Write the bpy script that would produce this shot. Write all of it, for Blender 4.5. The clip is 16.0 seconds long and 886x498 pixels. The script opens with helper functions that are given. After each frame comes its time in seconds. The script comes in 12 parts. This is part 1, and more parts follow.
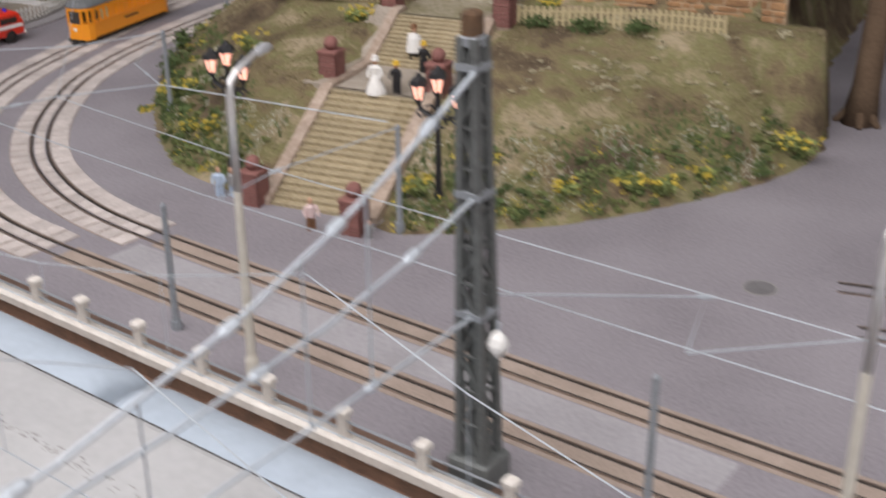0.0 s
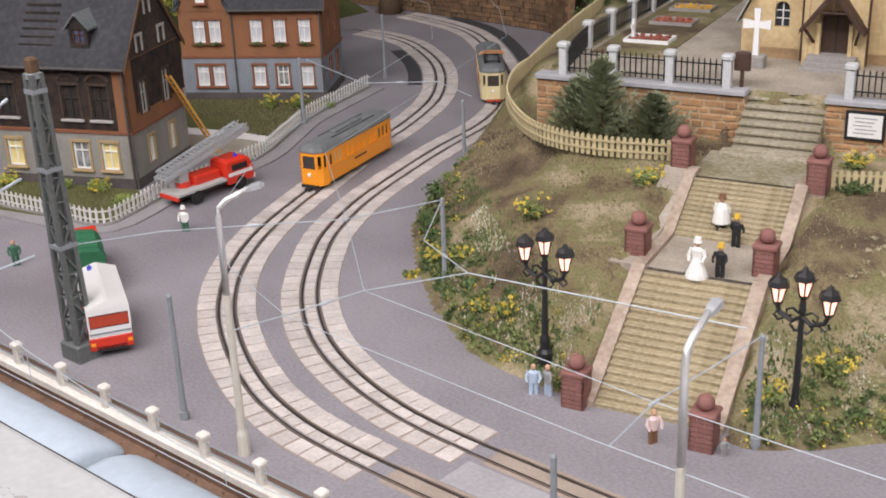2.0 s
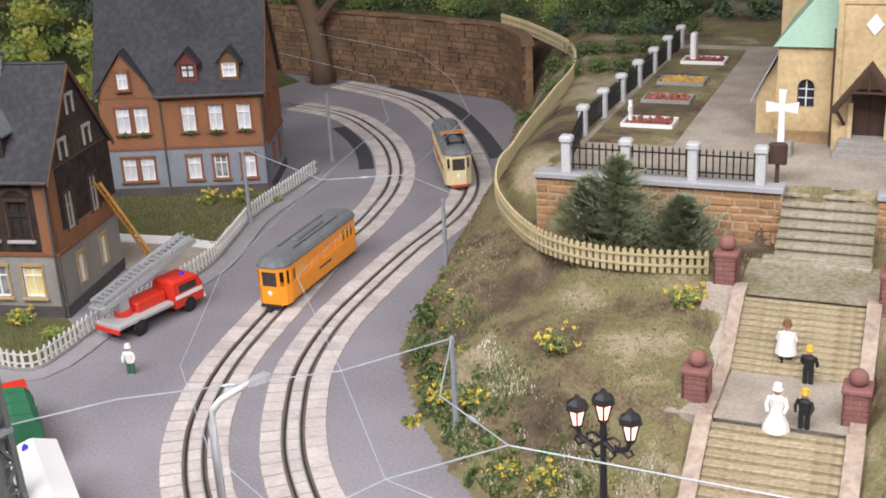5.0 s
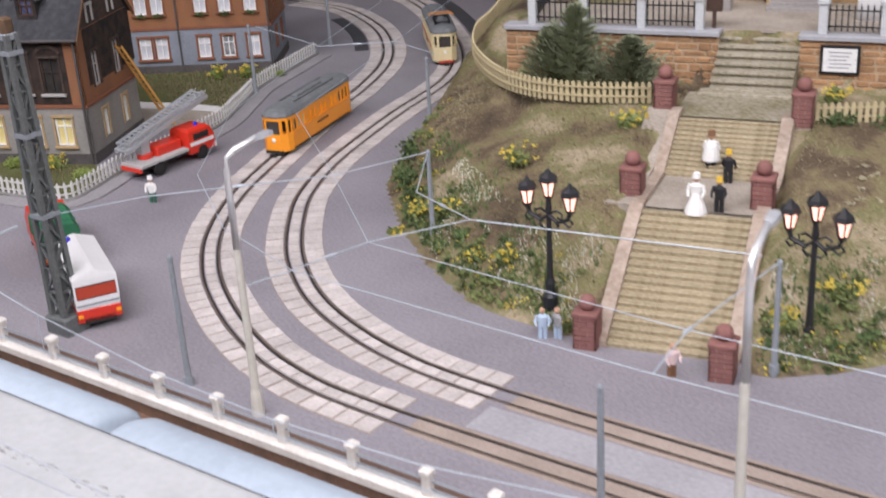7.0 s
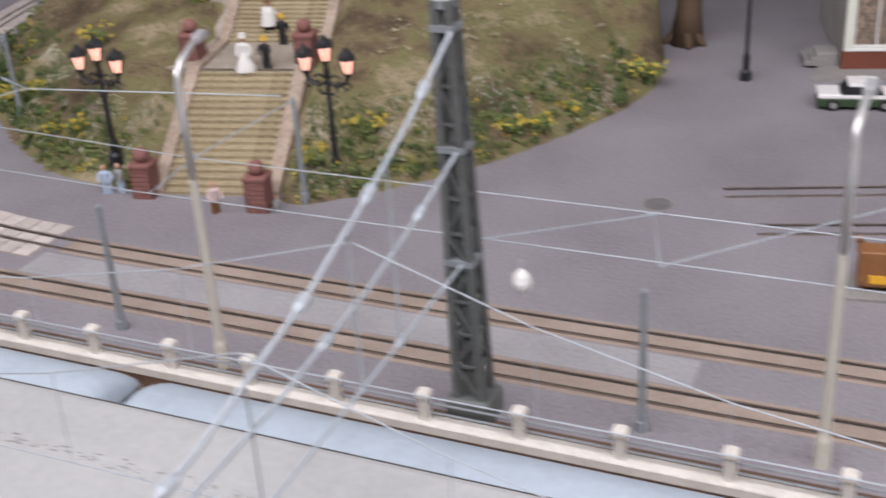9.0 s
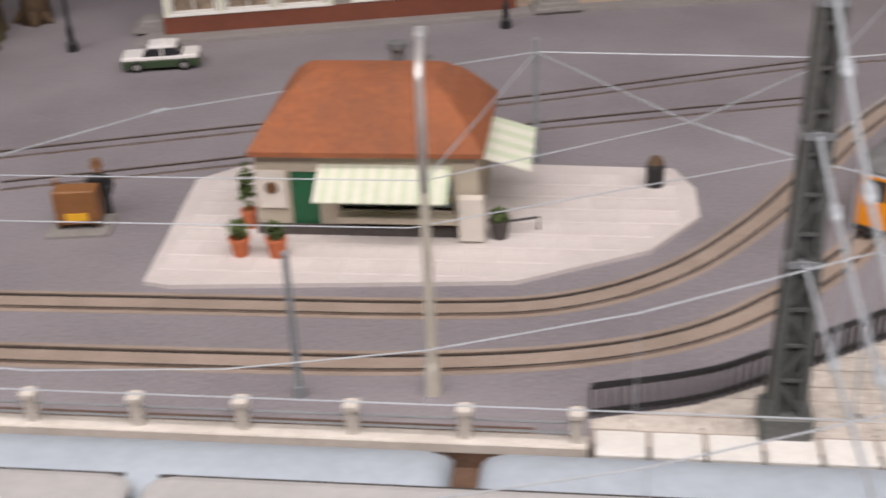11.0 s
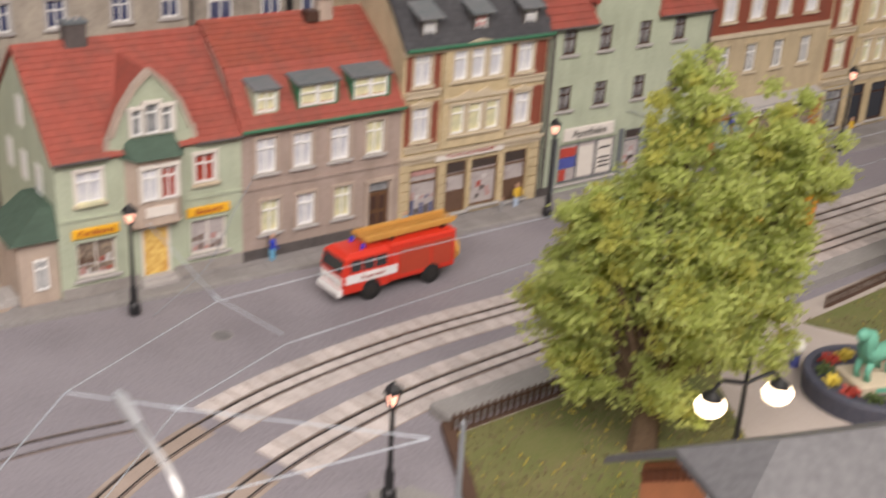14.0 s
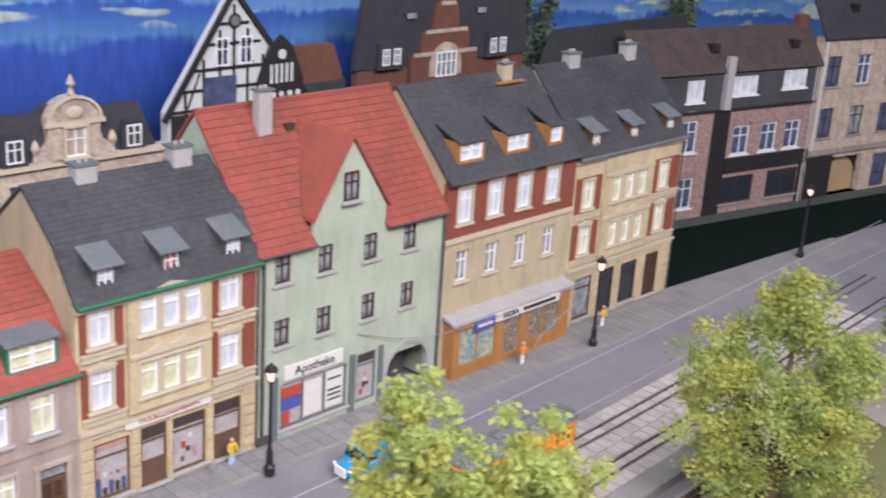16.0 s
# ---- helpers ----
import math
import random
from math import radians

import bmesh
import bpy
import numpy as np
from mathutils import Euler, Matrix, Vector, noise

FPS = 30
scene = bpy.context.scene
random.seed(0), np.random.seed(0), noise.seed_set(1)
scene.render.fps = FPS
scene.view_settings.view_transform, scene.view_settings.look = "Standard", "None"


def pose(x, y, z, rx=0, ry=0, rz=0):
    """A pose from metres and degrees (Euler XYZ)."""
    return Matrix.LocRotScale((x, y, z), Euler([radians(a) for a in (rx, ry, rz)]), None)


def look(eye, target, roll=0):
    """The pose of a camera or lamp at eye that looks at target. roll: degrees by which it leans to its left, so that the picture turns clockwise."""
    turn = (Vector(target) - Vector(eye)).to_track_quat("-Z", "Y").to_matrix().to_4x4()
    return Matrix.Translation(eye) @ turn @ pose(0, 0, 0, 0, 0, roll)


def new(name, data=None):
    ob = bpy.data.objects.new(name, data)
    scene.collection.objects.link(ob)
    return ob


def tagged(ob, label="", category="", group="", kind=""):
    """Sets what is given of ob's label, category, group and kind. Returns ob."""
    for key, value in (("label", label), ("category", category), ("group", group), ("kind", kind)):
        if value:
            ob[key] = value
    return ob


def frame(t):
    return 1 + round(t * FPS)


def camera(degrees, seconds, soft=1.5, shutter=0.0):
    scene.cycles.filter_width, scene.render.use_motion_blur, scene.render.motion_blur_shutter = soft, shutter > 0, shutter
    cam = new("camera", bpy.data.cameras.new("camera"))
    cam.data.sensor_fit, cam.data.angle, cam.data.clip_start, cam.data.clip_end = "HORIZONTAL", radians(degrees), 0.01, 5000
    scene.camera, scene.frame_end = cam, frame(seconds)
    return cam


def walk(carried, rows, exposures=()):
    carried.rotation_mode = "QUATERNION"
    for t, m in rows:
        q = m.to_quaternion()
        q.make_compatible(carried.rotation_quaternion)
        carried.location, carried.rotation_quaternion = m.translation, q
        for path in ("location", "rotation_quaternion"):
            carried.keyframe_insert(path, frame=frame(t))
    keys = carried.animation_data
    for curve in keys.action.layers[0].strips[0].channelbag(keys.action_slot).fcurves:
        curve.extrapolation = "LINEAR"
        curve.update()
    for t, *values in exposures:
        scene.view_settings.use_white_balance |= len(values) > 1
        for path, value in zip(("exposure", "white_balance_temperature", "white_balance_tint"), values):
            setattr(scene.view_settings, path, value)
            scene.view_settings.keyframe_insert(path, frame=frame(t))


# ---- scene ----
cam = camera(40.0, 16.0, soft=1.8, shutter=0.5)
PATH = [
    (0, (0.1143, 0.0168, 0.2829), (-0.9778, 1.4652, -0.5592), -0.45),
    (0.5, (0.0512, 0.0164, 0.2978), (-1.0878, 1.4465, -0.5132), -1.34),
    (1, (0.0057, 0.0086, 0.3121), (-1.1756, 1.4132, -0.4826), -1.74),
    (1.5, (-0.0287, 0.0030, 0.3243), (-1.2439, 1.3891, -0.4515), -2.06),
    (2, (-0.0519, 0.0026, 0.3341), (-1.2674, 1.3991, -0.4225), -2.21),
    (2.5, (-0.0683, 0.0199, 0.3343), (-1.2646, 1.4350, -0.4182), -2.28),
    (3, (-0.0979, 0.0370, 0.3503), (-1.2657, 1.5038, -0.3460), -3.16),
    (5.5, (-0.1909, 0.0769, 0.3381), (-1.2821, 1.5933, -0.3761), -2.98),
    (6, (-0.1747, 0.0355, 0.3280), (-1.2637, 1.5410, -0.4120), -3.12),
    (6.5, (-0.1401, 0.0020, 0.3184), (-1.2281, 1.4980, -0.4419), -2.98),
    (7, (-0.0952, -0.0266, 0.3133), (-1.1888, 1.4512, -0.4740), -3.47),
    (7.5, (-0.0607, -0.0434, 0.3069), (-1.0851, 1.4687, -0.5081), -3.27),
    (8, (-0.0323, -0.0525, 0.3052), (-1.0022, 1.4794, -0.5391), -3.26),
    (8.5, (0.0045, -0.0476, 0.2997), (-0.8522, 1.5257, -0.5894), -3.43),
    (11, (0.2875, -0.0362, 0.2757), (0.0556, 1.7173, -0.6580), -2.26),
    (11.5, (0.3403, -0.0210, 0.2875), (0.3225, 1.7464, -0.6486), -0.25),
    (12, (0.4080, -0.0104, 0.3119), (0.5535, 1.7242, -0.6731), 0.96),
    (12.5, (0.4510, 0.0137, 0.3335), (0.7433, 1.7466, -0.6212), 1.70),
    (13, (0.4508, 0.0703, 0.3487), (0.7725, 1.8140, -0.5764), 1.31),
    (13.5, (0.4533, 0.1261, 0.3617), (0.8660, 1.8792, -0.5080), 2.54),
    (14, (0.4861, 0.1728, 0.3771), (1.0483, 1.9081, -0.4431), 3.50),
    (14.5, (0.5130, 0.2206, 0.3876), (1.2252, 1.9470, -0.3281), 3.35),
    (15, (0.5249, 0.2802, 0.4092), (1.3066, 1.9951, -0.2602), 3.37),
    (15.5, (0.5526, 0.3124, 0.4205), (1.4085, 2.0085, -0.2042), 3.19),
    (16, (0.5804, 0.3203, 0.4216), (1.5065, 1.9730, -0.2195), 3.77),
]
walk(cam, [(t, look(eye, target, roll)) for t, eye, target, roll in PATH], [(0, -0.36, 6350, 15), (1.5, -0.08, 6350, 15), (3.0, 0.17, 6350, 16), (5.5, 0.3, 6150, 15), (7.0, 0.03, 6050, 18), (8.5, -0.28, 6100, 17), (11.0, -0.52, 6750, 18), (12.5, -0.45, 6900, 16), (13.0, -0.15, 6950, 18), (14.0, 0.02, 6850, 17), (14.5, 0.1, 6550, 14), (15.0, 0.27, 6200, 13), (15.5, 0.45, 5750, 16), (16, 0.5, 5850, 19)])

K = 0.01                      # the plan below is in centimetres of the layout


# ---- light ----
world = bpy.data.worlds.new("hall")
scene.world = world
world.use_nodes = True
world.node_tree.nodes["Background"].inputs[0].default_value = (0.93, 0.95, 1.0, 1)
world.node_tree.nodes["Background"].inputs[1].default_value = 0.35


def added_area_lamp(x, y, z, sx, sy, watts, rgb, tilt=0.0):
    data = bpy.data.lights.new("unseen_area_light", "AREA")
    data.shape, data.size, data.size_y, data.energy, data.color = "RECTANGLE", sx, sy, watts, rgb
    ob = new("unseen_area_light", data)
    ob.matrix_world = pose(x, y, z, tilt, 0, 0)
    return ob


# unseen area lights added over the layout, the strongest on the visitors' side
added_area_lamp(-0.6, 0.08, 1.1, 1.6, 0.35, 12, (1.0, 0.96, 0.91))
added_area_lamp(1.0, 0.12, 1.1, 1.6, 0.35, 12.5, (1.0, 0.96, 0.91))
added_area_lamp(0.3, -0.95, 1.55, 3.2, 0.4, 53, (1.0, 0.97, 0.94), 48)
added_area_lamp(0.9, 1.0, 1.85, 1.5, 0.3, 2.5, (1.0, 0.96, 0.91))


# ---- mesh helpers (centimetres) ----
class Shape:
    def __init__(self):
        self.v, self.f = [], []

    def add(self, verts, faces):
        n = len(self.v)
        self.v += [tuple(p) for p in verts]
        self.f += [tuple(i + n for i in face) for face in faces]
        return self

    def box(self, x0, x1, y0, y1, z0, z1):
        v = [(x, y, z) for z in (z0, z1) for y in (y0, y1) for x in (x0, x1)]
        return self.add(v, [(0, 2, 3, 1), (4, 5, 7, 6), (0, 1, 5, 4), (2, 6, 7, 3), (0, 4, 6, 2), (1, 3, 7, 5)])

    def cbox(self, x0, x1, y0, y1, z0, z1, c=0.04):
        """A box with its upper and upright edges taken off."""
        ring = lambda d, z: [(x0 + c + d, y0 + d, z), (x1 - c - d, y0 + d, z), (x1 - d, y0 + c + d, z), (x1 - d, y1 - c - d, z),
                             (x1 - c - d, y1 - d, z), (x0 + c + d, y1 - d, z), (x0 + d, y1 - c - d, z), (x0 + d, y0 + c + d, z)]
        rings = [ring(0, z0), ring(0, z1 - c), ring(c * 0.9, z1)]
        return self.loft(rings)

    def loft(self, rings, closed=True, caps=True):
        n, base = len(rings[0]), len(self.v)
        for r in rings:
            self.v += [tuple(p) for p in r]
        last = n if closed else n - 1
        for k in range(len(rings) - 1):
            a, b = base + k * n, base + (k + 1) * n
            for i in range(last):
                j = (i + 1) % n
                self.f.append((a + i, a + j, b + j, b + i))
        if caps:
            self.f.append(tuple(base + i for i in reversed(range(n))))
            self.f.append(tuple(base + (len(rings) - 1) * n + i for i in range(n)))
        return self

    def lathe(self, x, y, profile, n=10):
        return self.loft([[(x + r * math.cos(2 * math.pi * i / n), y + r * math.sin(2 * math.pi * i / n), z) for i in range(n)] for r, z in profile])

    def cyl(self, x, y, z0, z1, r, n=10):
        return self.lathe(x, y, [(r, z0), (r, z1)], n)

    def tube(self, pts, r, n=6):
        pts = [Vector(p) for p in pts]
        rings = []
        for i, p in enumerate(pts):
            d = (pts[min(i + 1, len(pts) - 1)] - pts[max(i - 1, 0)]).normalized()
            s = d.cross(Vector((0, 0, 1)) if abs(d.z) < 0.95 else Vector((1, 0, 0))).normalized()
            u = s.cross(d)
            rr = r[i] if isinstance(r, (list, tuple)) else r
            rings.append([p + rr * (math.cos(2 * math.pi * k / n) * s + math.sin(2 * math.pi * k / n) * u) for k in range(n)])
        return self.loft(rings)

    def beam(self, a, b, w, h=None):
        """A square bar from a to b."""
        a, b = Vector(a), Vector(b)
        d = (b - a).normalized()
        s = d.cross(Vector((0, 0, 1)) if abs(d.z) < 0.95 else Vector((0, 1, 0))).normalized() * w / 2
        u = s.normalized().cross(d) * (h or w) / 2
        return self.loft([[p - s - u, p + s - u, p + s + u, p - s + u] for p in (a, b)])

    def ball(self, x, y, z, rx, ry=None, rz=None, n=10, m=6):
        ry, rz = ry or rx, rz or rx
        rings = []
        for j in range(m + 1):
            a = math.pi * (j / m - 0.5)
            c = max(math.cos(a), 0.02)
            rings.append([(x + rx * c * math.cos(2 * math.pi * i / n), y + ry * c * math.sin(2 * math.pi * i / n), z + rz * math.sin(a)) for i in range(n)])
        return self.loft(rings)

    def prism(self, poly, z0, z1):
        return self.loft([[(x, y, z0) for x, y in poly], [(x, y, z1) for x, y in poly]])

    def slab_xz(self, poly, y0, y1):
        """A plate standing in the x-z plane."""
        return self.loft([[(x, y1, z) for x, z in poly], [(x, y0, z) for x, z in poly]])

    def slab_yz(self, poly, x0, x1):
        return self.loft([[(x0, y, z) for y, z in poly], [(x1, y, z) for y, z in poly]])

    def strip(self, path, off0, off1, z0, z1):
        """A bar of box section along a plan path."""
        rings = []
        for i, p in enumerate(path):
            a, b = path[max(i - 1, 0)], path[min(i + 1, len(path) - 1)]
            d = Vector((b[0] - a[0], b[1] - a[1])).normalized()
            nx, ny = -d.y, d.x
            z = p[2] if len(p) > 2 else 0
            rings.append([(p[0] + nx * off0, p[1] + ny * off0, z + z0), (p[0] + nx * off1, p[1] + ny * off1, z + z0),
                          (p[0] + nx * off1, p[1] + ny * off1, z + z1), (p[0] + nx * off0, p[1] + ny * off0, z + z1)])
        return self.loft(rings)

    def moved(self, other, m):
        return self.add([tuple(m @ Vector(p)) for p in other.v], other.f)

    def mesh(self, name, material, smooth=False):
        me = bpy.data.meshes.new(name)
        me.from_pydata([(x * K, y * K, z * K) for x, y, z in self.v], [], self.f)
        bm = bmesh.new()
        bm.from_mesh(me)
        bmesh.ops.recalc_face_normals(bm, faces=bm.faces)
        bm.to_mesh(me)
        bm.free()
        for mm in material if isinstance(material, (list, tuple)) else (material,):
            me.materials.append(mm)
        if smooth:
            me.polygons.foreach_set("use_smooth", [True] * len(me.polygons))
        return me


def spot(x, y, z=0.0, rz=0.0):
    return pose(x * K, y * K, z * K, 0, 0, rz)


def thing(name, x=0, y=0, z=0, rz=0, label="", category="", group="", kind=""):
    ob = new(name)
    ob.empty_display_size = 0.01
    ob.matrix_world = spot(x, y, z, rz)
    return tagged(ob, label, category, group, kind)


def part(name, shape, material, parent=None, label="", smooth=False):
    """One mesh object under a thing or a part; a Shape, or a mesh that pieces share."""
    data = shape if isinstance(shape, bpy.types.Mesh) else shape.mesh(name, material, smooth)
    ob = new(name, data)
    if parent is not None:
        ob.parent = parent
    if label:
        ob["label"] = label
    return ob


def stuff_part(name, shape, material, parent):
    ob = part(name, shape, material, parent)
    ob["kind"] = "stuff"
    return ob


def solid(name, shape, material, label="", category="", group="", kind="", smooth=False):
    return tagged(part(name, shape, material, None, "", smooth), label, category, group, kind)


def plate(xs, zs, filled, y0, y1):
    """One connected plate on a grid of lines, with the cells left open where filled says so."""
    s, index = Shape(), {}

    def at(i, j, k_):
        if (i, j, k_) not in index:
            index[i, j, k_] = len(s.v)
            s.v.append((xs[i], y1 if k_ else y0, zs[j]))
        return index[i, j, k_]
    nx_, nz_ = len(xs) - 1, len(zs) - 1
    full = {(i, j) for i in range(nx_) for j in range(nz_) if filled((xs[i] + xs[i + 1]) / 2, (zs[j] + zs[j + 1]) / 2)}
    for i, j in full:
        s.f.append((at(i, j, 0), at(i + 1, j, 0), at(i + 1, j + 1, 0), at(i, j + 1, 0)))
        s.f.append((at(i, j, 1), at(i, j + 1, 1), at(i + 1, j + 1, 1), at(i + 1, j, 1)))
        for di, dj, p, q in ((-1, 0, (i, j), (i, j + 1)), (1, 0, (i + 1, j + 1), (i + 1, j)), (0, -1, (i + 1, j), (i, j)), (0, 1, (i, j + 1), (i + 1, j + 1))):
            if (i + di, j + dj) not in full:
                s.f.append((at(*p, 0), at(*q, 0), at(*q, 1), at(*p, 1)))
    return s


def pierced(w, z0, z1, holes, y0=0.0, y1=0.35, x0=0.0):
    """A wall from x0 to x0 + w with rectangular openings (middle, sill, width, height) that go through it."""
    xs = sorted({round(v, 4) for v in (x0, x0 + w, *[c - a / 2 for c, _, a, _ in holes], *[c + a / 2 for c, _, a, _ in holes])})
    zs = sorted({round(v, 4) for v in (z0, z1, *[z for _, z, _, _ in holes], *[z + h for _, z, _, h in holes])})
    xs, zs = [x for x in xs if x0 - 1e-3 <= x <= x0 + w + 1e-3], [z for z in zs if z0 - 1e-3 <= z <= z1 + 1e-3]
    return plate(xs, zs, lambda x, z: not any(abs(x - c) < a / 2 and za < z < za + h for c, za, a, h in holes), y0, y1)


def smooth_path(pts, step=1.0):
    """A curve through the given places, cut into even steps."""
    pts = [Vector((*p, 0)) if len(p) == 2 else Vector(p) for p in pts]
    ext = [2 * pts[0] - pts[1]] + pts + [2 * pts[-1] - pts[-2]]
    fine = []
    for i in range(1, len(ext) - 2):
        p0, p1, p2, p3 = ext[i - 1:i + 3]
        for k in range(24):
            t = k / 24
            fine.append(0.5 * (2 * p1 + (p2 - p0) * t + (2 * p0 - 5 * p1 + 4 * p2 - p3) * t * t + (3 * p1 - p0 - 3 * p2 + p3) * t ** 3))
    fine.append(pts[-1])
    out, left = [fine[0]], step
    for a, b in zip(fine, fine[1:]):
        d = (b - a).length
        while d >= left and d > 1e-9:
            a = a + (b - a) * (left / d)
            out.append(a)
            d, left = (b - a).length, step
        left -= d
    return [tuple(p) for p in out]


# ---- materials ----
def mat(name, col, rough=0.7, col2=None, grain=900.0, patch=60.0, amount=0.5, bump=0.15, metal=0.0, vary=0.0, coat=0.0, spec=0.4, thin=0.0, streak=0.0):
    """A procedural surface: patches of a second colour at two sizes, fine relief, and a change from piece to piece."""
    m = bpy.data.materials.new(name)
    m.use_nodes = True
    nt = m.node_tree
    n, l = nt.nodes, nt.links
    b = n["Principled BSDF"]
    b.inputs["Roughness"].default_value = rough
    b.inputs["Metallic"].default_value = metal
    b.inputs["Specular IOR Level"].default_value = spec
    b.inputs["Coat Weight"].default_value = coat
    co = n.new("ShaderNodeTexCoord")
    big, fine = n.new("ShaderNodeTexNoise"), n.new("ShaderNodeTexNoise")
    big.inputs["Scale"].default_value, big.inputs["Detail"].default_value = patch, 4
    fine.inputs["Scale"].default_value, fine.inputs["Detail"].default_value = grain, 3
    l.new(co.outputs["Object"], big.inputs["Vector"])
    l.new(co.outputs["Object"], fine.inputs["Vector"])
    add = n.new("ShaderNodeMath")
    add.operation = "ADD"
    l.new(big.outputs["Fac"], add.inputs[0])
    l.new(fine.outputs["Fac"], add.inputs[1])
    ramp = n.new("ShaderNodeMapRange")
    ramp.inputs["From Min"].default_value, ramp.inputs["From Max"].default_value = 0.75, 1.25
    ramp.inputs["To Max"].default_value = amount
    l.new(add.outputs[0], ramp.inputs["Value"])
    mix = n.new("ShaderNodeMix")
    mix.data_type = "RGBA"
    c2 = col2 or tuple(c * 0.7 for c in col)
    mix.inputs[6].default_value, mix.inputs[7].default_value = (*col, 1), (*c2, 1)
    l.new(ramp.outputs[0], mix.inputs[0])
    out = mix.outputs[2]
    if vary:
        info, hsv, mr = n.new("ShaderNodeObjectInfo"), n.new("ShaderNodeHueSaturation"), n.new("ShaderNodeMapRange")
        geo, sm = n.new("ShaderNodeNewGeometry"), n.new("ShaderNodeMath")
        sm.operation = "ADD"
        l.new(info.outputs["Random"], sm.inputs[0])
        l.new(geo.outputs["Random Per Island"], sm.inputs[1])
        mr.inputs["From Max"].default_value = 2.0
        mr.inputs["To Min"].default_value, mr.inputs["To Max"].default_value = 1 - vary, 1 + vary
        l.new(sm.outputs[0], mr.inputs["Value"])
        l.new(mr.outputs[0], hsv.inputs["Value"])
        l.new(out, hsv.inputs["Color"])
        out = hsv.outputs[0]
    if streak:                                 # dirt that has run down, and broad stains
        mp, run, st, sn = n.new("ShaderNodeMapping"), n.new("ShaderNodeTexNoise"), n.new("ShaderNodeMapRange"), n.new("ShaderNodeMix")
        mp.inputs["Scale"].default_value = (80.0, 80.0, 26.0)
        run.inputs["Scale"].default_value, run.inputs["Detail"].default_value = 1.0, 5
        l.new(co.outputs["Object"], mp.inputs["Vector"])
        l.new(mp.outputs[0], run.inputs["Vector"])
        st.inputs["From Min"].default_value, st.inputs["From Max"].default_value = 0.42, 0.68
        st.inputs["To Max"].default_value = streak
        l.new(run.outputs["Fac"], st.inputs["Value"])
        sn.data_type = "RGBA"
        sn.inputs[7].default_value = (0.09, 0.075, 0.06, 1)
        l.new(st.outputs[0], sn.inputs[0])
        l.new(out, sn.inputs[6])
        out = sn.outputs[2]
    l.new(out, b.inputs["Base Color"])
    if bump:
        bp = n.new("ShaderNodeBump")
        bp.inputs["Strength"].default_value, bp.inputs["Distance"].default_value = bump, 0.0006
        l.new(fine.outputs["Fac"], bp.inputs["Height"])
        l.new(bp.outputs[0], b.inputs["Normal"])
    if thin:                                   # light that passes through leaves
        tr, mx = n.new("ShaderNodeBsdfTranslucent"), n.new("ShaderNodeMixShader")
        mx.inputs[0].default_value = thin
        l.new(out, tr.inputs["Color"])
        l.new(b.outputs[0], mx.inputs[1])
        l.new(tr.outputs[0], mx.inputs[2])
        l.new(mx.outputs[0], n["Material Output"].inputs["Surface"])
    return m


def glow(name, col, power):
    m = bpy.data.materials.new(name)
    m.use_nodes = True
    b = m.node_tree.nodes["Principled BSDF"]
    b.inputs["Base Color"].default_value = (*col, 1)
    b.inputs["Emission Color"].default_value = (*col, 1)
    b.inputs["Emission Strength"].default_value = power
    return m


ASPHALT = mat("asphalt_grey", (0.28, 0.262, 0.285), 0.72, (0.185, 0.17, 0.188), 500, 11, 0.9, 0.2)
SLAB = mat("track_slab", (0.47, 0.42, 0.40), 0.8, (0.30, 0.27, 0.25), 600, 40, 0.7, 0.3, vary=0.14)
FILL = mat("track_fill", (0.37, 0.30, 0.255), 0.9, (0.25, 0.20, 0.165), 700, 30, 0.85, 0.3)
PALEROAD = mat("pale_worn_asphalt", (0.37, 0.36, 0.38), 0.7, (0.27, 0.26, 0.272), 400, 22, 0.85, 0.15)
EARTH = mat("brown_earth", (0.15, 0.095, 0.07), 0.95, (0.08, 0.055, 0.042), 500, 40, 0.8, 0.4)
GROOVE_SHADE = mat("flangeway_shade", (0.035, 0.028, 0.025), 0.8, None, 900, 60, 0.5, 0.1)
RAIL = mat("rail_head", (0.42, 0.34, 0.29), 0.35, (0.22, 0.16, 0.125), 900, 50, 0.8, 0.05, metal=0.7)
KERB = mat("kerb_stone", (0.30, 0.29, 0.28), 0.85, (0.2, 0.19, 0.18), 500, 40, 0.7, 0.3, vary=0.1)
PARAPET = mat("parapet_plaster", (0.73, 0.70, 0.65), 0.8, (0.54, 0.49, 0.44), 500, 50, 0.6, 0.2, streak=0.12)
WHITE = mat("white_paint", (0.78, 0.78, 0.76), 0.6, (0.6, 0.59, 0.56), 500, 60, 0.5, 0.1)
TRAINROOF = mat("coach_roof_blue", (0.44, 0.51, 0.585), 0.6, (0.36, 0.42, 0.49), 260, 20, 0.6, 0.05, streak=0.08)
TRAINWHITE = mat("coach_roof_white", (0.45, 0.455, 0.46), 0.7, (0.36, 0.365, 0.37), 260, 16, 0.6, 0.05, streak=0.06)
ROOFDIRT = mat("roof_dirt", (0.30, 0.29, 0.28), 0.9, (0.18, 0.17, 0.165), 300, 60, 0.7, 0.2, vary=0.2)
TRAINDARK = mat("coach_dark", (0.05, 0.045, 0.042), 0.6, None, 500, 40, 0.6, 0.1)
BALLAST = mat("rust_ballast", (0.20, 0.115, 0.075), 0.95, (0.09, 0.06, 0.045), 900, 90, 0.9, 0.8)


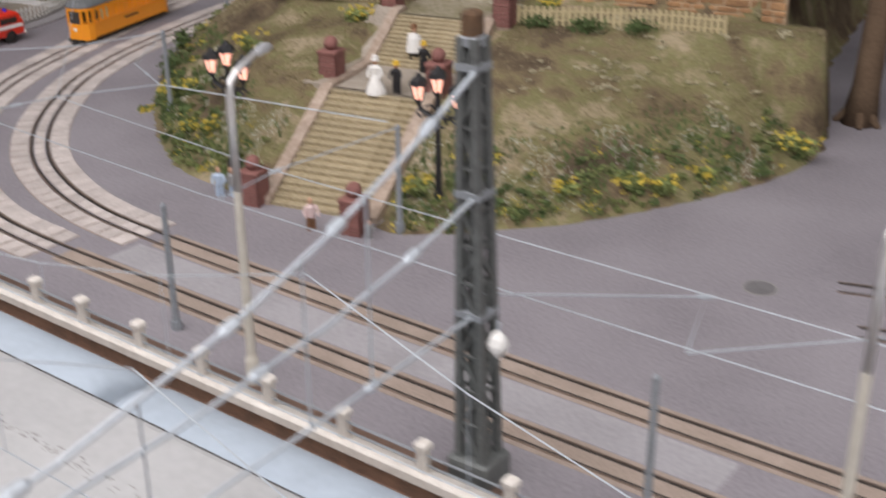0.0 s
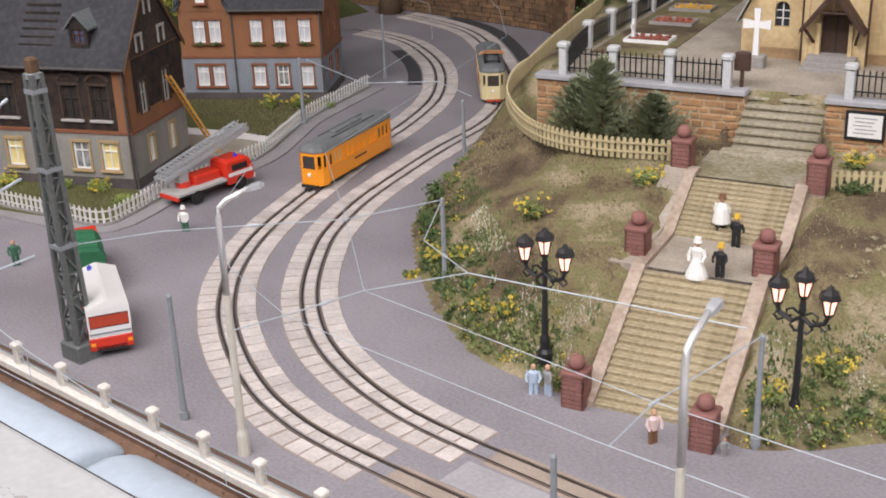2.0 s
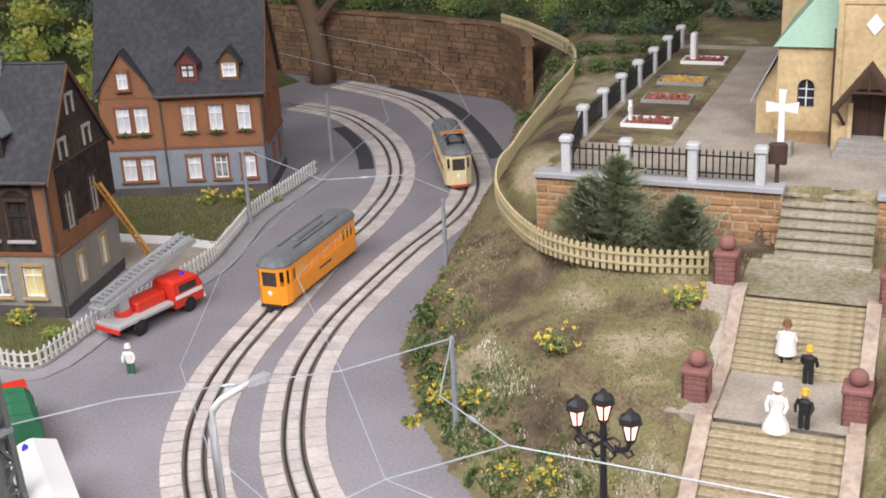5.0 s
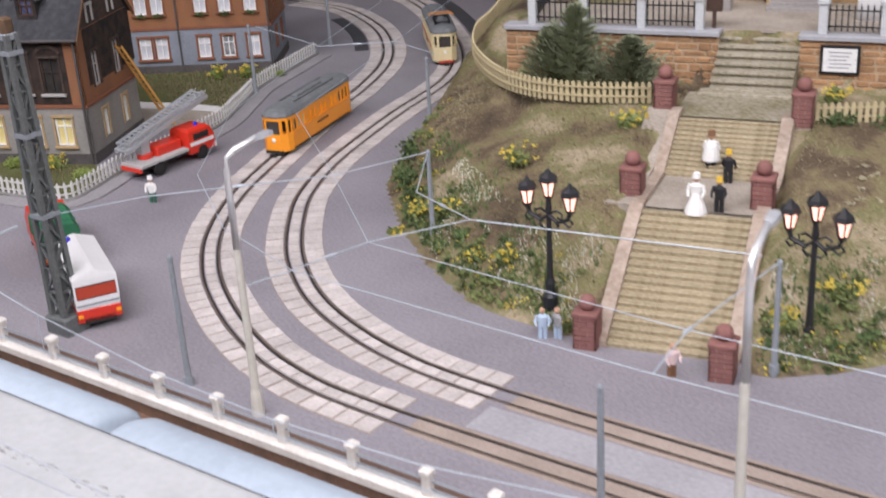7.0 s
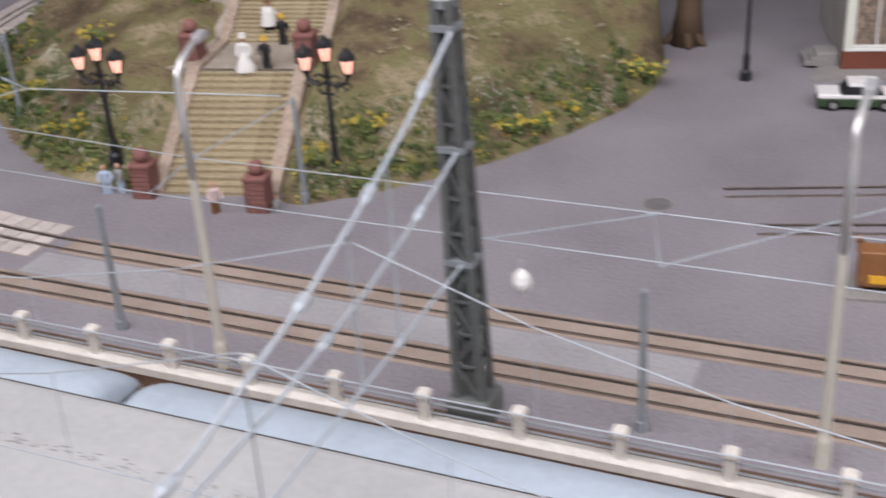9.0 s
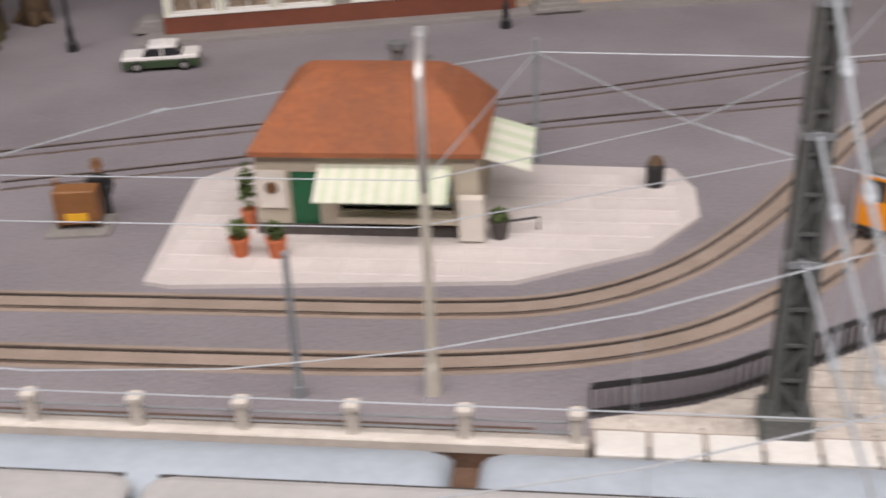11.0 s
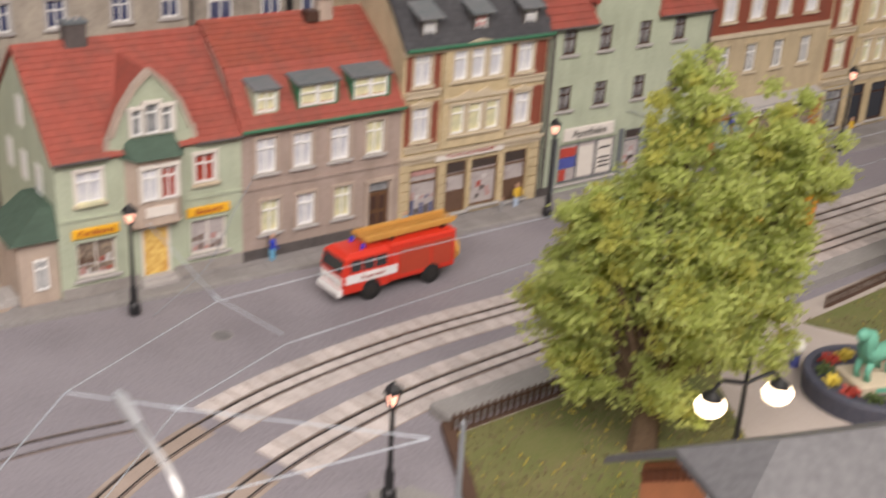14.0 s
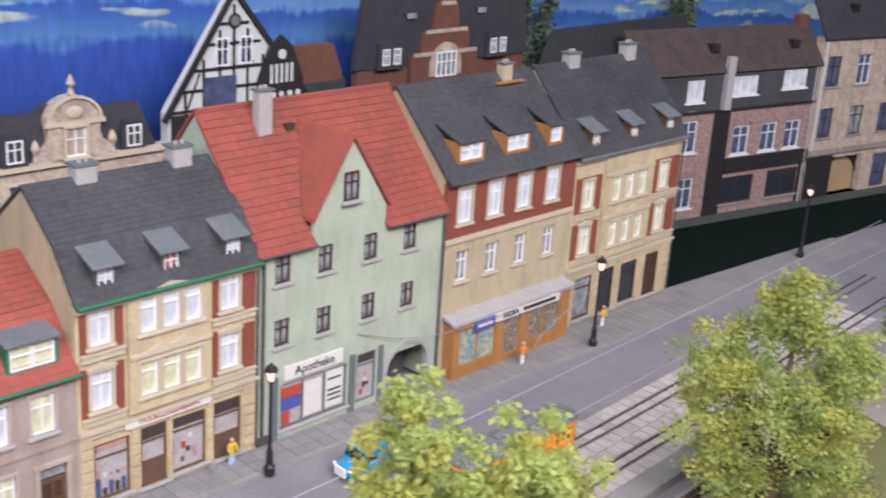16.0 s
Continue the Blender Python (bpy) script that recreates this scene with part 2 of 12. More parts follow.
def turf(name, tones, scale):
    """Worn ground in several tones that run into one another, with coarse and fine relief."""
    m = bpy.data.materials.new(name)
    m.use_nodes = True
    n, l = m.node_tree.nodes, m.node_tree.links
    b, co = n["Principled BSDF"], n.new("ShaderNodeTexCoord")
    b.inputs["Roughness"].default_value, b.inputs["Specular IOR Level"].default_value = 0.95, 0.2
    big, fine = n.new("ShaderNodeTexNoise"), n.new("ShaderNodeTexNoise")
    big.inputs["Scale"].default_value, big.inputs["Detail"].default_value, big.inputs["Roughness"].default_value = scale, 8, 0.66
    fine.inputs["Scale"].default_value, fine.inputs["Detail"].default_value = 600, 4
    l.new(co.outputs["Object"], big.inputs["Vector"])
    l.new(co.outputs["Object"], fine.inputs["Vector"])
    cr = n.new("ShaderNodeValToRGB")
    el = cr.color_ramp.elements
    for k, (p, c) in enumerate(tones):
        e = el[k] if k < 2 else el.new(p)
        e.position, e.color = p, (*c, 1)
    l.new(big.outputs["Fac"], cr.inputs[0])
    mx = n.new("ShaderNodeMix")
    mx.data_type, mx.blend_type = "RGBA", "OVERLAY"
    mx.inputs[0].default_value = 0.55
    l.new(cr.outputs[0], mx.inputs[6])
    l.new(fine.outputs["Fac"], mx.inputs[7])
    l.new(mx.outputs[2], b.inputs["Base Color"])
    bp = n.new("ShaderNodeBump")
    bp.inputs["Strength"].default_value, bp.inputs["Distance"].default_value = 0.8, 0.002
    l.new(fine.outputs["Fac"], bp.inputs["Height"])
    l.new(bp.outputs[0], b.inputs["Normal"])
    return m


GRASS_SOIL = turf("hill_turf", ((0.30, (0.06, 0.045, 0.032)), (0.72, (0.42, 0.355, 0.25)), (0.42, (0.125, 0.093, 0.06)), (0.48, (0.20, 0.16, 0.09)), (0.53, (0.185, 0.175, 0.08)), (0.60, (0.32, 0.262, 0.17))), 15)
TUFT = mat("static_grass", (0.185, 0.175, 0.075), 0.95, (0.235, 0.185, 0.115), 200, 10, 0.9, 0.0, vary=0.2)
TUFT_DRY = mat("dry_grass", (0.38, 0.33, 0.21), 0.95, (0.25, 0.2, 0.115), 200, 12, 0.9, 0.0, vary=0.15)
LEAF_DARK = mat("shrub_leaf", (0.11, 0.155, 0.055), 0.85, (0.06, 0.095, 0.03), 300, 30, 0.8, 0.0, vary=0.4)
LEAF = mat("tree_leaf", (0.41, 0.49, 0.16), 0.8, (0.33, 0.41, 0.12), 250, 25, 0.8, 0.0, vary=0.14, thin=0.55)
LEAF_YELLOW = mat("tree_leaf_yellow", (0.60, 0.60, 0.17), 0.8, (0.51, 0.51, 0.13), 250, 25, 0.8, 0.0, vary=0.16, thin=0.55)
FLOWER = mat("yellow_flower", (0.74, 0.58, 0.09), 0.8, (0.5, 0.38, 0.06), 300, 40, 0.6, 0.0, vary=0.2)
PINE = mat("spruce_needle", (0.10, 0.15, 0.095), 0.85, (0.15, 0.2, 0.125), 250, 30, 0.8, 0.0, vary=0.35, thin=0.3)
BARK = mat("bark", (0.14, 0.095, 0.06), 0.95, (0.08, 0.05, 0.03), 500, 60, 0.8, 0.6)
STEP = mat("stair_stone", (0.43, 0.36, 0.24), 0.9, (0.22, 0.18, 0.10), 400, 34, 0.95, 0.5, vary=0.16)
GREYSTEP = mat("grey_step_stone", (0.42, 0.38, 0.30), 0.9, (0.20, 0.175, 0.10), 400, 28, 0.95, 0.6, vary=0.16)
MOSSYSTONE = mat("mossy_landing", (0.36, 0.32, 0.25), 0.95, (0.17, 0.15, 0.07), 400, 26, 1.0, 0.6)
CHEEK = mat("stair_cheek", (0.47, 0.38, 0.31), 0.9, (0.27, 0.20, 0.15), 300, 35, 0.9, 0.5, streak=0.2)
PATHSAND = mat("path_grit", (0.42, 0.37, 0.31), 0.95, (0.24, 0.205, 0.165), 700, 40, 0.85, 0.4)
PILLAR = mat("red_pillar_brick", (0.25, 0.115, 0.10), 0.85, (0.17, 0.075, 0.065), 500, 50, 0.7, 0.3, vary=0.15)
MASTGREY = mat("mast_steel", (0.17, 0.185, 0.18), 0.55, (0.10, 0.10, 0.10), 500, 30, 0.7, 0.1, metal=0.3)
POLEGREY = mat("pole_grey", (0.27, 0.295, 0.32), 0.5, (0.19, 0.2, 0.21), 500, 30, 0.6, 0.05)
CREAMPOLE = mat("lamp_post_cream", (0.60, 0.57, 0.50), 0.5, (0.45, 0.42, 0.36), 400, 30, 0.5, 0.05)
SILVER = mat("lamp_arm_silver", (0.75, 0.75, 0.75), 0.3, (0.6, 0.6, 0.6), 400, 30, 0.5, 0.0, metal=0.5)
WIRE = mat("catenary_wire", (0.50, 0.55, 0.60), 0.5, (0.32, 0.36, 0.4), 400, 30, 0.4, 0.0, metal=0.3)
BLACK = mat("black_iron", (0.02, 0.02, 0.022), 0.45, None, 400, 40, 0.5, 0.05)
LAMPGLOW = glow("lamp_glow", (1.0, 0.50, 0.36), 2.0)
LAMPWHITE = glow("globe_glow", (1.0, 0.82, 0.58), 4.0)


# ---- tracks (plan lines) ----
A_LINE = smooth_path([(-118, 113), (-108, 112), (-98.8, 106.8), (-91.9, 100.6), (-86.2, 93), (-82.3, 84), (-79.8, 75.5), (-76, 65.5), (-72.6, 57.2),
                      (-68.8, 51), (-64.7, 46.5), (-60.6, 43.3), (-56, 40.6), (-51.2, 38.7), (-45, 37.8), (-30, 37.7), (-10, 37.7), (12, 37.8),
                      (22, 38.1), (29, 39.2), (34, 41.3), (38.2, 45), (41, 48.4), (45, 54.6), (49.3, 61.6), (53.2, 66.9), (58.2, 71.8), (66, 76.8),
                      (75, 80.8), (90, 86.6), (106, 93), (130, 102.2), (160, 114)], 1.2)
B_LINE = smooth_path([(-125, 125), (-111.2, 122.7), (-101.4, 118.7), (-89.7, 108.6), (-80.5, 97.9), (-76.4, 89.6), (-74.5, 80), (-72.4, 71.4), (-70.6, 65.4),
                      (-68, 59.6), (-65.3, 55.6), (-62, 51.6), (-58.9, 48.7), (-55.6, 46.3), (-52, 44.5), (-47.5, 43), (-42, 42.2), (-30, 42), (-10, 42),
                      (11, 42.3), (22, 42.5), (28, 43.4), (33, 46.5), (37.4, 52), (41, 58.2), (44.3, 64), (47.9, 69.2), (52, 74), (58.7, 79.2),
                      (68.1, 83.9), (78.4, 87.5), (94, 93), (109.4, 98.5), (130, 106.5), (160, 118.5)], 1.2)
C_LINE = smooth_path([(-6, 58.5), (9, 63.3), (25, 68.4), (43, 75.2), (52, 77.3)], 1.2)
D_LINE = smooth_path([(-3.5, 54.4), (8.6, 58.1), (26, 64), (43.4, 68.9)], 1.2)


def stretch(line, x0, x1):
    return [p for p in line if x0 <= p[0] <= x1]


road = thing("road", label="grey asphalt street with tram tracks let in", category="road", kind="structure")
ground = Shape()
nx, ny = 60, 40
for j in range(ny + 1):
    for i in range(nx + 1):
        ground.v.append((-190 + 420 * i / nx, 33.2 + 150 * j / ny, 0))
ground.f = [(j * (nx + 1) + i, j * (nx + 1) + i + 1, (j + 1) * (nx + 1) + i + 1, (j + 1) * (nx + 1) + i) for j in range(ny) for i in range(nx)]
part("asphalt", ground, ASPHALT, road)


def track(line, fills, gauge=1.2):
    """Rails, painted shade for their flangeways, and the brown fill where no slabs lie."""
    g = gauge / 2
    rails = thing("tram_track", label="grooved tram rails let into the street", category="track", group="tram tracks", kind="structure")
    for s in (-1, 1):
        part("rail", Shape().strip(line, s * g - 0.05, s * g + 0.05, -0.1, 0.055), RAIL, rails)
        # dark strip laid on the road paints in the shade of the groove
        part("flangeway_shade", Shape().strip(line, s * (g - 0.12) - 0.065, s * (g - 0.12) + 0.065, -0.1, 0.03), GROOVE_SHADE, rails)
    for x0, x1 in fills:
        bit = stretch(line, x0, x1)
        part("track_fill", Shape().strip(bit, -g + 0.19, g - 0.19, -0.1, 0.02), FILL, rails)
        for s in (-1, 1):
            part("track_fill", Shape().strip(bit, s * (g + 0.06), s * (g + 0.34), -0.1, 0.012), FILL, rails)
    return rails


track(A_LINE, [(-43, 57)])
track(B_LINE, [(-39, 55)])
track(C_LINE, [])
track(D_LINE, [])

part("pale_strip", Shape().strip(stretch(A_LINE, -40, -3), 1.0, 3.25, -0.1, 0.01), PALEROAD, road)
part("earth_strip", Shape().strip([(x, 33.5) for x in range(-180, 30, 3)], -0.42, 0.42, -0.1, 0.03), EARTH, road)

# ---- parapet above the railway, and the trains behind it ----
PY = 32.7
POSTX = [-122 + 4.2 * k for k in range(14)] + [-62.8, -58.6, -54.3, -50.1, -45.8, -41.5, -37.3, -33.7, -29.6, -25.4, -21.3, -17.1, -13.0, -8.9, -4.8, -0.6, 3.6, 7.8, 12.0, 16.1, 20.3, 24.5, 28.6]
parapet = thing("parapet_wall", label="cream plastered parapet with square posts and two rails", category="wall", kind="structure")
part("plinth", Shape().cbox(-180, 29.0, PY - 0.45, PY + 0.35, -0.02, 0.42, 0.06), PARAPET, parapet)
part("retaining_wall", Shape().box(-180, 29.0, PY - 0.38, PY + 0.3, -9, -0.02), BALLAST, parapet)
post_shape = Shape().cbox(-0.22, 0.22, -0.22, 0.22, 0.4, 1.5, 0.05).cbox(-0.3, 0.3, -0.3, 0.3, 1.5, 1.78, 0.08).mesh("post", PARAPET)
for x in POSTX:
    part("post", post_shape, None, parapet).location = (x * K, PY * K, 0)
for x, xx in zip(POSTX, POSTX[1:]):
    for z in (0.75, 1.2):
        part("rail", Shape().tube([(x + 0.2, PY, z), (xx - 0.2, PY, z)], 0.055, 5), POLEGREY, parapet)


# ---- trains on the low line ----
def coach_roof(x0, x1, y_far, w, z, name, label, paint_, dirty=False):
    t = thing(name, 0, 0, 0, 0, label, "railway coach", "coaches of the standing trains")
    if dirty:                                  # nearly flat roof with sharp eaves
        prof = [(y_far, z - 0.5), (y_far - 0.03, z - 0.16), (y_far - 0.3, z - 0.08), (y_far - 3.25, z), (y_far - w + 0.3, z - 0.08), (y_far - w + 0.03, z - 0.16), (y_far - w, z - 0.5)]
        drop = 0.5
    else:
        prof = [(y_far, z - 1.3), (y_far - 0.1, z - 1.0), (y_far - 0.6, z - 0.55), (y_far - 1.3, z - 0.22), (y_far - w * 0.42, z), (y_far - w * 0.6, z - 0.02),
                (y_far - w + 1.1, z - 0.2), (y_far - w + 0.45, z - 0.55), (y_far - w, z - 1.3)]
        drop = 1.3
    rings = []
    for x, s in ((x0, 0.55), (x0 + 0.25, 0.85), (x0 + 0.8, 1), (x1 - 0.8, 1), (x1 - 0.25, 0.85), (x1, 0.55)):
        mid = y_far - w / 2
        rings.append([(x, mid + (y - mid) * (0.8 + 0.2 * s), z - drop + (zz - z + drop) * s) for y, zz in prof])
    part("roof", Shape().loft(rings), paint_, t, smooth=not dirty)
    part("body", Shape().box(x0 + 0.15, x1 - 0.15, y_far - w + 0.2, y_far - 0.2, z - 5.4, z - drop + 0.05), TRAINDARK, t)
    if dirty:
        part("gutter_strip", Shape().tube([(x0 + 0.3, y_far - 0.02, z - 0.2), (x1 - 0.3, y_far - 0.02, z - 0.2)], 0.07, 5), TRAINDARK, t)
        r, soot = random.Random(int(x1)), Shape()
        for k_ in range(int((x1 - x0) * 7)):
            x, y, q = r.uniform(x0 + 0.6, x1 - 0.6), y_far - 3.25 + r.gauss(0, 0.16), r.uniform(0.05, 0.2)
            soot.add([(x - q * 1.6, y - q * 0.4, z - 0.02), (x + q * 1.6, y - q * 0.3, z - 0.02), (x + q, y + q * 0.5, z - 0.02), (x, y, z + 0.05 * r.random())], [(0, 1, 3), (1, 2, 3), (2, 0, 3)])
        stuff_part("ridge_dirt", soot, ROOFDIRT, t)
    part("gangway", Shape().box(x1 - 0.2, x1 + 0.9, y_far - w * 0.62, y_far - w * 0.38, z - 3.5, z - drop + 0.1), TRAINDARK, t)
    return t


for x0, x1 in ((-128, -103), (-102, -77), (-76, -50.4), (-49.5, -23.5), (-22.5, 0.9), (1.9, 24.6), (25.6, 50), (51, 76)):
    coach_roof(x0, x1, 28.5, 4.7, 3.9, "railway_coach", "railway coach with pale blue-grey curved roof on the low line", TRAINROOF)
for x0, x1 in ((-150, -66), (-65.5, 15.2), (15.7, 72)):
    coach_roof(x0, x1, 24.75, 7.4, 4.6, "railway_coach", "railway coach with dull white roof and dirty ridge", TRAINWHITE, True)
low = thing("railway_bed", label="rust-brown ballast of the lower railway line", category="railway bed", kind="structure")
part("bed", Shape().box(-190, 230, -40, 29.2, -2.0, -1.2), BALLAST, low)
part("bank", Shape().box(-190, 29, 29.0, PY - 0.3, -2, -0.75), BALLAST, low)
rng = random.Random(5)
grit = Shape()
for _ in range(900):
    x, y, s = rng.uniform(-95, 10), rng.uniform(28.4, 32.3), rng.uniform(0.05, 0.16)
    grit.add([(x - s, y - s, -0.76), (x + s, y - s * 0.6, -0.76), (x, y + s, -0.76), (x + 0.1 * s, y, -0.76 + s)], [(0, 1, 3), (1, 2, 3), (2, 0, 3)])
solid("ballast_grit", grit, BALLAST, "rust-brown ballast grit along the wall foot", "grit", kind="stuff")

# ---- the church hill ----
HX, HY, HA = -34.3, 49.0, 13.0
HC, HS = math.cos(radians(HA)), math.sin(radians(HA))


def hill_uv(x, y):
    dx, dy = x - HX, y - HY
    return dx * HC + dy * HS, -dx * HS + dy * HC


def hill_xy(u, v):
    return HX + u * HC - v * HS, HY + u * HS + v * HC


FOOT = [(-28.9, 50.3), (-26.0, 52.4), (-22.2, 56.4), (-19.5, 60.5), (-17.2, 64.8), (-14.9, 70.2), (-14.0, 75.5), (-15.6, 80.5), (-20, 90), (-24, 112), (-28, 134), (-40, 150), (-88, 150), (-97, 129),
        (-88.5, 119.5), (-80.5, 104), (-75.0, 93.2), (-72.2, 83.6), (-68.2, 74.4), (-65.6, 68.2), (-63.6, 64.3), (-58.1, 58.4), (-52.6, 53.9), (-46.6, 50.3), (-39.9, 49.4), (-34, 52)]


def foot_distance(x, y):
    inside, best = False, 1e9
    for (x0, y0), (x1, y1) in zip(FOOT, FOOT[1:] + FOOT[:1]):
        if (y0 > y) != (y1 > y) and x < (x1 - x0) * (y - y0) / (y1 - y0) + x0:
            inside = not inside
        t = max(0, min(1, ((x - x0) * (x1 - x0) + (y - y0) * (y1 - y0)) / ((x1 - x0) ** 2 + (y1 - y0) ** 2)))
        best = min(best, math.hypot(x - x0 - t * (x1 - x0), y - y0 - t * (y1 - y0)))
    return best if inside else -best


def ramp(a, b, t):
    t = max(0.0, min(1.0, (t - a) / (b - a)))
    return t * t * (3 - 2 * t)


def hill_height(x, y):
    d = foot_distance(x, y)
    if d <= 0:
        return 0.25 * d
    u, v = hill_uv(x, y)
    soft = 7.5 - 4.2 * ramp(-54, -68, x) + 1.5 * ramp(-26, -18, x)
    z = 7.35 * (1 - math.exp(-d / soft)) / (1 - math.exp(-22 / soft))
    z = min(z, 7.4)
    z += 0.35 * (noise.noise((x * 0.13, y * 0.13, 0.3))) * min(1, d / 4)
    if -4.4 < u < 4.9 and -1 < v < 23:                      # cut for the stairs
        cut = 0.0 if v < 1 else (v - 1) * 4.9 / 8.3 if v < 9.3 else 4.9 if v < 15 else 4.9 + (v - 15) * 2.5 / 4.3 if v < 19.3 else 7.35
        side = min(ramp(-4.4, -3.8, u), ramp(4.9, 4.2, u))
        z = z + (min(z, cut - 0.5) - z) * side
    if v > 19:
        z += (7.3 - z) * ramp(19, 23, v) * ramp(-16, -12, u) * ramp(24, 18, u)
    if 22.5 < v <= 28.45 and -19 < u < 26:
        z += (7.0 - z) * ramp(22.5, 24.5, v) * ramp(-19, -17.5, u)
    if v > 28.9 and -18.2 < u < 26:
        z += (10.75 - z) * (ramp(0.3, 5.0, d) if u > 10 else 1.0)
    elif v > 34:
        z += (9.0 - z) * ramp(34, 40, v) * ramp(1, 8, d)
    return z


hill = Shape()
STEPX, STEPY = 0.75, 0.75
NX, NY = int(90 / STEPX), int(104 / STEPY)
heights = {}
for j in range(NY + 1):
    for i in range(NX + 1):
        x, y = -98 + i * STEPX, 48 + j * STEPY
        z = hill_height(x, y)
        heights[i, j] = z
        hill.v.append((x, y, max(z, -0.6)))
for j in range(NY):
    for i in range(NX):
        if max(heights[i, j], heights[i + 1, j], heights[i, j + 1], heights[i + 1, j + 1]) > 0:
            a = j * (NX + 1) + i
            hill.f.append((a, a + 1, a + NX + 2, a + NX + 1))
solid("church_hill", hill, GRASS_SOIL, "grassy brown and green hillside below the church", "hill", kind="structure", smooth=True)


def blades(places, mat_, name, label, size, seed, kind="stuff", category="grass", lean=0.5):
    r = random.Random(seed)
    s = Shape()
    for x, y, z in places:
        a, h, w = r.uniform(0, 6.283), size * r.uniform(0.5, 1.4), size * r.uniform(0.15, 0.4)
        dx, dy = math.cos(a), math.sin(a)
        b, lx = r.uniform(0, 6.283), lean * h * r.random()
        s.add([(x - dx * w, y - dy * w, z - 0.05), (x + dx * w, y + dy * w, z - 0.05), (x + dx * w * 0.4 + math.cos(b) * lx, y + dy * w * 0.4 + math.sin(b) * lx, z + h),
               (x - dx * w * 0.4 + math.cos(b) * lx, y - dy * w * 0.4 + math.sin(b) * lx, z + h)], [(0, 1, 2, 3)])
    return solid(name, s, mat_, label, category, kind=kind)


def leaves(shape, cx, cy, cz, rx, ry, rz, n, size, r, hollow=0.55):
    """Small leaf plates scattered through a rounded clump."""
    for _ in range(n):
        d = Vector((r.gauss(0, 1), r.gauss(0, 1), r.gauss(0, 1))).normalized() * (hollow + (1 - hollow) * r.random()) * r.uniform(0.8, 1.08)
        p = Vector((cx + d.x * rx, cy + d.y * ry, cz + d.z * rz))
        a = Vector((r.gauss(0, 1), r.gauss(0, 1), r.gauss(0, 1))).normalized()
        b = a.cross(Vector((r.gauss(0, 1), r.gauss(0, 1), r.gauss(0, 1)))).normalized()
        s = size * r.uniform(0.6, 1.3)
        shape.add([p - a * s, p - b * s * 0.6, p + a * s, p + b * s * 0.6], [(0, 1, 2, 3)])


def free_of_stairs(x, y):
    u, v = hill_uv(x, y)
    return not (-4.5 < u < 5.0 and v < 24) and not (v > 27.5 and -18.5 < u < 26)


def hill_spots(n, seed, box, mind=0.3, dens=None):
    r, out = random.Random(seed), []
    while len(out) < n:
        x, y = r.uniform(box[0], box[1]), r.uniform(box[2], box[3])
        d = foot_distance(x, y)
        if d > mind and free_of_stairs(x, y) and (dens is None or dens(x, y, d, r)):
            out.append((x, y, hill_height(x, y)))
    return out


patchy = lambda k, s, cut: (lambda x, y, d, r: noise.noise((x * k + s, y * k, s)) + r.uniform(-0.25, 0.25) > cut)
blades(hill_spots(17000, 1, (-76, -10, 49, 84), dens=patchy(0.15, 3, -0.02)), TUFT, "hill_grass", "short olive-green static grass on the hillside", 0.13, 11, lean=1.6)
blades(hill_spots(8000, 2, (-76, -10, 49, 84), dens=patchy(0.17, 9, 0.2)), TUFT_DRY, "dry_hill_grass", "dry straw-coloured grass patches on the hillside", 0.12, 12, lean=1.6)
blades(hill_spots(3500, 3, (-60, -12, 49, 72), dens=lambda x, y, d, r: d < r.uniform(0.5, 6) and noise.noise((x * 0.3, y * 0.3, 2)) > -0.1), LEAF_DARK, "foot_weeds",
       "dark green weeds along the foot of the hill", 0.26, 13, category="weeds")
blades(hill_spots(3200, 4, (-56, -14, 49, 72), dens=lambda x, y, d, r: d < 5 and noise.noise((x * 0.35, y * 0.35, 7)) > 0.05), mat("white_blossom", (0.72, 0.72, 0.62), 0.9, None, 300, 40, 0.4, 0),
       "white_blossom_patch", "tiny white blossom among the weeds", 0.13, 14, category="flowers")


def bush(x, y, z, r_, h_, material, label, seed, flower=None, group="bushes on the hill", n=260):
    r = random.Random(seed)
    t = thing("flowering_bush" if flower else "bush", x, y, z, 0, label, "bush", group)
    s = Shape()
    for _ in range(4):
        leaves(s, r.uniform(-0.4, 0.4) * r_, r.uniform(-0.4, 0.4) * r_, h_ * r.uniform(0.35, 0.6), r_ * 0.7, r_ * 0.7, h_ * 0.5, n // 4, 0.16, r, 0.2)
    part("foliage", s, material, t)
    part("stem", Shape().tube([(0, 0, -0.3), (0.05, 0, h_ * 0.5)], 0.06, 5), BARK, t)
    if flower:
        f = Shape()
        for _ in range(15):
            a, d = r.uniform(0, 6.283), r_ * math.sqrt(r.random())
            leaves(f, d * math.cos(a), d * math.sin(a), h_ * r.uniform(0.5, 1.05), 0.24, 0.24, 0.18, 16, 0.085, r, 0.2)
        part("blossom", f, flower, t)
    return t


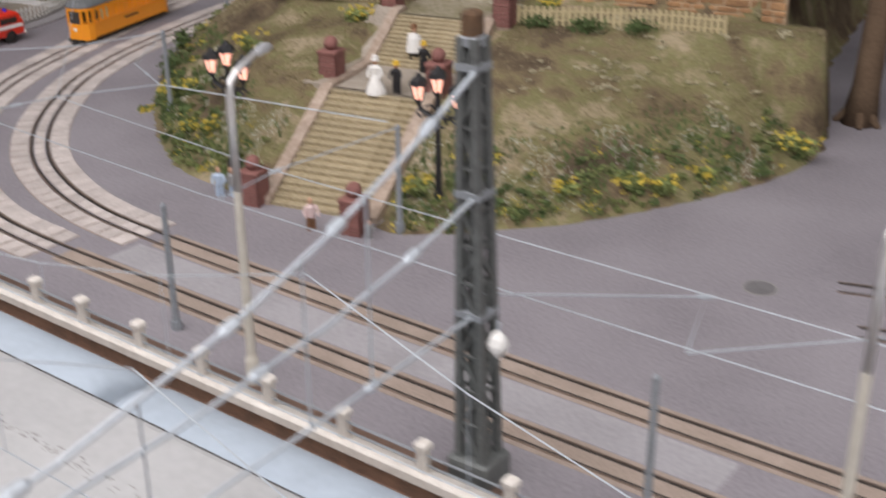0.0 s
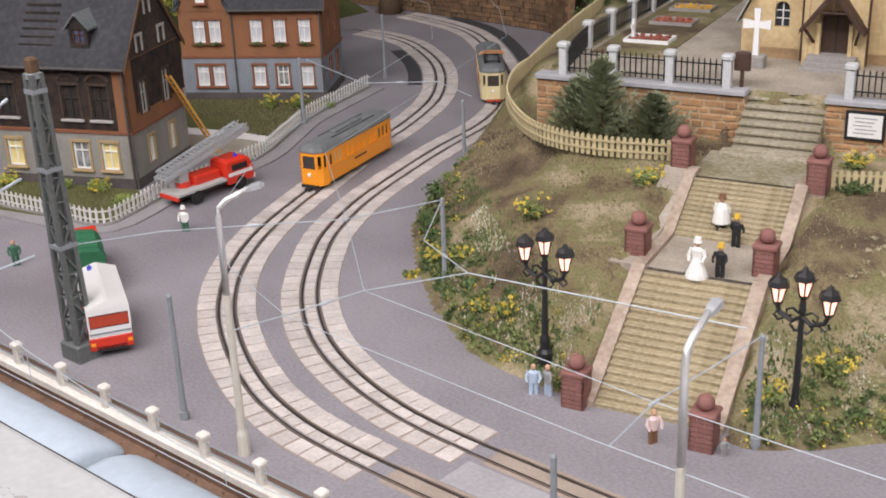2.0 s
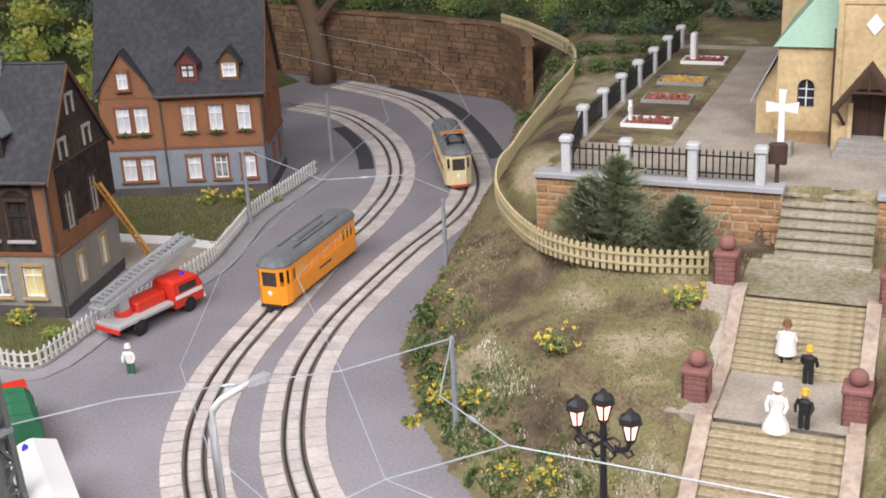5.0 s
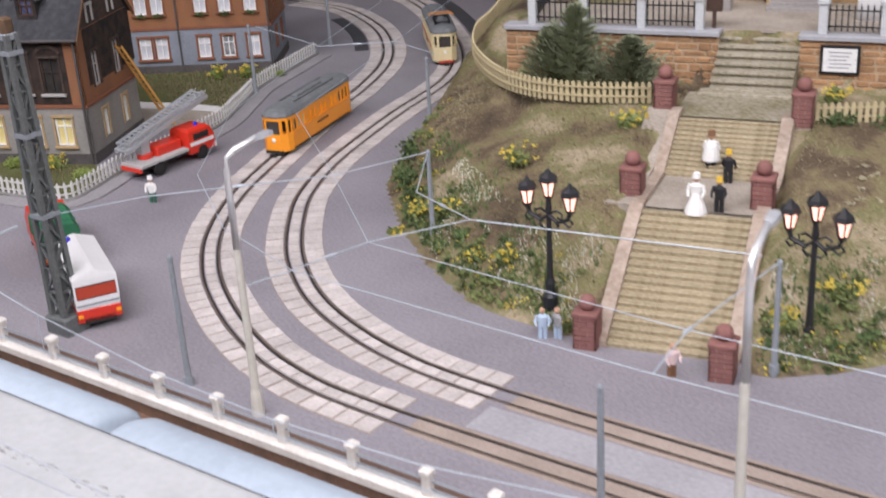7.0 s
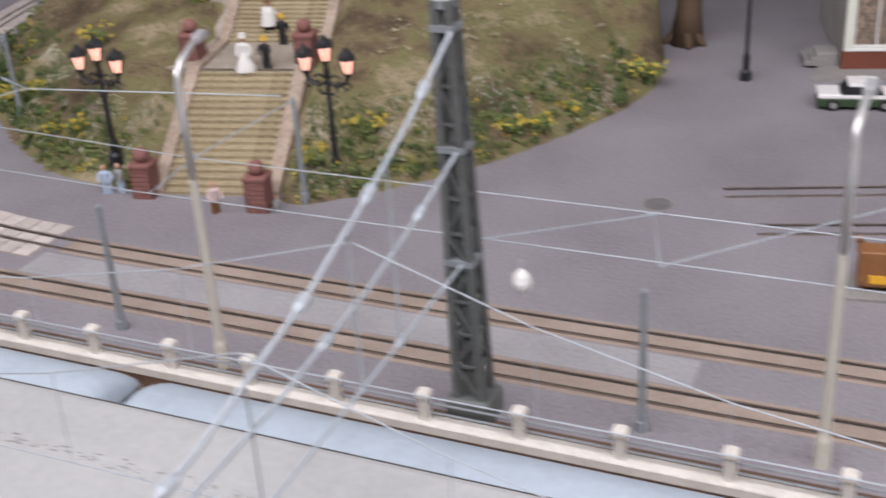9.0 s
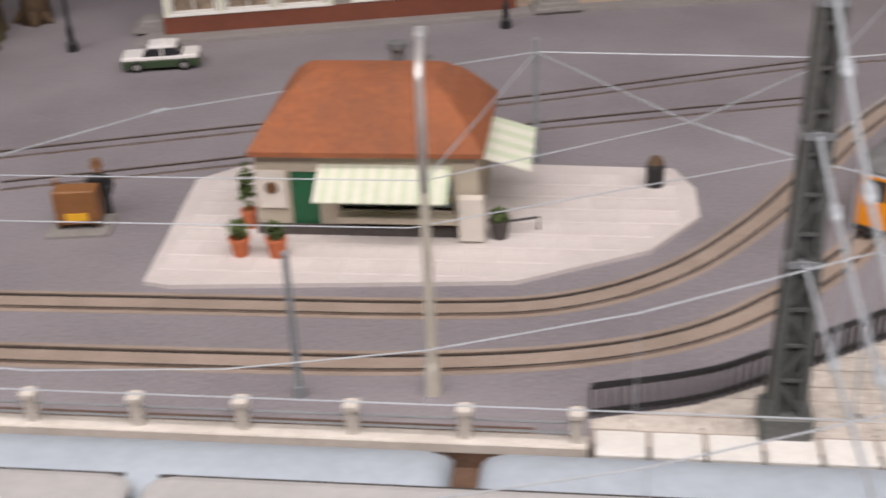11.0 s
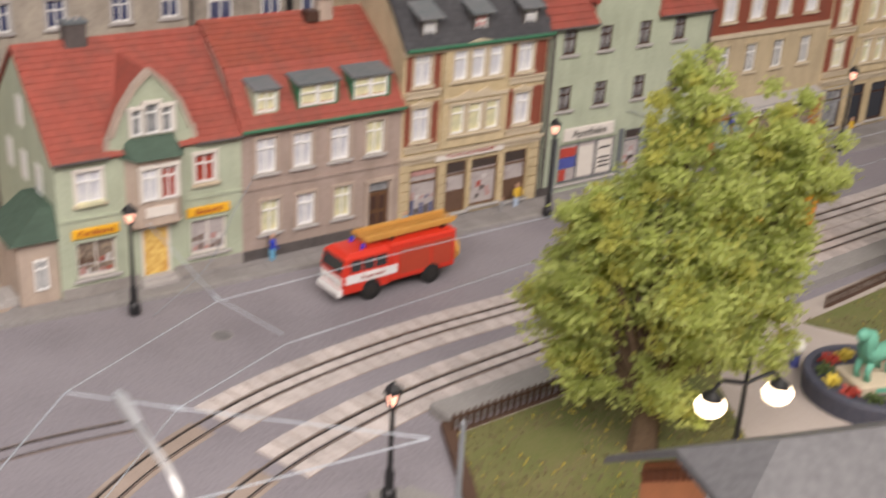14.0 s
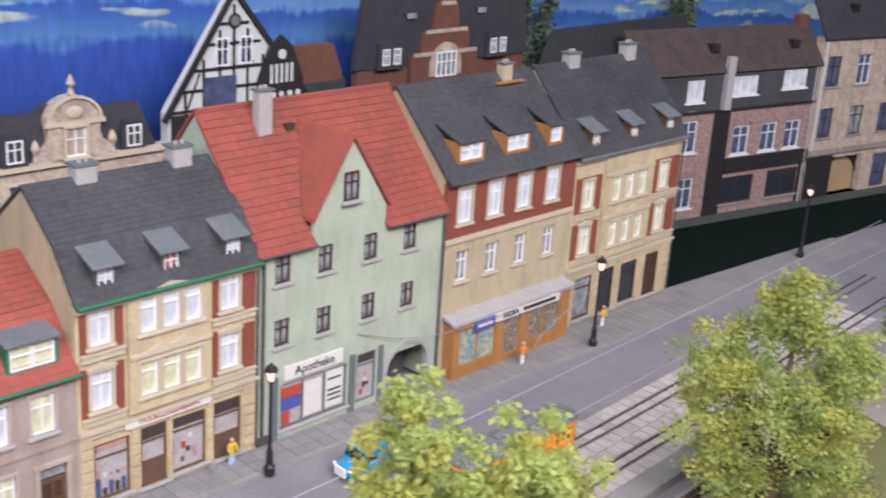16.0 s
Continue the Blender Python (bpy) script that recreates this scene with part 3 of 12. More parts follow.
MIDLEAF = mat("low_plant_leaf", (0.22, 0.26, 0.09), 0.85, (0.13, 0.16, 0.055), 300, 30, 0.8, 0.0, vary=0.35)
for nm, lb, mt, cnt, sz, sd in (("foot_plants", "mixed low green plants along the hill foot", MIDLEAF, 190, 0.13, 91), ("foot_plants", "mixed dark green plants along the hill foot", LEAF_DARK, 120, 0.14, 92),
                               ("blossom_plants", "yellow and white blossom along the hill foot", FLOWER, 110, 0.085, 93)):
    r, s, done = random.Random(sd), Shape(), 0
    while done < cnt:
        x, y = r.uniform(-65, -13), r.uniform(49, 76)
        d = foot_distance(x, y)
        if 0.1 < d < 3.4 * r.random() + 0.5 and free_of_stairs(x, y):
            q = r.uniform(0.3, 0.75)
            leaves(s, x, y, hill_height(x, y) + q * 0.35, q, q, q * 0.7, 34 if mt is not FLOWER else 14, sz, r, 0.2)
            done += 1
    solid(nm, s, mt, lb, "plants", kind="stuff")
LICHEN = mat("pale_lichen", (0.47, 0.43, 0.30), 0.95, (0.33, 0.29, 0.18), 300, 40, 0.8, 0.2, vary=0.2)
r, s, done = random.Random(97), Shape(), 0
while done < 130:                                  # pale cushions on the slope beside the stairs
    x, y = r.uniform(-30, -11), r.uniform(56, 80)
    if foot_distance(x, y) > 2.2 and free_of_stairs(x, y) and noise.noise((x * 0.3, y * 0.3, 5.0)) + r.uniform(-0.2, 0.2) > 0.08:
        q = r.uniform(0.18, 0.5)
        leaves(s, x, y, hill_height(x, y) + 0.05, q, q * r.uniform(0.6, 1.2), 0.14, int(60 * q) + 12, 0.1, r, 0.1)
        done += 1
solid("lichen_cushion", s, LICHEN, "pale dry lichen cushions on the grassy slope", "lichen", kind="stuff")
k = 0
for x, y, rr, hh, fl in ((-53.4, 57.2, 1.1, 1.2, 1), (-60.6, 62.5, 1.4, 1.6, 0), (-61.8, 65.0, 1.3, 1.5, 0), (-58.6, 60.6, 1.2, 1.0, 0), (-49.6, 60.5, 1.3, 1.5, 1), (-56.2, 58.3, 0.9, 0.9, 1),
                         (-45.8, 52.5, 1.0, 0.8, 1), (-50.5, 54.8, 0.8, 0.7, 0), (-44.5, 66.0, 1.2, 1.1, 1), (-26.9, 55.6, 1.5, 1.1, 1), (-29.0, 52.6, 1.1, 0.9, 1), (-22.6, 58.6, 1.1, 0.7, 1),
                         (-20.2, 61.8, 1.3, 1.0, 1), (-18.7, 63.6, 1.1, 0.9, 1), (-17.6, 66.4, 0.9, 0.7, 1), (-14.8, 74.2, 1.6, 1.6, 1), (-32.4, 70.6, 1.6, 1.0, 0), (-29.2, 71.8, 1.7, 1.1, 0),
                         (-26.0, 73.4, 1.5, 1.0, 0), (-25.0, 55.0, 0.9, 0.6, 0), (-34.2, 75.2, 1.1, 1.2, 1), (-57.6, 57.0, 0.7, 0.6, 1), (-40.8, 75.0, 1.3, 1.0, 0), (-48.2, 53.0, 0.8, 0.6, 1)):
    k += 1
    bush(x, y, hill_height(x, y) - 0.1, rr, hh, MIDLEAF if fl else LEAF_DARK, "low green bush with yellow blossom" if fl else "low dark green leafy bush", 40 + k, FLOWER if fl else None, n=300)

# ---- stairs, cheeks, pillars ----
stairs = thing("stone_staircase", HX, HY, 0, HA, "broad weathered stone staircase up the hillside", "staircase", kind="structure")


def flight(v0, v1, z0, z1, n, u0, u1, parent, material=STEP, tread=0.1, nose=0.03):
    dv, dz = (v1 - v0) / n, (z1 - z0) / n
    step = Shape().cbox(u0, u1, 0, dv * 1.9, dz - tread, dz, 0.04).box(u0 + 0.02, u1 - 0.02, nose, dv * 1.9, -1.6, dz - tread).mesh("step", material)
    for i in range(n):
        part("step", step, None, parent).location = (0, (v0 + i * dv) * K, (z0 + i * dz) * K)


flight(1.0, 9.3, 0.0, 4.9, 18, -2.95, 3.35, stairs)
flight(15.0, 19.3, 4.9, 7.4, 12, -3.0, 3.4, stairs)
part("landing", Shape().cbox(-3.0, 3.4, 9.2, 16.2, 3.4, 4.9, 0.05), PATHSAND, stairs)
part("top_landing", Shape().cbox(-3.6, 4.2, 19.2, 25.2, 6.4, 7.4, 0.05), MOSSYSTONE, stairs)
for a, b in ((-3.75, -2.95), (3.35, 4.2)):
    part("cheek_wall", Shape().slab_yz([(0.9, -0.5), (0.9, 0.35), (9.3, 5.2), (9.3, 3)], a, b), CHEEK, stairs)
    part("cheek_wall", Shape().slab_yz([(9.3, 3), (9.3, 5.15), (15.0, 5.15), (19.3, 7.7), (20.5, 7.7), (20.5, 5)], a + 0.05, b - 0.05), CHEEK, stairs)
part("slope_slab", Shape().slab_yz([(9.5, 4), (9.5, 5.0), (15.0, 5.3), (20.4, 7.6), (20.4, 5)], -5.3, -3.7), PATHSAND, stairs)
upper = thing("church_steps", HX, HY, 0, HA, "worn stone steps up to the churchyard", "staircase", kind="structure")
flight(25.0, 30.4, 7.3, 10.75, 8, -2.3, 3.2, upper, GREYSTEP, 0.2, 0.2)
part("base_slab", Shape().cbox(-2.9, 3.3, 24.4, 25.6, 6.6, 7.6, 0.05), GREYSTEP, upper)


def pillar(u, v, z):
    x, y = hill_xy(u, v)
    t = thing("gate_pillar", x, y, z, HA, "square red-brown brick pillar with stone ball", "pillar", "brick pillars beside the stairs")
    w, top = 0.64, 1.98
    part("core", Shape().box(-w + 0.05, w - 0.05, -w + 0.05, w - 0.05, -1.0, top), CHEEK, t)
    n = 7
    for i in range(n):
        z0 = i * top / n
        for side in range(4):
            m = pose(0, 0, 0, 0, 0, 90 * side)
            cut = 0.15 if i % 2 else -0.25
            for a, b in ((-w, cut - 0.02), (cut + 0.02, w)):
                s = Shape().moved(Shape().box(a, b, -w, -w + 0.12, z0 + 0.015, z0 + top / n - 0.015), m)
                part("brick", s, PILLAR, t)
    part("cap", Shape().cbox(-w - 0.07, w + 0.07, -w - 0.07, w + 0.07, top, top + 0.22, 0.06), PILLAR, t)
    part("ball", Shape().ball(0, 0, top + 0.62, 0.47, n=16, m=10), PILLAR, t, smooth=True)


for u, v, z in ((-3.95, 0.9, 0), (3.6, -0.6, 0), (-4.05, 11.2, 4.65), (3.6, 11.2, 4.65), (-4.3, 20.9, 7.25), (4.6, 20.0, 7.15)):
    pillar(u, v, z)

# ---- picket fence ----
PICKET = mat("picket_yellow", (0.52, 0.44, 0.26), 0.8, (0.38, 0.31, 0.18), 400, 40, 0.6, 0.1, vary=0.15)


def picket_fence(name, pts, label, h=1.35, gap=0.43):
    line = smooth_path(pts, gap)
    t = thing(name, 0, 0, 0, 0, label, "fence", "picket fences on the hill")
    for dz in (0.35, 0.95):
        part("fence_rail", Shape().strip([(x, y, z + dz) for x, y, z in line], 0.06, 0.14, -0.07, 0.07), PICKET, t)
    pick = Shape().slab_xz([(-0.125, -0.15), (0.125, -0.15), (0.125, h - 0.12), (0, h), (-0.125, h - 0.12)], -0.05, 0.05).mesh("picket", PICKET)
    for i, (x, y, z) in enumerate(line):
        a, b = line[max(i - 1, 0)], line[min(i + 1, len(line) - 1)]
        ob = part("picket", pick, None, t)
        ob.matrix_basis = spot(x, y, z, math.degrees(math.atan2(b[1] - a[1], b[0] - a[0])))
    return t


fz = lambda x, y: (x, y, hill_height(x, y))
picket_fence("picket_fence", [(*p, 7.45) for p in ((-44.8, 69.3), (-49.2, 67.7), (-53.0, 67.5), (-56.8, 69.1), (-61.9, 73.8), (-65.6, 79.6))] +
             [(-67.0, 83.8, 7.5), (-68.6, 88.5, 7.8), (-70.6, 96.0, 8.5), (-73.8, 105.8, 8.8), (-79.2, 114.2, 8.8), (-88.0, 121.5, 8.8), (-94.5, 125.6, 8.8)],
             "yellowish wooden picket fence along the hill edge")
picket_fence("picket_fence", [fz(*hill_xy(u, v)) for u, v in ((5.4, 20.6), (10, 21.8), (15, 22.6), (19, 23.4))], "yellowish wooden picket fence below the churchyard wall")

# ---- churchyard wall of sandstone blocks ----
SANDSTONE = mat("sandstone_block", (0.40, 0.235, 0.115), 0.9, (0.23, 0.125, 0.065), 500, 70, 0.85, 0.6, vary=0.36)
MORTAR = mat("mortar", (0.46, 0.34, 0.22), 0.95, None, 500, 40, 0.6, 0.2)
COPING = mat("grey_coping", (0.38, 0.38, 0.40), 0.8, (0.28, 0.28, 0.29), 400, 40, 0.6, 0.2)
yard_wall = thing("churchyard_wall", HX, HY, 0, HA, "retaining wall of rough brown sandstone blocks", "wall", kind="structure")
rng = random.Random(7)
for u0, u1 in ((-18.0, -2.3), (3.2, 22.0)):
    part("wall_core", Shape().box(u0, u1, 28.5, 29.3, 6.2, 10.55), MORTAR, yard_wall)
    z = 6.9
    while z < 10.45:
        hgt, u = rng.uniform(0.42, 0.6), u0
        while u < u1 - 0.2:
            w = min(rng.uniform(0.7, 1.9), u1 - u)
            part("stone", Shape().cbox(u + 0.06, u + w - 0.06, 28.5 - rng.uniform(0.04, 0.12), 28.7, z + rng.uniform(0.04, 0.1), min(z + hgt, 10.5) - rng.uniform(0.04, 0.09), 0.07), SANDSTONE, yard_wall)
            u += w
        z += hgt
    part("coping", Shape().cbox(u0 - 0.1, u1 + 0.1, 28.2, 29.6, 10.5, 10.85, 0.08), COPING, yard_wall)
for a in (-18.0,):
    part("return_wall", Shape().box(a, a + 0.8, 29.0, 70, 6.0, 10.5), MORTAR, yard_wall)

IRON_POST = mat("fence_post_grey", (0.55, 0.56, 0.57), 0.7, (0.4, 0.41, 0.41), 400, 40, 0.6, 0.1)


def iron_bay(ua, va, ub, vb, z, label="black iron railing bay between stone posts"):
    xa, ya = hill_xy(ua, va)
    length, ang = math.hypot(ub - ua, vb - va), HA + math.degrees(math.atan2(vb - va, ub - ua))
    t = thing("iron_railing", xa, ya, z, ang, label, "railing", "iron railings of the churchyard")
    for zz in (0.45, 1.55):
        part("bar", Shape().box(0.3, length - 0.3, -0.04, 0.04, zz, zz + 0.09), BLACK, t)
    n = int(length / 0.4)
    up = Shape().box(-0.045, 0.045, -0.045, 0.045, 0.2, 1.85).lathe(0, 0, [(0.07, 1.8), (0.005, 2.05)], 4).mesh("upright", BLACK)
    for i in range(1, n):
        part("upright", up, None, t).location = (i * length / n * K, 0, 0)


def stone_post(u, v, z):
    x, y = hill_xy(u, v)
    t = thing("stone_post", x, y, z, HA, "pale grey square fence post with cap", "post", "stone posts of the churchyard")
    part("shaft", Shape().cbox(-0.3, 0.3, -0.3, 0.3, 0, 2.05, 0.05), IRON_POST, t)
    part("cap", Shape().cbox(-0.42, 0.42, -0.42, 0.42, 2.05, 2.4, 0.1), IRON_POST, t)


front = [-16.0, -12.1, -7.85, -3.7]
for u in front:
    stone_post(u, 28.9, 10.85)
for a, b in zip(front, front[1:]):
    iron_bay(a, 28.9, b, 28.9, 10.85)
side = [(-16.0, 28.9)] + [(-17.4 + 0.13 * i, 37.7 + 5.05 * i) for i in range(7)]
for u, v in side[1:]:
    stone_post(u, v, 10.6)
for a, b in zip(side, side[1:]):
    iron_bay(*a, *b, 10.7)
for u in (4.6, 8.6, 12.6, 16.6):
    stone_post(u, 28.9, 10.85)
for a, b in zip((4.6, 8.6, 12.6), (8.6, 12.6, 16.6)):
    iron_bay(a, 28.9, b, 28.9, 10.85)


# ---- church and churchyard ----
OCHRE = mat("church_plaster", (0.62, 0.48, 0.27), 0.85, (0.42, 0.30, 0.15), 250, 30, 0.8, 0.25, streak=0.15)
CHURCHBASE = mat("weathered_church_stone", (0.40, 0.27, 0.14), 0.9, (0.25, 0.17, 0.10), 300, 60, 0.8, 0.4)
COPPER = mat("copper_green", (0.30, 0.47, 0.36), 0.6, (0.24, 0.36, 0.28), 300, 25, 0.6, 0.08)
DARKWOOD = mat("dark_wood", (0.055, 0.03, 0.022), 0.7, (0.09, 0.05, 0.035), 300, 40, 0.6, 0.2)
GLASS_DARK = mat("dark_pane", (0.03, 0.035, 0.045), 0.12, None, 300, 40, 0.3, 0.0, spec=0.6)
GREYSTONE = mat("grey_stone", (0.33, 0.31, 0.29), 0.9, (0.22, 0.2, 0.19), 400, 40, 0.7, 0.3)
MARBLE = mat("white_marble", (0.80, 0.80, 0.80), 0.5, (0.66, 0.66, 0.66), 300, 40, 0.4, 0.05)

plot = thing("churchyard_ground", HX, HY, 0, HA, "pale grit churchyard with sparse turf", "churchyard", kind="structure")
part("grit", Shape().box(-17.1, 25, 29.4, 70, 10.6, 10.8), PATHSAND, plot)
part("lawn_strip", Shape().box(-16.6, -10.6, 36, 68, 10.7, 10.86), GRASS_SOIL, plot)

church = thing("church", *hill_xy(1.85, 37.6), 10.8, HA, "ochre plastered church with green copper roofs and porch", "church")
TW, TH = 2.25, 26
part("tower_wall", pierced(2 * TW, 0, TH, [(0, 0, 2.3, 4.1)], 0, 1.0, -TW), OCHRE, church)
part("tower_core", Shape().box(-TW, TW, 1.0, 7, 0, TH), OCHRE, church)
part("band", Shape().box(-TW - 0.08, TW + 0.08, -0.1, 0.2, 9.6, 9.9).box(-TW - 0.08, TW + 0.08, -0.1, 0.2, 13.4, 13.7), OCHRE, church)
for s in (-1, 1):
    part("corner_strip", Shape().box(s * TW - 0.35 * (s > 0) - 0.0, s * TW + 0.35 * (s < 0), -0.12, 0.1, 0, TH), OCHRE, church)
    part("downpipe", Shape().tube([(s * (TW + 0.12), -0.08, 0.2), (s * (TW + 0.12), -0.08, 8)], 0.08, 6), DARKWOOD, church)
medal = part("medallion", Shape().slab_xz([(0, 7.6), (0.55, 8.3), (0, 9.0), (-0.55, 8.3)], -0.1, 0.06), WHITE, church, "pale diamond plaque")


def arched(w, h, n=7):
    return [(-w, 0), (w, 0)] + [(w * math.cos(math.pi * i / n), h - w + w * math.sin(math.pi * i / n)) for i in range(n + 1)]


for s in (-1, 1):
    x0, x1 = (-TW - 3.8, -TW) if s < 0 else (TW, TW + 3.8)
    mid = (x0 + x1) / 2
    part("aisle_wall", pierced(x1 - x0, 0, 6.6, [(mid, 2.4, 1.1, 1.9)], 1.2, 1.8, x0), OCHRE, church)
    part("aisle_core", Shape().box(x0, x1, 1.8, 12, 0, 6.6), OCHRE, church)
    part("plinth", Shape().box(x0 - 0.06, x1 + 0.0, 1.1, 12, 0, 0.8), CHURCHBASE, church)
    if s < 0:
        roof = Shape().add([(x0 - 0.3, 0.9, 6.55), (x1, 0.9, 6.55), (x1, 12, 6.55), (x0 - 0.3, 12, 6.55), (x1, 3.4, 11.6), (x1, 12, 11.6)], [(0, 1, 4), (0, 4, 5, 3), (1, 2, 5, 4), (0, 3, 2, 1), (3, 5, 2)])
    else:
        roof = Shape().add([(x0, 0.9, 6.55), (x1 + 0.3, 0.9, 6.55), (x1 + 0.3, 12, 6.55), (x0, 12, 6.55), (x0, 3.4, 11.6), (x0, 12, 11.6)], [(0, 1, 4), (1, 2, 5, 4), (0, 4, 5, 3), (0, 3, 2, 1), (3, 5, 2)])
    part("aisle_roof", roof, COPPER, church, "pale green copper roof")
    win = part("window", Shape().slab_xz([(mid + x, 2.45 + z) for x, z in arched(0.5, 1.85)], 1.5, 1.6), GLASS_DARK, church)
    fr = Shape().box(mid - 0.04, mid + 0.04, 1.42, 1.5, 2.45, 4.2).box(mid - 0.5, mid + 0.5, 1.42, 1.5, 3.0, 3.06).box(mid - 0.5, mid + 0.5, 1.42, 1.5, 3.6, 3.66)
    part("glazing_bar", fr, WHITE, win)
    head = Shape()
    arc = arched(0.62, 1.98)
    for (xa, za), (xb, zb) in zip(arc[2:], arc[3:]):
        head.beam((mid + xa, 1.15, 2.45 + za), (mid + xb, 1.15, 2.45 + zb), 0.14, 0.1)
    part("arch_trim", head, OCHRE, win)
nave = Shape().slab_xz([(-7.2, 0), (7.2, 0), (7.2, 10), (0, 19), (-7.2, 10)], 11.8, 27)
part("nave", nave, OCHRE, church)
part("nave_roof", Shape().slab_xz([(-7.8, 9.4), (0, 19.2), (7.8, 9.4), (7.8, 9.9), (0, 19.9), (-7.8, 9.9)], 11.6, 27.3), COPPER, church)
part("lean_to", Shape().loft([[(-7.6, y, 0), (-6.0, y, 0), (-6.0, y, 5.8), (-7.6, y, 2.6)] for y in (3.0, 12)]), OCHRE, church)
part("lean_to_roof", Shape().loft([[(-7.95, y, 2.2), (-5.95, y, 6.2), (-5.95, y, 6.45), (-7.95, y, 2.45)] for y in (2.6, 12.2)]), COPING, church, "grey slate lean-to roof")
door = part("door", Shape().slab_xz(arched(1.15, 4.1), 0.7, 0.85), DARKWOOD, church, "dark brown arched double door")
part("door_joint", Shape().box(-0.03, 0.03, 0.62, 0.7, 0, 3.9), GLASS_DARK, door)
for s in (-1, 1):
    part("door_reveal", Shape().box(s * 1.15 - 0.14, s * 1.15 + 0.14, -0.25, 0.3, 0, 3.2), OCHRE, church)
steps = Shape()
for i in range(3):
    steps.cbox(-1.75 - 0.12 * (2 - i), 1.75 + 0.12 * (2 - i), -2.2 + 0.6 * i, 0.7, 0.0, 0.28 * (i + 1), 0.04)
part("door_steps", steps, GREYSTONE, church)
porch = Shape()
for s in (-1, 1):
    porch.loft([[(0, y, 5.6), (s * 2.3, y, 2.6), (s * 2.3, y, 2.9), (0, y, 6.0)] for y in (-1.6, 0.05)])
part("porch_roof", porch, DARKWOOD, church, "steep dark shingled porch roof")
braces = Shape()
for s in (-1, 1):
    braces.beam((s * 1.9, -1.4, 2.9), (s * 1.5, 0, 1.7), 0.16).beam((s * 2.1, -1.45, 2.8), (0, -1.45, 5.5), 0.16)
braces.beam((-1.0, -1.45, 4.2), (1.0, -1.45, 4.2), 0.14).beam((0, -1.45, 4.2), (0, -1.45, 5.5), 0.12)
part("porch_frame", braces, DARKWOOD, church)

cross = thing("stone_cross", *hill_xy(-3.4, 35.6), 10.8, HA, "white stone cross on a grey plinth", "cross")
part("plinth", Shape().cbox(-0.75, 0.75, -0.6, 0.6, 0, 0.9, 0.08), GREYSTONE, cross)
arms = [(-0.22, 0.9), (0.22, 0.9), (0.18, 2.95), (1.0, 2.85), (1.05, 3.55), (0.18, 3.4), (0.25, 4.35), (-0.25, 4.35), (-0.18, 3.4), (-1.05, 3.55), (-1.0, 2.85), (-0.18, 2.95)]
part("shaft", Shape().slab_xz(arms, -0.14, 0.14), MARBLE, cross)
notice = thing("notice_post", *hill_xy(-2.8, 29.4), 10.75, HA, "small dark wooden notice box on a post", "notice box")
part("post", Shape().box(-0.12, 0.12, -0.1, 0.1, 0, 2.2), DARKWOOD, notice)
part("box", Shape().cbox(-0.55, 0.55, -0.25, 0.25, 1.3, 2.6, 0.1), DARKWOOD, notice)
board = thing("notice_board", *hill_xy(5.9, 28.25), 8.2, HA, "white notice board in a dark frame on the churchyard wall", "notice board")
part("frame", Shape().box(-1.3, 1.3, 0, 0.2, 0, 2.0), BLACK, board)
part("sheet", Shape().box(-1.1, 1.1, -0.05, 0.02, 0.2, 1.8), WHITE, board)
for i in range(5):
    part("text_line", Shape().box(-0.75 + 0.1 * (i % 2), 0.75 - 0.15 * (i % 3), -0.07, -0.04, 1.5 - i * 0.26, 1.58 - i * 0.26), COPING, board)
statue = thing("angel_statue", *hill_xy(7.2, 34.0), 10.8, HA, "white angel statue with raised wing on tall plinth", "statue")
part("figure", Shape().cbox(-0.8, 0.8, -0.8, 0.8, 0, 3.2, 0.1).lathe(0, 0, [(0.6, 3.2), (0.55, 4.2), (0.35, 5.0), (0.45, 5.6), (0.2, 6.0), (0.28, 6.3), (0.05, 6.6)], 10).ball(-0.7, 0.2, 5.8, 0.5, 0.15, 1.0).ball(0.6, 0.2, 5.6, 0.4, 0.15, 0.9), MARBLE, statue, smooth=True)
GRAVES = ((-13.4, 41.3, 0), (-13.6, 48.5, 1), (-13.7, 54.6, 2), (-13.4, 62.6, 3))
REDPLANT = mat("red_heather", (0.32, 0.10, 0.07), 0.9, (0.2, 0.07, 0.05), 300, 60, 0.8, 0.3, vary=0.3)
ORANGEPLANT = mat("orange_flowers", (0.55, 0.33, 0.06), 0.9, (0.35, 0.2, 0.05), 300, 60, 0.8, 0.3, vary=0.3)
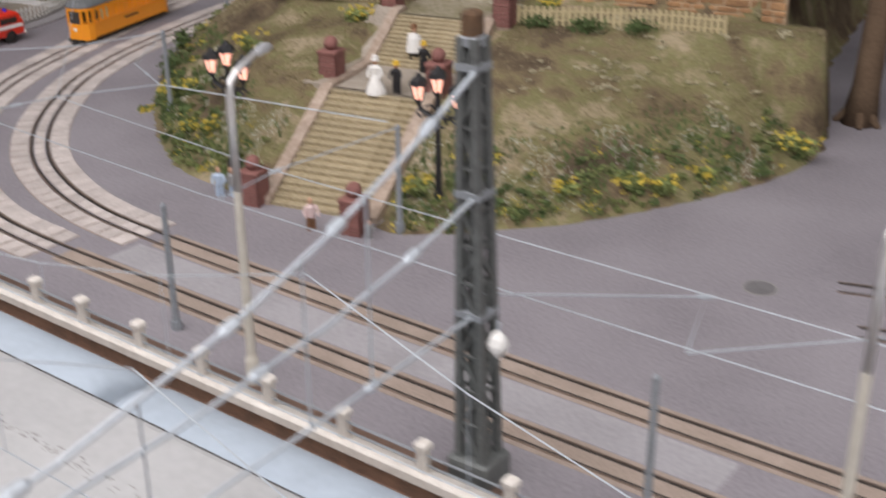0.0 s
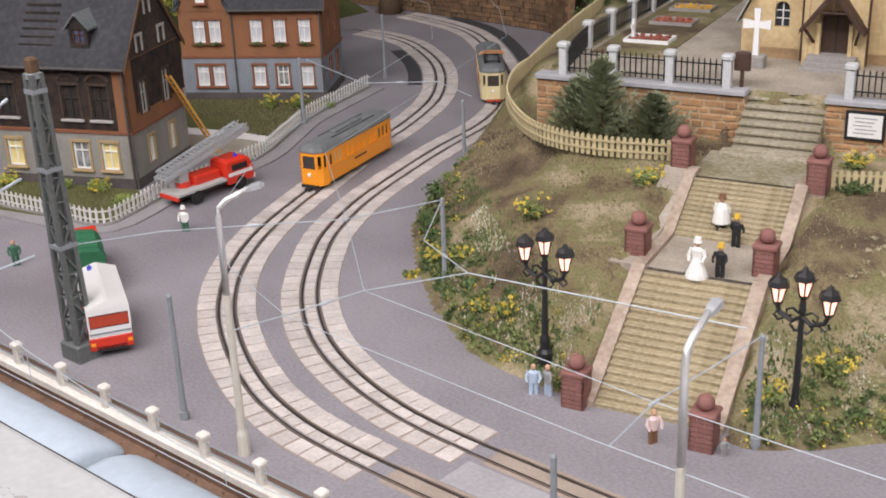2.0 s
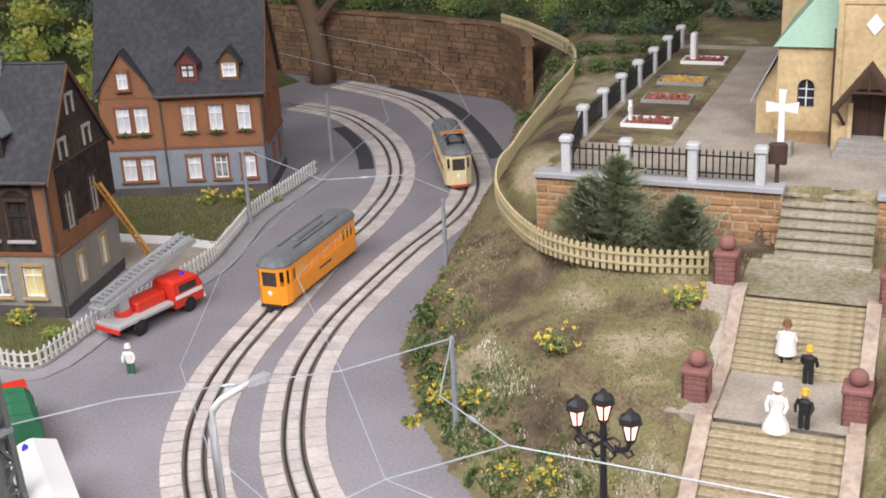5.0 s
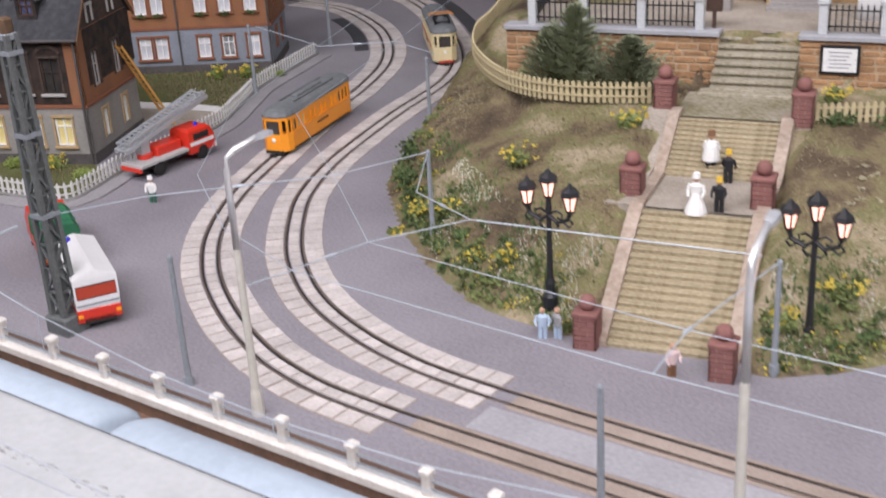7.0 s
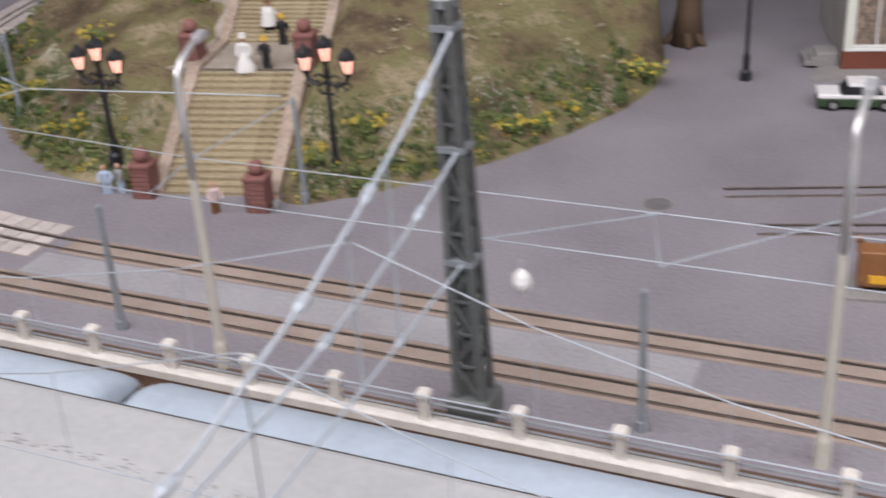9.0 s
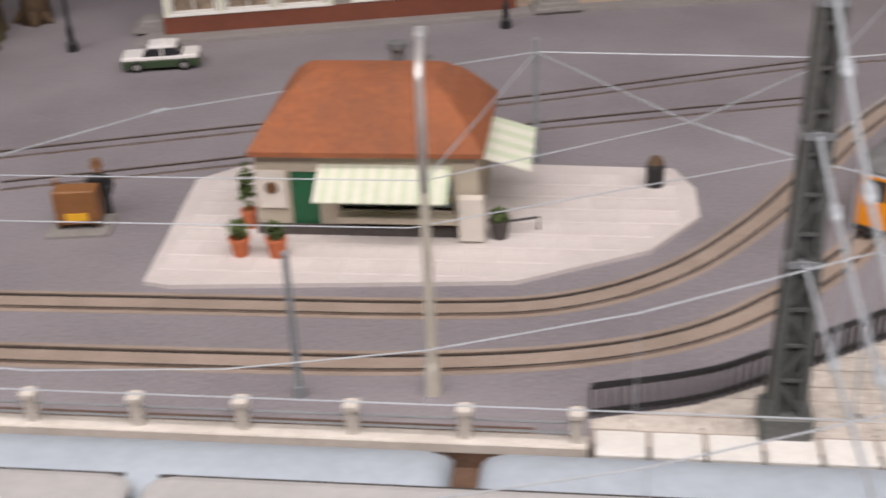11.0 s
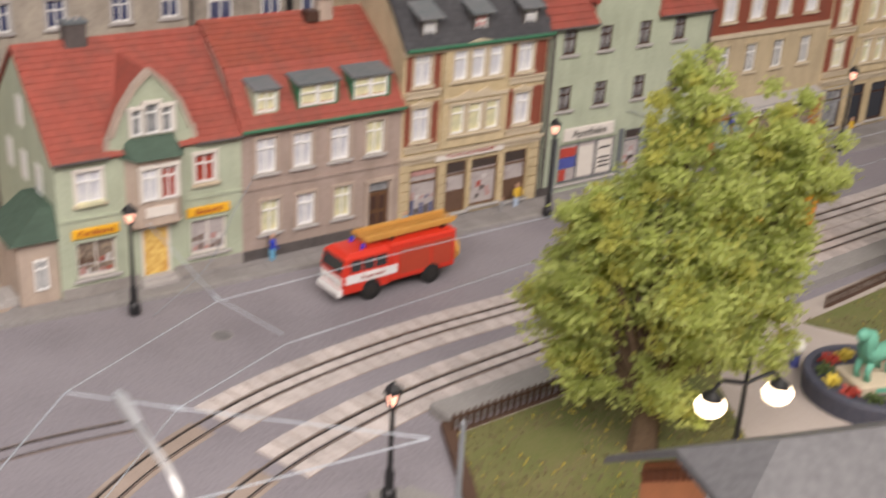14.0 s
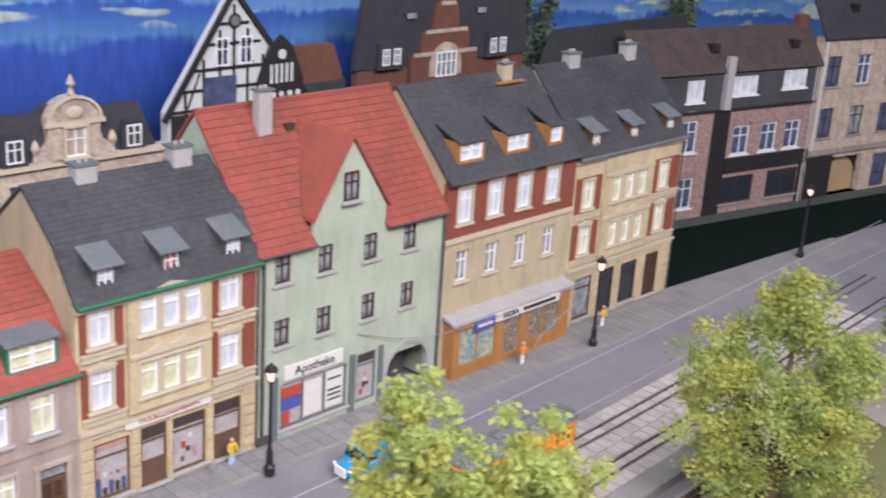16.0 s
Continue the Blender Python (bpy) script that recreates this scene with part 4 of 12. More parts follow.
for i, (u, v, kd) in enumerate(GRAVES):
    t = thing("grave", *hill_xy(u, v), 10.86, HA, ("grave with small white cross and red planting", "grave bed of red heather in a grey kerb", "grave bed of orange flowers", "grave with tall white stone and red planting")[kd], "grave", "graves in the churchyard")
    kerb_ = Shape()
    for a, b, c, d in ((-1.9, 1.9, -1.2, -1.05), (-1.9, 1.9, 1.05, 1.2), (-1.9, -1.75, -1.05, 1.05), (1.75, 1.9, -1.05, 1.05)):
        kerb_.box(a, b, c, d, 0, 0.28)
    part("kerb", kerb_, MARBLE if kd in (0, 3) else GREYSTONE, t)
    bed, r = Shape(), random.Random(i)
    for _ in range(90):
        bed.ball(r.uniform(-1.6, 1.6), r.uniform(-0.95, 0.95), r.uniform(0.05, 0.3), 0.15, n=5, m=3)
    part("planting", bed, ORANGEPLANT if kd == 2 else REDPLANT, t)
    if kd == 0:
        part("headstone", Shape().box(-1.55, -1.3, -0.15, 0.15, 0, 1.7).box(-1.5, -1.36, -0.5, 0.5, 1.0, 1.3), MARBLE, t)
    if kd == 3:
        part("headstone", Shape().cbox(-1.2, -0.7, -0.6, 0.6, 0.2, 2.6, 0.15), MARBLE, t)


# ---- spruces ----
SPRUCE = mat("spruce_green", (0.29, 0.325, 0.20), 0.85, (0.40, 0.43, 0.29), 250, 30, 0.8, 0.0, vary=0.3, thin=0.3)


def spruce(x, y, z, h, r_, seed):
    t = thing("spruce_tree", x, y, z, 0, "bushy grey-green spruce beside the churchyard wall", "tree", "spruces by the churchyard")
    r = random.Random(seed)
    part("trunk", Shape().lathe(0, 0, [(0.28, -0.4), (0.2, h * 0.5), (0.04, h)], 7), BARK, t)
    s = Shape()
    for i in range(300):
        f = (i + 0.5) / 300
        a = i * 2.4 + r.uniform(-0.4, 0.4)
        ln = r_ * (1 - f ** 1.7) ** 0.8 * r.uniform(0.35, 1.2) + 0.12
        zz = h * (0.02 + 0.92 * f)
        for k_ in range(8):                    # a bough that sweeps up at its tip, set with needle sprays
            q = (k_ + r.random()) / 8
            d = ln * q
            p = Vector((d * math.cos(a), d * math.sin(a), zz - 0.25 * d + 0.45 * q * q * ln + r.uniform(-0.08, 0.08)))
            for sgn in (-1, 0, 1):
                b = a + sgn * r.uniform(0.4, 1.0)
                w = 0.36 * r.uniform(0.6, 1.3)
                tip = p + Vector((math.cos(b) * w, math.sin(b) * w, w * r.uniform(0.3, 1.1)))
                o = Vector((-math.sin(b), math.cos(b), 0.3)) * 0.065
                s.add([p + o, p - o, tip], [(0, 1, 2)])
    part("crown", s, SPRUCE, t)


for x, y, h, r_, sd in ((-51.5, 71.2, 6.0, 3.1, 1), (-47.3, 71.4, 3.9, 2.8, 2), (-54.0, 72.0, 3.9, 2.5, 3)):
    spruce(x, y, 7.3, h, r_, sd)


# ---- house kit ----
P_GREEN = mat("pale_green_plaster", (0.45, 0.50, 0.38), 0.85, (0.36, 0.41, 0.30), 350, 18, 0.7, 0.15, streak=0.18)
P_PINK = mat("pinkish_brown_plaster", (0.40, 0.315, 0.275), 0.9, (0.30, 0.24, 0.20), 350, 20, 0.7, 0.15, streak=0.24)
P_CREAM = mat("cream_stone", (0.60, 0.49, 0.31), 0.85, (0.44, 0.35, 0.2), 350, 25, 0.7, 0.2, streak=0.21)
P_SAND = mat("sand_plaster", (0.50, 0.41, 0.27), 0.85, (0.41, 0.33, 0.21), 350, 20, 0.6, 0.15, streak=0.21)
P_BEIGE = mat("beige_plaster", (0.48, 0.39, 0.32), 0.85, (0.38, 0.3, 0.25), 350, 20, 0.6, 0.15, streak=0.18)
R_BRICK = mat("red_facing_brick", (0.26, 0.07, 0.04), 0.85, (0.19, 0.05, 0.03), 700, 30, 0.7, 0.3, streak=0.18)
TILE_RED = mat("red_roof_tile", (0.36, 0.085, 0.06), 0.75, (0.25, 0.065, 0.05), 250, 14, 0.8, 0.1, vary=0.16, streak=0.24)
TILE_ORANGE = mat("orange_roof_tile", (0.34, 0.082, 0.05), 0.75, (0.24, 0.06, 0.045), 250, 14, 0.8, 0.1, vary=0.14, streak=0.27)
SLATE = mat("dark_slate", (0.045, 0.045, 0.05), 0.8, (0.078, 0.078, 0.083), 250, 16, 0.8, 0.1, vary=0.2)
SLATE_GREY = mat("weathered_grey_lead", (0.17, 0.17, 0.175), 0.7, (0.10, 0.13, 0.135), 250, 40, 0.8, 0.1)
PORCHGREEN = mat("dull_green_felt", (0.07, 0.115, 0.085), 0.85, (0.05, 0.08, 0.06), 300, 40, 0.7, 0.2)
GUTTER_GREEN = mat("green_gutter", (0.035, 0.17, 0.09), 0.5, (0.03, 0.11, 0.06), 250, 40, 0.6, 0.05)
W_FRAME = mat("white_window_frame", (0.80, 0.80, 0.78), 0.5, (0.66, 0.66, 0.63), 300, 40, 0.4, 0.0)
D_FRAME = mat("brown_window_frame", (0.07, 0.035, 0.025), 0.6, None, 300, 40, 0.5, 0.05)
CURTAIN = mat("white_curtain_pane", (0.66, 0.66, 0.68), 0.35, (0.42, 0.44, 0.50), 60, 90, 0.9, 0.0)
CURTAIN_YEL = mat("yellow_curtain_pane", (0.70, 0.66, 0.42), 0.35, (0.40, 0.42, 0.30), 60, 110, 0.9, 0.0)
PANE_BLUE = mat("blue_dark_pane", (0.05, 0.06, 0.12), 0.15, (0.12, 0.14, 0.22), 60, 90, 0.8, 0.0, spec=0.6)
PANE_GREY = mat("grey_mirrored_pane", (0.16, 0.17, 0.18), 0.15, (0.42, 0.42, 0.42), 80, 120, 0.9, 0.0, spec=0.6)
PANE_LIT = glow("lit_pane", (1.0, 0.45, 0.12), 0.75)
TRIM = mat("trim_stone", (0.56, 0.48, 0.35), 0.85, (0.44, 0.36, 0.26), 300, 40, 0.6, 0.15)
TRIM_GREY = mat("sill_grey_stone", (0.42, 0.40, 0.38), 0.85, (0.32, 0.3, 0.29), 300, 40, 0.6, 0.15)
WOOD = mat("orange_wood", (0.42, 0.20, 0.06), 0.6, (0.30, 0.13, 0.04), 120, 30, 0.7, 0.1)
WOOD_BROWN = mat("brown_wood", (0.16, 0.085, 0.04), 0.7, (0.10, 0.05, 0.025), 120, 30, 0.7, 0.1)
PLINTH = mat("dark_plinth", (0.07, 0.062, 0.06), 0.9, (0.12, 0.105, 0.1), 300, 40, 0.7, 0.2)
SIGN_YELLOW = mat("yellow_sign", (0.82, 0.45, 0.03), 0.6, (0.72, 0.36, 0.03), 200, 40, 0.5, 0.0)
SIGN_WHITE = mat("white_sign", (0.72, 0.68, 0.62), 0.6, (0.6, 0.55, 0.5), 200, 40, 0.5, 0.0)
INK_RED = mat("red_lettering", (0.34, 0.05, 0.03), 0.7, None, 200, 40, 0.2, 0)
INK_DARK = mat("dark_lettering", (0.03, 0.03, 0.03), 0.7, None, 200, 40, 0.2, 0)
POSTER_RED = mat("red_poster", (0.5, 0.07, 0.05), 0.6, None, 200, 60, 0.5, 0)
POSTER_BLUE = mat("blue_poster", (0.08, 0.1, 0.34), 0.6, None, 200, 60, 0.5, 0)
DISPLAY = mat("shop_display", (0.46, 0.42, 0.41), 0.35, (0.30, 0.26, 0.26), 300, 90, 0.7, 0.0)
GOODS = [mat("goods_" + n_, c_, 0.6, None, 300, 120, 0.6, 0.0) for n_, c_ in (("blue", (0.07, 0.09, 0.20)), ("dark", (0.06, 0.045, 0.04)), ("pink", (0.48, 0.27, 0.25)), ("white", (0.66, 0.64, 0.62)), ("brown", (0.13, 0.075, 0.05)), ("red", (0.40, 0.08, 0.06)))]
DISPLAY_DARK = mat("dim_shop_display", (0.10, 0.08, 0.07), 0.3, (0.42, 0.33, 0.24), 420, 260, 0.9, 0.0)
# lit look comes from the yellow colour alone, nothing is emitted
DISPLAY_YEL = mat("lit_yellow_display", (0.80, 0.58, 0.18), 0.4, (0.55, 0.26, 0.06), 330, 200, 0.9, 0.0)
DISPLAY_COL = mat("colourful_display", (0.10, 0.22, 0.34), 0.4, (0.55, 0.5, 0.2), 300, 220, 0.9, 0.0)

cache = {}


def window(t, cx, z, w, h, frame=None, pane=None, trim=None, cross=(1, 0.62), sill=None, crown=False, y=0.0, name="window"):
    """A casement set into its opening: trim round it, frame and bars, a pane behind, and a sill below."""
    frame, pane = frame or W_FRAME, pane or CURTAIN
    key = (w, h, frame.name, trim.name if trim else "", cross, sill.name if sill else "", crown, pane.name)
    if key not in cache:
        b = 0.13
        nv, zf = cross
        bars = [-w / 2 + w * (i + 1) / (nv + 1) for i in range(nv)]
        xs = sorted([-w / 2, -w / 2 + b, w / 2 - b, w / 2] + [v for c in bars for v in (c - 0.05, c + 0.05)])
        zs = sorted([0, b, h - b, h] + ([h * zf - 0.045, h * zf + 0.045] if zf else []))
        fr = plate(xs, zs, lambda x, z: abs(x) > w / 2 - b or z < b or z > h - b or any(abs(x - c) < 0.05 for c in bars) or (zf and abs(z - h * zf) < 0.045), 0.08, 0.2)
        tr = None
        if trim:
            tr = Shape().box(-w / 2 - 0.18, -w / 2, -0.09, 0.06, 0, h).box(w / 2, w / 2 + 0.18, -0.09, 0.06, 0, h).box(-w / 2 - 0.22, w / 2 + 0.22, -0.12, 0.06, h, h + 0.22)
            if crown:
                tr.slab_xz([(-w / 2 - 0.3, h + 0.22), (w / 2 + 0.3, h + 0.22), (w / 2 + 0.25, h + 0.36), (w / 4, h + 0.42), (0, h + 0.66), (-w / 4, h + 0.42), (-w / 2 - 0.25, h + 0.36)], -0.2, 0.04)
        si = Shape().cbox(-w / 2 - 0.28, w / 2 + 0.28, -0.24, 0.1, -0.2, 0.0, 0.04) if sill else None
        pn = Shape().box(-w / 2 + 0.05, w / 2 - 0.05, 0.2, 0.26, 0.05, h - 0.05)
        cache[key] = (fr.mesh(name, frame), tr and tr.mesh("trim", trim), si and si.mesh("sill", sill), pn.mesh("pane", pane))
    fr, tr, si, pn = cache[key]
    ob = part(name, fr, None, t)
    ob.location = (cx * K, y * K, z * K)
    for nm, me in (("pane", pn), ("trim", tr), ("sill", si)):
        if me:
            part(nm, me, None, ob)
    return ob


def shop_goods(ob, w, h, kind, seed):
    """Goods and cards standing behind a shop window, or the panels of a shop door."""
    r = random.Random(seed)
    box = lambda x0, x1, z0, z1, m, y=0.13: part("shop_item", Shape().box(x0, x1, y, 0.19, z0, z1), m, ob)
    if kind == "door":
        part("door_panel", Shape().box(-w / 2 + 0.14, w / 2 - 0.14, 0.11, 0.19, 0.14, h * 0.42), GOODS[4], ob)
        part("door_panel", Shape().box(-w / 2 + 0.14, w / 2 - 0.14, 0.12, 0.19, h * 0.78, h - 0.14), GOODS[1], ob)
        return
    if kind == "toys":
        part("banner", Shape().box(-w / 2 + 0.2, w / 2 - 0.2, 0.12, 0.19, h * 0.86, h * 0.95), GOODS[2], ob)
        for i in range(5):
            x = -w / 2 + 0.2 + i * (w - 0.6) / 4.4
            box(x, x + 0.3, 0.2, r.uniform(0.7, 1.5), GOODS[i % 2])
            box(x + 0.08, x + 0.26, 1.5, r.uniform(1.7, 2.1), GOODS[r.choice((2, 3, 0))])
    if kind == "cards":
        box(-w / 2 + 0.15, w / 2 - 0.15, h * 0.80, h - 0.15, GOODS[1])
        for i in range(6):
            x, z = r.uniform(-w / 2 + 0.2, w / 2 - 0.55), r.uniform(0.25, h * 0.6)
            box(x, x + r.uniform(0.2, 0.4), z, z + r.uniform(0.2, 0.5), GOODS[(1, 2, 3, 1, 5, 2)[i]], 0.12 + 0.008 * i)
    if kind == "cakes":
        for zz in (0.25, 0.95):
            box(-w / 2 + 0.16, w / 2 - 0.16, zz - 0.08, zz, GOODS[3])
            for i in range(5):
                x = -w / 2 + 0.25 + i * 0.45
                box(x, x + r.uniform(0.2, 0.36), zz, zz + r.uniform(0.2, 0.5), GOODS[r.choice((2, 3, 4, 5))], 0.1)


def lettering(t, text, x, z, size, material, y=-0.3, bold=0.0, parent_name="lettering"):
    cu = bpy.data.curves.new(parent_name, "FONT")
    cu.body, cu.size, cu.align_x, cu.extrude, cu.offset = text, size * K, "CENTER", 0.0002, bold * K
    tmp = bpy.data.objects.new("tmp", cu)
    me = bpy.data.meshes.new_from_object(tmp)
    bpy.data.objects.remove(tmp)
    me.materials.clear()
    me.materials.append(material)
    ob = part(parent_name, me, None, t)
    ob.matrix_basis = pose(x * K, y * K, z * K, 90)
    return ob


def shingles(xa, xb, y0, z0, y1, z1, w, course, keep=None, seed=0, lift=0.05, single=None):
    """Courses of small plates laid up a slope from (y0, z0) to (y1, z1); the lowest become pieces of their own."""
    s, r, count = Shape(), random.Random(seed), 0
    ln = math.hypot(y1 - y0, z1 - z0)
    dy, dz = (y1 - y0) / ln, (z1 - z0) / ln
    ny, nz = -dz, dy
    n = int(ln / course)
    for j in range(n + 1):
        a, b = j * course, min((j + 1) * course + 0.12, ln)
        if b - a < 0.08:
            continue
        x = xa + (0.5 * w if j % 2 else 0)
        while x < xb - 0.02:
            x1 = min(x + w, xb)
            if keep is None or keep((x + x1) / 2, a / ln):
                h0, h1 = lift * r.uniform(1.1, 1.7) + 0.03, lift * 0.2 + 0.03
                v = []
                for d, hh in ((a, h0), (b, h1)):
                    v += [(x + 0.012, y0 + dy * d + ny * hh, z0 + dz * d + nz * hh), (x1 - 0.012, y0 + dy * d + ny * hh, z0 + dz * d + nz * hh)]
                v += [(x + 0.012, y0 + dy * a, z0 + dz * a), (x1 - 0.012, y0 + dy * a, z0 + dz * a)]
                if single and count < 290:
                    part(single[0], Shape().add(v, [(0, 1, 3, 2), (4, 5, 1, 0)]), single[2], single[1])
                else:
                    s.add(v, [(0, 1, 3, 2), (4, 5, 1, 0)])
                count += 1
            x += w
    return s


def chimney(t, x, y, z, h, w=0.5, material=None):
    c = part("chimney", Shape().cbox(x - w, x + w, y - w * 0.7, y + w * 0.7, z - 1.5, z + h, 0.05), material or TRIM_GREY, t)
    part("chimney_cap", Shape().box(x - w - 0.1, x + w + 0.1, y - w * 0.7 - 0.1, y + w * 0.7 + 0.1, z + h, z + h + 0.16), SLATE_GREY, c)
    part("flue", Shape().cyl(x - w * 0.35, y, z + h + 0.1, z + h + 0.4, 0.13, 7).cyl(x + w * 0.35, y, z + h + 0.1, z + h + 0.4, 0.13, 7), TRIM_GREY, c)


def gable_shell(t, w, depth, eave, ridge, wall, ry=None, side_z0=0):
    """Side and back walls, under a roof whose ridge runs along the street."""
    ry = ry or depth / 2
    for nm, x0, x1 in (("side_wall", 0.0, 0.3), ("side_wall", w - 0.3, w)):
        part(nm, Shape().slab_yz([(0.36, 0), (depth, 0), (depth, eave), (ry, ridge - 0.15), (0.36, eave + 0.3)], x0, x1), wall, t)
    part("back_wall", Shape().box(0.3, w - 0.3, depth - 0.3, depth, 0, eave), wall, t)


def slope_slab(xa, xb, y0, z0, y1, z1, th=0.16):
    ln = math.hypot(y1 - y0, z1 - z0)
    ny, nz = -(z1 - z0) / ln * th, (y1 - y0) / ln * th
    return Shape().slab_yz([(y0, z0), (y1, z1), (y1 - ny, z1 - nz), (y0 - ny, z0 - nz)], xa, xb)


def notched_slope(xa, xb, y0, z0, y1, z1, notch, th=0.16):
    """A roof slope with a gap at its eave; notch holds (x, share of the slope) from one side to the other."""
    ln = math.hypot(y1 - y0, z1 - z0)
    ny, nz = -(z1 - z0) / ln * th, (y1 - y0) / ln * th
    flat = [(xa, 0), *notch, (xb, 0), (xb, 1), (xa, 1)]
    top = [(x, y0 + (y1 - y0) * f, z0 + (z1 - z0) * f) for x, f in flat]
    return Shape().loft([top, [(x, y - ny, z - nz) for x, y, z in top]])


STREET = (47.0, 92.5, 18.6)
SC, SS = math.cos(radians(STREET[2])), math.sin(radians(STREET[2]))


def street_xy(s, n):
    return STREET[0] + s * SC - n * SS, STREET[1] + s * SS + n * SC


def row_house(s0, name, label, n=0.0):
    return thing(name, *street_xy(s0, n), 0.3, STREET[2], label, "house", "houses along the street")


def dormer(t, x, y, z, w, h, wall, roof, depth=2.2, frame=None, pane=None, two=False, slope=0.35, over=0.2):
    d = part("dormer", pierced(w, z, z + h, [(x, z + 0.22, w - 0.36, h - 0.4)], y, y + 0.25, x - w / 2), wall, t)
    part("cheek", Shape().slab_yz([(y + 0.25, z), (y + depth, z + h), (y + 0.25, z + h)], x - w / 2, x - w / 2 + 0.12), wall, d)
    part("cheek", Shape().slab_yz([(y + 0.25, z), (y + depth, z + h), (y + 0.25, z + h)], x + w / 2 - 0.12, x + w / 2), wall, d)
    part("dormer_roof", slope_slab(x - w / 2 - over, x + w / 2 + over, y - over - 0.1, z + h - 0.03, y + depth + 0.6, z + h + slope * (depth + 0.6), 0.14), roof, d)
    if two:
        q = (w - 0.36) / 2
        for k in (-1, 1):
            window(t, x + k * q / 2, z + 0.24, q - 0.06, h - 0.46, frame, pane, None, (0, 0.6), y=y)
    else:
        window(t, x, z + 0.24, w - 0.4, h - 0.46, frame, pane, None, (1, 0.6), y=y)
    return d


# ---- house 1: green bakery ----
def bakery():
    W, D, E, R = 13.0, 12.5, 9.6, 15.6
    t = row_house(0.0, "bakery_house", "pale green bakery house with red tiled roof and gable")
    low, up = 1.0, 6.6
    holes = [(2.4, 1.35, 2.7, 2.6), (6.55, 0.55, 2.1, 3.6), (10.4, 1.35, 2.7, 2.6), (2.2, up, 1.7, 2.2), (10.3, up, 1.5, 2.1)]
    part("front_wall", pierced(W, 0, E, holes), P_GREEN, t)
    gable_shell(t, W, D, E, R, P_GREEN)
    part("plinth", Shape().box(0, 5.3, -0.12, 0.0, 0, 0.8).box(7.8, W, -0.12, 0.0, 0, 0.8), GREYSTONE, t)
    for a, b in ((0, 4.2), (8.9, W)):
        part("string_course", Shape().box(a, b, -0.1, 0, 5.5, 5.7), P_GREEN, t)
    for x, d in ((2.4, DISPLAY_DARK), (10.4, DISPLAY)):
        w_ = window(t, x, 1.35, 2.7, 2.6, SIGN_WHITE, d, P_GREEN, (1, 0), TRIM_GREY, name="shop_window")
        shop_goods(w_, 2.7, 2.6, "cakes", int(x))
        part("sign", Shape().cbox(x - 1.6, x + 1.6, -0.22, -0.05, 4.3, 4.95, 0.05), SIGN_YELLOW, t)
    lettering(t, "Konditorei", 2.4, 4.45, 0.55, INK_RED, -0.24)
    lettering(t, "Bäckerei", 10.4, 4.45, 0.58, INK_RED, -0.24)
    dr = part("door", Shape().box(5.55, 7.55, 0.12, 0.24, 0.55, 4.1), DISPLAY_YEL, t, "yellow lit glazed shop door")
    part("door_frame", Shape().box(5.5, 5.68, 0.02, 0.14, 0.55, 4.15).box(7.42, 7.6, 0.02, 0.14, 0.55, 4.15).box(5.68, 7.42, 0.02, 0.14, 3.95, 4.15), SIGN_WHITE, dr)
    part("doorstep", Shape().cbox(5.2, 7.9, -0.9, 0.0, 0, 0.35, 0.05).cbox(5.4, 7.7, -0.5, 0.0, 0.35, 0.6, 0.05), TRIM_GREY, t)
    for x in (2.2, 10.3):
        window(t, x, up, 1.7 if x < 5 else 1.5, 2.2 if x < 5 else 2.1, W_FRAME, CURTAIN if x < 5 else INK_RED, SIGN_WHITE, (1, 0.66), TRIM)
    part("flower_box", Shape().cbox(1.3, 3.1, -0.4, -0.1, 6.5, 6.8, 0.04), CURTAIN_YEL, t)
    # bay in the middle
    bay = part("bay", Shape().prism([(4.6, 0.0), (5.2, -0.9), (7.9, -0.9), (8.5, 0.0)], 4.6, 9.4), P_BEIGE, t, "beige bay window storey")
    for x, pn in ((5.75, CURTAIN), (7.05, INK_RED)):
        window(t, x + 0.15, 6.4, 1.15, 2.3, W_FRAME, pn, SIGN_WHITE, (1, 0.7), None, y=-1.13)
    part("panel", Shape().box(5.6, 7.6, -1.0, -0.9, 5.2, 5.9), SIGN_WHITE, bay)
    part("corbel", Shape().loft([[(4.9, 0, 4.1), (8.2, 0, 4.1), (8.2, -0.1, 4.1), (4.9, -0.1, 4.1)], [(4.5, 0, 4.6), (8.6, 0, 4.6), (8.0, -1.0, 4.6), (5.1, -1.0, 4.6)]]), P_BEIGE, bay)
    part("bay_roof", Shape().loft([[(4.2, 0.3, 9.3), (8.9, 0.3, 9.3), (8.2, -1.3, 9.3), (4.9, -1.3, 9.3)], [(4.6, 0.3, 10.5), (8.5, 0.3, 10.5), (7.9, -0.2, 10.5), (5.2, -0.2, 10.5)]]), PORCHGREEN, bay, "green sheet bay roof")
    # curved gable above
    g = [(3.6, 9.6), (9.5, 9.6), (9.3, 10.8), (8.6, 12.6), (7.6, 14.0), (6.6, 14.9), (5.6, 14.0), (4.6, 12.6), (3.8, 10.8)]
    gb = part("gable", Shape().slab_xz(g, -0.05, 0.35), P_GREEN, t)
    edge = Shape()
    for (xa, za), (xb, zb) in zip(g[1:], g[2:] + g[:1]):
        edge.beam((xa, 0.1, za), (xb, 0.1, zb), 0.7, 0.28)
    part("gable_trim", edge, P_BEIGE, gb)
    for x, w in ((5.5, 0.75), (6.55, 0.95), (7.6, 0.75)):
        window(t, x, 10.7, w, 2.1 if w > 0.8 else 1.8, W_FRAME, PANE_GREY, SIGN_WHITE, (0, 0.7), None, y=-0.3)
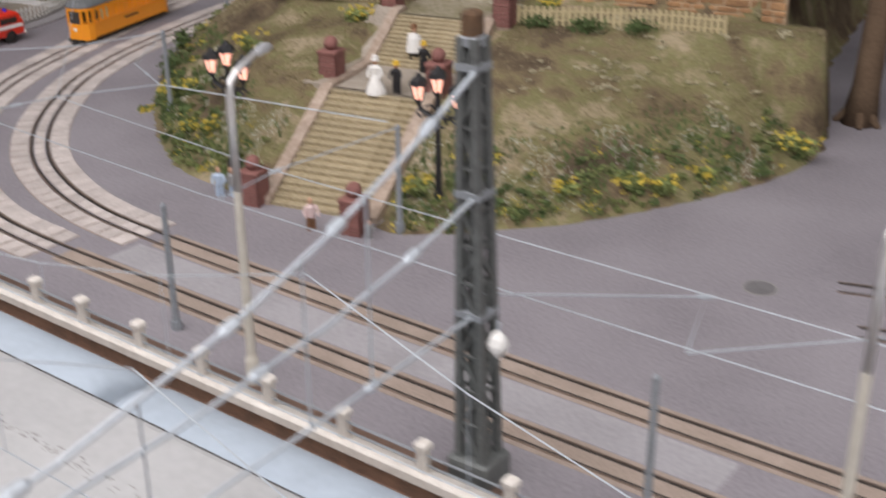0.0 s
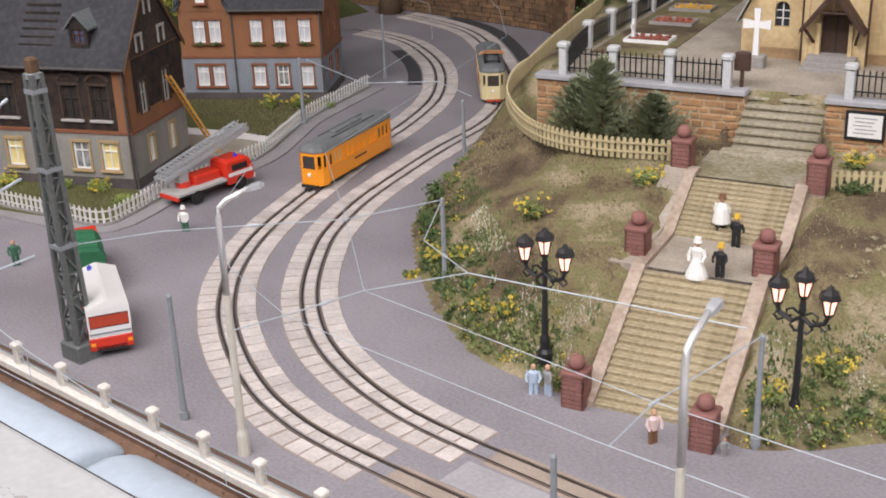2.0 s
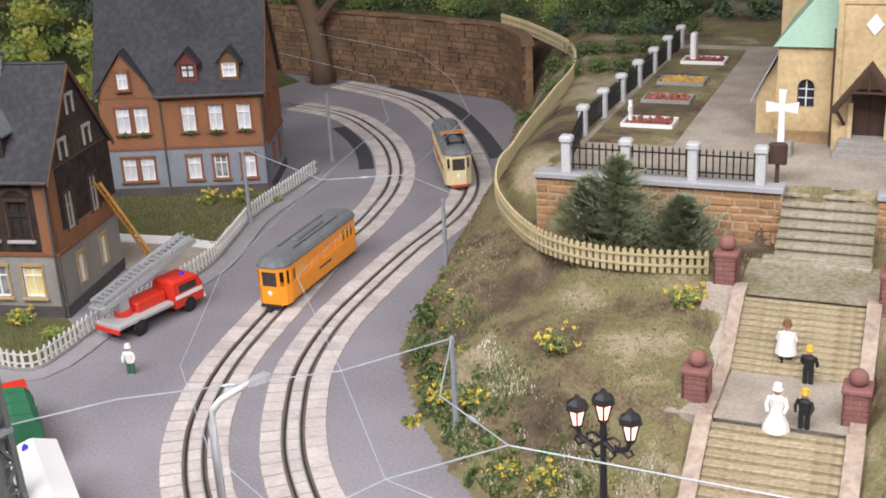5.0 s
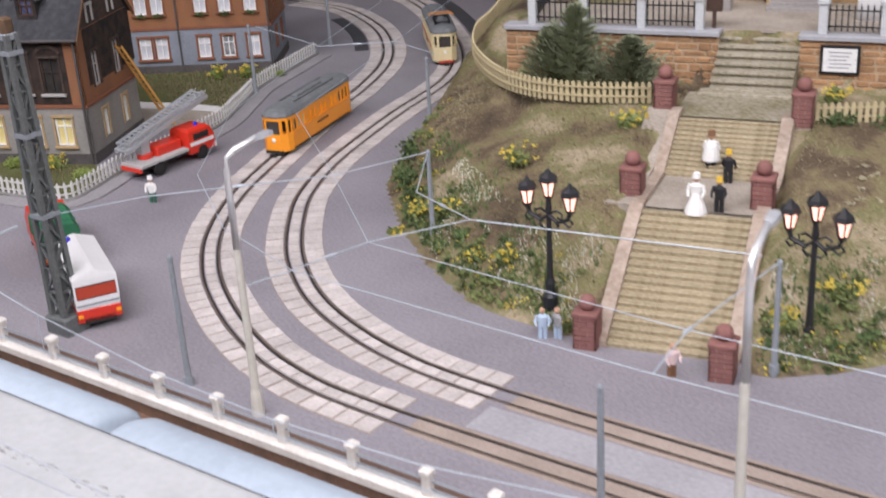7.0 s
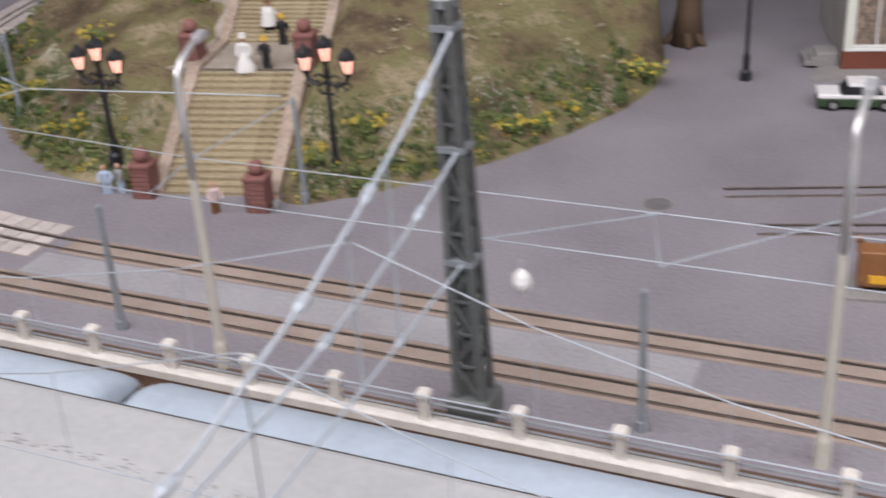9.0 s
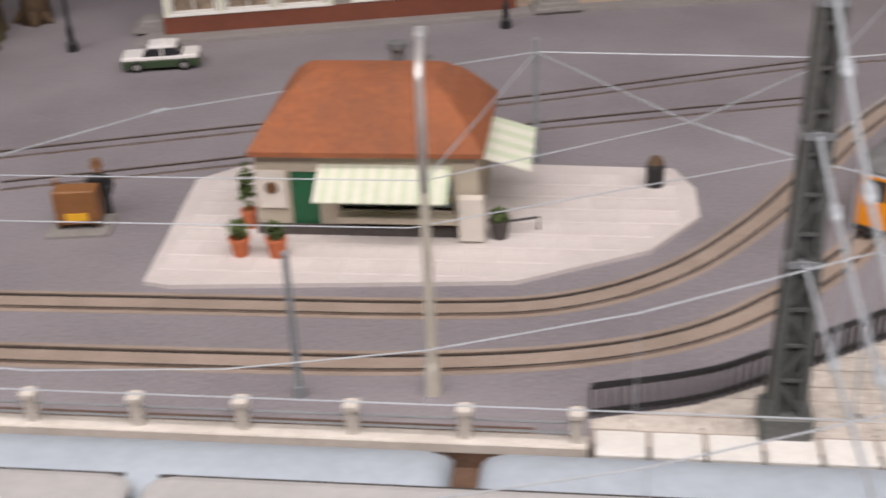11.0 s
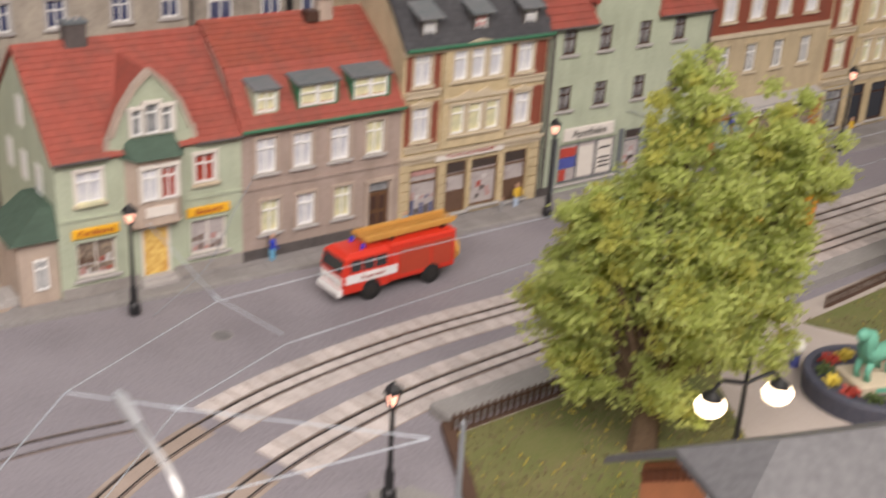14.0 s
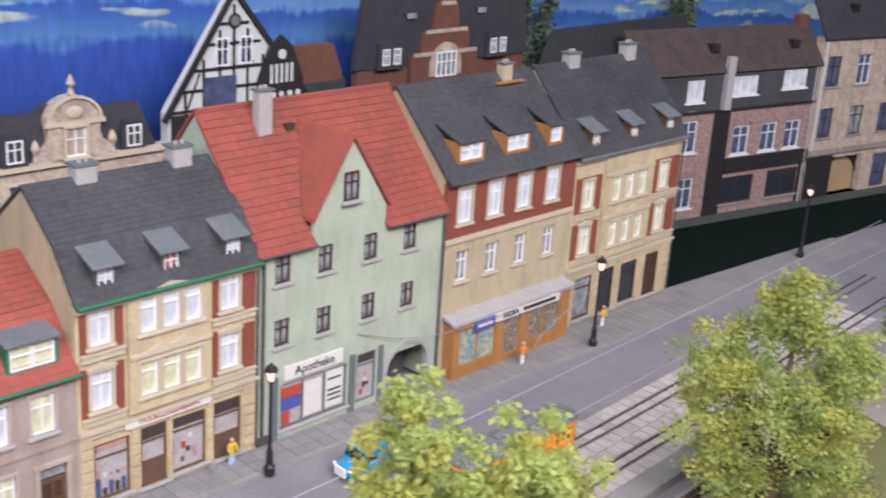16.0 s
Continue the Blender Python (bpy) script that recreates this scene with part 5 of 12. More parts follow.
    part("gable_roof", Shape().loft([[(3.5, 0.3, 9.7), (6.55, 0.3, 14.8), (9.6, 0.3, 9.7)], [(3.5, 0.9, 9.7), (6.55, 5.6, 14.8), (9.6, 0.9, 9.7)]]), TILE_RED, gb)
    ym = D / 2
    part("roof", slope_slab(-0.2, W, -0.35, E, ym, R), TILE_RED, t)
    part("roof", slope_slab(-0.2, W, D + 0.3, E, ym, R), TILE_RED, t)
    stuff_part("roof_tiles", shingles(-0.2, W, -0.35, E, ym, R, 0.42, 0.5, lambda x, f: not (3.9 + 2.6 * f * 1.05 < x < 9.2 - 2.6 * f * 1.05 and f < 0.85), 1), TILE_RED, t)
    for a, b in ((-0.2, 3.5), (9.6, W)):
        part("eave_gutter", Shape().tube([(a, -0.45, E), (b, -0.45, E)], 0.1, 6), PLINTH, t)
    chimney(t, 4.0, ym, R, 1.2, 0.75, PLINTH)
    # side porch with a green roof
    p = part("side_porch", Shape().box(-2.6, 0.0, 0.4, 4.2, 0, 4.6), P_BEIGE, t)
    part("porch_roof", Shape().loft([[(-3.2, -0.1, 4.5), (0, -0.1, 4.5), (0, 4.8, 4.5), (-3.2, 4.8, 4.5)], [(-0.9, 0.6, 6.6), (0, 0.6, 6.6), (0, 4.2, 6.6), (-0.9, 4.2, 6.6)]]), PORCHGREEN, p)
    window(t, -1.2, 1.0, 0.9, 2.2, W_FRAME, PANE_GREY, None, (1, 0.7), None, y=0.15)
    part("porch_steps", Shape().cbox(-4.0, -2.6, 0.8, 2.8, 0, 0.3, 0.04).cbox(-3.5, -2.6, 0.8, 2.8, 0.3, 0.6, 0.04), TRIM_GREY, t)
    for z in (6.6, 10.4):
        for y in (3.0, 6.0, 9.0):
            if z < 9 or y == 6.0:
                part("side_window", Shape().box(-0.06, 0.0, y - 0.6, y + 0.6, z, z + 2.0), W_FRAME, t)
    return t


# ---- house 2: pinkish brown ----
def brown_house():
    W, D, E, R = 13.2, 12.5, 9.8, 16.0
    t = row_house(13.0, "brown_house", "pinkish-brown rendered house with red tiled mansard roof")
    xs = (1.9, 4.8, 7.9, 10.9)
    holes = [(x, 6.5, 1.55, 2.6) for x in xs] + [(x, 1.9, 1.45, 2.5) for x in (2.2, 5.1, 8.2)] + [(11.4, 0.2, 1.8, 4.0)]
    part("front_wall", pierced(W, 0, E, holes), P_PINK, t)
    gable_shell(t, W, D, E, R, P_PINK)
    for i, x in enumerate(xs):
        window(t, x, 6.5, 1.55, 2.6, W_FRAME, CURTAIN_YEL if i == 3 else CURTAIN, P_BEIGE, (1, 0.68), TRIM_GREY)
    for i, x in enumerate((2.2, 5.1, 8.2)):
        window(t, x, 1.9, 1.45, 2.5, W_FRAME, CURTAIN_YEL if i != 1 else CURTAIN, P_BEIGE, (1, 0.68), TRIM_GREY)
    d = part("door", Shape().box(10.5, 12.3, 0.14, 0.26, 0.2, 3.3), WOOD_BROWN, t, "brown panelled wooden door")
    for z in (0.5, 1.9):
        part("door_panel", Shape().box(10.75, 11.3, 0.1, 0.14, z, z + 1.1).box(11.5, 12.05, 0.1, 0.14, z, z + 1.1), D_FRAME, d)
    part("fanlight", Shape().box(10.55, 12.25, 0.16, 0.24, 3.4, 4.1), PANE_GREY, t)
    part("door_surround", Shape().box(10.2, 10.5, -0.1, 0.05, 0.2, 4.2).box(12.3, 12.6, -0.1, 0.05, 0.2, 4.2).box(10.1, 12.7, -0.16, 0.05, 4.2, 4.5), P_BEIGE, t)
    part("plinth", Shape().box(0, 10.1, -0.1, 0, -0.1, 0.75).box(12.7, W, -0.1, 0, -0.1, 0.75), PLINTH, t)
    part("band", Shape().box(0, W, -0.1, 0, 5.35, 5.55), P_PINK, t)
    part("gutter", Shape().tube([(-0.1, -0.5, E + 0.05), (W + 0.1, -0.5, E + 0.05)], 0.13, 6), GUTTER_GREEN, t, "green gutter")
    yb, zb = 2.6, 13.6
    part("roof", slope_slab(-0.1, W + 0.1, -0.4, E, yb, zb), TILE_RED, t)
    part("roof", slope_slab(-0.1, W + 0.1, yb, zb, D / 2, R), TILE_RED, t)
    part("roof", slope_slab(-0.1, W + 0.1, D + 0.2, E, D / 2, R), TILE_RED, t)
    stuff_part("roof_tiles", shingles(-0.1, W + 0.1, -0.4, E, yb, zb, 0.42, 0.48, None, 2, 0.05, ("roof_tile", t, TILE_RED)), TILE_RED, t)
    stuff_part("roof_tiles", shingles(-0.1, W + 0.1, yb, zb, D / 2, R, 0.42, 0.5, None, 3), TILE_ORANGE, t)
    for x, w, two in ((2.1, 1.9, False), (6.2, 3.3, True), (10.6, 3.3, True)):
        dormer(t, x, 0.25, 10.6, w, 2.0, GUTTER_GREEN if two else P_GREEN, SLATE_GREY, 1.6, W_FRAME, CURTAIN_YEL, two, 0.2, 0.12)
    chimney(t, 9.6, D / 2 - 0.6, R - 0.2, 1.2, 0.6, P_BEIGE)
    part("roof_hatch", Shape().box(7.9, 8.9, D / 2 - 1.3, D / 2 - 0.4, R - 0.5, R + 0.25), D_FRAME, t)
    return t


# ---- houses 3 and 6: cream with red brick panels ----
def cream_house(s0, W, H, R, name, label, shop, roof, gutter):
    D = 13.0
    t = row_house(s0, name, label)
    f1, f2, sc = 6.55, 10.85, W / 14.0
    side = (1.7 * sc, 11.6 * sc)
    mid = (5.05 * sc, 6.75 * sc, 8.45 * sc)
    holes = [(x, z, 1.5, 2.6) for x in side for z in (f1 + 0.35, f2 + 0.35)] + [(x, z, 1.25, 2.35) for x in mid for z in (f1 + 0.45, f2 + 0.45)]
    doors = [(2.35 * sc, 0.5, 2.6, 4.0), (5.5 * sc, 0.3, 2.0, 4.3), (8.3 * sc, 0.5, 2.7, 4.0), (11.5 * sc, 0.3, 2.3, 4.3)]
    holes += doors
    part("front_wall", pierced(W, 0, H, holes), P_CREAM, t)
    gable_shell(t, W, D, H, R, P_SAND, 5.5)
    for x in side:
        x0, x1 = (0.25, 3.35 * sc) if x < W / 2 else (10.1 * sc, W - 0.25)
        for z in (f1, f2):
            pier = pierced(x1 - x0, z, z + 3.3, [(x, z + 0.35, 1.5, 2.6)], -0.05, 0.0, x0)
            part("brick_panel", pier, R_BRICK, t, "red brick wall panel")
            window(t, x, z + 0.35, 1.5, 2.6, W_FRAME, CURTAIN if shop else CURTAIN_YEL, TRIM, (1, 0.68), TRIM, z == f1 or shop, y=-0.05)
            part("frieze", Shape().box(x0, x1, -0.22, 0, z - 0.55, z - 0.1).box(x0 - 0.05, x1 + 0.05, -0.34, 0, z - 0.12, z), TRIM, t)
    part("centre_panel", pierced(6.4 * sc, f1 - 0.6, H, [(x, z, 1.25, 2.35) for x in mid for z in (f1 + 0.45, f2 + 0.45)], -0.28, 0.0, 3.55 * sc), P_CREAM, t)
    for x in mid:
        for z in (f1, f2):
            window(t, x, z + 0.45, 1.25, 2.35, W_FRAME, CURTAIN if (z == f2 and shop) else CURTAIN_YEL, TRIM, (0, 0.7), TRIM, False, y=-0.28)
    part("centre_cornice", Shape().slab_xz([(3.6 * sc, f1 + 3.2), (9.9 * sc, f1 + 3.2), (9.9 * sc, f1 + 3.45), (8.5 * sc, f1 + 3.5), (7.6 * sc, f1 + 3.95), (6.75 * sc, f1 + 3.6), (5.9 * sc, f1 + 3.95), (5.0 * sc, f1 + 3.5), (3.6 * sc, f1 + 3.45)], -0.45, -0.2), TRIM, t)
    part("centre_cornice", Shape().slab_xz([(3.6 * sc, f2 + 3.0), (9.9 * sc, f2 + 3.0), (9.9 * sc, f2 + 3.2), (8.4 * sc, f2 + 3.25), (6.75 * sc, f2 + 3.55), (5.1 * sc, f2 + 3.25), (3.6 * sc, f2 + 3.2)], -0.45, -0.2), TRIM, t)
    for z in (0.9, 1.7, 2.5, 3.3, 4.1, 4.85):
        for a, b in ((0.05, 0.95 * sc), (3.75 * sc, 4.4 * sc), (6.6 * sc, 6.9 * sc), (9.75 * sc, 10.25 * sc), (12.75 * sc, W - 0.05)):
            part("rustic_course", Shape().cbox(a, b, -0.14, 0.0, z - 0.33, z + 0.33, 0.03), P_CREAM, t)
    part("shop_cornice", Shape().box(-0.02, W + 0.02, -0.4, 0, 5.5, 5.75).box(0, W, -0.2, 0, 5.1, 5.5), TRIM, t)
    pn = (DISPLAY, DISPLAY, DISPLAY, DISPLAY) if shop else (PANE_GREY, GLASS_DARK, GLASS_DARK, D_FRAME)
    for (x, z, w, h), d in zip(doors, pn):
        ob = window(t, x, z, w, h, WOOD_BROWN if shop else D_FRAME, d, None, (0, 0.74), TRIM_GREY, name="shop_window")
        if shop:
            shop_goods(ob, w, h, ("toys", "door", "cards", "door")[doors.index((x, z, w, h))], int(x * 10))
    if shop:
        part("sign_board", Shape().cbox(3.2 * sc, 9.9 * sc, -0.32, -0.2, 5.0, 5.75, 0.04), SIGN_WHITE, t)
        lettering(t, "MODELLEISENBAHN", 6.55 * sc, 5.17, 0.52, INK_RED, -0.34)
    part("eave_cornice", Shape().box(-0.05, W + 0.05, -0.35, 0.1, H - 0.35, H), TRIM, t)
    part("gutter", Shape().tube([(-0.05, -0.6, H + 0.08), (W + 0.05, -0.6, H + 0.08)], 0.15, 6), gutter, t)
    yb, zb = 2.0, H + 3.4
    part("roof", slope_slab(-0.1, W + 0.1, -0.5, H, yb, zb), SLATE, t)
    part("roof", slope_slab(-0.1, W + 0.1, yb, zb, 5.5, R), SLATE, t)
    part("roof", slope_slab(-0.1, W + 0.1, D + 0.2, H, 5.5, R), SLATE, t)
    if roof:
        stuff_part("roof_slates", shingles(-0.1, W + 0.1, -0.5, H, yb, zb, 0.4, 0.42, None, 4, 0.03, ("roof_slate", t, SLATE) if shop else None), SLATE, t)
        stuff_part("roof_slates", shingles(-0.1, W + 0.1, yb, zb, 5.5, R, 0.4, 0.42, None, 5, 0.03), SLATE, t)
    for k_, x in enumerate((2.3 * sc, 7.1 * sc, 12.0 * sc)):
        dormer(t, x, 0.1, H + 0.55, 1.5, 1.75, PLINTH if shop else WOOD_BROWN, SLATE_GREY, 1.7, W_FRAME, POSTER_RED if (shop and k_ == 1) else CURTAIN if shop else CURTAIN_YEL, False, 0.5, 0.35)
    chimney(t, W * 0.3, 5.5, R, 0.8, 0.75)
    chimney(t, W * 0.82, 5.5, R, 1.0, 0.75)
    part("downpipe", Shape().tube([(W - 0.12, -0.2, 0.3), (W - 0.12, -0.2, H - 0.3)], 0.09, 6), PLINTH, t)
    return t


# ---- house 4: green pharmacy ----
def pharmacy():
    W, D, E, R = 18.4, 14.0, 14.3, 23.0
    t = row_house(40.0, "pharmacy_house", "pale green pharmacy house with red tiled roof and gable")
    xs = (2.2, 6.1, 10.5, 14.6)
    holes = [(x, 12.0, 1.35, 2.0) for x in xs] + [(x, 7.3, 1.35, 2.0) for x in xs] + [(5.4, 0.7, 6.4, 3.5), (10.6, 0.5, 2.0, 4.0)]
    part("front_wall", pierced(W, 0, E, holes + [(15.0, 0, 4.6, 3.6)]), P_GREEN, t)
    gable_shell(t, W, D, E, R, P_GREEN, 7.0)
    for z in (12.0, 7.3):
        for x in xs:
            window(t, x, z, 1.35, 2.0, D_FRAME, PANE_GREY, None, (1, 0.64), TRIM_GREY)
    sw = window(t, 5.4, 0.7, 6.4, 3.5, SLATE_GREY, DISPLAY, None, (2, 0), TRIM_GREY, name="shop_window")
    for x0, x1, z0, z1, m_ in ((2.4, 4.2, 3.0, 3.8, POSTER_RED), (2.4, 4.2, 2.0, 2.95, POSTER_BLUE), (2.5, 3.2, 0.9, 1.9, POSTER_RED), (4.5, 6.2, 1.0, 3.7, SIGN_WHITE), (6.6, 8.3, 1.0, 3.9, SIGN_WHITE)):
        part("poster", Shape().box(x0, x1, 0.12, 0.19, z0, z1), m_, t)
    for z in (1.5, 1.9, 2.3, 3.2):
        part("text_bar", Shape().box(6.8, 8.1, 0.1, 0.12, z, z + 0.16), INK_DARK, t)
    shop_goods(window(t, 10.6, 0.5, 2.0, 4.0, SLATE_GREY, DISPLAY, None, (0, 0.75), None, name="shop_door"), 2.0, 4.0, "cards", 9)
    for a, b, c in ((1.2, 1.9, 4.9), (8.8, 9.4, 4.7), (11.8, 12.3, 4.7)):
        part("shop_surround", Shape().box(a, b, -0.1, 0, 0, c), SLATE_GREY, t)
    part("sign_board", Shape().cbox(2.4, 8.0, -0.22, -0.02, 4.55, 5.65, 0.06), SIGN_WHITE, t)
    lettering(t, "Apotheke", 5.2, 4.8, 0.95, INK_DARK, -0.25)
    # carriage arch
    for i in range(11):
        a0, a1 = math.pi * i / 11, math.pi * (i + 1) / 11
        pts = [(15.0 + rr * math.cos(a), 2.2 + rr * 0.82 * math.sin(a)) for rr, a in ((2.25, a0), (2.7, a0), (2.7, a1), (2.25, a1))]
        part("arch_stone", Shape().slab_xz(pts, -0.14, 0.36), TRIM_GREY, t)
    for x in (12.3, 17.25):
        part("arch_pier", Shape().box(x, x + 0.45, -0.12, 0.36, 0, 2.2), TRIM_GREY, t)
    fill = Shape()
    for s_ in (-1, 1):
        c = [(15.0 + s_ * 2.3 * math.cos(a), 2.2 + 2.3 * 0.82 * math.sin(a)) for a in [math.pi / 2 * i / 6 for i in range(7)]]
        fill.slab_xz(c + [(15.0, 4.2), (15.0 + s_ * 2.3, 4.2)], 0.02, 0.33)
    part("arch_spandrel", fill, P_GREEN, t)
    part("passage", Shape().box(12.8, 17.2, 2.5, 2.7, 0, 4.1), PLINTH, t)
    part("plinth", Shape().box(0, 1.2, -0.08, 0, 0, 0.7).box(17.8, W, -0.08, 0, 0, 0.7), PLINTH, t)
    for x in (0.4, W - 0.15):
        part("downpipe", Shape().tube([(x, -0.18, 0.2), (x, -0.18, E - 0.3), (x, -0.45, E)], 0.12, 6), PLINTH, t)
    # middle gable
    gx0, gx1, ga, gz = 4.9, 11.9, 8.2, 21.4
    gb = part("gable", Shape().slab_xz([(gx0, E), (gx1, E), (gx1, 16.0), (ga + 0.1, gz), (ga - 0.1, gz), (gx0, 16.0)], 0, 0.35), P_GREEN, t)
    window(t, ga, 17.0, 1.35, 2.1, D_FRAME, PANE_GREY, None, (1, 0.64), TRIM_GREY, y=-0.3)
    gr = Shape()
    for s_, gx in ((-1, gx0 - 0.25), (1, gx1 + 0.25)):
        gr.loft([[(gx, -0.3, 15.9), (ga, -0.3, gz + 0.15), (ga, -0.3, gz + 0.4), (gx - 0.02 * s_, -0.3, 16.2)], [(gx, 1.0, 15.9), (ga, 5.9, gz + 0.15), (ga, 5.9, gz + 0.4), (gx - 0.02 * s_, 1.0, 16.2)]])
    part("gable_roof", gr, TILE_RED, gb)
    cut = [(gx0 + 0.05, 0), (gx0 + 0.05, 0.19), (ga, 0.83), (gx1 - 0.05, 0.19), (gx1 - 0.05, 0)]
    part("roof", notched_slope(-0.15, W + 0.1, -0.4, E, 7.0, R, cut), TILE_RED, t)
    part("roof", slope_slab(-0.15, W + 0.1, D + 0.2, E, 7.0, R), TILE_RED, t)
    stuff_part("roof_tiles", shingles(-0.15, W + 0.1, -0.4, E, 7.0, R, 0.46, 0.62, lambda x, f: not (gx0 < x < gx1 and f < 0.15 + 0.68 * (1 - abs(x - ga) / (gx1 - ga))), 6, 0.08, ("roof_tile", t, TILE_RED)), TILE_RED, t)
    part("ridge_tiles", Shape().tube([(-0.15, 7.0, R + 0.05), (W + 0.1, 7.0, R + 0.05)], 0.16, 6), TILE_RED, t)
    for a, b in ((-0.1, gx0), (gx1, W)):
        part("gutter", Shape().tube([(a, -0.5, E), (b, -0.5, E)], 0.11, 6), PLINTH, t)
    chimney(t, 4.7, 5.6, 22.0, 2.2, 0.6)
    part("skylight", Shape().box(6.6, 7.4, 5.2, 5.9, 21.0, 21.6), D_FRAME, t)
    return t


# ---- house 5: radio shop ----
def radio_house():
    W, D, E, R = 16.5, 13.0, 16.4, 23.0
    t = row_house(58.5, "radio_house", "sand and red house with wooden shop front")
    xs = (2.2, 5.8, 9.5, 13.3)
    holes = [(x, 12.9, 1.6, 2.9) for x in xs] + [(x, 8.0, 1.4, 2.6) for x in xs]
    part("front_wall", pierced(W, 0, 11.6, [h for h in holes if h[1] < 10]), P_SAND, t)
    part("upper_wall", pierced(W, 11.6, E, [h for h in holes if h[1] > 10]), R_BRICK, t, "red upper storey")
    gable_shell(t, W, D, E, R, P_SAND, 6.0)
    for x in xs:
        window(t, x, 12.9, 1.6, 2.9, W_FRAME, CURTAIN, TRIM, (1, 0.68), TRIM, True)
        window(t, x, 8.0, 1.4, 2.6, W_FRAME, PANE_GREY, P_SAND, (1, 0.68), TRIM)
    part("band", Shape().box(0, W, -0.2, 0, 11.4, 11.8), TRIM, t)
    shop = part("shop_front", pierced(15.2, 0.0, 4.7, [(3.6, 0.9, 4.6, 3.3), (8.0, 0.4, 2.2, 3.8), (12.4, 0.9, 4.6, 3.3)], -1.2, -0.9, 0.6), WOOD, t, "orange wooden shop front")
    part("shop_side", Shape().box(0.6, 0.9, -0.9, 0, 0, 4.7).box(15.5, 15.8, -0.9, 0, 0, 4.7), WOOD, shop)
    part("shop_roof", Shape().slab_yz([(-1.4, 4.7), (0, 5.15), (0, 5.4), (-1.4, 4.95)], 0.35, 16.1), TRIM_GREY, shop)
    for x, w, d in ((3.6, 4.6, DISPLAY_COL), (8.0, 2.2, DISPLAY_DARK), (12.4, 4.6, DISPLAY_DARK)):
        window(t, x, 0.9 if w > 3 else 0.4, w, 3.3 if w > 3 else 3.8, WOOD, d, None, (1 if w > 3 else 0, 0), None, y=-1.2, name="shop_window")
    part("sign_board", Shape().box(5.4, 14.0, -1.45, -1.30, 4.0, 4.75), SIGN_WHITE, t)
    part("sign_board", Shape().box(2.9, 5.3, -1.48, -1.30, 3.8, 4.7), POSTER_BLUE, t, "blue enamel sign")
    part("sign_stripe", Shape().box(3.2, 5.0, -1.50, -1.46, 4.1, 4.35), SIGN_WHITE, t)
    lettering(t, "RADIO-", 7.4, 4.15, 0.62, INK_DARK, -1.47, 0.012)
    part("text_bar", Shape().box(9.0, 13.4, -1.48, -1.45, 4.2, 4.5), INK_DARK, t)
    part("roof", slope_slab(-0.1, W + 0.1, -0.5, E, 6.0, R), SLATE, t)
    part("roof", slope_slab(-0.1, W + 0.1, D + 0.2, E, 6.0, R), SLATE, t)
    stuff_part("roof_slates", shingles(-0.1, W + 0.1, -0.5, E, 6.0, R, 0.42, 0.5, None, 8, 0.025), SLATE, t)
    for x, w, two in ((3.2, 3.0, True), (8.9, 3.0, True), (14.0, 1.9, False)):
        dormer(t, x, 0.55, E + 1.2, w, 1.75, WOOD, SLATE, 2.0, W_FRAME, CURTAIN, two, 0.42, 0.08)
    chimney(t, 12.6, 5.7, R - 0.1, 0.9, 0.6, P_SAND)
    part("roof_walk", Shape().box(10.8, 14.2, 4.7, 5.1, R - 0.7, R - 0.55), WOOD, t)
    part("gutter", Shape().tube([(-0.05, -0.6, E + 0.05), (W + 0.05, -0.6, E + 0.05)], 0.12, 6), PLINTH, t)
    return t


bakery()
brown_house()
cream_house(26.2, 13.8, 14.0, 20.2, "toy_shop_house", "cream stone house with red brick panels and model shop", True, True, GUTTER_GREEN)
pharmacy()
radio_house()
cream_house(75.0, 17.0, 15.9, 23.2, "corner_house", "cream stone corner house with red brick panels", False, True, SLATE_GREY)

# ---- pavement along the row ----
PAVE = mat("pavement_slab", (0.27, 0.255, 0.25), 0.85, (0.2, 0.19, 0.185), 300, 30, 0.7, 0.2, vary=0.18)
SQUARE = mat("square_paving", (0.43, 0.34, 0.27), 0.9, (0.35, 0.27, 0.22), 400, 22, 0.7, 0.2)
walk_ = thing("pavement", 0, 0, 0, 0, "grey slab pavement with kerb along the houses", "pavement", kind="structure")
KB = [(-4, 77.9), (10, 81.8), (28.9, 87.0), (44.2, 90.0), (59.8, 94.2), (84, 101.6), (105, 107.8), (129.8, 115.0), (170, 126.5)]
kerb_line = smooth_path(KB, 2.4)
part("bed", Shape().prism([(x, y) for x, y in KB] + [street_xy(120, 2.0), street_xy(92, 1.0), street_xy(-2, 1.0), (20, 100), (-4, 100)], -0.1, 0.24), PAVE, walk_)
for (xa, ya, _), (xb, yb, _) in zip(kerb_line, kerb_line[1:]):
    dx, dy = (xb - xa), (yb - ya)
    l_ = math.hypot(dx, dy)
    nx_, ny_ = -dy / l_, dx / l_
    g = 0.03
    ux, uy = dx / l_ * g, dy / l_ * g
    part("kerbstone", Shape().prism([(xa + ux, ya + uy), (xb - ux, yb - uy), (xb - ux + nx_ * 0.4, yb - uy + ny_ * 0.4), (xa + ux + nx_ * 0.4, ya + uy + ny_ * 0.4)], -0.1, 0.3), KERB, walk_)
rng = random.Random(9)
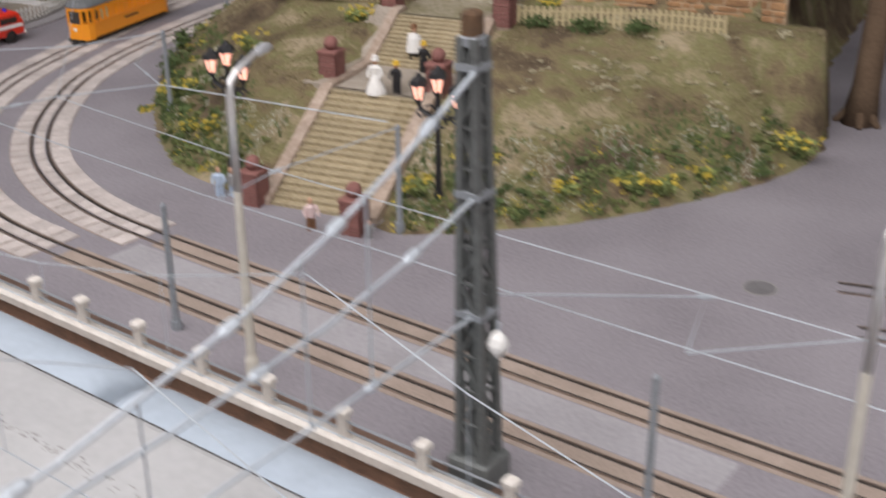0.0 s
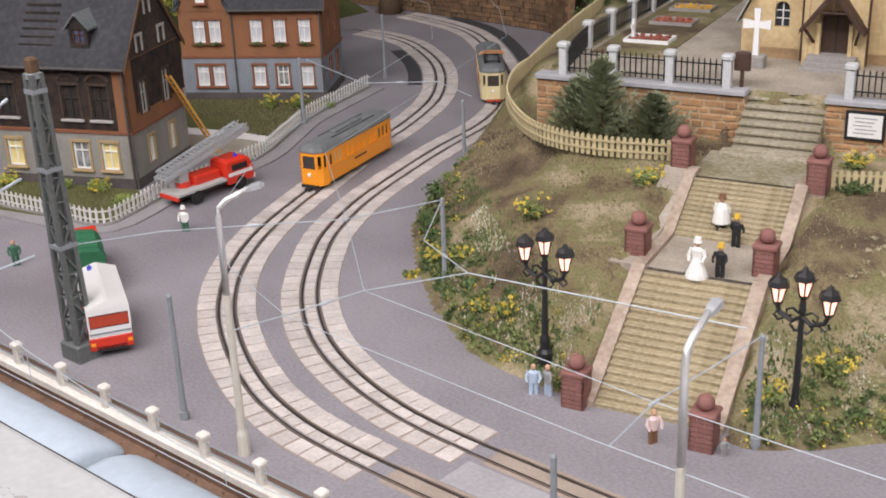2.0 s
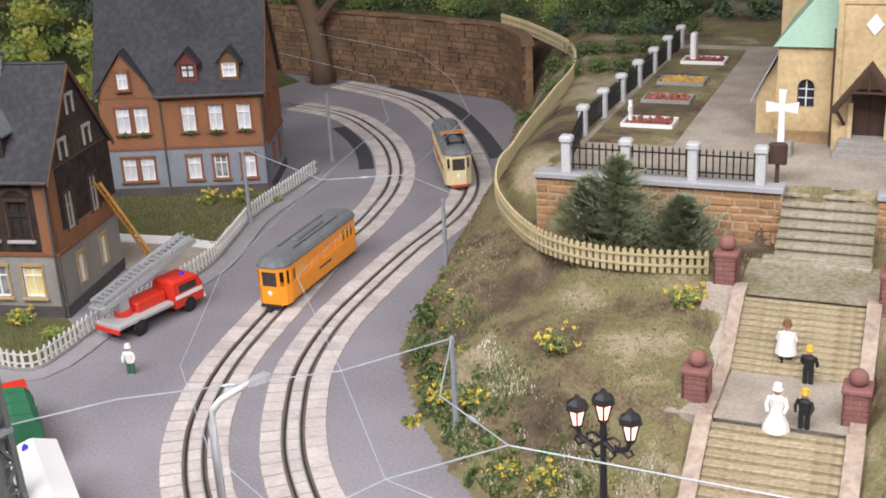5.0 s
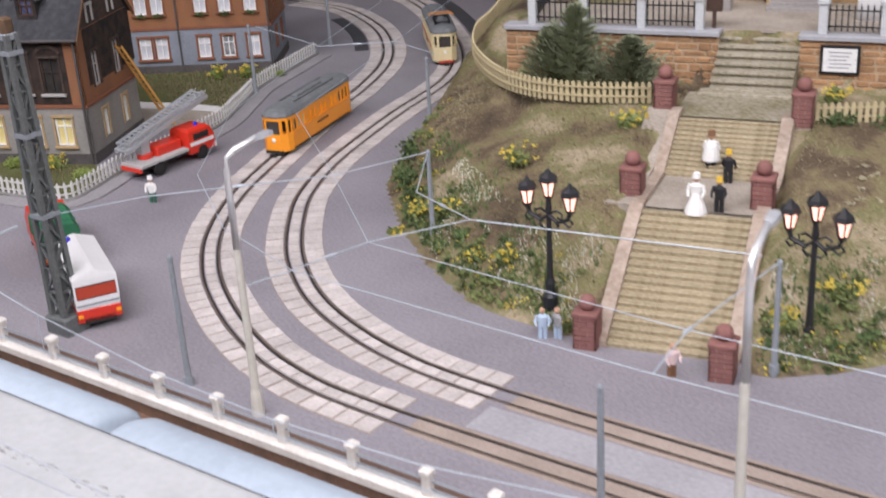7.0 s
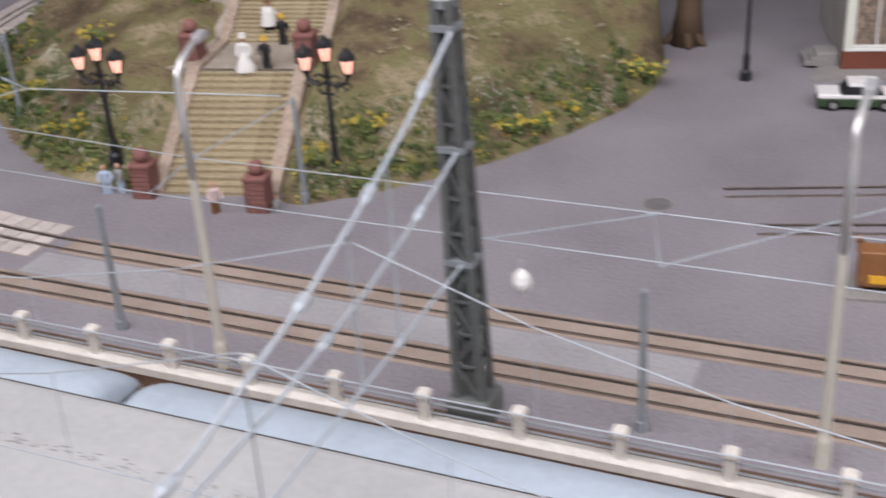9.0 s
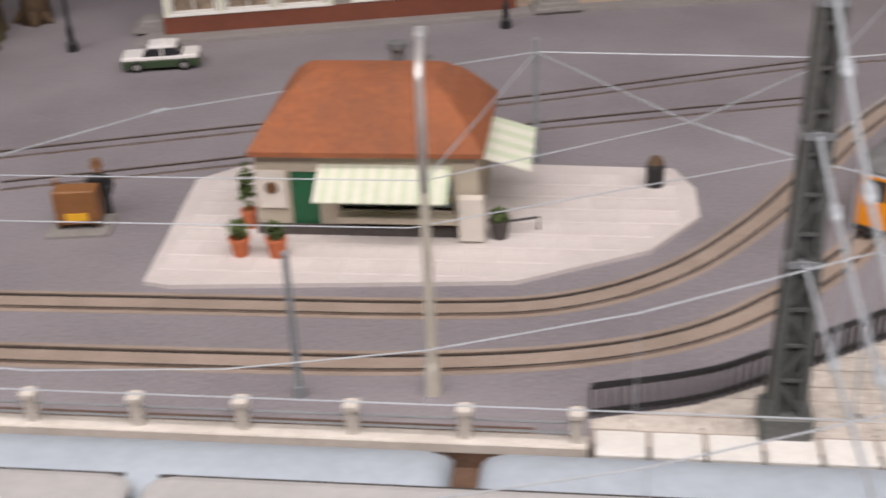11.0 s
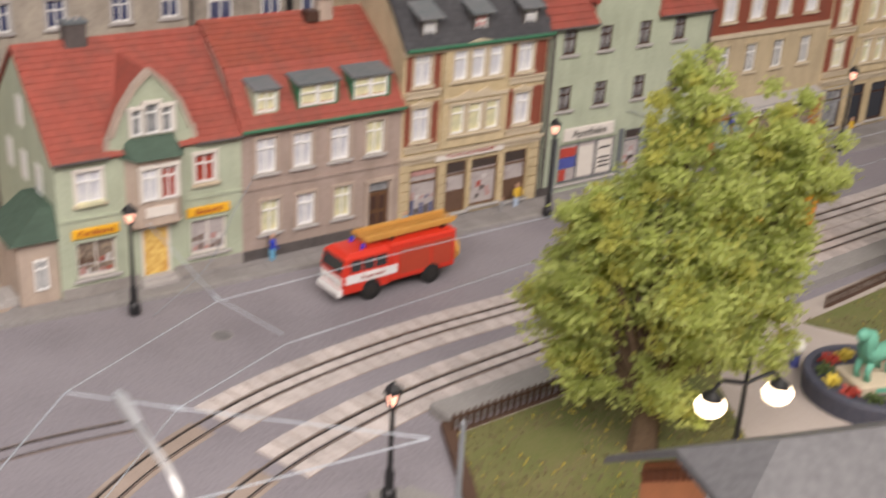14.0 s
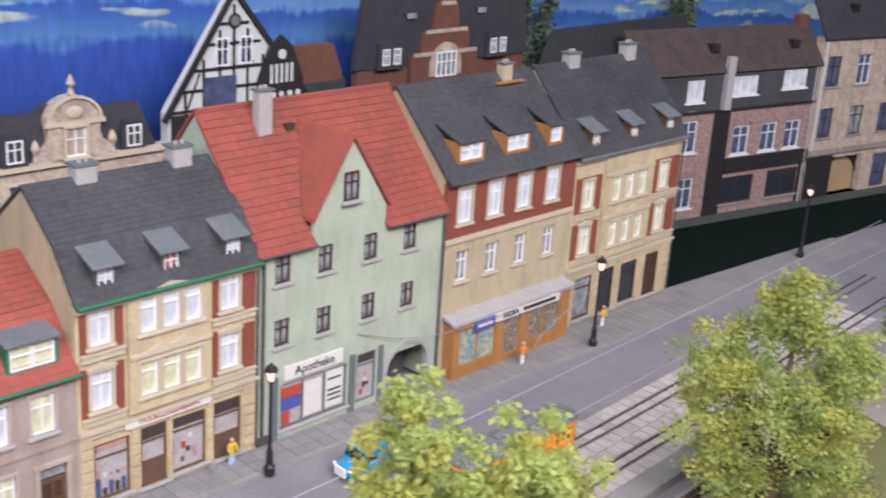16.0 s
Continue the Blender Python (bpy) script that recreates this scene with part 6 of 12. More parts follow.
for i, ((xa, ya, _), (xb, yb, _)) in enumerate(zip(kerb_line, kerb_line[1:])):
    if 44 < xa < 135:
        dx, dy = (xb - xa), (yb - ya)
        l_ = math.hypot(dx, dy)
        nx_, ny_ = -dy / l_, dx / l_
        g = 0.025
        for j in range(3):
            o0, o1 = 0.45 + j * 1.25, 0.45 + (j + 1) * 1.25 - 0.05
            if j == 2 and xa < 62:
                continue
            for h0, h1 in ((g, 0.5 - g / 2), (0.5 + g / 2, 1 - g)):
                p = [(xa + dx * h0 + nx_ * o0, ya + dy * h0 + ny_ * o0), (xa + dx * h1 + nx_ * o0, ya + dy * h1 + ny_ * o0), (xa + dx * h1 + nx_ * o1, ya + dy * h1 + ny_ * o1), (xa + dx * h0 + nx_ * o1, ya + dy * h0 + ny_ * o1)]
                part("slab", Shape().prism(p, 0.2, 0.285 + rng.uniform(-0.008, 0.008)), PAVE, walk_)


# ---- concrete slabs beside and between the rails ----
PALESLAB = mat("pale_track_slab", (0.56, 0.51, 0.485), 0.85, (0.38, 0.34, 0.32), 500, 60, 0.8, 0.3, vary=0.2)


def paving(line, x0, x1, seed, label):
    t = thing("track_paving", 0, 0, 0, 0, label, "paving", "slab paving of the tram tracks", "structure")
    r = random.Random(seed)
    bit = stretch(line, x0, x1)
    if x0 < 0:
        bit = bit[::-1]
    n, rest = 0, Shape()
    for o0, o1 in ((-1.95, -0.7), (-0.34, 0.34), (0.7, 1.95)):
        part("slab_bed", Shape().strip(bit, o0, o1, -0.1, 0.012), FILL, t)
    for a, b in zip(bit, bit[1:]):
        d = Vector((b[0] - a[0], b[1] - a[1]))
        l_ = d.length
        d.normalize()
        for o0, o1 in ((-1.9, -0.72), (-0.33, 0.33), (0.72, 1.9)):
            e, z = 0.065, 0.07 + r.uniform(-0.012, 0.012)
            q = []
            for s, o in ((e, o0), (l_ - e, o0), (l_ - e, o1), (e, o1)):
                j = r.uniform(-0.03, 0.03) if abs(o) > 1 else 0
                q.append((a[0] + d.x * s - d.y * (o + j), a[1] + d.y * s + d.x * (o + j)))
            if n < 300:
                part("slab", Shape().prism(q, -0.05, z), PALESLAB, t)
            else:
                rest.prism(q, -0.05, z)
            n += 1
    if rest.v:
        part("far_slabs", rest, PALESLAB, t)["kind"] = "stuff"
    return t


paving(A_LINE, -116, -43, 1, "pale concrete slabs along the outer tram curve")
paving(B_LINE, -118, -39, 2, "pale concrete slabs along the inner tram curve")
paving(A_LINE, 57, 150, 3, "pale concrete slabs along the park side track")
paving(B_LINE, 55, 150, 4, "pale concrete slabs along the shop side track")

# ---- trams ----
TRAM_ORANGE = mat("tram_orange", (0.92, 0.34, 0.016), 0.4, (0.82, 0.27, 0.012), 300, 20, 0.5, 0.03, coat=0.2)
TRAM_CREAM = mat("tram_cream", (0.72, 0.62, 0.36), 0.45, (0.6, 0.5, 0.28), 300, 20, 0.5, 0.03, coat=0.1)
TRAM_ROOF = mat("tram_roof", (0.13, 0.14, 0.145), 0.7, (0.20, 0.205, 0.21), 200, 25, 0.8, 0.1)
TRAM_LINE = mat("tram_red_line", (0.45, 0.06, 0.03), 0.5, None, 300, 30, 0.4, 0)
# panes and inner box: the dim interior is put into this dark colour
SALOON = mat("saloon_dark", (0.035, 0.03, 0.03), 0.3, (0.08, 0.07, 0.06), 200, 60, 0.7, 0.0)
# lit panes: the glow is put into a plain yellow colour
SALOON_LIT = mat("saloon_lit_yellow", (0.62, 0.52, 0.30), 0.4, (0.45, 0.36, 0.18), 200, 60, 0.7, 0.0)
UNDER = mat("underframe_black", (0.025, 0.023, 0.022), 0.7, None, 300, 50, 0.5, 0.2)
HEADLIGHT = mat("headlamp_white", (0.8, 0.78, 0.7), 0.2, None, 300, 50, 0.2, 0.0)
COPPER = mat("orange_pantograph_bar", (0.55, 0.22, 0.05), 0.5, None, 300, 50, 0.4, 0.0)


def tram(x, y, heading, paint, label, pantograph=False, holes=None, blind=(), lit=()):
    """A tramcar; its front looks along the heading."""
    t = thing("tramcar", x, y, 0.05, heading, label, "tram", "tramcars")
    L, W, z0, z1 = 12.4, 2.6, 0.55, 3.25
    hw, sx = W / 2, L / 2 - 1.0
    for s in (-1, 1):
        q = pierced(2 * sx, z0, z1, holes, -hw, -hw + 0.14, -sx)
        ob = part("side_wall", q if s < 0 else Shape().moved(q, pose(0, 0, 0, 0, 0, 180)), paint, t)
        for c, z, w, h in holes:
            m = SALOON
            if (c, z) in lit or c in lit:
                m = SALOON_LIT
            if c in blind:
                m = paint
            cc = c if s < 0 else -c
            part("pane", Shape().box(cc - w / 2 + 0.01, cc + w / 2 - 0.01, s * (hw - 0.11) - 0.02, s * (hw - 0.11) + 0.02, z + 0.01, z + h - 0.01), m, ob)
            if c in blind:
                part("window_bar", Shape().box(cc - 0.04, cc + 0.04, s * (hw - 0.04) - 0.05, s * (hw - 0.04) + 0.05, z, z + h), paint, ob)
        part("side_moulding", Shape().box(-sx, sx, s * (hw + 0.03) - 0.04, s * (hw + 0.03) + 0.04, 1.78, 1.88), TRAM_LINE if pantograph else paint, t)
        part("text_bar", Shape().box(-1.0, 1.0, s * (hw + 0.012) - 0.01, s * (hw + 0.012) + 0.01, 1.3, 1.45), INK_DARK, t)
    for e in (-1, 1):
        poly = lambda k: [(e * sx, -hw * k), (e * (sx + 0.55), -hw * 0.86 * k), (e * L / 2, -hw * 0.5 * k), (e * L / 2, hw * 0.5 * k), (e * (sx + 0.55), hw * 0.86 * k), (e * sx, hw * k)]
        end = part("cab_end", Shape().prism(poly(1), z0 - 0.15, 1.85), paint, t)
        part("cab_header", Shape().prism(poly(1), 2.95, z1), paint, end)
        for s in (-1, 1):
            part("cab_post", Shape().prism([(e * (sx + 0.45), s * hw * 0.9), (e * (sx + 0.68), s * hw * 0.8), (e * (sx + 0.6), s * hw * 0.76), (e * (sx + 0.4), s * hw * 0.84)], 1.85, 2.95), paint, end)
            part("cab_post", Shape().prism([(e * L / 2, s * hw * 0.52), (e * (L / 2 - 0.16), s * hw * 0.62), (e * (L / 2 - 0.2), s * hw * 0.52), (e * (L / 2 - 0.05), s * hw * 0.44)], 1.85, 2.95), paint, end)
            part("corner_post", Shape().box(e * sx - 0.09, e * sx + 0.09, s * (hw - 0.08) - 0.08, s * (hw - 0.08) + 0.08, 1.85, 2.95), paint, end)
        part("windscreen", Shape().prism([(e * (L / 2 - 0.1), -hw * 0.47), (e * (L / 2 - 0.05), -hw * 0.47), (e * (L / 2 - 0.05), hw * 0.47), (e * (L / 2 - 0.1), hw * 0.47)], 1.86, 2.94), SALOON, end)
        part("headlamp", Shape().ball(e * (L / 2 + 0.01), 0, 1.35, 0.07, 0.19, 0.19, 10, 6), HEADLIGHT, end)
        part("bumper", Shape().box(min(e * (L / 2 - 0.2), e * (L / 2 + 0.16)), max(e * (L / 2 - 0.2), e * (L / 2 + 0.16)), -0.75, 0.75, 0.3, 0.5), TRAM_LINE if pantograph else UNDER, t)
        part("coupling", Shape().box(min(e * L / 2, e * (L / 2 + 0.5)), max(e * L / 2, e * (L / 2 + 0.5)), -0.22, 0.22, 0.12, 0.32), UNDER, t)
    # solid dark box paints in the shade of the interior
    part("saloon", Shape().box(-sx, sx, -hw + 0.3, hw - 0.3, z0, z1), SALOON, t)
    part("floor_frame", Shape().box(-sx - 0.2, sx + 0.2, -hw + 0.15, hw - 0.15, 0.35, 0.56).box(-1.9, 1.9, -0.75, 0.75, 0.1, 0.5), UNDER, t)
    for wx in (-1.7, 1.7):
        for s in (-1, 1):
            part("wheel", Shape().moved(Shape().cyl(0, 0, -0.08, 0.08, 0.42, 14), pose(wx, s * 0.6, 0.47, 90)), UNDER, t)
    rings = []
    for z, k, ex in ((z1 - 0.02, 1.03, 0.06), (z1 + 0.12, 1.03, 0.06), (z1 + 0.36, 0.9, -0.1), (z1 + 0.55, 0.66, -0.5), (z1 + 0.6, 0.3, -1.0)):
        a, b = sx + ex, L / 2 + ex
        rings.append([(a, -hw * k, z), (a + 0.55, -hw * 0.86 * k, z), (b, -hw * 0.45 * k, z), (b, hw * 0.45 * k, z), (a + 0.55, hw * 0.86 * k, z), (a, hw * k, z),
                      (-a, hw * k, z), (-a - 0.55, hw * 0.86 * k, z), (-b, hw * 0.45 * k, z), (-b, -hw * 0.45 * k, z), (-a - 0.55, -hw * 0.86 * k, z), (-a, -hw * k, z)])
    part("roof", Shape().loft(rings), TRAM_ROOF, t, "dark grey roof")
    for s in (-1, 1):
        part("roof_board", Shape().box(-3.6, 3.6, s * 0.62 - 0.1, s * 0.62 + 0.1, z1 + 0.5, z1 + 0.72), TRAM_ROOF, t)
    part("roof_vent", Shape().cbox(-2.2, 2.2, -0.32, 0.32, z1 + 0.55, z1 + 0.8, 0.08), TRAM_ROOF, t)
    if pantograph:
        p = part("pantograph", Shape().box(1.6, 4.6, -0.8, -0.68, z1 + 0.75, z1 + 0.87).box(1.6, 4.6, 0.68, 0.8, z1 + 0.75, z1 + 0.87).box(1.6, 1.75, -0.8, 0.8, z1 + 0.75, z1 + 0.87).box(4.45, 4.6, -0.8, 0.8, z1 + 0.75, z1 + 0.87), BLACK, t, "black folded pantograph")
        for s in (-1, 1):
            part("arm", Shape().beam((1.7, s * 0.6, z1 + 0.85), (3.9, s * 0.75, z1 + 1.25), 0.09), BLACK, p)
            part("arm", Shape().beam((4.5, s * 0.6, z1 + 0.85), (2.3, s * 0.75, z1 + 1.25), 0.09), BLACK, p)
            part("insulator", Shape().cyl(1.8, s * 0.7, z1 + 0.5, z1 + 0.8, 0.11, 8).cyl(4.4, s * 0.7, z1 + 0.5, z1 + 0.8, 0.11, 8), BLACK, p)
        for xx in (2.6, 3.4):
            part("collector_bar", Shape().tube([(xx, -1.25, z1 + 1.2), (xx, -0.95, z1 + 1.4), (xx, 0.95, z1 + 1.4), (xx, 1.25, z1 + 1.2)], 0.07, 5), COPPER, p)
    return t


O_HOLES = [(-4.7, 1.95, 0.42, 0.9), (-4.0, 1.95, 0.42, 0.9), (-3.3, 1.95, 0.42, 0.9), (-1.95, 1.95, 1.5, 0.85), (0, 1.95, 1.5, 0.85), (1.95, 1.95, 1.5, 0.85), (3.4, 1.95, 0.42, 0.9), (4.1, 1.95, 0.42, 0.9), (4.75, 1.95, 0.42, 0.9)]
C_HOLES = [(-4.4, 1.95, 0.8, 0.95), (-3.2, 1.95, 1.0, 0.95), (-1.9, 1.95, 1.1, 0.95), (-0.63, 1.95, 1.1, 0.95), (0.63, 1.95, 1.1, 0.95), (1.9, 1.95, 1.1, 0.95), (3.2, 1.95, 1.0, 0.95), (4.4, 1.95, 0.8, 0.95)]
BLIND = (-1.95, 0, 1.95)
tram(-77.55, 71.3, -76.5, TRAM_ORANGE, "orange tram trailer with grey roof on the curve", False, O_HOLES, BLIND, (-4.0, -3.3))
tram(-83.7, 99.2, -49, TRAM_CREAM, "cream tramcar with folded pantograph and red bumper", True, C_HOLES)
tram(45.8, 55.45, -124.5, TRAM_ORANGE, "orange tram trailer with grey roof on the square", False, O_HOLES, BLIND, (4.1,))
tram(100.0, 95.1, 20, TRAM_ORANGE, "orange tram trailer behind the park trees", False, O_HOLES, BLIND)

# ---- street vehicles on the left ----
FIRE_RED = mat("fire_red", (0.64, 0.036, 0.016), 0.4, (0.5, 0.026, 0.013), 300, 20, 0.5, 0.02, coat=0.3)
VAN_WHITE = mat("van_white", (0.78, 0.77, 0.76), 0.4, (0.68, 0.67, 0.66), 300, 20, 0.4, 0.02, coat=0.2)
TRUCK_GREEN = mat("tarp_green", (0.03, 0.16, 0.075), 0.7, (0.02, 0.1, 0.05), 300, 20, 0.6, 0.1)
PLATFORM = mat("truck_bed_grey", (0.42, 0.41, 0.40), 0.6, (0.32, 0.31, 0.3), 300, 30, 0.6, 0.1)
LADDER = mat("ladder_silver", (0.50, 0.52, 0.54), 0.4, (0.38, 0.4, 0.41), 300, 30, 0.5, 0.0, metal=0.4)
LADDER_WOOD = mat("ladder_wood", (0.62, 0.33, 0.08), 0.6, (0.48, 0.24, 0.06), 150, 30, 0.6, 0.05)
TYRE = mat("tyre", (0.018, 0.018, 0.018), 0.8, None, 300, 40, 0.4, 0.2)
CHROME = mat("dull_chrome", (0.6, 0.6, 0.6), 0.3, None, 300, 40, 0.3, 0.0, metal=0.7)
BLUE_LIGHT = mat("blue_beacon", (0.03, 0.04, 0.55), 0.2, None, 300, 40, 0.2, 0.0)
CAR_GLASS = mat("car_glass", (0.03, 0.03, 0.035), 0.12, None, 300, 40, 0.4, 0.0, spec=0.6)
POLICE_GREEN = mat("police_green", (0.04, 0.07, 0.035), 0.4, None, 300, 40, 0.4, 0.0)
PICKUP_BLUE = mat("pickup_blue", (0.03, 0.28, 0.56), 0.35, (0.02, 0.2, 0.42), 300, 30, 0.4, 0.0, coat=0.3)


def wheels(t, xs, half, r, dz=0.0, rim=None):
    for x in xs:
        for s in (-1, 1):
            w = part("wheel", Shape().moved(Shape().lathe(0, 0, [(r * 0.86, -0.16), (r, -0.1), (r, 0.1), (r * 0.86, 0.16)], 14), pose(x, s * half, r - dz, 90)), TYRE, t)
            part("rim", Shape().moved(Shape().lathe(0, 0, [(r * 0.5, 0.0), (r * 0.5, 0.19), (r * 0.2, 0.22)], 10), pose(x, s * half, r - dz, -90 * s if s > 0 else 90)), rim or CHROME, w)


def wooden_rungs(p, a, b, half, n, bar, material):
    """Two rails and rungs from a to b."""
    a, b = Vector(a), Vector(b)
    side = (b - a).cross(Vector((0, 0, 1))).normalized() * half
    for s in (-1, 1):
        part("ladder_rail", Shape().beam(a + side * s, b + side * s, bar, bar * 1.6), material, p)
    for i in range(n):
        c = a + (b - a) * ((i + 0.5) / n)
        part("rung", Shape().beam(c - side, c + side, bar * 0.7), material, p)


def ladder_truck():
    t = thing("ladder_truck", -82.5, 59.8, 0.27, 90, "red fire truck with long silver turntable ladder", "fire truck")
    t.matrix_world = t.matrix_world @ Matrix.Scale(0.86, 4)
    hw = 1.35
    part("chassis", Shape().box(-4.4, 4.4, -0.9, 0.9, 0.55, 0.95), UNDER, t)
    part("bed", Shape().cbox(-4.6, 1.3, -hw, hw, 0.95, 1.25, 0.06), PLATFORM, t, "grey flat load bed")
    part("body_box", Shape().cbox(-1.9, 1.2, -0.55, hw - 0.15, 1.25, 2.1, 0.12), FIRE_RED, t)
    part("rear_lamp_bar", Shape().box(-4.75, -4.55, -hw, hw, 0.6, 0.95), FIRE_RED, t)
    cab = part("cab", Shape().loft([[(1.4, -hw, 0.5), (4.6, -hw, 0.5), (4.6, hw, 0.5), (1.4, hw, 0.5)], [(1.4, -hw, 1.7), (4.65, -hw, 1.7), (4.65, hw, 1.7), (1.4, hw, 1.7)],
                                    [(1.5, -hw + 0.1, 2.6), (4.25, -hw + 0.1, 2.6), (4.25, hw - 0.1, 2.6), (1.5, hw - 0.1, 2.6)], [(1.8, -hw + 0.4, 2.85), (3.9, -hw + 0.4, 2.85), (3.9, hw - 0.4, 2.85), (1.8, hw - 0.4, 2.85)]]), FIRE_RED, t)
    for s in (-1, 1):
        part("side_window", Shape().box(2.0, 3.9, s * (hw + 0.0) - 0.03, s * (hw + 0.0) + 0.03, 1.75, 2.35), CAR_GLASS, cab)
        part("side_stripe", Shape().box(1.5, 4.5, s * (hw + 0.02) - 0.02, s * (hw + 0.02) + 0.02, 1.25, 1.6), VAN_WHITE, cab)
    part("windscreen", Shape().slab_xz([(4.62, 1.75), (4.68, 1.75), (4.4, 2.5), (4.34, 2.5)], -hw + 0.2, hw - 0.2), CAR_GLASS, cab)
    part("beacon", Shape().lathe(3.2, -0.5, [(0.2, 2.8), (0.2, 3.05), (0.1, 3.15)], 8), BLUE_LIGHT, cab)
    part("front_bumper", Shape().cbox(4.6, 4.85, -hw, hw, 0.45, 0.85, 0.05), VAN_WHITE, t)
    part("turret", Shape().cyl(-2.6, 0.35, 1.25, 1.7, 0.75, 14), FIRE_RED, t)
    lad = part("ladder", Shape().box(-3.2, -2.2, 0.0, 0.9, 1.7, 2.9), LADDER, t, "silver extending ladder")
    wooden_rungs(lad, (-5.1, 0.55, 2.5), (5.6, 0.75, 5.0), 0.72, 24, 0.24, LADDER)
    wooden_rungs(lad, (-4.9, 0.55, 3.15), (5.2, 0.75, 5.5), 0.66, 20, 0.15, LADDER)
    for k_ in range(16):                       # lattice sides of the ladder
        xa, xb = -4.9 + 0.65 * k_, -4.9 + 0.65 * (k_ + 1)
        for sd in (-0.65, 0.65):
            za, zb = 2.6 + 0.234 * (xa + 5.1), 3.15 + 0.234 * (xb + 5.1)
            part("lattice_bar", Shape().beam((xa, 0.6 + sd, za), (xb, 0.6 + sd, zb), 0.07), LADDER, lad)
    wheels(t, (-2.4, 3.0), hw - 0.15, 0.72, 0.3, UNDER)


ladder_truck()


def box_van():
    t = thing("works_van", -67.0, 38.7, 0, 151, "white and red box van with tilted cover", "van")
    hw, L = 1.28, 3.3
    part("chassis", Shape().box(-L, L, -0.9, 0.9, 0.45, 0.8), UNDER, t)
    part("lower_body", Shape().cbox(-L, L, -hw, hw, 0.6, 1.4, 0.06), FIRE_RED, t, "red lower body")
    part("waist_band", Shape().box(-L + 0.02, L - 0.02, -hw + 0.02, hw - 0.02, 1.4, 2.0), VAN_WHITE, t)
    part("window_band", Shape().box(-L + 0.08, L - 0.08, -hw + 0.08, hw - 0.08, 2.0, 2.9), CAR_GLASS, t)
    for x in (-L + 0.05, -L / 3, L / 3, L - 0.05):
        for s in (-1, 1):
            part("window_post", Shape().box(x - 0.1, x + 0.1, s * (hw - 0.06) - 0.06, s * (hw - 0.06) + 0.06, 2.0, 2.9), VAN_WHITE, t)
    part("rear_sheet", Shape().box(-L - 0.03, -L + 0.05, -hw + 0.15, hw - 0.15, 2.1, 2.8), TRAM_LINE, t)
    part("roof", Shape().loft([[(-L - 0.05, -hw, 2.9), (L, -hw, 2.9), (L, hw, 2.9), (-L - 0.05, hw, 2.9)], [(-L - 0.05, -hw, 3.3), (L, -hw, 3.3), (L, hw, 3.3), (-L - 0.05, hw, 3.3)],
                                [(-L, -0.1, 3.75), (L - 0.1, -0.1, 3.75), (L - 0.1, 0.1, 3.75), (-L, 0.1, 3.75)]]), VAN_WHITE, t, "white ridged roof")
    part("waist_line", Shape().box(-L - 0.04, -L, -hw + 0.05, hw - 0.05, 1.62, 1.72), POLEGREY, t)
    for s in (-1, 1):
        part("tail_lamp", Shape().box(-L - 0.06, -L, s * 1.1 - 0.14, s * 1.1 + 0.14, 0.9, 1.1), TRAM_ORANGE, t)
    part("beacon", Shape().lathe(2.4, 0.4, [(0.16, 3.5), (0.16, 3.8), (0.08, 3.9)], 8), BLUE_LIGHT, t)
    wheels(t, (-1.8, 1.9), hw - 0.2, 0.5)


box_van()


def tarp_truck():
    t = thing("tarpaulin_truck", -75.7, 43.1, 0, 150, "red truck with green tarpaulin cover", "truck")
    hw = 1.4
    part("chassis", Shape().box(-3.2, 4.0, -0.9, 0.9, 0.45, 0.8), UNDER, t)
    part("load_bed", Shape().cbox(-3.3, 1.5, -hw, hw, 0.8, 1.6, 0.05), FIRE_RED, t, "red load bed sides")
    part("tarpaulin", Shape().loft([[(x, -hw + 0.05, 1.6), (x, -hw + 0.05, 2.7), (x, -hw + 0.4, 3.15), (x, 0, 3.3), (x, hw - 0.4, 3.15), (x, hw - 0.05, 2.7), (x, hw - 0.05, 1.6)] for x in (-3.2, -1.6, 0, 1.4)]), TRUCK_GREEN, t, "green tarpaulin")
    for x in (-2.4, -0.8, 0.7):
        part("tarp_hoop", Shape().tube([(x, -hw + 0.03, 1.6), (x, -hw + 0.03, 2.7), (x, -hw + 0.4, 3.18), (x, 0, 3.33), (x, hw - 0.4, 3.18), (x, hw - 0.03, 2.7), (x, hw - 0.03, 1.6)], 0.05, 5), TRUCK_GREEN, t)
    cab = part("cab", Shape().loft([[(1.7, -hw, 0.6), (4.1, -hw, 0.6), (4.1, hw, 0.6), (1.7, hw, 0.6)], [(1.7, -hw, 1.7), (4.1, -hw, 1.7), (4.1, hw, 1.7), (1.7, hw, 1.7)], [(1.8, -hw + 0.15, 2.6), (3.7, -hw + 0.15, 2.6), (3.7, hw - 0.15, 2.6), (1.8, hw - 0.15, 2.6)]]), FIRE_RED, t)
    part("rear_lamp", Shape().box(-3.36, -3.28, -1.2, -0.8, 0.95, 1.1).box(-3.36, -3.28, 0.8, 1.2, 0.95, 1.1), TRAM_ORANGE, t)
    wheels(t, (-2.0, 2.9), hw - 0.2, 0.55)


tarp_truck()

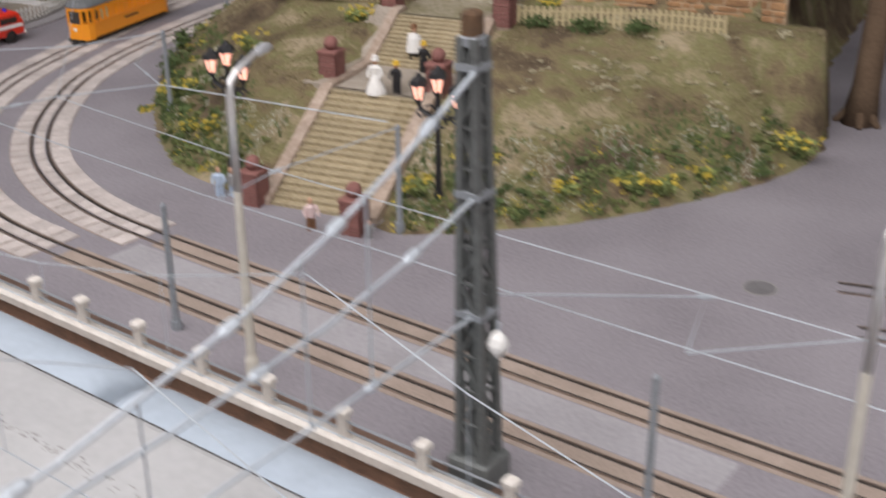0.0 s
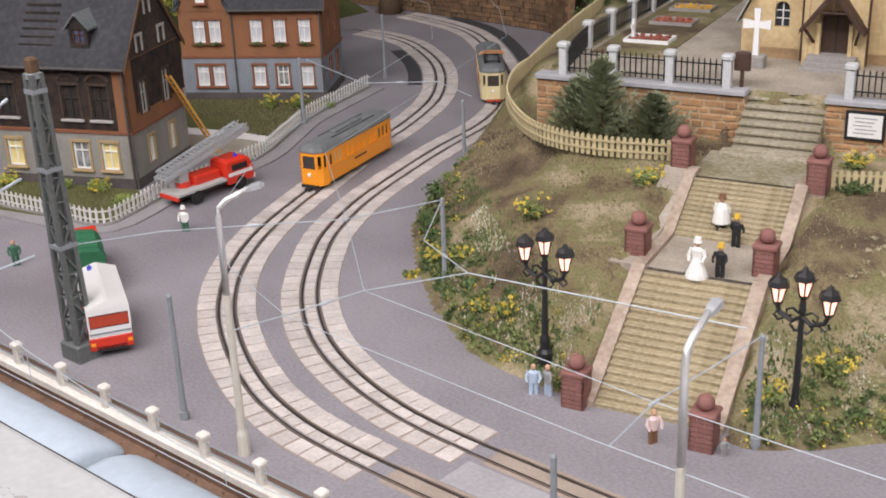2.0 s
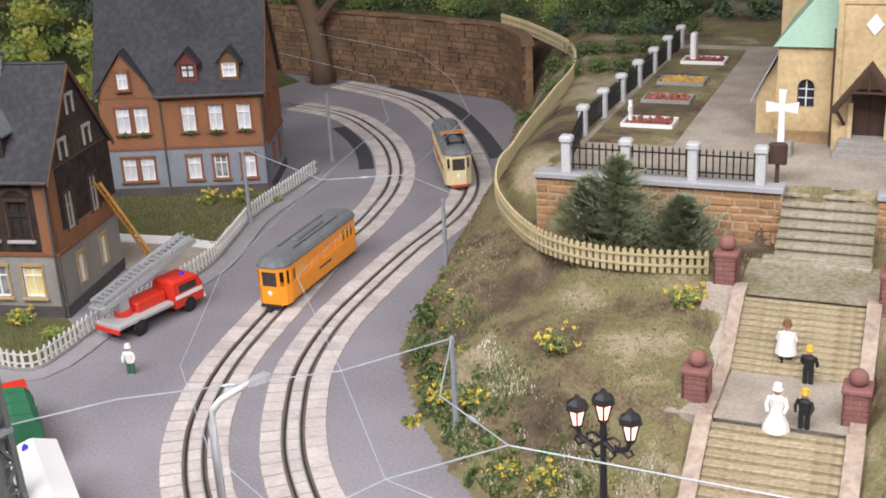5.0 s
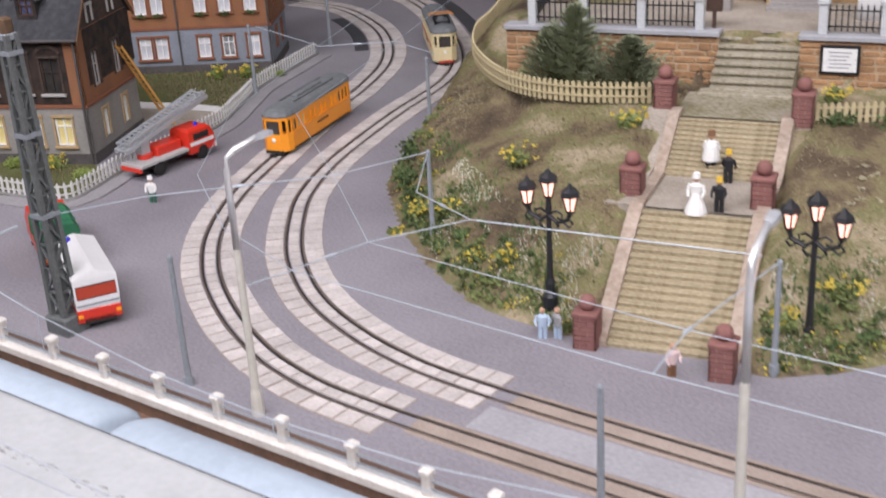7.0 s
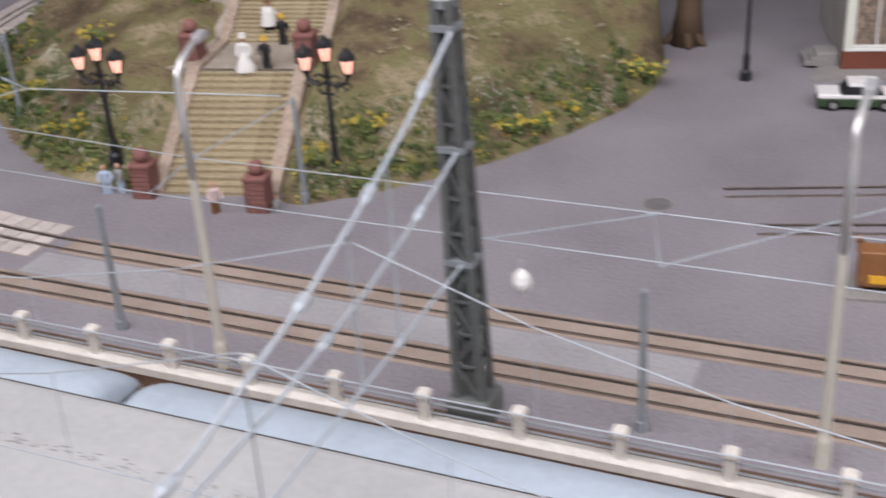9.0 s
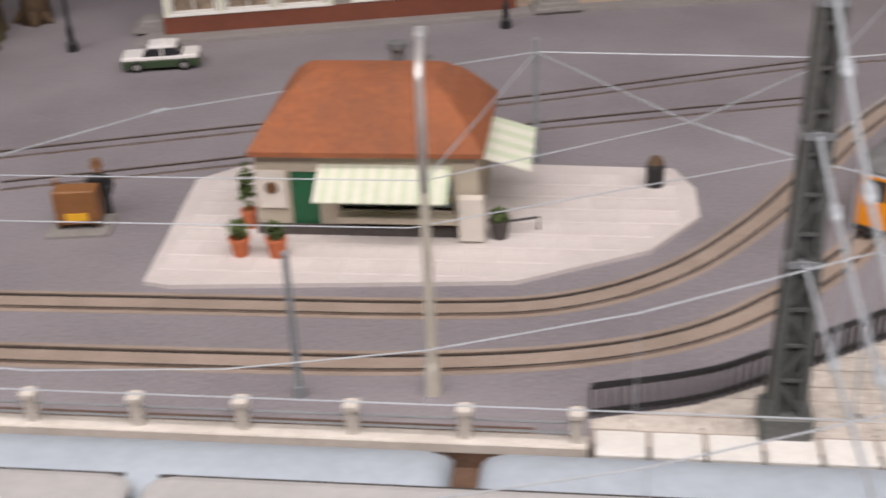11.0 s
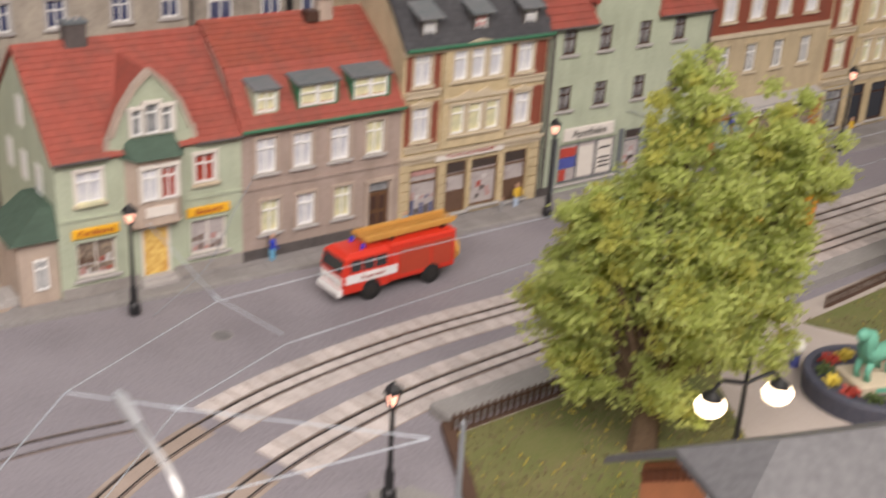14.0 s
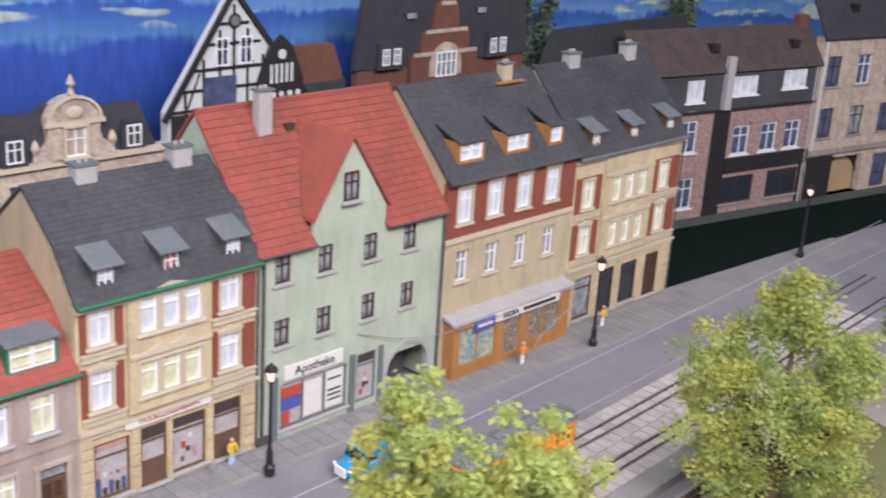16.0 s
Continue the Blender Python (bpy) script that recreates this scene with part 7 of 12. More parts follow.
# ---- the two left houses ----
BROWNBRICK = mat("brown_brick", (0.29, 0.13, 0.06), 0.85, (0.20, 0.085, 0.04), 700, 30, 0.7, 0.3, streak=0.2)
SOOT_AND_DARK = mat("soot_and_inner_black", (0.02, 0.018, 0.017), 0.95, (0.07, 0.05, 0.04), 200, 50, 0.5, 0.4)
OLDSLATE = mat("old_black_slate", (0.024, 0.025, 0.03), 0.75, (0.05, 0.05, 0.056), 250, 20, 0.8, 0.15, vary=0.3)
SOOTBRICK = mat("sooty_brick", (0.085, 0.055, 0.04), 0.9, (0.025, 0.02, 0.018), 300, 25, 0.95, 0.3)
SOOTPATCH = mat("soot_patch", (0.014, 0.013, 0.013), 0.95, (0.10, 0.055, 0.035), 160, 90, 0.45, 0.4)
GREYSTONE = mat("grey_render", (0.30, 0.285, 0.26), 0.9, (0.22, 0.21, 0.19), 400, 25, 0.7, 0.3, streak=0.2)
BLUESTONE = mat("blue_grey_render", (0.25, 0.275, 0.32), 0.9, (0.19, 0.205, 0.235), 400, 25, 0.7, 0.2, streak=0.2)
BRICKTRIM = mat("brick_window_trim", (0.24, 0.095, 0.05), 0.85, (0.17, 0.065, 0.035), 400, 40, 0.6, 0.2)
OCHRETRIM = mat("ochre_window_trim", (0.42, 0.30, 0.16), 0.85, (0.32, 0.22, 0.11), 400, 40, 0.6, 0.2)
LAWN = mat("garden_lawn", (0.10, 0.115, 0.035), 0.95, (0.07, 0.06, 0.025), 900, 40, 0.8, 0.8)
# window light is painted as pale yellow, the pane itself does not glow
LEAF_PANE = mat("lit_curtain", (0.78, 0.66, 0.30), 0.4, (0.6, 0.48, 0.18), 60, 90, 0.8, 0.0)


def side_window(t, W, v, z, w, h, frame, pane, trim, sill):
    ob = window(t, 0, 0, w, h, frame, pane, trim, (1, 0.62), sill)
    ob.matrix_basis = spot(W, v, z, 90)
    return ob


def gable_dormer(t, x, y, z, w, h, wall, roof, frame_, pane, slope):
    """A small dormer with a pitched roof of its own."""
    d = part("dormer", pierced(w, z, z + h, [(x, z + 0.3, w - 0.5, h - 0.5)], y, y + 0.2, x - w / 2), wall, t)
    part("dormer_gable", Shape().slab_xz([(x - w / 2, z + h), (x + w / 2, z + h), (x, z + h + w * 0.55)], y, y + 0.2), wall, d)
    for s in (-1, 1):
        x0 = x + s * (w / 2 - 0.06)
        part("cheek", Shape().slab_yz([(y + 0.2, z), (y + h / slope + 0.3, z + h), (y + 0.2, z + h)], x0 - 0.06, x0 + 0.06), wall, d)
        yb = y + (h + w * 0.55) / slope + 0.3
        e = x + s * (w / 2 + 0.3)
        part("dormer_roof", Shape().loft([[(e, y - 0.3, z + h - 0.3), (x, y - 0.3, z + h + w * 0.55 + 0.05), (x, y - 0.3, z + h + w * 0.55 + 0.2), (e, y - 0.3, z + h - 0.15)], [(e, y + h / slope, z + h - 0.3), (x, yb, z + h + w * 0.55 + 0.05), (x, yb, z + h + w * 0.55 + 0.2), (e, y + h / slope, z + h - 0.15)]]), roof, d)
    window(t, x, z + 0.3, w - 0.5, h - 0.5, frame_, pane, None, (1, 0.6), None, y=y)


def gabled_house(name, label, x, y, rz, W, D, belt, E, R, lower, upper, side_mat, gable_mat, holes_f, holes_s, cut=()):
    """Two storeys under a saddle roof whose ridge runs along the front; walls are open where the windows are."""
    t = thing(name, x, y, 0, rz, label, "house", "brick houses by the tram curve")
    for z0, z1, m, nm in ((0.9, belt, lower, "ground_floor_wall"), (belt, E, upper, "upper_wall")):
        part(nm, pierced(W, z0, z1, [h for h in holes_f if z0 <= h[1] < z1], 0, 0.35), m, t)
        sd = Shape().moved(pierced(D, z0, z1, [h for h in holes_s if z0 <= h[1] < z1], 0, 0.35), pose(W, 0, 0, 0, 0, 90))
        part(nm, sd, m if z0 < belt else side_mat, t)
    part("plinth", Shape().box(-0.08, W + 0.08, -0.08, D + 0.08, -0.2, 0.9), PLINTH, t)
    part("back_wall", Shape().box(0.35, W - 0.35, D - 0.35, D, 0.9, E).box(0, 0.35, 0.35, D, 0.9, E), upper, t)
    part("belt_course", Shape().box(-0.1, W + 0.1, -0.1, D + 0.1, belt - 0.12, belt + 0.12), BRICKTRIM, t)
    g = Shape().slab_yz([(0, E), (D, E), (D / 2, R - 0.15)], W - 0.35, W)
    part("gable_wall", g, gable_mat, t)
    part("gable_wall", Shape().slab_yz([(0, E), (D, E), (D / 2, R - 0.15)], 0, 0.35), upper, t)
    # black box paints in the shade of the rooms behind the windows
    part("inner_dark", Shape().box(0.6, W - 0.6, 0.6, D - 0.6, 1, E), SOOT_AND_DARK, t)
    ov = 0.55
    keep = None
    if cut:
        ga, gb, gm, gf = cut
        keep = lambda x, f: not (ga < x < gb and f < gf * (1 - abs(x - gm) / (gb - gm)))
        part("roof", notched_slope(-0.3, W + 0.35, -ov, E - 0.5, D / 2, R, [(ga, 0), (gm, gf), (gb, 0)]), OLDSLATE, t)
    else:
        part("roof", slope_slab(-0.3, W + 0.35, -ov, E - 0.5, D / 2, R), OLDSLATE, t)
    part("roof", slope_slab(-0.3, W + 0.35, D + ov, E - 0.5, D / 2, R), OLDSLATE, t)
    stuff_part("roof_slates", shingles(-0.3, W + 0.35, -ov, E - 0.5, D / 2, R, 0.4, 0.45, keep, 21, 0.012), OLDSLATE, t)
    part("ridge", Shape().tube([(-0.3, D / 2, R + 0.05), (W + 0.35, D / 2, R + 0.05)], 0.13, 6), OLDSLATE, t)
    part("gutter", Shape().tube([(cut[1] if cut else -0.3, -ov - 0.05, E - 0.5), (W + 0.3, -ov - 0.05, E - 0.5)], 0.12, 6), PLINTH, t)
    part("downpipe", Shape().tube([(W - 0.2, -0.2, 0.2), (W - 0.2, -0.2, E - 0.8), (W - 0.2, -0.55, E - 0.5)], 0.1, 6), PLINTH, t)
    for v0, v1 in ((-ov, D / 2), (D + ov, D / 2)):
        part("barge_board", Shape().slab_yz([(v0, E - 0.5), (v1, R), (v1, R - 0.4), (v0, E - 0.85)], W + 0.3, W + 0.42), WOOD_BROWN, t)
    return t


def brick_arch(t, x, z, w, material):
    arc = [math.pi * (0.16 + 0.68 * k_ / 8) for k_ in range(9)]
    outer = [(x + w * 0.66 * math.cos(a), z - w * 0.30 + w * 0.62 * math.sin(a)) for a in arc]
    inner = [(x + w * 0.56 * math.cos(a), z - w * 0.30 + w * 0.46 * math.sin(a)) for a in reversed(arc)]
    part("arch", Shape().slab_xz(outer + inner, -0.14, 0.0), material, t)


def burnt_house():
    W, D, belt, E, R = 13.0, 9.7, 4.9, 10.9, 17.6
    ang = 25.0
    ca, sa = math.cos(radians(ang)), math.sin(radians(ang))
    low = [(x, 1.6, 1.5, 2.4) for x in (1.6, 4.6, 8.0, 10.7)]
    up = [(x, 6.0, 1.6, 2.9) for x in (1.6, 4.6, 7.7, 10.4)]
    sl, su = [(3.0, 1.6, 0.9, 2.3), (6.8, 1.6, 0.9, 2.3)], [(2.6, 6.0, 1.2, 2.8), (6.6, 6.0, 1.2, 2.8)]
    t = gabled_house("burnt_house", "brown brick house with soot-blackened upper windows and slate roof", -88.5 - ca * W, 57.2 - sa * W, ang, W, D, belt, E, R, GREYSTONE, BROWNBRICK, BROWNBRICK, SOOTBRICK, low + up, sl + su)
    for i, (x, z, w, h) in enumerate(low):
        window(t, x, z, w, h, W_FRAME, LEAF_PANE if i != 2 else PANE_GREY, OCHRETRIM, (1, 0.68), OCHRETRIM)
    for x, z, w, h in up:
        window(t, x, z, w, h, SOOT_AND_DARK, SOOT_AND_DARK, SOOTBRICK, (1, 0.6), TRIM_GREY)
        brick_arch(t, x, z + h + 0.5, w * 1.25, SOOTBRICK)
    part("burnt_wall", pierced(11.4, 5.1, E - 0.05, up, -0.03, -0.003, 0.4), SOOTPATCH, t, "soot-blackened wall round the windows")
    sooty = Shape().moved(pierced(8.8, 6.3, E - 0.05, su, -0.03, -0.003, 1.2), pose(W, 0, 0, 0, 0, 90))
    part("burnt_wall", sooty, SOOTPATCH, t, "soot-blackened gable wall above the windows")
    for v, z, w, h in sl:
        side_window(t, W, v, z, w, h, W_FRAME, LEAF_PANE, OCHRETRIM, None)
    for v, z, w, h in su:
        side_window(t, W, v, z, w, h, TRIM_GREY, SOOT_AND_DARK, SOOTBRICK, None)
    for v, z in ((2.9, 11.2), (6.8, 11.2), (4.9, 14.0)):
        ob = side_window(t, W, v, z, 0.8, 1.3, W_FRAME, CURTAIN, TRIM_GREY, None)
        ob.location.x += 0.03 * K
    gable_dormer(t, 9.0, 0.5, E + 1.0, 1.7, 1.8, SOOT_AND_DARK, SLATE_GREY, D_FRAME, PANE_BLUE, 1.333)
    for i in range(7):
        part("charred_batten", Shape().box(3.2, 6.4, 0.6 + i * 0.42, 0.75 + i * 0.42, E + 1.0 + i * 0.585, E + 1.25 + i * 0.585), SOOT_AND_DARK, t)
    chimney(t, 8.0, D / 2 - 0.3, R - 0.2, 1.0, 0.45, TRIM_GREY)
    return t


burnt_house()


DULLRED = mat("dull_red_dormer", (0.17, 0.045, 0.035), 0.8, (0.10, 0.035, 0.03), 400, 60, 0.7, 0.1)


def brick_villa():
    W, D, belt, E, R, ang = 15.2, 8.6, 4.7, 10.1, 18.5, 33.0
    ca, sa = math.cos(radians(ang)), math.sin(radians(ang))
    xs = (8.2, 10.7, 13.3)
    low = [(2.1, 1.6, 1.25, 2.2), (3.8, 1.6, 1.25, 2.2)] + [(x, 1.6, 1.25, 2.2) for x in xs]
    up = [(2.1, 6.2, 1.25, 2.4), (3.8, 6.2, 1.25, 2.4)] + [(x, 6.2, 1.25, 2.4) for x in xs]
    sl, su = [(2.6, 1.7, 0.8, 2.2), (5.8, 1.7, 0.8, 2.2)], [(2.6, 6.2, 0.8, 2.4), (5.8, 6.2, 0.8, 2.4)]
    t = gabled_house("brick_villa", "brown brick villa with blue-grey ground floor and slate roof", -95.3 - ca * W, 86.3 - sa * W, ang, W, D, belt, E, R, BLUESTONE, BROWNBRICK, BROWNBRICK, BROWNBRICK, low + up, sl + su, (0.0, 5.4, 2.5, 0.44))
    for i, (x, z, w, h) in enumerate(low + up):
        window(t, x, z, w, h, W_FRAME, PANE_GREY if i == 3 else CURTAIN, BRICKTRIM, (1, 0.66), BRICKTRIM)
        if z > 5:
            s = Shape()
            r = random.Random(i)
            leaves(s, x, -0.35, z - 0.05, w * 0.62, 0.25, 0.28, 70, 0.12, r, 0.1)
            part("window_box_plants", s, LEAF_DARK, t, "green plants in the window box")
    for v, z, w, h in sl + su:
        side_window(t, W, v, z, w, h, W_FRAME, CURTAIN_YEL, BRICKTRIM, None)
    for v, z in ((3.0, 11.3), (5.6, 11.3), (4.3, 14.2)):
        side_window(t, W, v, z, 0.7, 1.5, W_FRAME, CURTAIN, BRICKTRIM, None).location.x += 0.03 * K
    # cross gable over the two-window bay
    gx0, gx1, ga, gz = 0.0, 5.4, 2.6, 13.7
    part("cross_gable", Shape().slab_xz([(gx0, E - 0.6), (gx1, E - 0.6), (gx1, E), (ga, gz - 0.2), (gx0, E)], -0.06, 0.33), BROWNBRICK, t)
    window(t, ga, 10.4, 1.0, 1.6, W_FRAME, CURTAIN, BRICKTRIM, (1, 0.6), BRICKTRIM, y=-0.3)
    gr = Shape()
    yb = (gz - E + 0.5) / (R - E + 0.5) * (D / 2 + 0.55) - 0.55
    for s_, gx in ((-1, gx0 - 0.35), (1, gx1 + 0.35)):
        gr.loft([[(gx, -0.4, E - 0.45), (ga, -0.4, gz), (ga, -0.4, gz + 0.18), (gx, -0.4, E - 0.27)], [(gx, 0.1, E - 0.45), (ga, yb, gz), (ga, yb, gz + 0.18), (gx, 0.1, E - 0.27)]])
    part("cross_gable_roof", gr, OLDSLATE, t)
    for x in (8.6, 12.4):
        gable_dormer(t, x, 0.0, E + 0.7, 1.8, 1.8, DULLRED if x < 9 else WOOD_BROWN, OLDSLATE, D_FRAME if x < 9 else W_FRAME, CURTAIN, 1.835)
    part("dark_pipe", Shape().tube([(5.7, -0.15, 0.9), (5.7, -0.15, E - 0.6)], 0.09, 6), PLINTH, t)
    chimney(t, 8.5, D / 2, R, 0.5, 0.35)
    return t


brick_villa()
fire_ladder = thing("wooden_ladder", 0, 0, 0, 0, "orange wooden ladder leaning on the burnt house", "ladder")
wooden_rungs(fire_ladder, (-87.9 - 2.9, 57.2 + 10.6, 0.0), (-88.5 - 2.6, 57.2 + 6.2, 8.2), 0.4, 16, 0.12, LADDER_WOOD)

# ---- garden, path and white fence ----
garden = thing("garden", 0, 0, 0, 0, "small lawn in front of the villa", "garden", kind="structure")
part("lawn", Shape().prism([(-120, 60), (-93.6, 66.0), (-92.8, 68.4), (-86.2, 68.8), (-91.6, 78.4), (-95.0, 86.6), (-108, 78.5), (-122, 74)], -0.1, 0.16), LAWN, garden)
part("front_lawn", Shape().prism([(-120, 40), (-88.8, 48.6), (-83.2, 50.4), (-85.4, 55.6), (-88.2, 56.8), (-101, 51.5), (-120, 48)], -0.1, 0.16), LAWN, garden)
part("path", Shape().prism([(-100.5, 68.6), (-93.6, 71.2), (-88.6, 72.4), (-89.2, 73.6), (-94.2, 72.8), (-101, 70.4)], -0.1, 0.24), VAN_WHITE, garden, "white stone path")
part("yard", Shape().prism([(-97, 64), (-92.5, 66.0), (-87.0, 68.4), (-88.6, 72.3), (-93.6, 71.1), (-100.5, 68.5)], -0.1, 0.2), PATHSAND, garden)
rg = random.Random(31)
gsp = []
while len(gsp) < 2600:
    x, y = rg.uniform(-108, -86), rg.uniform(66, 86)
    if (y - 72.6) > -0.35 * (x + 94) - 0.4 + 0 and y < 86.2 + (x + 95.3) * 0.65 - 0.3 and y > 72.9 and x < -88.5 - (y - 73) * 0.45:
        gsp.append((x, y, 0.15))
while len(gsp) < 3600:
    x, y = rg.uniform(-106, -84), rg.uniform(47, 57)
    if y < 56.6 + (x + 88.5) * 0.46 - 0.4 and y > 49.6 + (x + 84) * 0.14:
        gsp.append((x, y, 0.15))
blades(gsp, TUFT, "garden_grass", "short green grass of the house gardens", 0.2, 15)
for i, (x, y, r_, h_) in enumerate(((-97.6, 80.6, 1.1, 1.4), (-95.6, 82.4, 1.1, 1.4), (-90.5, 54.4, 1.2, 1.1), (-94, 53.0, 1.3, 1.0), (-99, 51, 1.3, 1.1), (-92.8, 84.0, 0.8, 0.7), (-86.6, 54.0, 1.0, 0.8))):
    bush(x, y, 0.1, r_, h_, LEAF, "yellow-flowering garden bush beside the house", 80 + i, FLOWER if i in (0, 1, 2, 4) else None, "garden bushes by the houses", 240)
FENCE_WHITE = mat("fence_white", (0.66, 0.655, 0.63), 0.6, (0.5, 0.49, 0.46), 300, 40, 0.6, 0.05)
wf = thing("garden_fence", 0, 0, 0, 0, "low white picket fence on a concrete footing", "fence")
wf_line = smooth_path([(-112, 44.5), (-98, 47.2), (-88.6, 48.9), (-83.6, 50.0), (-83.8, 53.0), (-84.9, 56.7), (-85.2, 62), (-86.4, 69), (-89.0, 74.5), (-91.6, 79.8), (-93.6, 87), (-95.2, 93)], 0.55)
part("footing", Shape().strip(wf_line, -0.2, 0.2, -0.1, 0.32), KERB, wf)
for dz in (0.62, 1.25):
    part("fence_rail", Shape().strip([(x, y, dz) for x, y, _ in wf_line], -0.04, 0.04, -0.05, 0.05), FENCE_WHITE, wf)
pk = Shape().slab_xz([(-0.1, 0.3), (0.1, 0.3), (0.1, 1.4), (0, 1.6), (-0.1, 1.4)], -0.05, 0.05).mesh("picket", FENCE_WHITE)
for (xa, ya, _), (xb, yb, _) in zip(wf_line, wf_line[1:]):
    if xa > -104:
        part("picket", pk, None, wf).matrix_basis = spot(xa, ya, 0, math.degrees(math.atan2(yb - ya, xb - xa)))
FOOTWAY = mat("grey_footway", (0.31, 0.295, 0.305), 0.8, (0.22, 0.21, 0.215), 500, 30, 0.8, 0.2)
gp = thing("garden_pavement", 0, 0, 0, 0, "pale footway along the white fence", "pavement", kind="structure")
part("footway", Shape().strip(stretch(wf_line, -97, -83.3), -1.7, -0.2, -0.1, 0.14), FOOTWAY, gp)

# ---- sandstone retaining wall behind the curve ----
ROCK = mat("rough_rock_block", (0.22, 0.13, 0.07), 0.95, (0.075, 0.05, 0.032), 400, 45, 0.9, 0.7, vary=0.38)
rock = thing("rock_retaining_wall", 0, 0, 0, 0, "tall brown sandstone retaining wall of rough blocks", "wall", kind="structure")
RW = smooth_path([(-150, 127), (-127, 126.2), (-115, 126.2), (-104, 125.8), (-95.5, 125.2), (-91.4, 122.6), (-88.4, 120.0), (-85.6, 116.0)], 0.5)
part("wall_core", Shape().strip(RW, 0.1, 0.9, -0.2, 8.7), ROCK, rock)
rs, n, rest = random.Random(17), 0, Shape()
z = 0.1
while z < 8.6:
    hgt = rs.uniform(0.5, 0.8)
    i = 0
    while i < len(RW) - 4:
        k_ = rs.choice((2, 3, 3, 4, 5))
        a, b = RW[i], RW[min(i + k_, len(RW) - 1)]
        d = Vector((b[0] - a[0], b[1] - a[1]))
        l_ = d.length
        d.normalize()
        e, o = rs.uniform(0.03, 0.09), rs.uniform(0.0, 0.26)
        q = [(a[0] + d.x * s + d.y * w, a[1] + d.y * s - d.x * w) for s, w in ((e, o), (l_ - e, o), (l_ - e, -0.4), (e, -0.4))]
        zz = min(z + hgt - 0.05, 8.65)
        sh = Shape().prism(q, z, zz)
        if a[0] > -122 and n < 300:
            part("stone", sh, ROCK, rock)
            n += 1
        else:
            rest.moved(sh, pose(0, 0, 0))
        i += k_
    z += hgt
ob = part("far_stones", rest, ROCK, rock)
ob["kind"] = "stuff"
part("coping", Shape().strip(RW, -0.25, 1.1, 8.65, 8.95), ROCK, rock)
DARKTAR = mat("dark_asphalt_strip", (0.045, 0.045, 0.05), 0.8, (0.07, 0.07, 0.075), 500, 30, 0.6, 0.2)
tar = thing("asphalt_patch", 0, 0, 0, 0, "dark asphalt strips beside the far curve", "asphalt", kind="structure")
inner = [p for p in B_LINE if -112 < p[0] < -84]
part("patch", Shape().strip(inner, 2.2, 3.9, 0, 0.03), DARKTAR, tar)
inner = [p for p in A_LINE if -104 < p[0] < -89]
part("patch", Shape().strip(inner, -3.6, -2.1, 0, 0.03), DARKTAR, tar)

# ---- trees and shrubs at the back on the left ----
def leaf_tree(name, x, y, z, lobes, trunk_h, trunk_r, mats, label, seed, size=0.3, group="leafy trees"):
    """Trunk with limbs, and lobes of leaf plates: (dx, dy, cz, rx, rz, count)."""
    r = random.Random(seed)
    t = thing(name, x, y, z, 0, label, "tree", group)
    part("trunk", Shape().tube([(0, 0, -0.3), (0.1, 0.05, trunk_h * 0.5), (0.0, 0.1, trunk_h)], [trunk_r * 1.3, trunk_r, trunk_r * 0.8], 9), BARK, t)
    for dx, dy, cz, rx, rz, cnt in lobes:
        part("limb", Shape().tube([(0, 0.1, trunk_h * 0.8), (dx * 0.5, dy * 0.5, (trunk_h + cz) / 2), (dx, dy, cz)], [trunk_r * 0.5, trunk_r * 0.35, 0.08], 6), BARK, t)
    shapes = [Shape() for _ in mats]
    for dx, dy, cz, rx, rz, cnt in lobes:
        for _ in range(max(cnt // 90, 3)):
            a = Vector((r.gauss(0, 1), r.gauss(0, 1), r.gauss(0, 1))).normalized() * r.uniform(0.35, 0.95)
            cx, cy, c2 = dx + a.x * rx * 0.85, dy + a.y * rx * 0.85, cz + a.z * rz * 0.85
            q = rx * r.uniform(0.22, 0.42)
            leaves(shapes[min(int(r.random() * len(mats) * 1.0), len(mats) - 1)], cx, cy, c2, q, q, q * 0.8, 90, size, r, 0.25)
    for s, m in zip(shapes, mats):
        part("crown", s, m, t)
    return t


LEAF_LIME = mat("lime_leaf", (0.58, 0.64, 0.22), 0.8, (0.49, 0.56, 0.18), 250, 25, 0.8, 0.0, vary=0.14, thin=0.55)
for i, (x, y, z, r_, h_, mm) in enumerate(((-112, 86, 0, 4.5, 15, (LEAF, LEAF_DARK)), (-124, 92, 0, 5, 16, (LEAF, LEAF_YELLOW)), (-118, 104, 0, 5, 13, (LEAF_DARK, LEAF)), (-132, 108, 0, 6, 17, (LEAF, LEAF_LIME)),
                                        (-142, 96, 0, 6, 18, (LEAF_YELLOW, LEAF)), (-128, 78, 0, 5, 14, (LEAF, LEAF_LIME)), (-138, 70, 0, 6, 15, (LEAF_LIME, LEAF)))):
    leaf_tree("leafy_tree", x, y, z, [(0, 0, h_ * 0.62, r_, h_ * 0.3, 1100), (r_ * 0.4, -r_ * 0.4, h_ * 0.45, r_ * 0.7, h_ * 0.25, 600), (-r_ * 0.5, r_ * 0.2, h_ * 0.42, r_ * 0.7, h_ * 0.25, 600)], h_ * 0.4, 0.5, mm,
              "leafy green tree behind the brick houses", 300 + i, 0.34, "trees behind the brick houses")
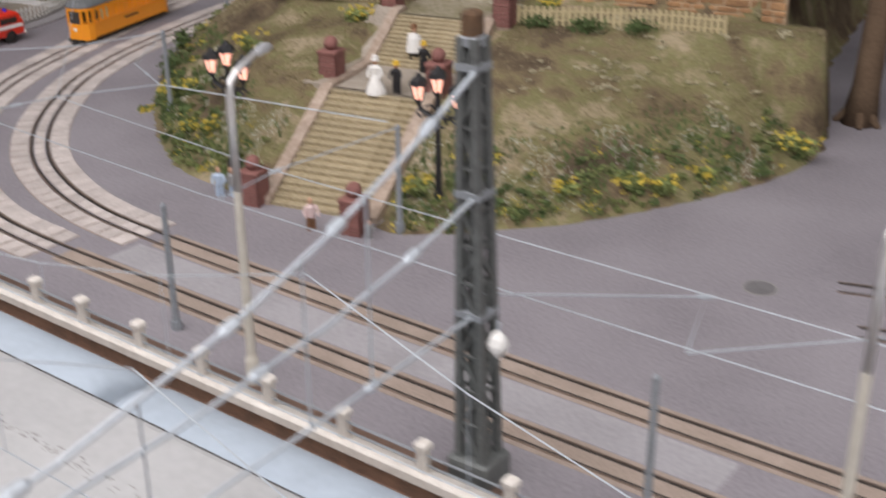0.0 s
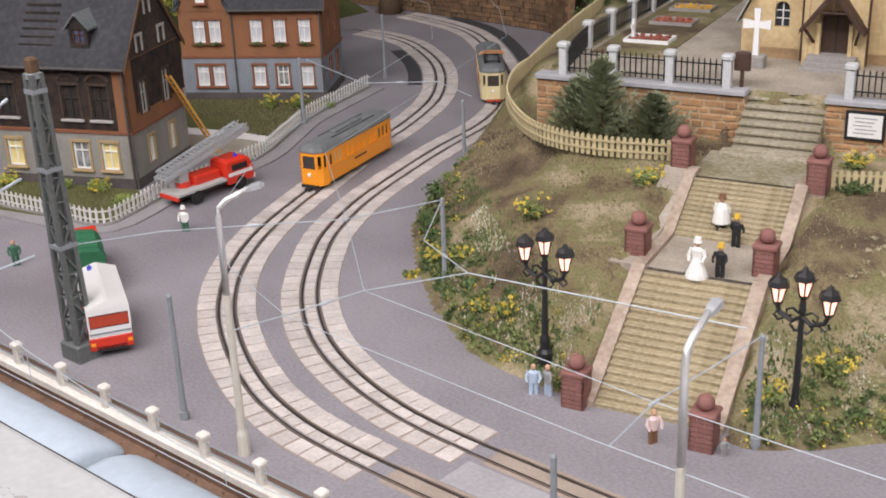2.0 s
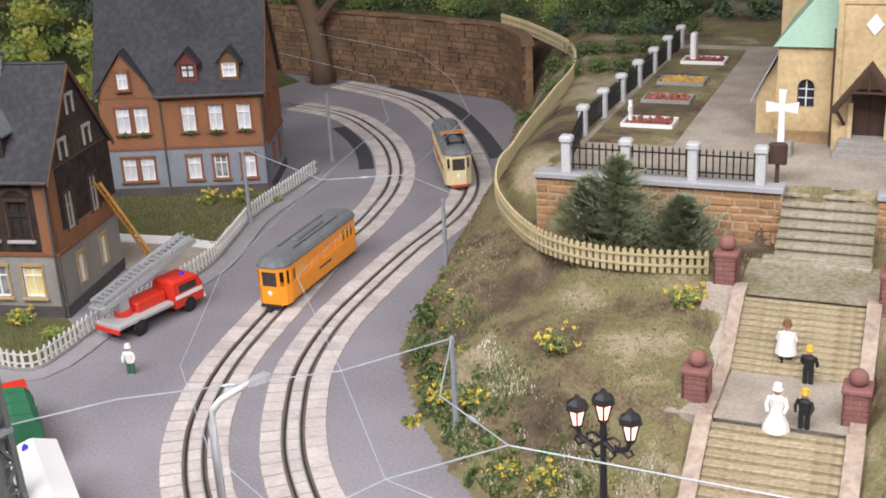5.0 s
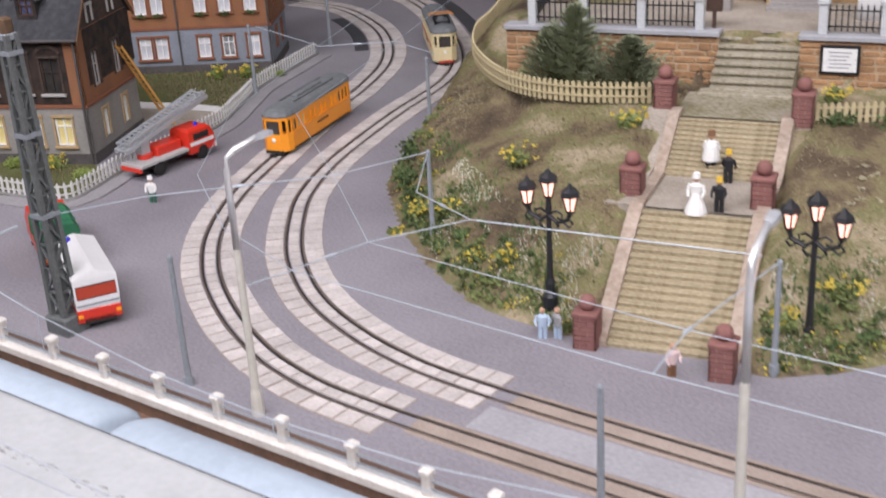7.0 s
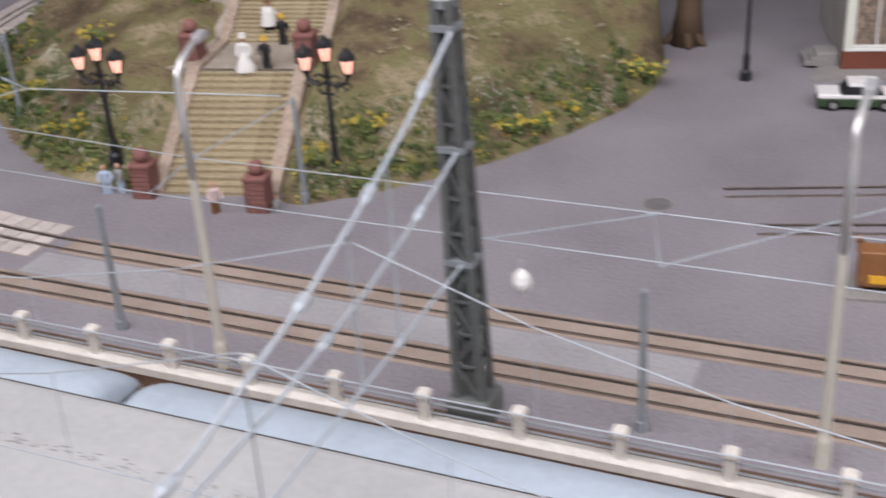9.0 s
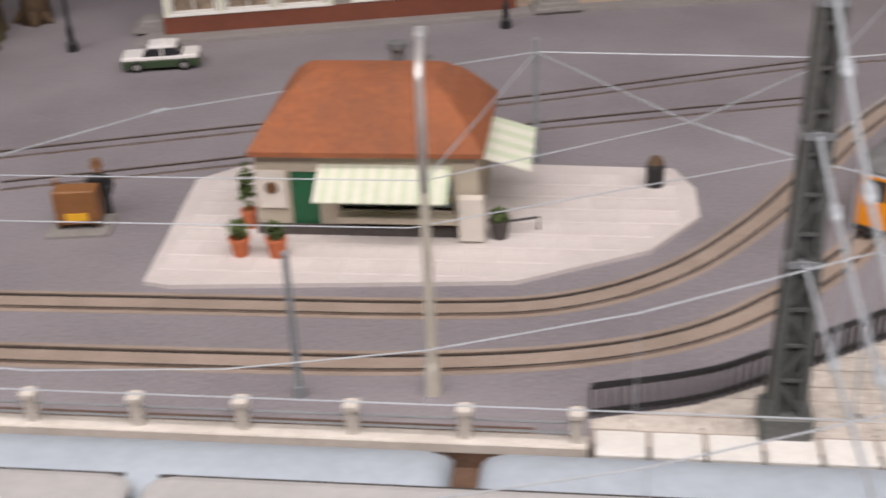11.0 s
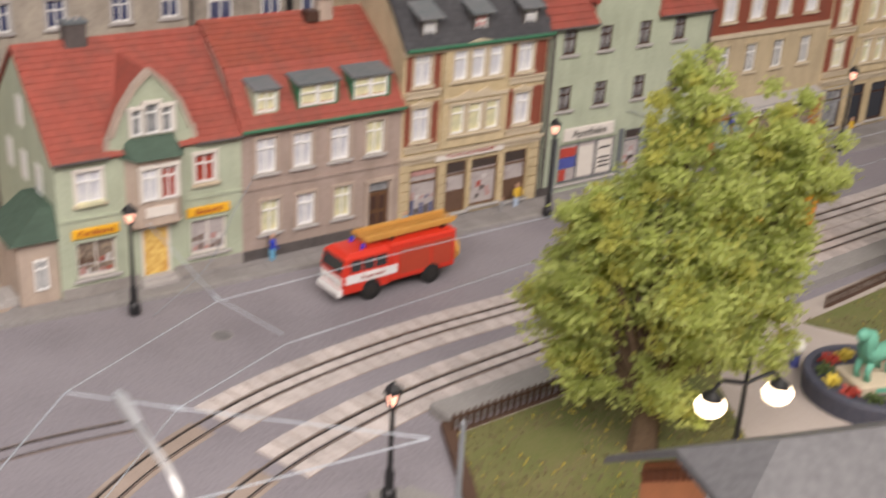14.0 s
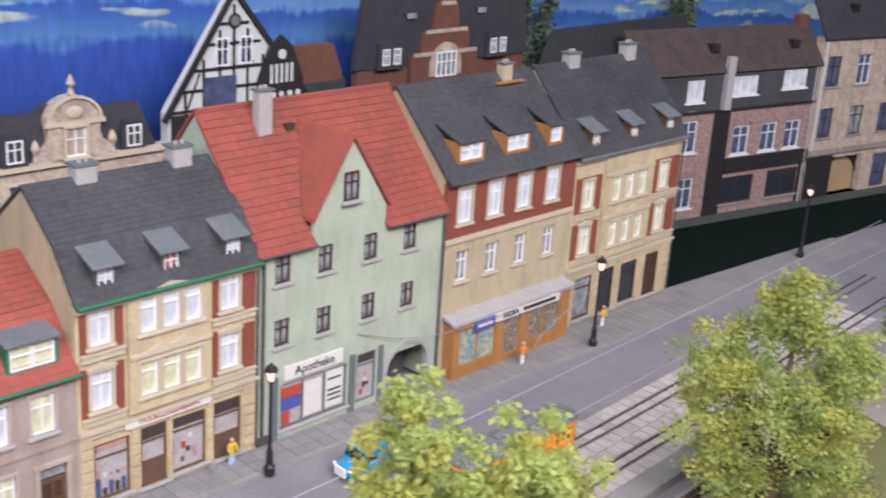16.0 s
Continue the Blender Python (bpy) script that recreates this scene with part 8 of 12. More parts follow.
for i, (x, y, hh) in enumerate(((-150, 104, 11), (-157, 110, 12), (-163, 100, 12), (-168, 112, 13), (-177, 106, 13), (-182, 118, 14), (-143, 112, 10), (-150, 118, 10), (-137, 118, 9), (-172, 122, 12), (-160, 121, 11), (-186, 100, 13))):
    leaf_tree("dark_tree", x, y, 3.0, [(0, 0, hh * 0.55, 4.2, hh * 0.42, 1000), (1.8, -1.4, hh * 0.3, 3.2, hh * 0.3, 600)], hh * 0.4, 0.5, (LEAF_DARK, LEAF_DARK, LEAF) if i % 3 == 0 else (LEAF_DARK, PINE), "dark green tree on the bank behind the houses", 500 + i, 0.36, "trees on the wooded bank")
for i in range(16):
    x = -146 + i * 4.6
    bush(x, 129.5 + 1.2 * math.sin(i * 1.7), 8.3, 2.8, 3.4 + (i % 3) * 0.9, LEAF_DARK if i % 3 else LEAF, "dense dark green shrub above the rock wall", 120 + i, FLOWER if i in (3, 7, 11) else None, "shrubs above the rock wall", 900)
rr_ = random.Random(44)
for i in range(12):
    bush(-85 + i * 2.6, 123.2 + i * 0.75 + rr_.uniform(-0.8, 0.8), 8.4, 2.2, 3.2 + rr_.uniform(-0.8, 1.2), LEAF_DARK if i % 2 else PINE, "dense dark green shrub behind the churchyard", 160 + i, None, "shrubs behind the churchyard", 700)
for i in range(14):
    x, y = -84 + i * 4.6, 130 + rr_.uniform(-3, 5)
    leaf_tree("dark_tree", x, y, 8.6, [(0, 0, 6.5, 3.4, 5.0, 900), (1.2, -1, 3.6, 2.8, 3.0, 500)], 4, 0.4, (LEAF_DARK, PINE), "dark green tree behind the churchyard", 400 + i, 0.36, "trees behind the churchyard")
for i in range(14):
    x, y = -77.5 + (i % 7) * 1.9 - (i // 7) * 2.0, 103 + (i % 7) * 1.2 + (i // 7) * 9.0
    bush(x, y, hill_height(x, y) - 0.1, 1.5, 1.7, LEAF_DARK, "low dark green shrub on the bank", 180 + i, None, "shrubs on the bank by the churchyard", 320)
bt = thing("bare_trunk", -121.5, 124.0, 0, 0, "thick brown tree trunk against the rock wall", "tree trunk")
part("trunk", Shape().tube([(0.6, 0, -0.2), (0.2, 0.2, 4), (-0.8, 0.4, 8.5), (-3.5, 1.0, 13)], [1.7, 1.2, 1.3, 0.9], 10), BARK, bt, smooth=True)
part("root", Shape().tube([(0.4, -0.2, 1.0), (1.6, -0.8, 0.0)], [0.7, 0.3], 7).tube([(0.2, -0.2, 1.0), (-1.2, -1.0, 0.0)], [0.7, 0.3], 7), BARK, bt)
part("branch", Shape().tube([(-0.5, 0.3, 7), (2.8, 0.6, 10.5), (5.5, 1.0, 12)], [0.8, 0.6, 0.3], 8), BARK, bt)
et = thing("bare_trunk", -14.2, 84.5, 0.2, 0, "thick brown tree trunk at the end of the hill", "tree trunk")
part("trunk", Shape().tube([(0, 0, -0.4), (0.15, 0.1, 2.5), (0.3, 0.2, 9), (0.2, 0.6, 15)], [1.35, 0.95, 0.8, 0.7], 10), BARK, et, smooth=True)
for k_, a in enumerate((200, 290, 340)):
    ca, sa = math.cos(radians(a)), math.sin(radians(a))
    part("root", Shape().tube([(0.5 * ca, 0.5 * sa, 0.9), (1.7 * ca, 1.7 * sa, -0.15)], [0.5, 0.2], 7), BARK, et)
DARKGROUND = turf("wood_floor", ((0.30, (0.035, 0.035, 0.016)), (0.70, (0.12, 0.12, 0.045)), (0.50, (0.06, 0.07, 0.025))), 16)
back = thing("back_terrain", 0, 0, 0, 0, "green wooded ground behind the rock wall", "ground", kind="structure")
part("terrain", Shape().loft([[(-190, 127.2, 8.4), (-10, 127.2, 8.4), (-10, 175, 13), (-190, 175, 13)], [(-190, 127.2, 8.0), (-10, 127.2, 8.0), (-10, 175, 12.5), (-190, 175, 12.5)]]), DARKGROUND, back)
part("side_bank", Shape().loft([[(-190, 40, 0.02), (-128, 40, 0.02), (-124, 123, 0.02), (-190, 123, 0.02)], [(-190, 40, 9), (-140, 40, 3.0), (-134, 123, 3.5), (-190, 123, 9)]]), DARKGROUND, back)


# ---- lattice masts of the railway ----
RUSTBROWN = mat("rusty_iron", (0.13, 0.075, 0.04), 0.85, (0.06, 0.04, 0.028), 400, 60, 0.7, 0.3)
def lattice_mast(x, y, top, label, lean=0.0):
    t = thing("lattice_mast", x, y, 0, 0, label, "mast", "lattice masts along the parapet")
    t.matrix_world = pose(x * K, y * K, 0, 0, lean, 0)
    part("pedestal", Shape().cbox(-0.95, 0.95, -0.85, 0.85, -0.3, 1.1, 0.1), MASTGREY, t)
    half = lambda z: 0.55 - 0.27 * (z / top)
    for sx in (-1, 1):
        for sy in (-1, 1):
            part("leg", Shape().loft([[(sx * half(z) + a, sy * half(z) + b, z) for a, b in ((-0.14, -0.14), (0.14, -0.14), (0.14, 0.14), (-0.14, 0.14))] for z in (1.0, top)]), MASTGREY, t)
    n = 11
    for i in range(n):
        z0, z1 = 1.1 + (top - 1.3) * i / n, 1.1 + (top - 1.3) * (i + 1) / n
        h0, h1 = half(z0), half(z1)
        for k_, (ax, ay) in enumerate((((-1, -1), (1, -1)), ((1, -1), (1, 1)), ((1, 1), (-1, 1)), ((-1, 1), (-1, -1)))):
            p, q = (ax, ay) if (i + k_) % 2 else (ay, ax)
            part("brace", Shape().beam((p[0] * h0, p[1] * h0, z0), (q[0] * h1, q[1] * h1, z1), 0.13), MASTGREY, t)
            part("brace", Shape().beam((p[0] * h1, p[1] * h1, z1), (q[0] * h1, q[1] * h1, z1), 0.11), MASTGREY, t)
    part("web_plate", Shape().loft([[(a * half(z) * 0.55, b * half(z) * 0.55, z) for a, b in ((-1, -1), (1, -1), (1, 1), (-1, 1))] for z in (1.1, top)]), MASTGREY, t)
    part("head_plate", Shape().cbox(-0.4, 0.4, -0.4, 0.4, top - 0.3, top + 0.05, 0.06), POLEGREY, t)
    part("head_block", Shape().cbox(-0.33, 0.33, -0.33, 0.33, top + 0.05, top + 0.9, 0.12), RUSTBROWN, t, "rusty brown mast head")
    for z in (7.3, 12.0, top - 1.0):
        part("clamp", Shape().box(-half(z) - 0.18, half(z) + 0.18, -half(z) - 0.17, half(z) + 0.17, z - 0.13, z + 0.13), POLEGREY, t)
    return t


MASTS = ((-65.8, 36.0, 17.6), (-11.4, 34.2, 17.6), (36.2, 34.4, 17.4))
for x, y, top in MASTS:
    lattice_mast(x, y, top, "tapered dark grey lattice mast on a square pedestal", -1.2 if x < 0 else 0.0)


def wire(pts, r, label, beads=0, material=None, category="wire", group="overhead wires"):
    t = thing("overhead_wire", 0, 0, 0, 0, label, category, group)
    part("strand", Shape().tube(pts, r, 5), material or WIRE, t)
    for k_ in range(beads):
        f = (k_ + 0.6) / (beads + 0.2) * (len(pts) - 1)
        i = min(int(f), len(pts) - 2)
        p = Vector(pts[i]).lerp(Vector(pts[i + 1]), f - i)
        d = (Vector(pts[i + 1]) - Vector(pts[i])).normalized() * 0.45
        part("insulator", Shape().tube([p - d, p - d * 0.5, p + d * 0.5, p + d], [r, max(0.1, r * 2.2), max(0.1, r * 2.2), r], 7), WIRE, t)
    return t


for x, y, top in MASTS:
    wire([(x, 34, 16.6), (x, 30, 14.7), (x, 26, 13.2), (x, 22, 12.0), (x, 16, 10.8), (x, 8, 10.2), (x, -14, 10.5)], 0.095, "pale blue-grey cross-span cable with insulators", 5)
    wire([(x, 34, 12.0), (x, 30, 11.0), (x, 26, 10.3), (x, 20, 9.8), (x, 8, 9.6), (x, -14, 9.8)], 0.085, "pale blue-grey middle cross-span cable", 3)
    wire([(x, 34, 7.3), (x, 26, 7.1), (x, 18, 7.0), (x, 8, 7.0), (x, -14, 7.2)], 0.075, "pale blue-grey lower cross-span cable", 3)
    for y_, za, zb in ((28, 13.9, 7.2), (25, 12.9, 7.1), (18.6, 11.3, 7.0)):
        wire([(x, y_, za), (x, y_, zb)], 0.045, "thin dropper between cross-span cables")
for y_, z_ in ((25.2, 7.1), (18.6, 7.0)):
    for (xa, _, _), (xb, _, _) in zip(((-150, 0, 0),) + MASTS, MASTS + ((110, 0, 0),)):
        wire([(xa, y_, z_), (xb, y_, z_)], 0.026, "thin contact wire above the railway")
        n = 8
        wire([(xa + (xb - xa) * i / n, y_, z_ + 0.7 + 4.6 * (2 * i / n - 1) ** 2) for i in range(n + 1)], 0.026, "thin sagging catenary above the railway")
        for i in (1, 2, 4, 6, 7):
            wire([(xa + (xb - xa) * i / n, y_, z_), (xa + (xb - xa) * i / n, y_, z_ + 0.7 + 4.6 * (2 * i / n - 1) ** 2)], 0.018, "thin dropper of the railway catenary")

hang = thing("hanging_insulator", -7.4, 29.5, 0, 0, "white diamond-shaped insulator on the contact wire", "insulator")
part("body", Shape().lathe(0, 0, [(0.04, 8.85), (0.3, 9.2), (0.34, 9.4), (0.26, 9.65), (0.04, 9.9)], 8), WHITE, hang)
part("eye", Shape().tube([(0, 0, 9.85), (0, 0, 10.2)], 0.05, 5), WIRE, hang)

# ---- tram wires ----
TW = 6.3
z6 = lambda *ps: [(p[0], p[1], p[2] if len(p) > 2 else TW) for p in ps]
for ps, lb in ((z6((-118, 113), (-98.8, 107), (-86.2, 93), (-79.8, 75.5), (-72.6, 57.5), (-65, 46.8), (-57.0, 41), (-49.4, 38.4), (-30, 37.7), (22, 38), (37.7, 45.3), (47.6, 59.6), (52.3, 68.1), (58.4, 73.4), (75, 80.8), (106, 93), (160, 114)), "thin contact wire above the outer tram track"),
               (z6((-125, 125), (-101.4, 118.7), (-89.7, 108.6), (-80.5, 97.9), (-74.5, 80), (-68, 59.6), (-57, 50.6), (-48.4, 43.2), (-30, 42), (22, 42.4), (33.4, 49.2), (41.4, 58.2), (47.2, 70.6), (55.5, 79.0), (68, 83.9), (94, 93), (160, 118.5)), "thin contact wire above the inner tram track")):
    wire(ps, 0.028, lb)
for ps in (((-53.9, 56.3, 6.5), (-57, 50.5), (-65, 42.4), (-68, 37.2)), ((-53.9, 56.3, 6.5), (-51.4, 51.6, 5.8), (-45.3, 48.4), (-29.6, 51.1)), ((-45.3, 48.4), (-48.4, 43.2), (-49.6, 38.5), (-50.5, 35.5)),
           ((-29, 37.7), (-29.4, 42), (-28.6, 50.6)), ((-4.6, 37.5), (-6, 42), (-11.5, 34.2, 8)), ((25.9, 59), (33.4, 49.2), (37.7, 45.3), (42.6, 42.2)), ((25.9, 59), (41.4, 58.2), (47.6, 59.6), (63.4, 63.2)),
           ((25.9, 59), (8, 50), (-4.6, 37.5)), ((47.2, 70.6), (52.3, 68.1), (63.4, 63.2)), ((47.2, 70.6), (41.4, 58.2), (33.4, 49.2)), ((58.4, 74.5), (55.5, 79.4), (52.5, 90, 6.6)), ((25.9, 59), (22, 42.4), (22.9, 36.4)),
           ((-68.3, 77.2, 6.5), (-74.5, 80), (-79.8, 76), (-90.2, 79, 6.5)), ((37.7, 45.3), (36.2, 34.8, 8))):
    wire(z6(*ps), 0.042, "pale span wire between tram poles", 1)


# ---- plain poles ----
def pole(x, y, z0, top, r=0.16, label="plain blue-grey tram wire pole"):
    t = thing("tram_pole", x, y, z0, 0, label, "pole", "tram wire poles")
    part("shaft", Shape().lathe(0, 0, [(r * 1.25, -0.3), (r * 1.1, 1.0), (r * 0.85, top - z0)], 8), POLEGREY, t)
    part("collar", Shape().cyl(0, 0, 0.0, 0.5, r * 1.7, 8), POLEGREY, t)
    part("cap", Shape().lathe(0, 0, [(r * 0.95, top - z0 - 0.2), (r * 0.95, top - z0), (r * 0.4, top - z0 + 0.12)], 8), POLEGREY, t)


for x, y, z0, top in ((-54.6, 34.9, 0, 7.4), (-4.6, 35.2, 0, 6.4), (-30.2, 35.4, 0, 6.5), (-28.5, 50.6, 0.2, 6.4), (25.9, 59.0, 0, 7.0), (42.6, 42.4, 0, 6.4), (-53.8, 56.2, 0.5, 6.6), (-67.8, 75.4, 0.0, 6.6), (-90.8, 78.6, 0, 6.6),
                      (-96.6, 96.6, 0, 7.0), (65.3, 64.0, 0, 6.4), (17.6, 35.5, 0, 6.4)):
    pole(x, y, z0, top)


# ---- street lamps with curved arms ----
def arm_lamp(x, y, top, dx, dy, label="tall cream street lamp with curved silver arm"):
    t = thing("street_lamp", x, y, 0, 0, label, "street lamp", "curved street lamps")
    part("post", Shape().lathe(0, 0, [(0.34, -0.1), (0.3, 1.2), (0.22, 1.5), (0.18, top * 0.62)], 9), CREAMPOLE, t)
    bend = top - 1.5
    pts = [(0, 0, top * 0.6), (0, 0, bend), (dx * 0.05, dy * 0.05, bend + 0.5), (dx * 0.2, dy * 0.2, bend + 0.85), (dx * 0.7, dy * 0.7, top - 0.15)]
    part("arm", Shape().tube(pts, [0.17, 0.16, 0.16, 0.15, 0.14], 8), SILVER, t, smooth=True)
    a, ln = math.degrees(math.atan2(dy, dx)), math.hypot(dx, dy)
    head = Shape().loft([[(x_, w, z + 0.22 * x_) for w, z in ((-0.2 * k, 0), (0.2 * k, 0), (0.16 * k, 0.18 * k), (-0.16 * k, 0.18 * k))] for x_, k in ((0.0, 0.8), (0.12 * ln, 1.25), (0.3 * ln, 1.3), (0.4 * ln, 0.7))])
    part("lamp_head", Shape().moved(head, pose(dx * 0.66, dy * 0.66, top - 0.28, 0, 0, a)), LAMPHEAD, t, "dull grey lamp head")


LAMPHEAD = mat("lamp_head_grey", (0.42, 0.43, 0.45), 0.4, (0.3, 0.31, 0.32), 400, 30, 0.5, 0.0, metal=0.3)
arm_lamp(-49.2, 34.5, 14.6, 1.4, 1.7)
arm_lamp(-23.6, 34.0, 14.9, -0.1, 2.4)
arm_lamp(2.4, 35.2, 14.6, 0.2, 2.3)
arm_lamp(22.9, 36.0, 14.2, -0.2, 2.3)
arm_lamp(51.1, 50.8, 14.7, -1.7, 4.6)
arm_lamp(-79.4, 35.0, 14.6, 1.2, 1.8)


# ---- lanterns ----
def lantern(t, x, y, z, k_=1.0):
    """A six-sided lantern: cap, glass, foot and glazing bars."""
    ob = part("lantern", Shape().lathe(x, y, [(0.36 * k_, z + 0.68 * k_), (0.52 * k_, z + 0.72 * k_), (0.42 * k_, z + 0.95 * k_), (0.2 * k_, z + 1.1 * k_), (0.07 * k_, z + 1.3 * k_)], 6), BLACK, t)
    part("glass", Shape().lathe(x, y, [(0.2 * k_, z), (0.36 * k_, z + 0.68 * k_)], 6), LAMPGLOW, ob, "warm glowing lamp glass")
    part("foot", Shape().lathe(x, y, [(0.1 * k_, z - 0.25 * k_), (0.25 * k_, z - 0.05 * k_), (0.25 * k_, z)], 6), BLACK, ob)
    for i in range(6):
        c, s = math.cos(math.pi * i / 3), math.sin(math.pi * i / 3)
        part("glazing_bar", Shape().tube([(x + 0.21 * k_ * c, y + 0.21 * k_ * s, z), (x + 0.38 * k_ * c, y + 0.38 * k_ * s, z + 0.72 * k_)], 0.045 * k_, 4), BLACK, ob)


def triple_lamp(x, y, z0, top):
    t = thing("triple_street_lamp", x, y, z0, 0, "black iron lamp post with three glowing lanterns", "street lamp", "triple lamps beside the stairs")
    H = top - z0
    part("post", Shape().lathe(0, 0, [(0.45, -0.3), (0.45, 0.4), (0.28, 0.6), (0.3, 1.2), (0.2, 1.5), (0.14, H - 2.2), (0.2, H - 2.0), (0.12, H - 1.2)], 9), BLACK, t)
    part("arm", Shape().tube([(-1.35, 0, H - 2.0), (-1.2, 0, H - 2.4), (-0.5, 0, H - 2.7), (0, 0, H - 2.3), (0.5, 0, H - 2.7), (1.2, 0, H - 2.4), (1.35, 0, H - 2.0)], 0.13, 6), BLACK, t)
    for s in (-1, 1):
        part("scroll", Shape().tube([(0, 0, H - 3.1), (s * 0.35, 0, H - 3.2), (s * 0.6, 0, H - 2.9), (s * 0.45, 0, H - 2.65)], 0.08, 5), BLACK, t)
        part("scroll", Shape().tube([(s * 0.15, 0, H - 2.2), (s * 0.5, 0, H - 2.0), (s * 0.85, 0, H - 2.15), (s * 0.8, 0, H - 2.5), (s * 0.55, 0, H - 2.4)], 0.07, 5), BLACK, t)
        part("scroll", Shape().tube([(s * 0.9, 0, H - 2.6), (s * 1.25, 0, H - 2.85), (s * 1.5, 0, H - 2.6), (s * 1.35, 0, H - 2.4)], 0.07, 5), BLACK, t)
    for dx, dz in ((-1.35, -1.8), (0, -1.15), (1.35, -1.8)):
        lantern(t, dx, 0, H + dz, 1.15)


triple_lamp(-41.6, 50.6, 1.2, 8.8)
triple_lamp(-27.7, 53.2, 0.5, 9.0)


def lantern_lamp(x, y, z0, top, plinth=False):
    t = thing("lantern_lamp", x, y, z0, 0, "black street lamp with one glowing lantern", "street lamp", "single lantern lamps")
    H = top - z0
    part("post", Shape().lathe(0, 0, [(0.4, -0.1), (0.4, 0.5), (0.24, 0.7), (0.26, 1.6), (0.15, 1.9), (0.12, H - 0.2)], 9), BLACK, t)
    lantern(t, 0, 0, H, 1.0)
    if plinth:
        part("pedestal", Shape().cbox(-0.9, 0.9, -0.9, 0.9, -1.2, 0.0, 0.05), KERB, t)


for x, y, z0, top in ((51.4, 90.3, 0.3, 6.6), (62.5, 66.6, 0.6, 6.2), (84.6, 101.6, 0.3, 7.2), (118.9, 112.4, 0.3, 7.4), (156, 125.4, 0.3, 7.4), (22.6, 83.0, 0.1, 6.6), (-8.4, 77.4, 0.1, 6.6)):
    lantern_lamp(x, y, z0, top, x == 62.5)

# ---- painted model figures ----
SKIN = mat("figure_face", (0.55, 0.33, 0.22), 0.7, None, 300, 40, 0.3, 0.0)
paints = {}


def paint(name, col):
    if name not in paints:
        paints[name] = mat("figure_" + name, col, 0.7, None, 300, 60, 0.4, 0.0)
    return paints[name]


def figure(x, y, z, rz, coat, legs, label, skirt=False, hat=None, h=2.0, lean=0.0, robe=False):
    """A painted model figure, one plain mesh."""
    k_ = h / 2.0
    s, idx = Shape(), []

    def put(i, fn):
        n = len(s.f)
        fn()
        idx.extend([i] * (len(s.f) - n))
    if skirt:
        put(0, lambda: s.lathe(0, 0, [(0.58 * k_, 0), (0.55 * k_, 0.15 * k_), (0.4 * k_, 0.55 * k_), (0.2 * k_, 1.05 * k_)], 12))
    else:
        put(1, lambda: s.lathe(-0.14 * k_, 0, [(0.13 * k_, 0), (0.14 * k_, 0.9 * k_)], 7))
        put(1, lambda: s.lathe(0.15 * k_, 0.06, [(0.13 * k_, 0), (0.14 * k_, 0.9 * k_)], 7))
    if robe:
        put(0, lambda: s.lathe(0, 0, [(0.5 * k_, 0.5 * k_), (0.46 * k_, 0.8 * k_), (0.36 * k_, 1.3 * k_), (0.2 * k_, 1.58 * k_)], 12))
    put(0, lambda: s.loft([[(0.3 * k_ * w * math.cos(a), 0.19 * k_ * w * math.sin(a), zz * k_) for a in [6.283 * i / 9 for i in range(9)]] for zz, w in ((0.78, 0.8), (1.0, 0.9), (1.45, 1.1), (1.6, 0.55))]))
    for e in (-1, 1):
        put(0, lambda: s.tube([(e * 0.3 * k_, 0, 1.5 * k_), (e * 0.42 * k_, -0.08, 1.15 * k_), (e * 0.34 * k_, -0.25 * k_, 0.9 * k_)], [0.1 * k_, 0.09 * k_, 0.07 * k_], 6))
    put(2, lambda: s.ball(0, 0, 1.8 * k_, 0.16 * k_, 0.17 * k_, 0.2 * k_, 8, 6))
    if hat:
        put(3, lambda: s.lathe(0, 0, [(0.24 * k_, 1.86 * k_), (0.2 * k_, 1.95 * k_), (0.17 * k_, 2.12 * k_)], 8))
    me = s.mesh("model_figure", [coat, legs, SKIN] + ([hat] if hat else []))
    me.polygons.foreach_set("material_index", idx)
    ob = new("model_figure", me)
    ob.matrix_world = pose(x * K, y * K, z * K, lean, 0, rz)
    return tagged(ob, label, "model figure", "painted model figures")


navy, black, white, grey = paint("navy", (0.03, 0.035, 0.08)), paint("black", (0.02, 0.02, 0.022)), paint("white", (0.8, 0.79, 0.76)), paint("grey", (0.3, 0.3, 0.3))
blue, red, sky, orange, yellow, green = paint("blue", (0.03, 0.06, 0.5)), paint("red", (0.5, 0.05, 0.03)), paint("sky", (0.15, 0.42, 0.62)), paint("orange", (0.7, 0.24, 0.06)), paint("yellow", (0.7, 0.45, 0.05)), paint("green", (0.05, 0.14, 0.09))
pale = paint("pale_blue", (0.45, 0.55, 0.68))
brown = paint("brown", (0.2, 0.1, 0.05))
figure(-77.4, 53.2, 0, 20, white, green, "small police figure in white jacket on the street", hat=white)
figure(-36.3, 58.1, 4.92, 10, white, white, "small bride figure in wide white dress and veil on the landing", skirt=True, h=2.3, hat=white)
figure(-35.2, 58.8, 4.92, 0, black, black, "small groom figure in black suit on the landing", hat=yellow)
x, y = hill_xy(-0.3, 15.9)
figure(x, y, 5.3, 190, white, black, "small priest figure in white surplice on the upper stairs", hat=brown, h=2.3, robe=True)
x, y = hill_xy(1.0, 14.6)
figure(x, y, 4.92, 180, black, black, "small figure in black suit below the stairs", hat=yellow)
figure(-40.9, 48.5, 0, 30, pale, pale, "small figure in pale blue coat by the pillar", h=1.9)
figure(-40.2, 48.9, 0, -20, grey, pale, "small figure in grey and blue by the pillar", h=1.9)
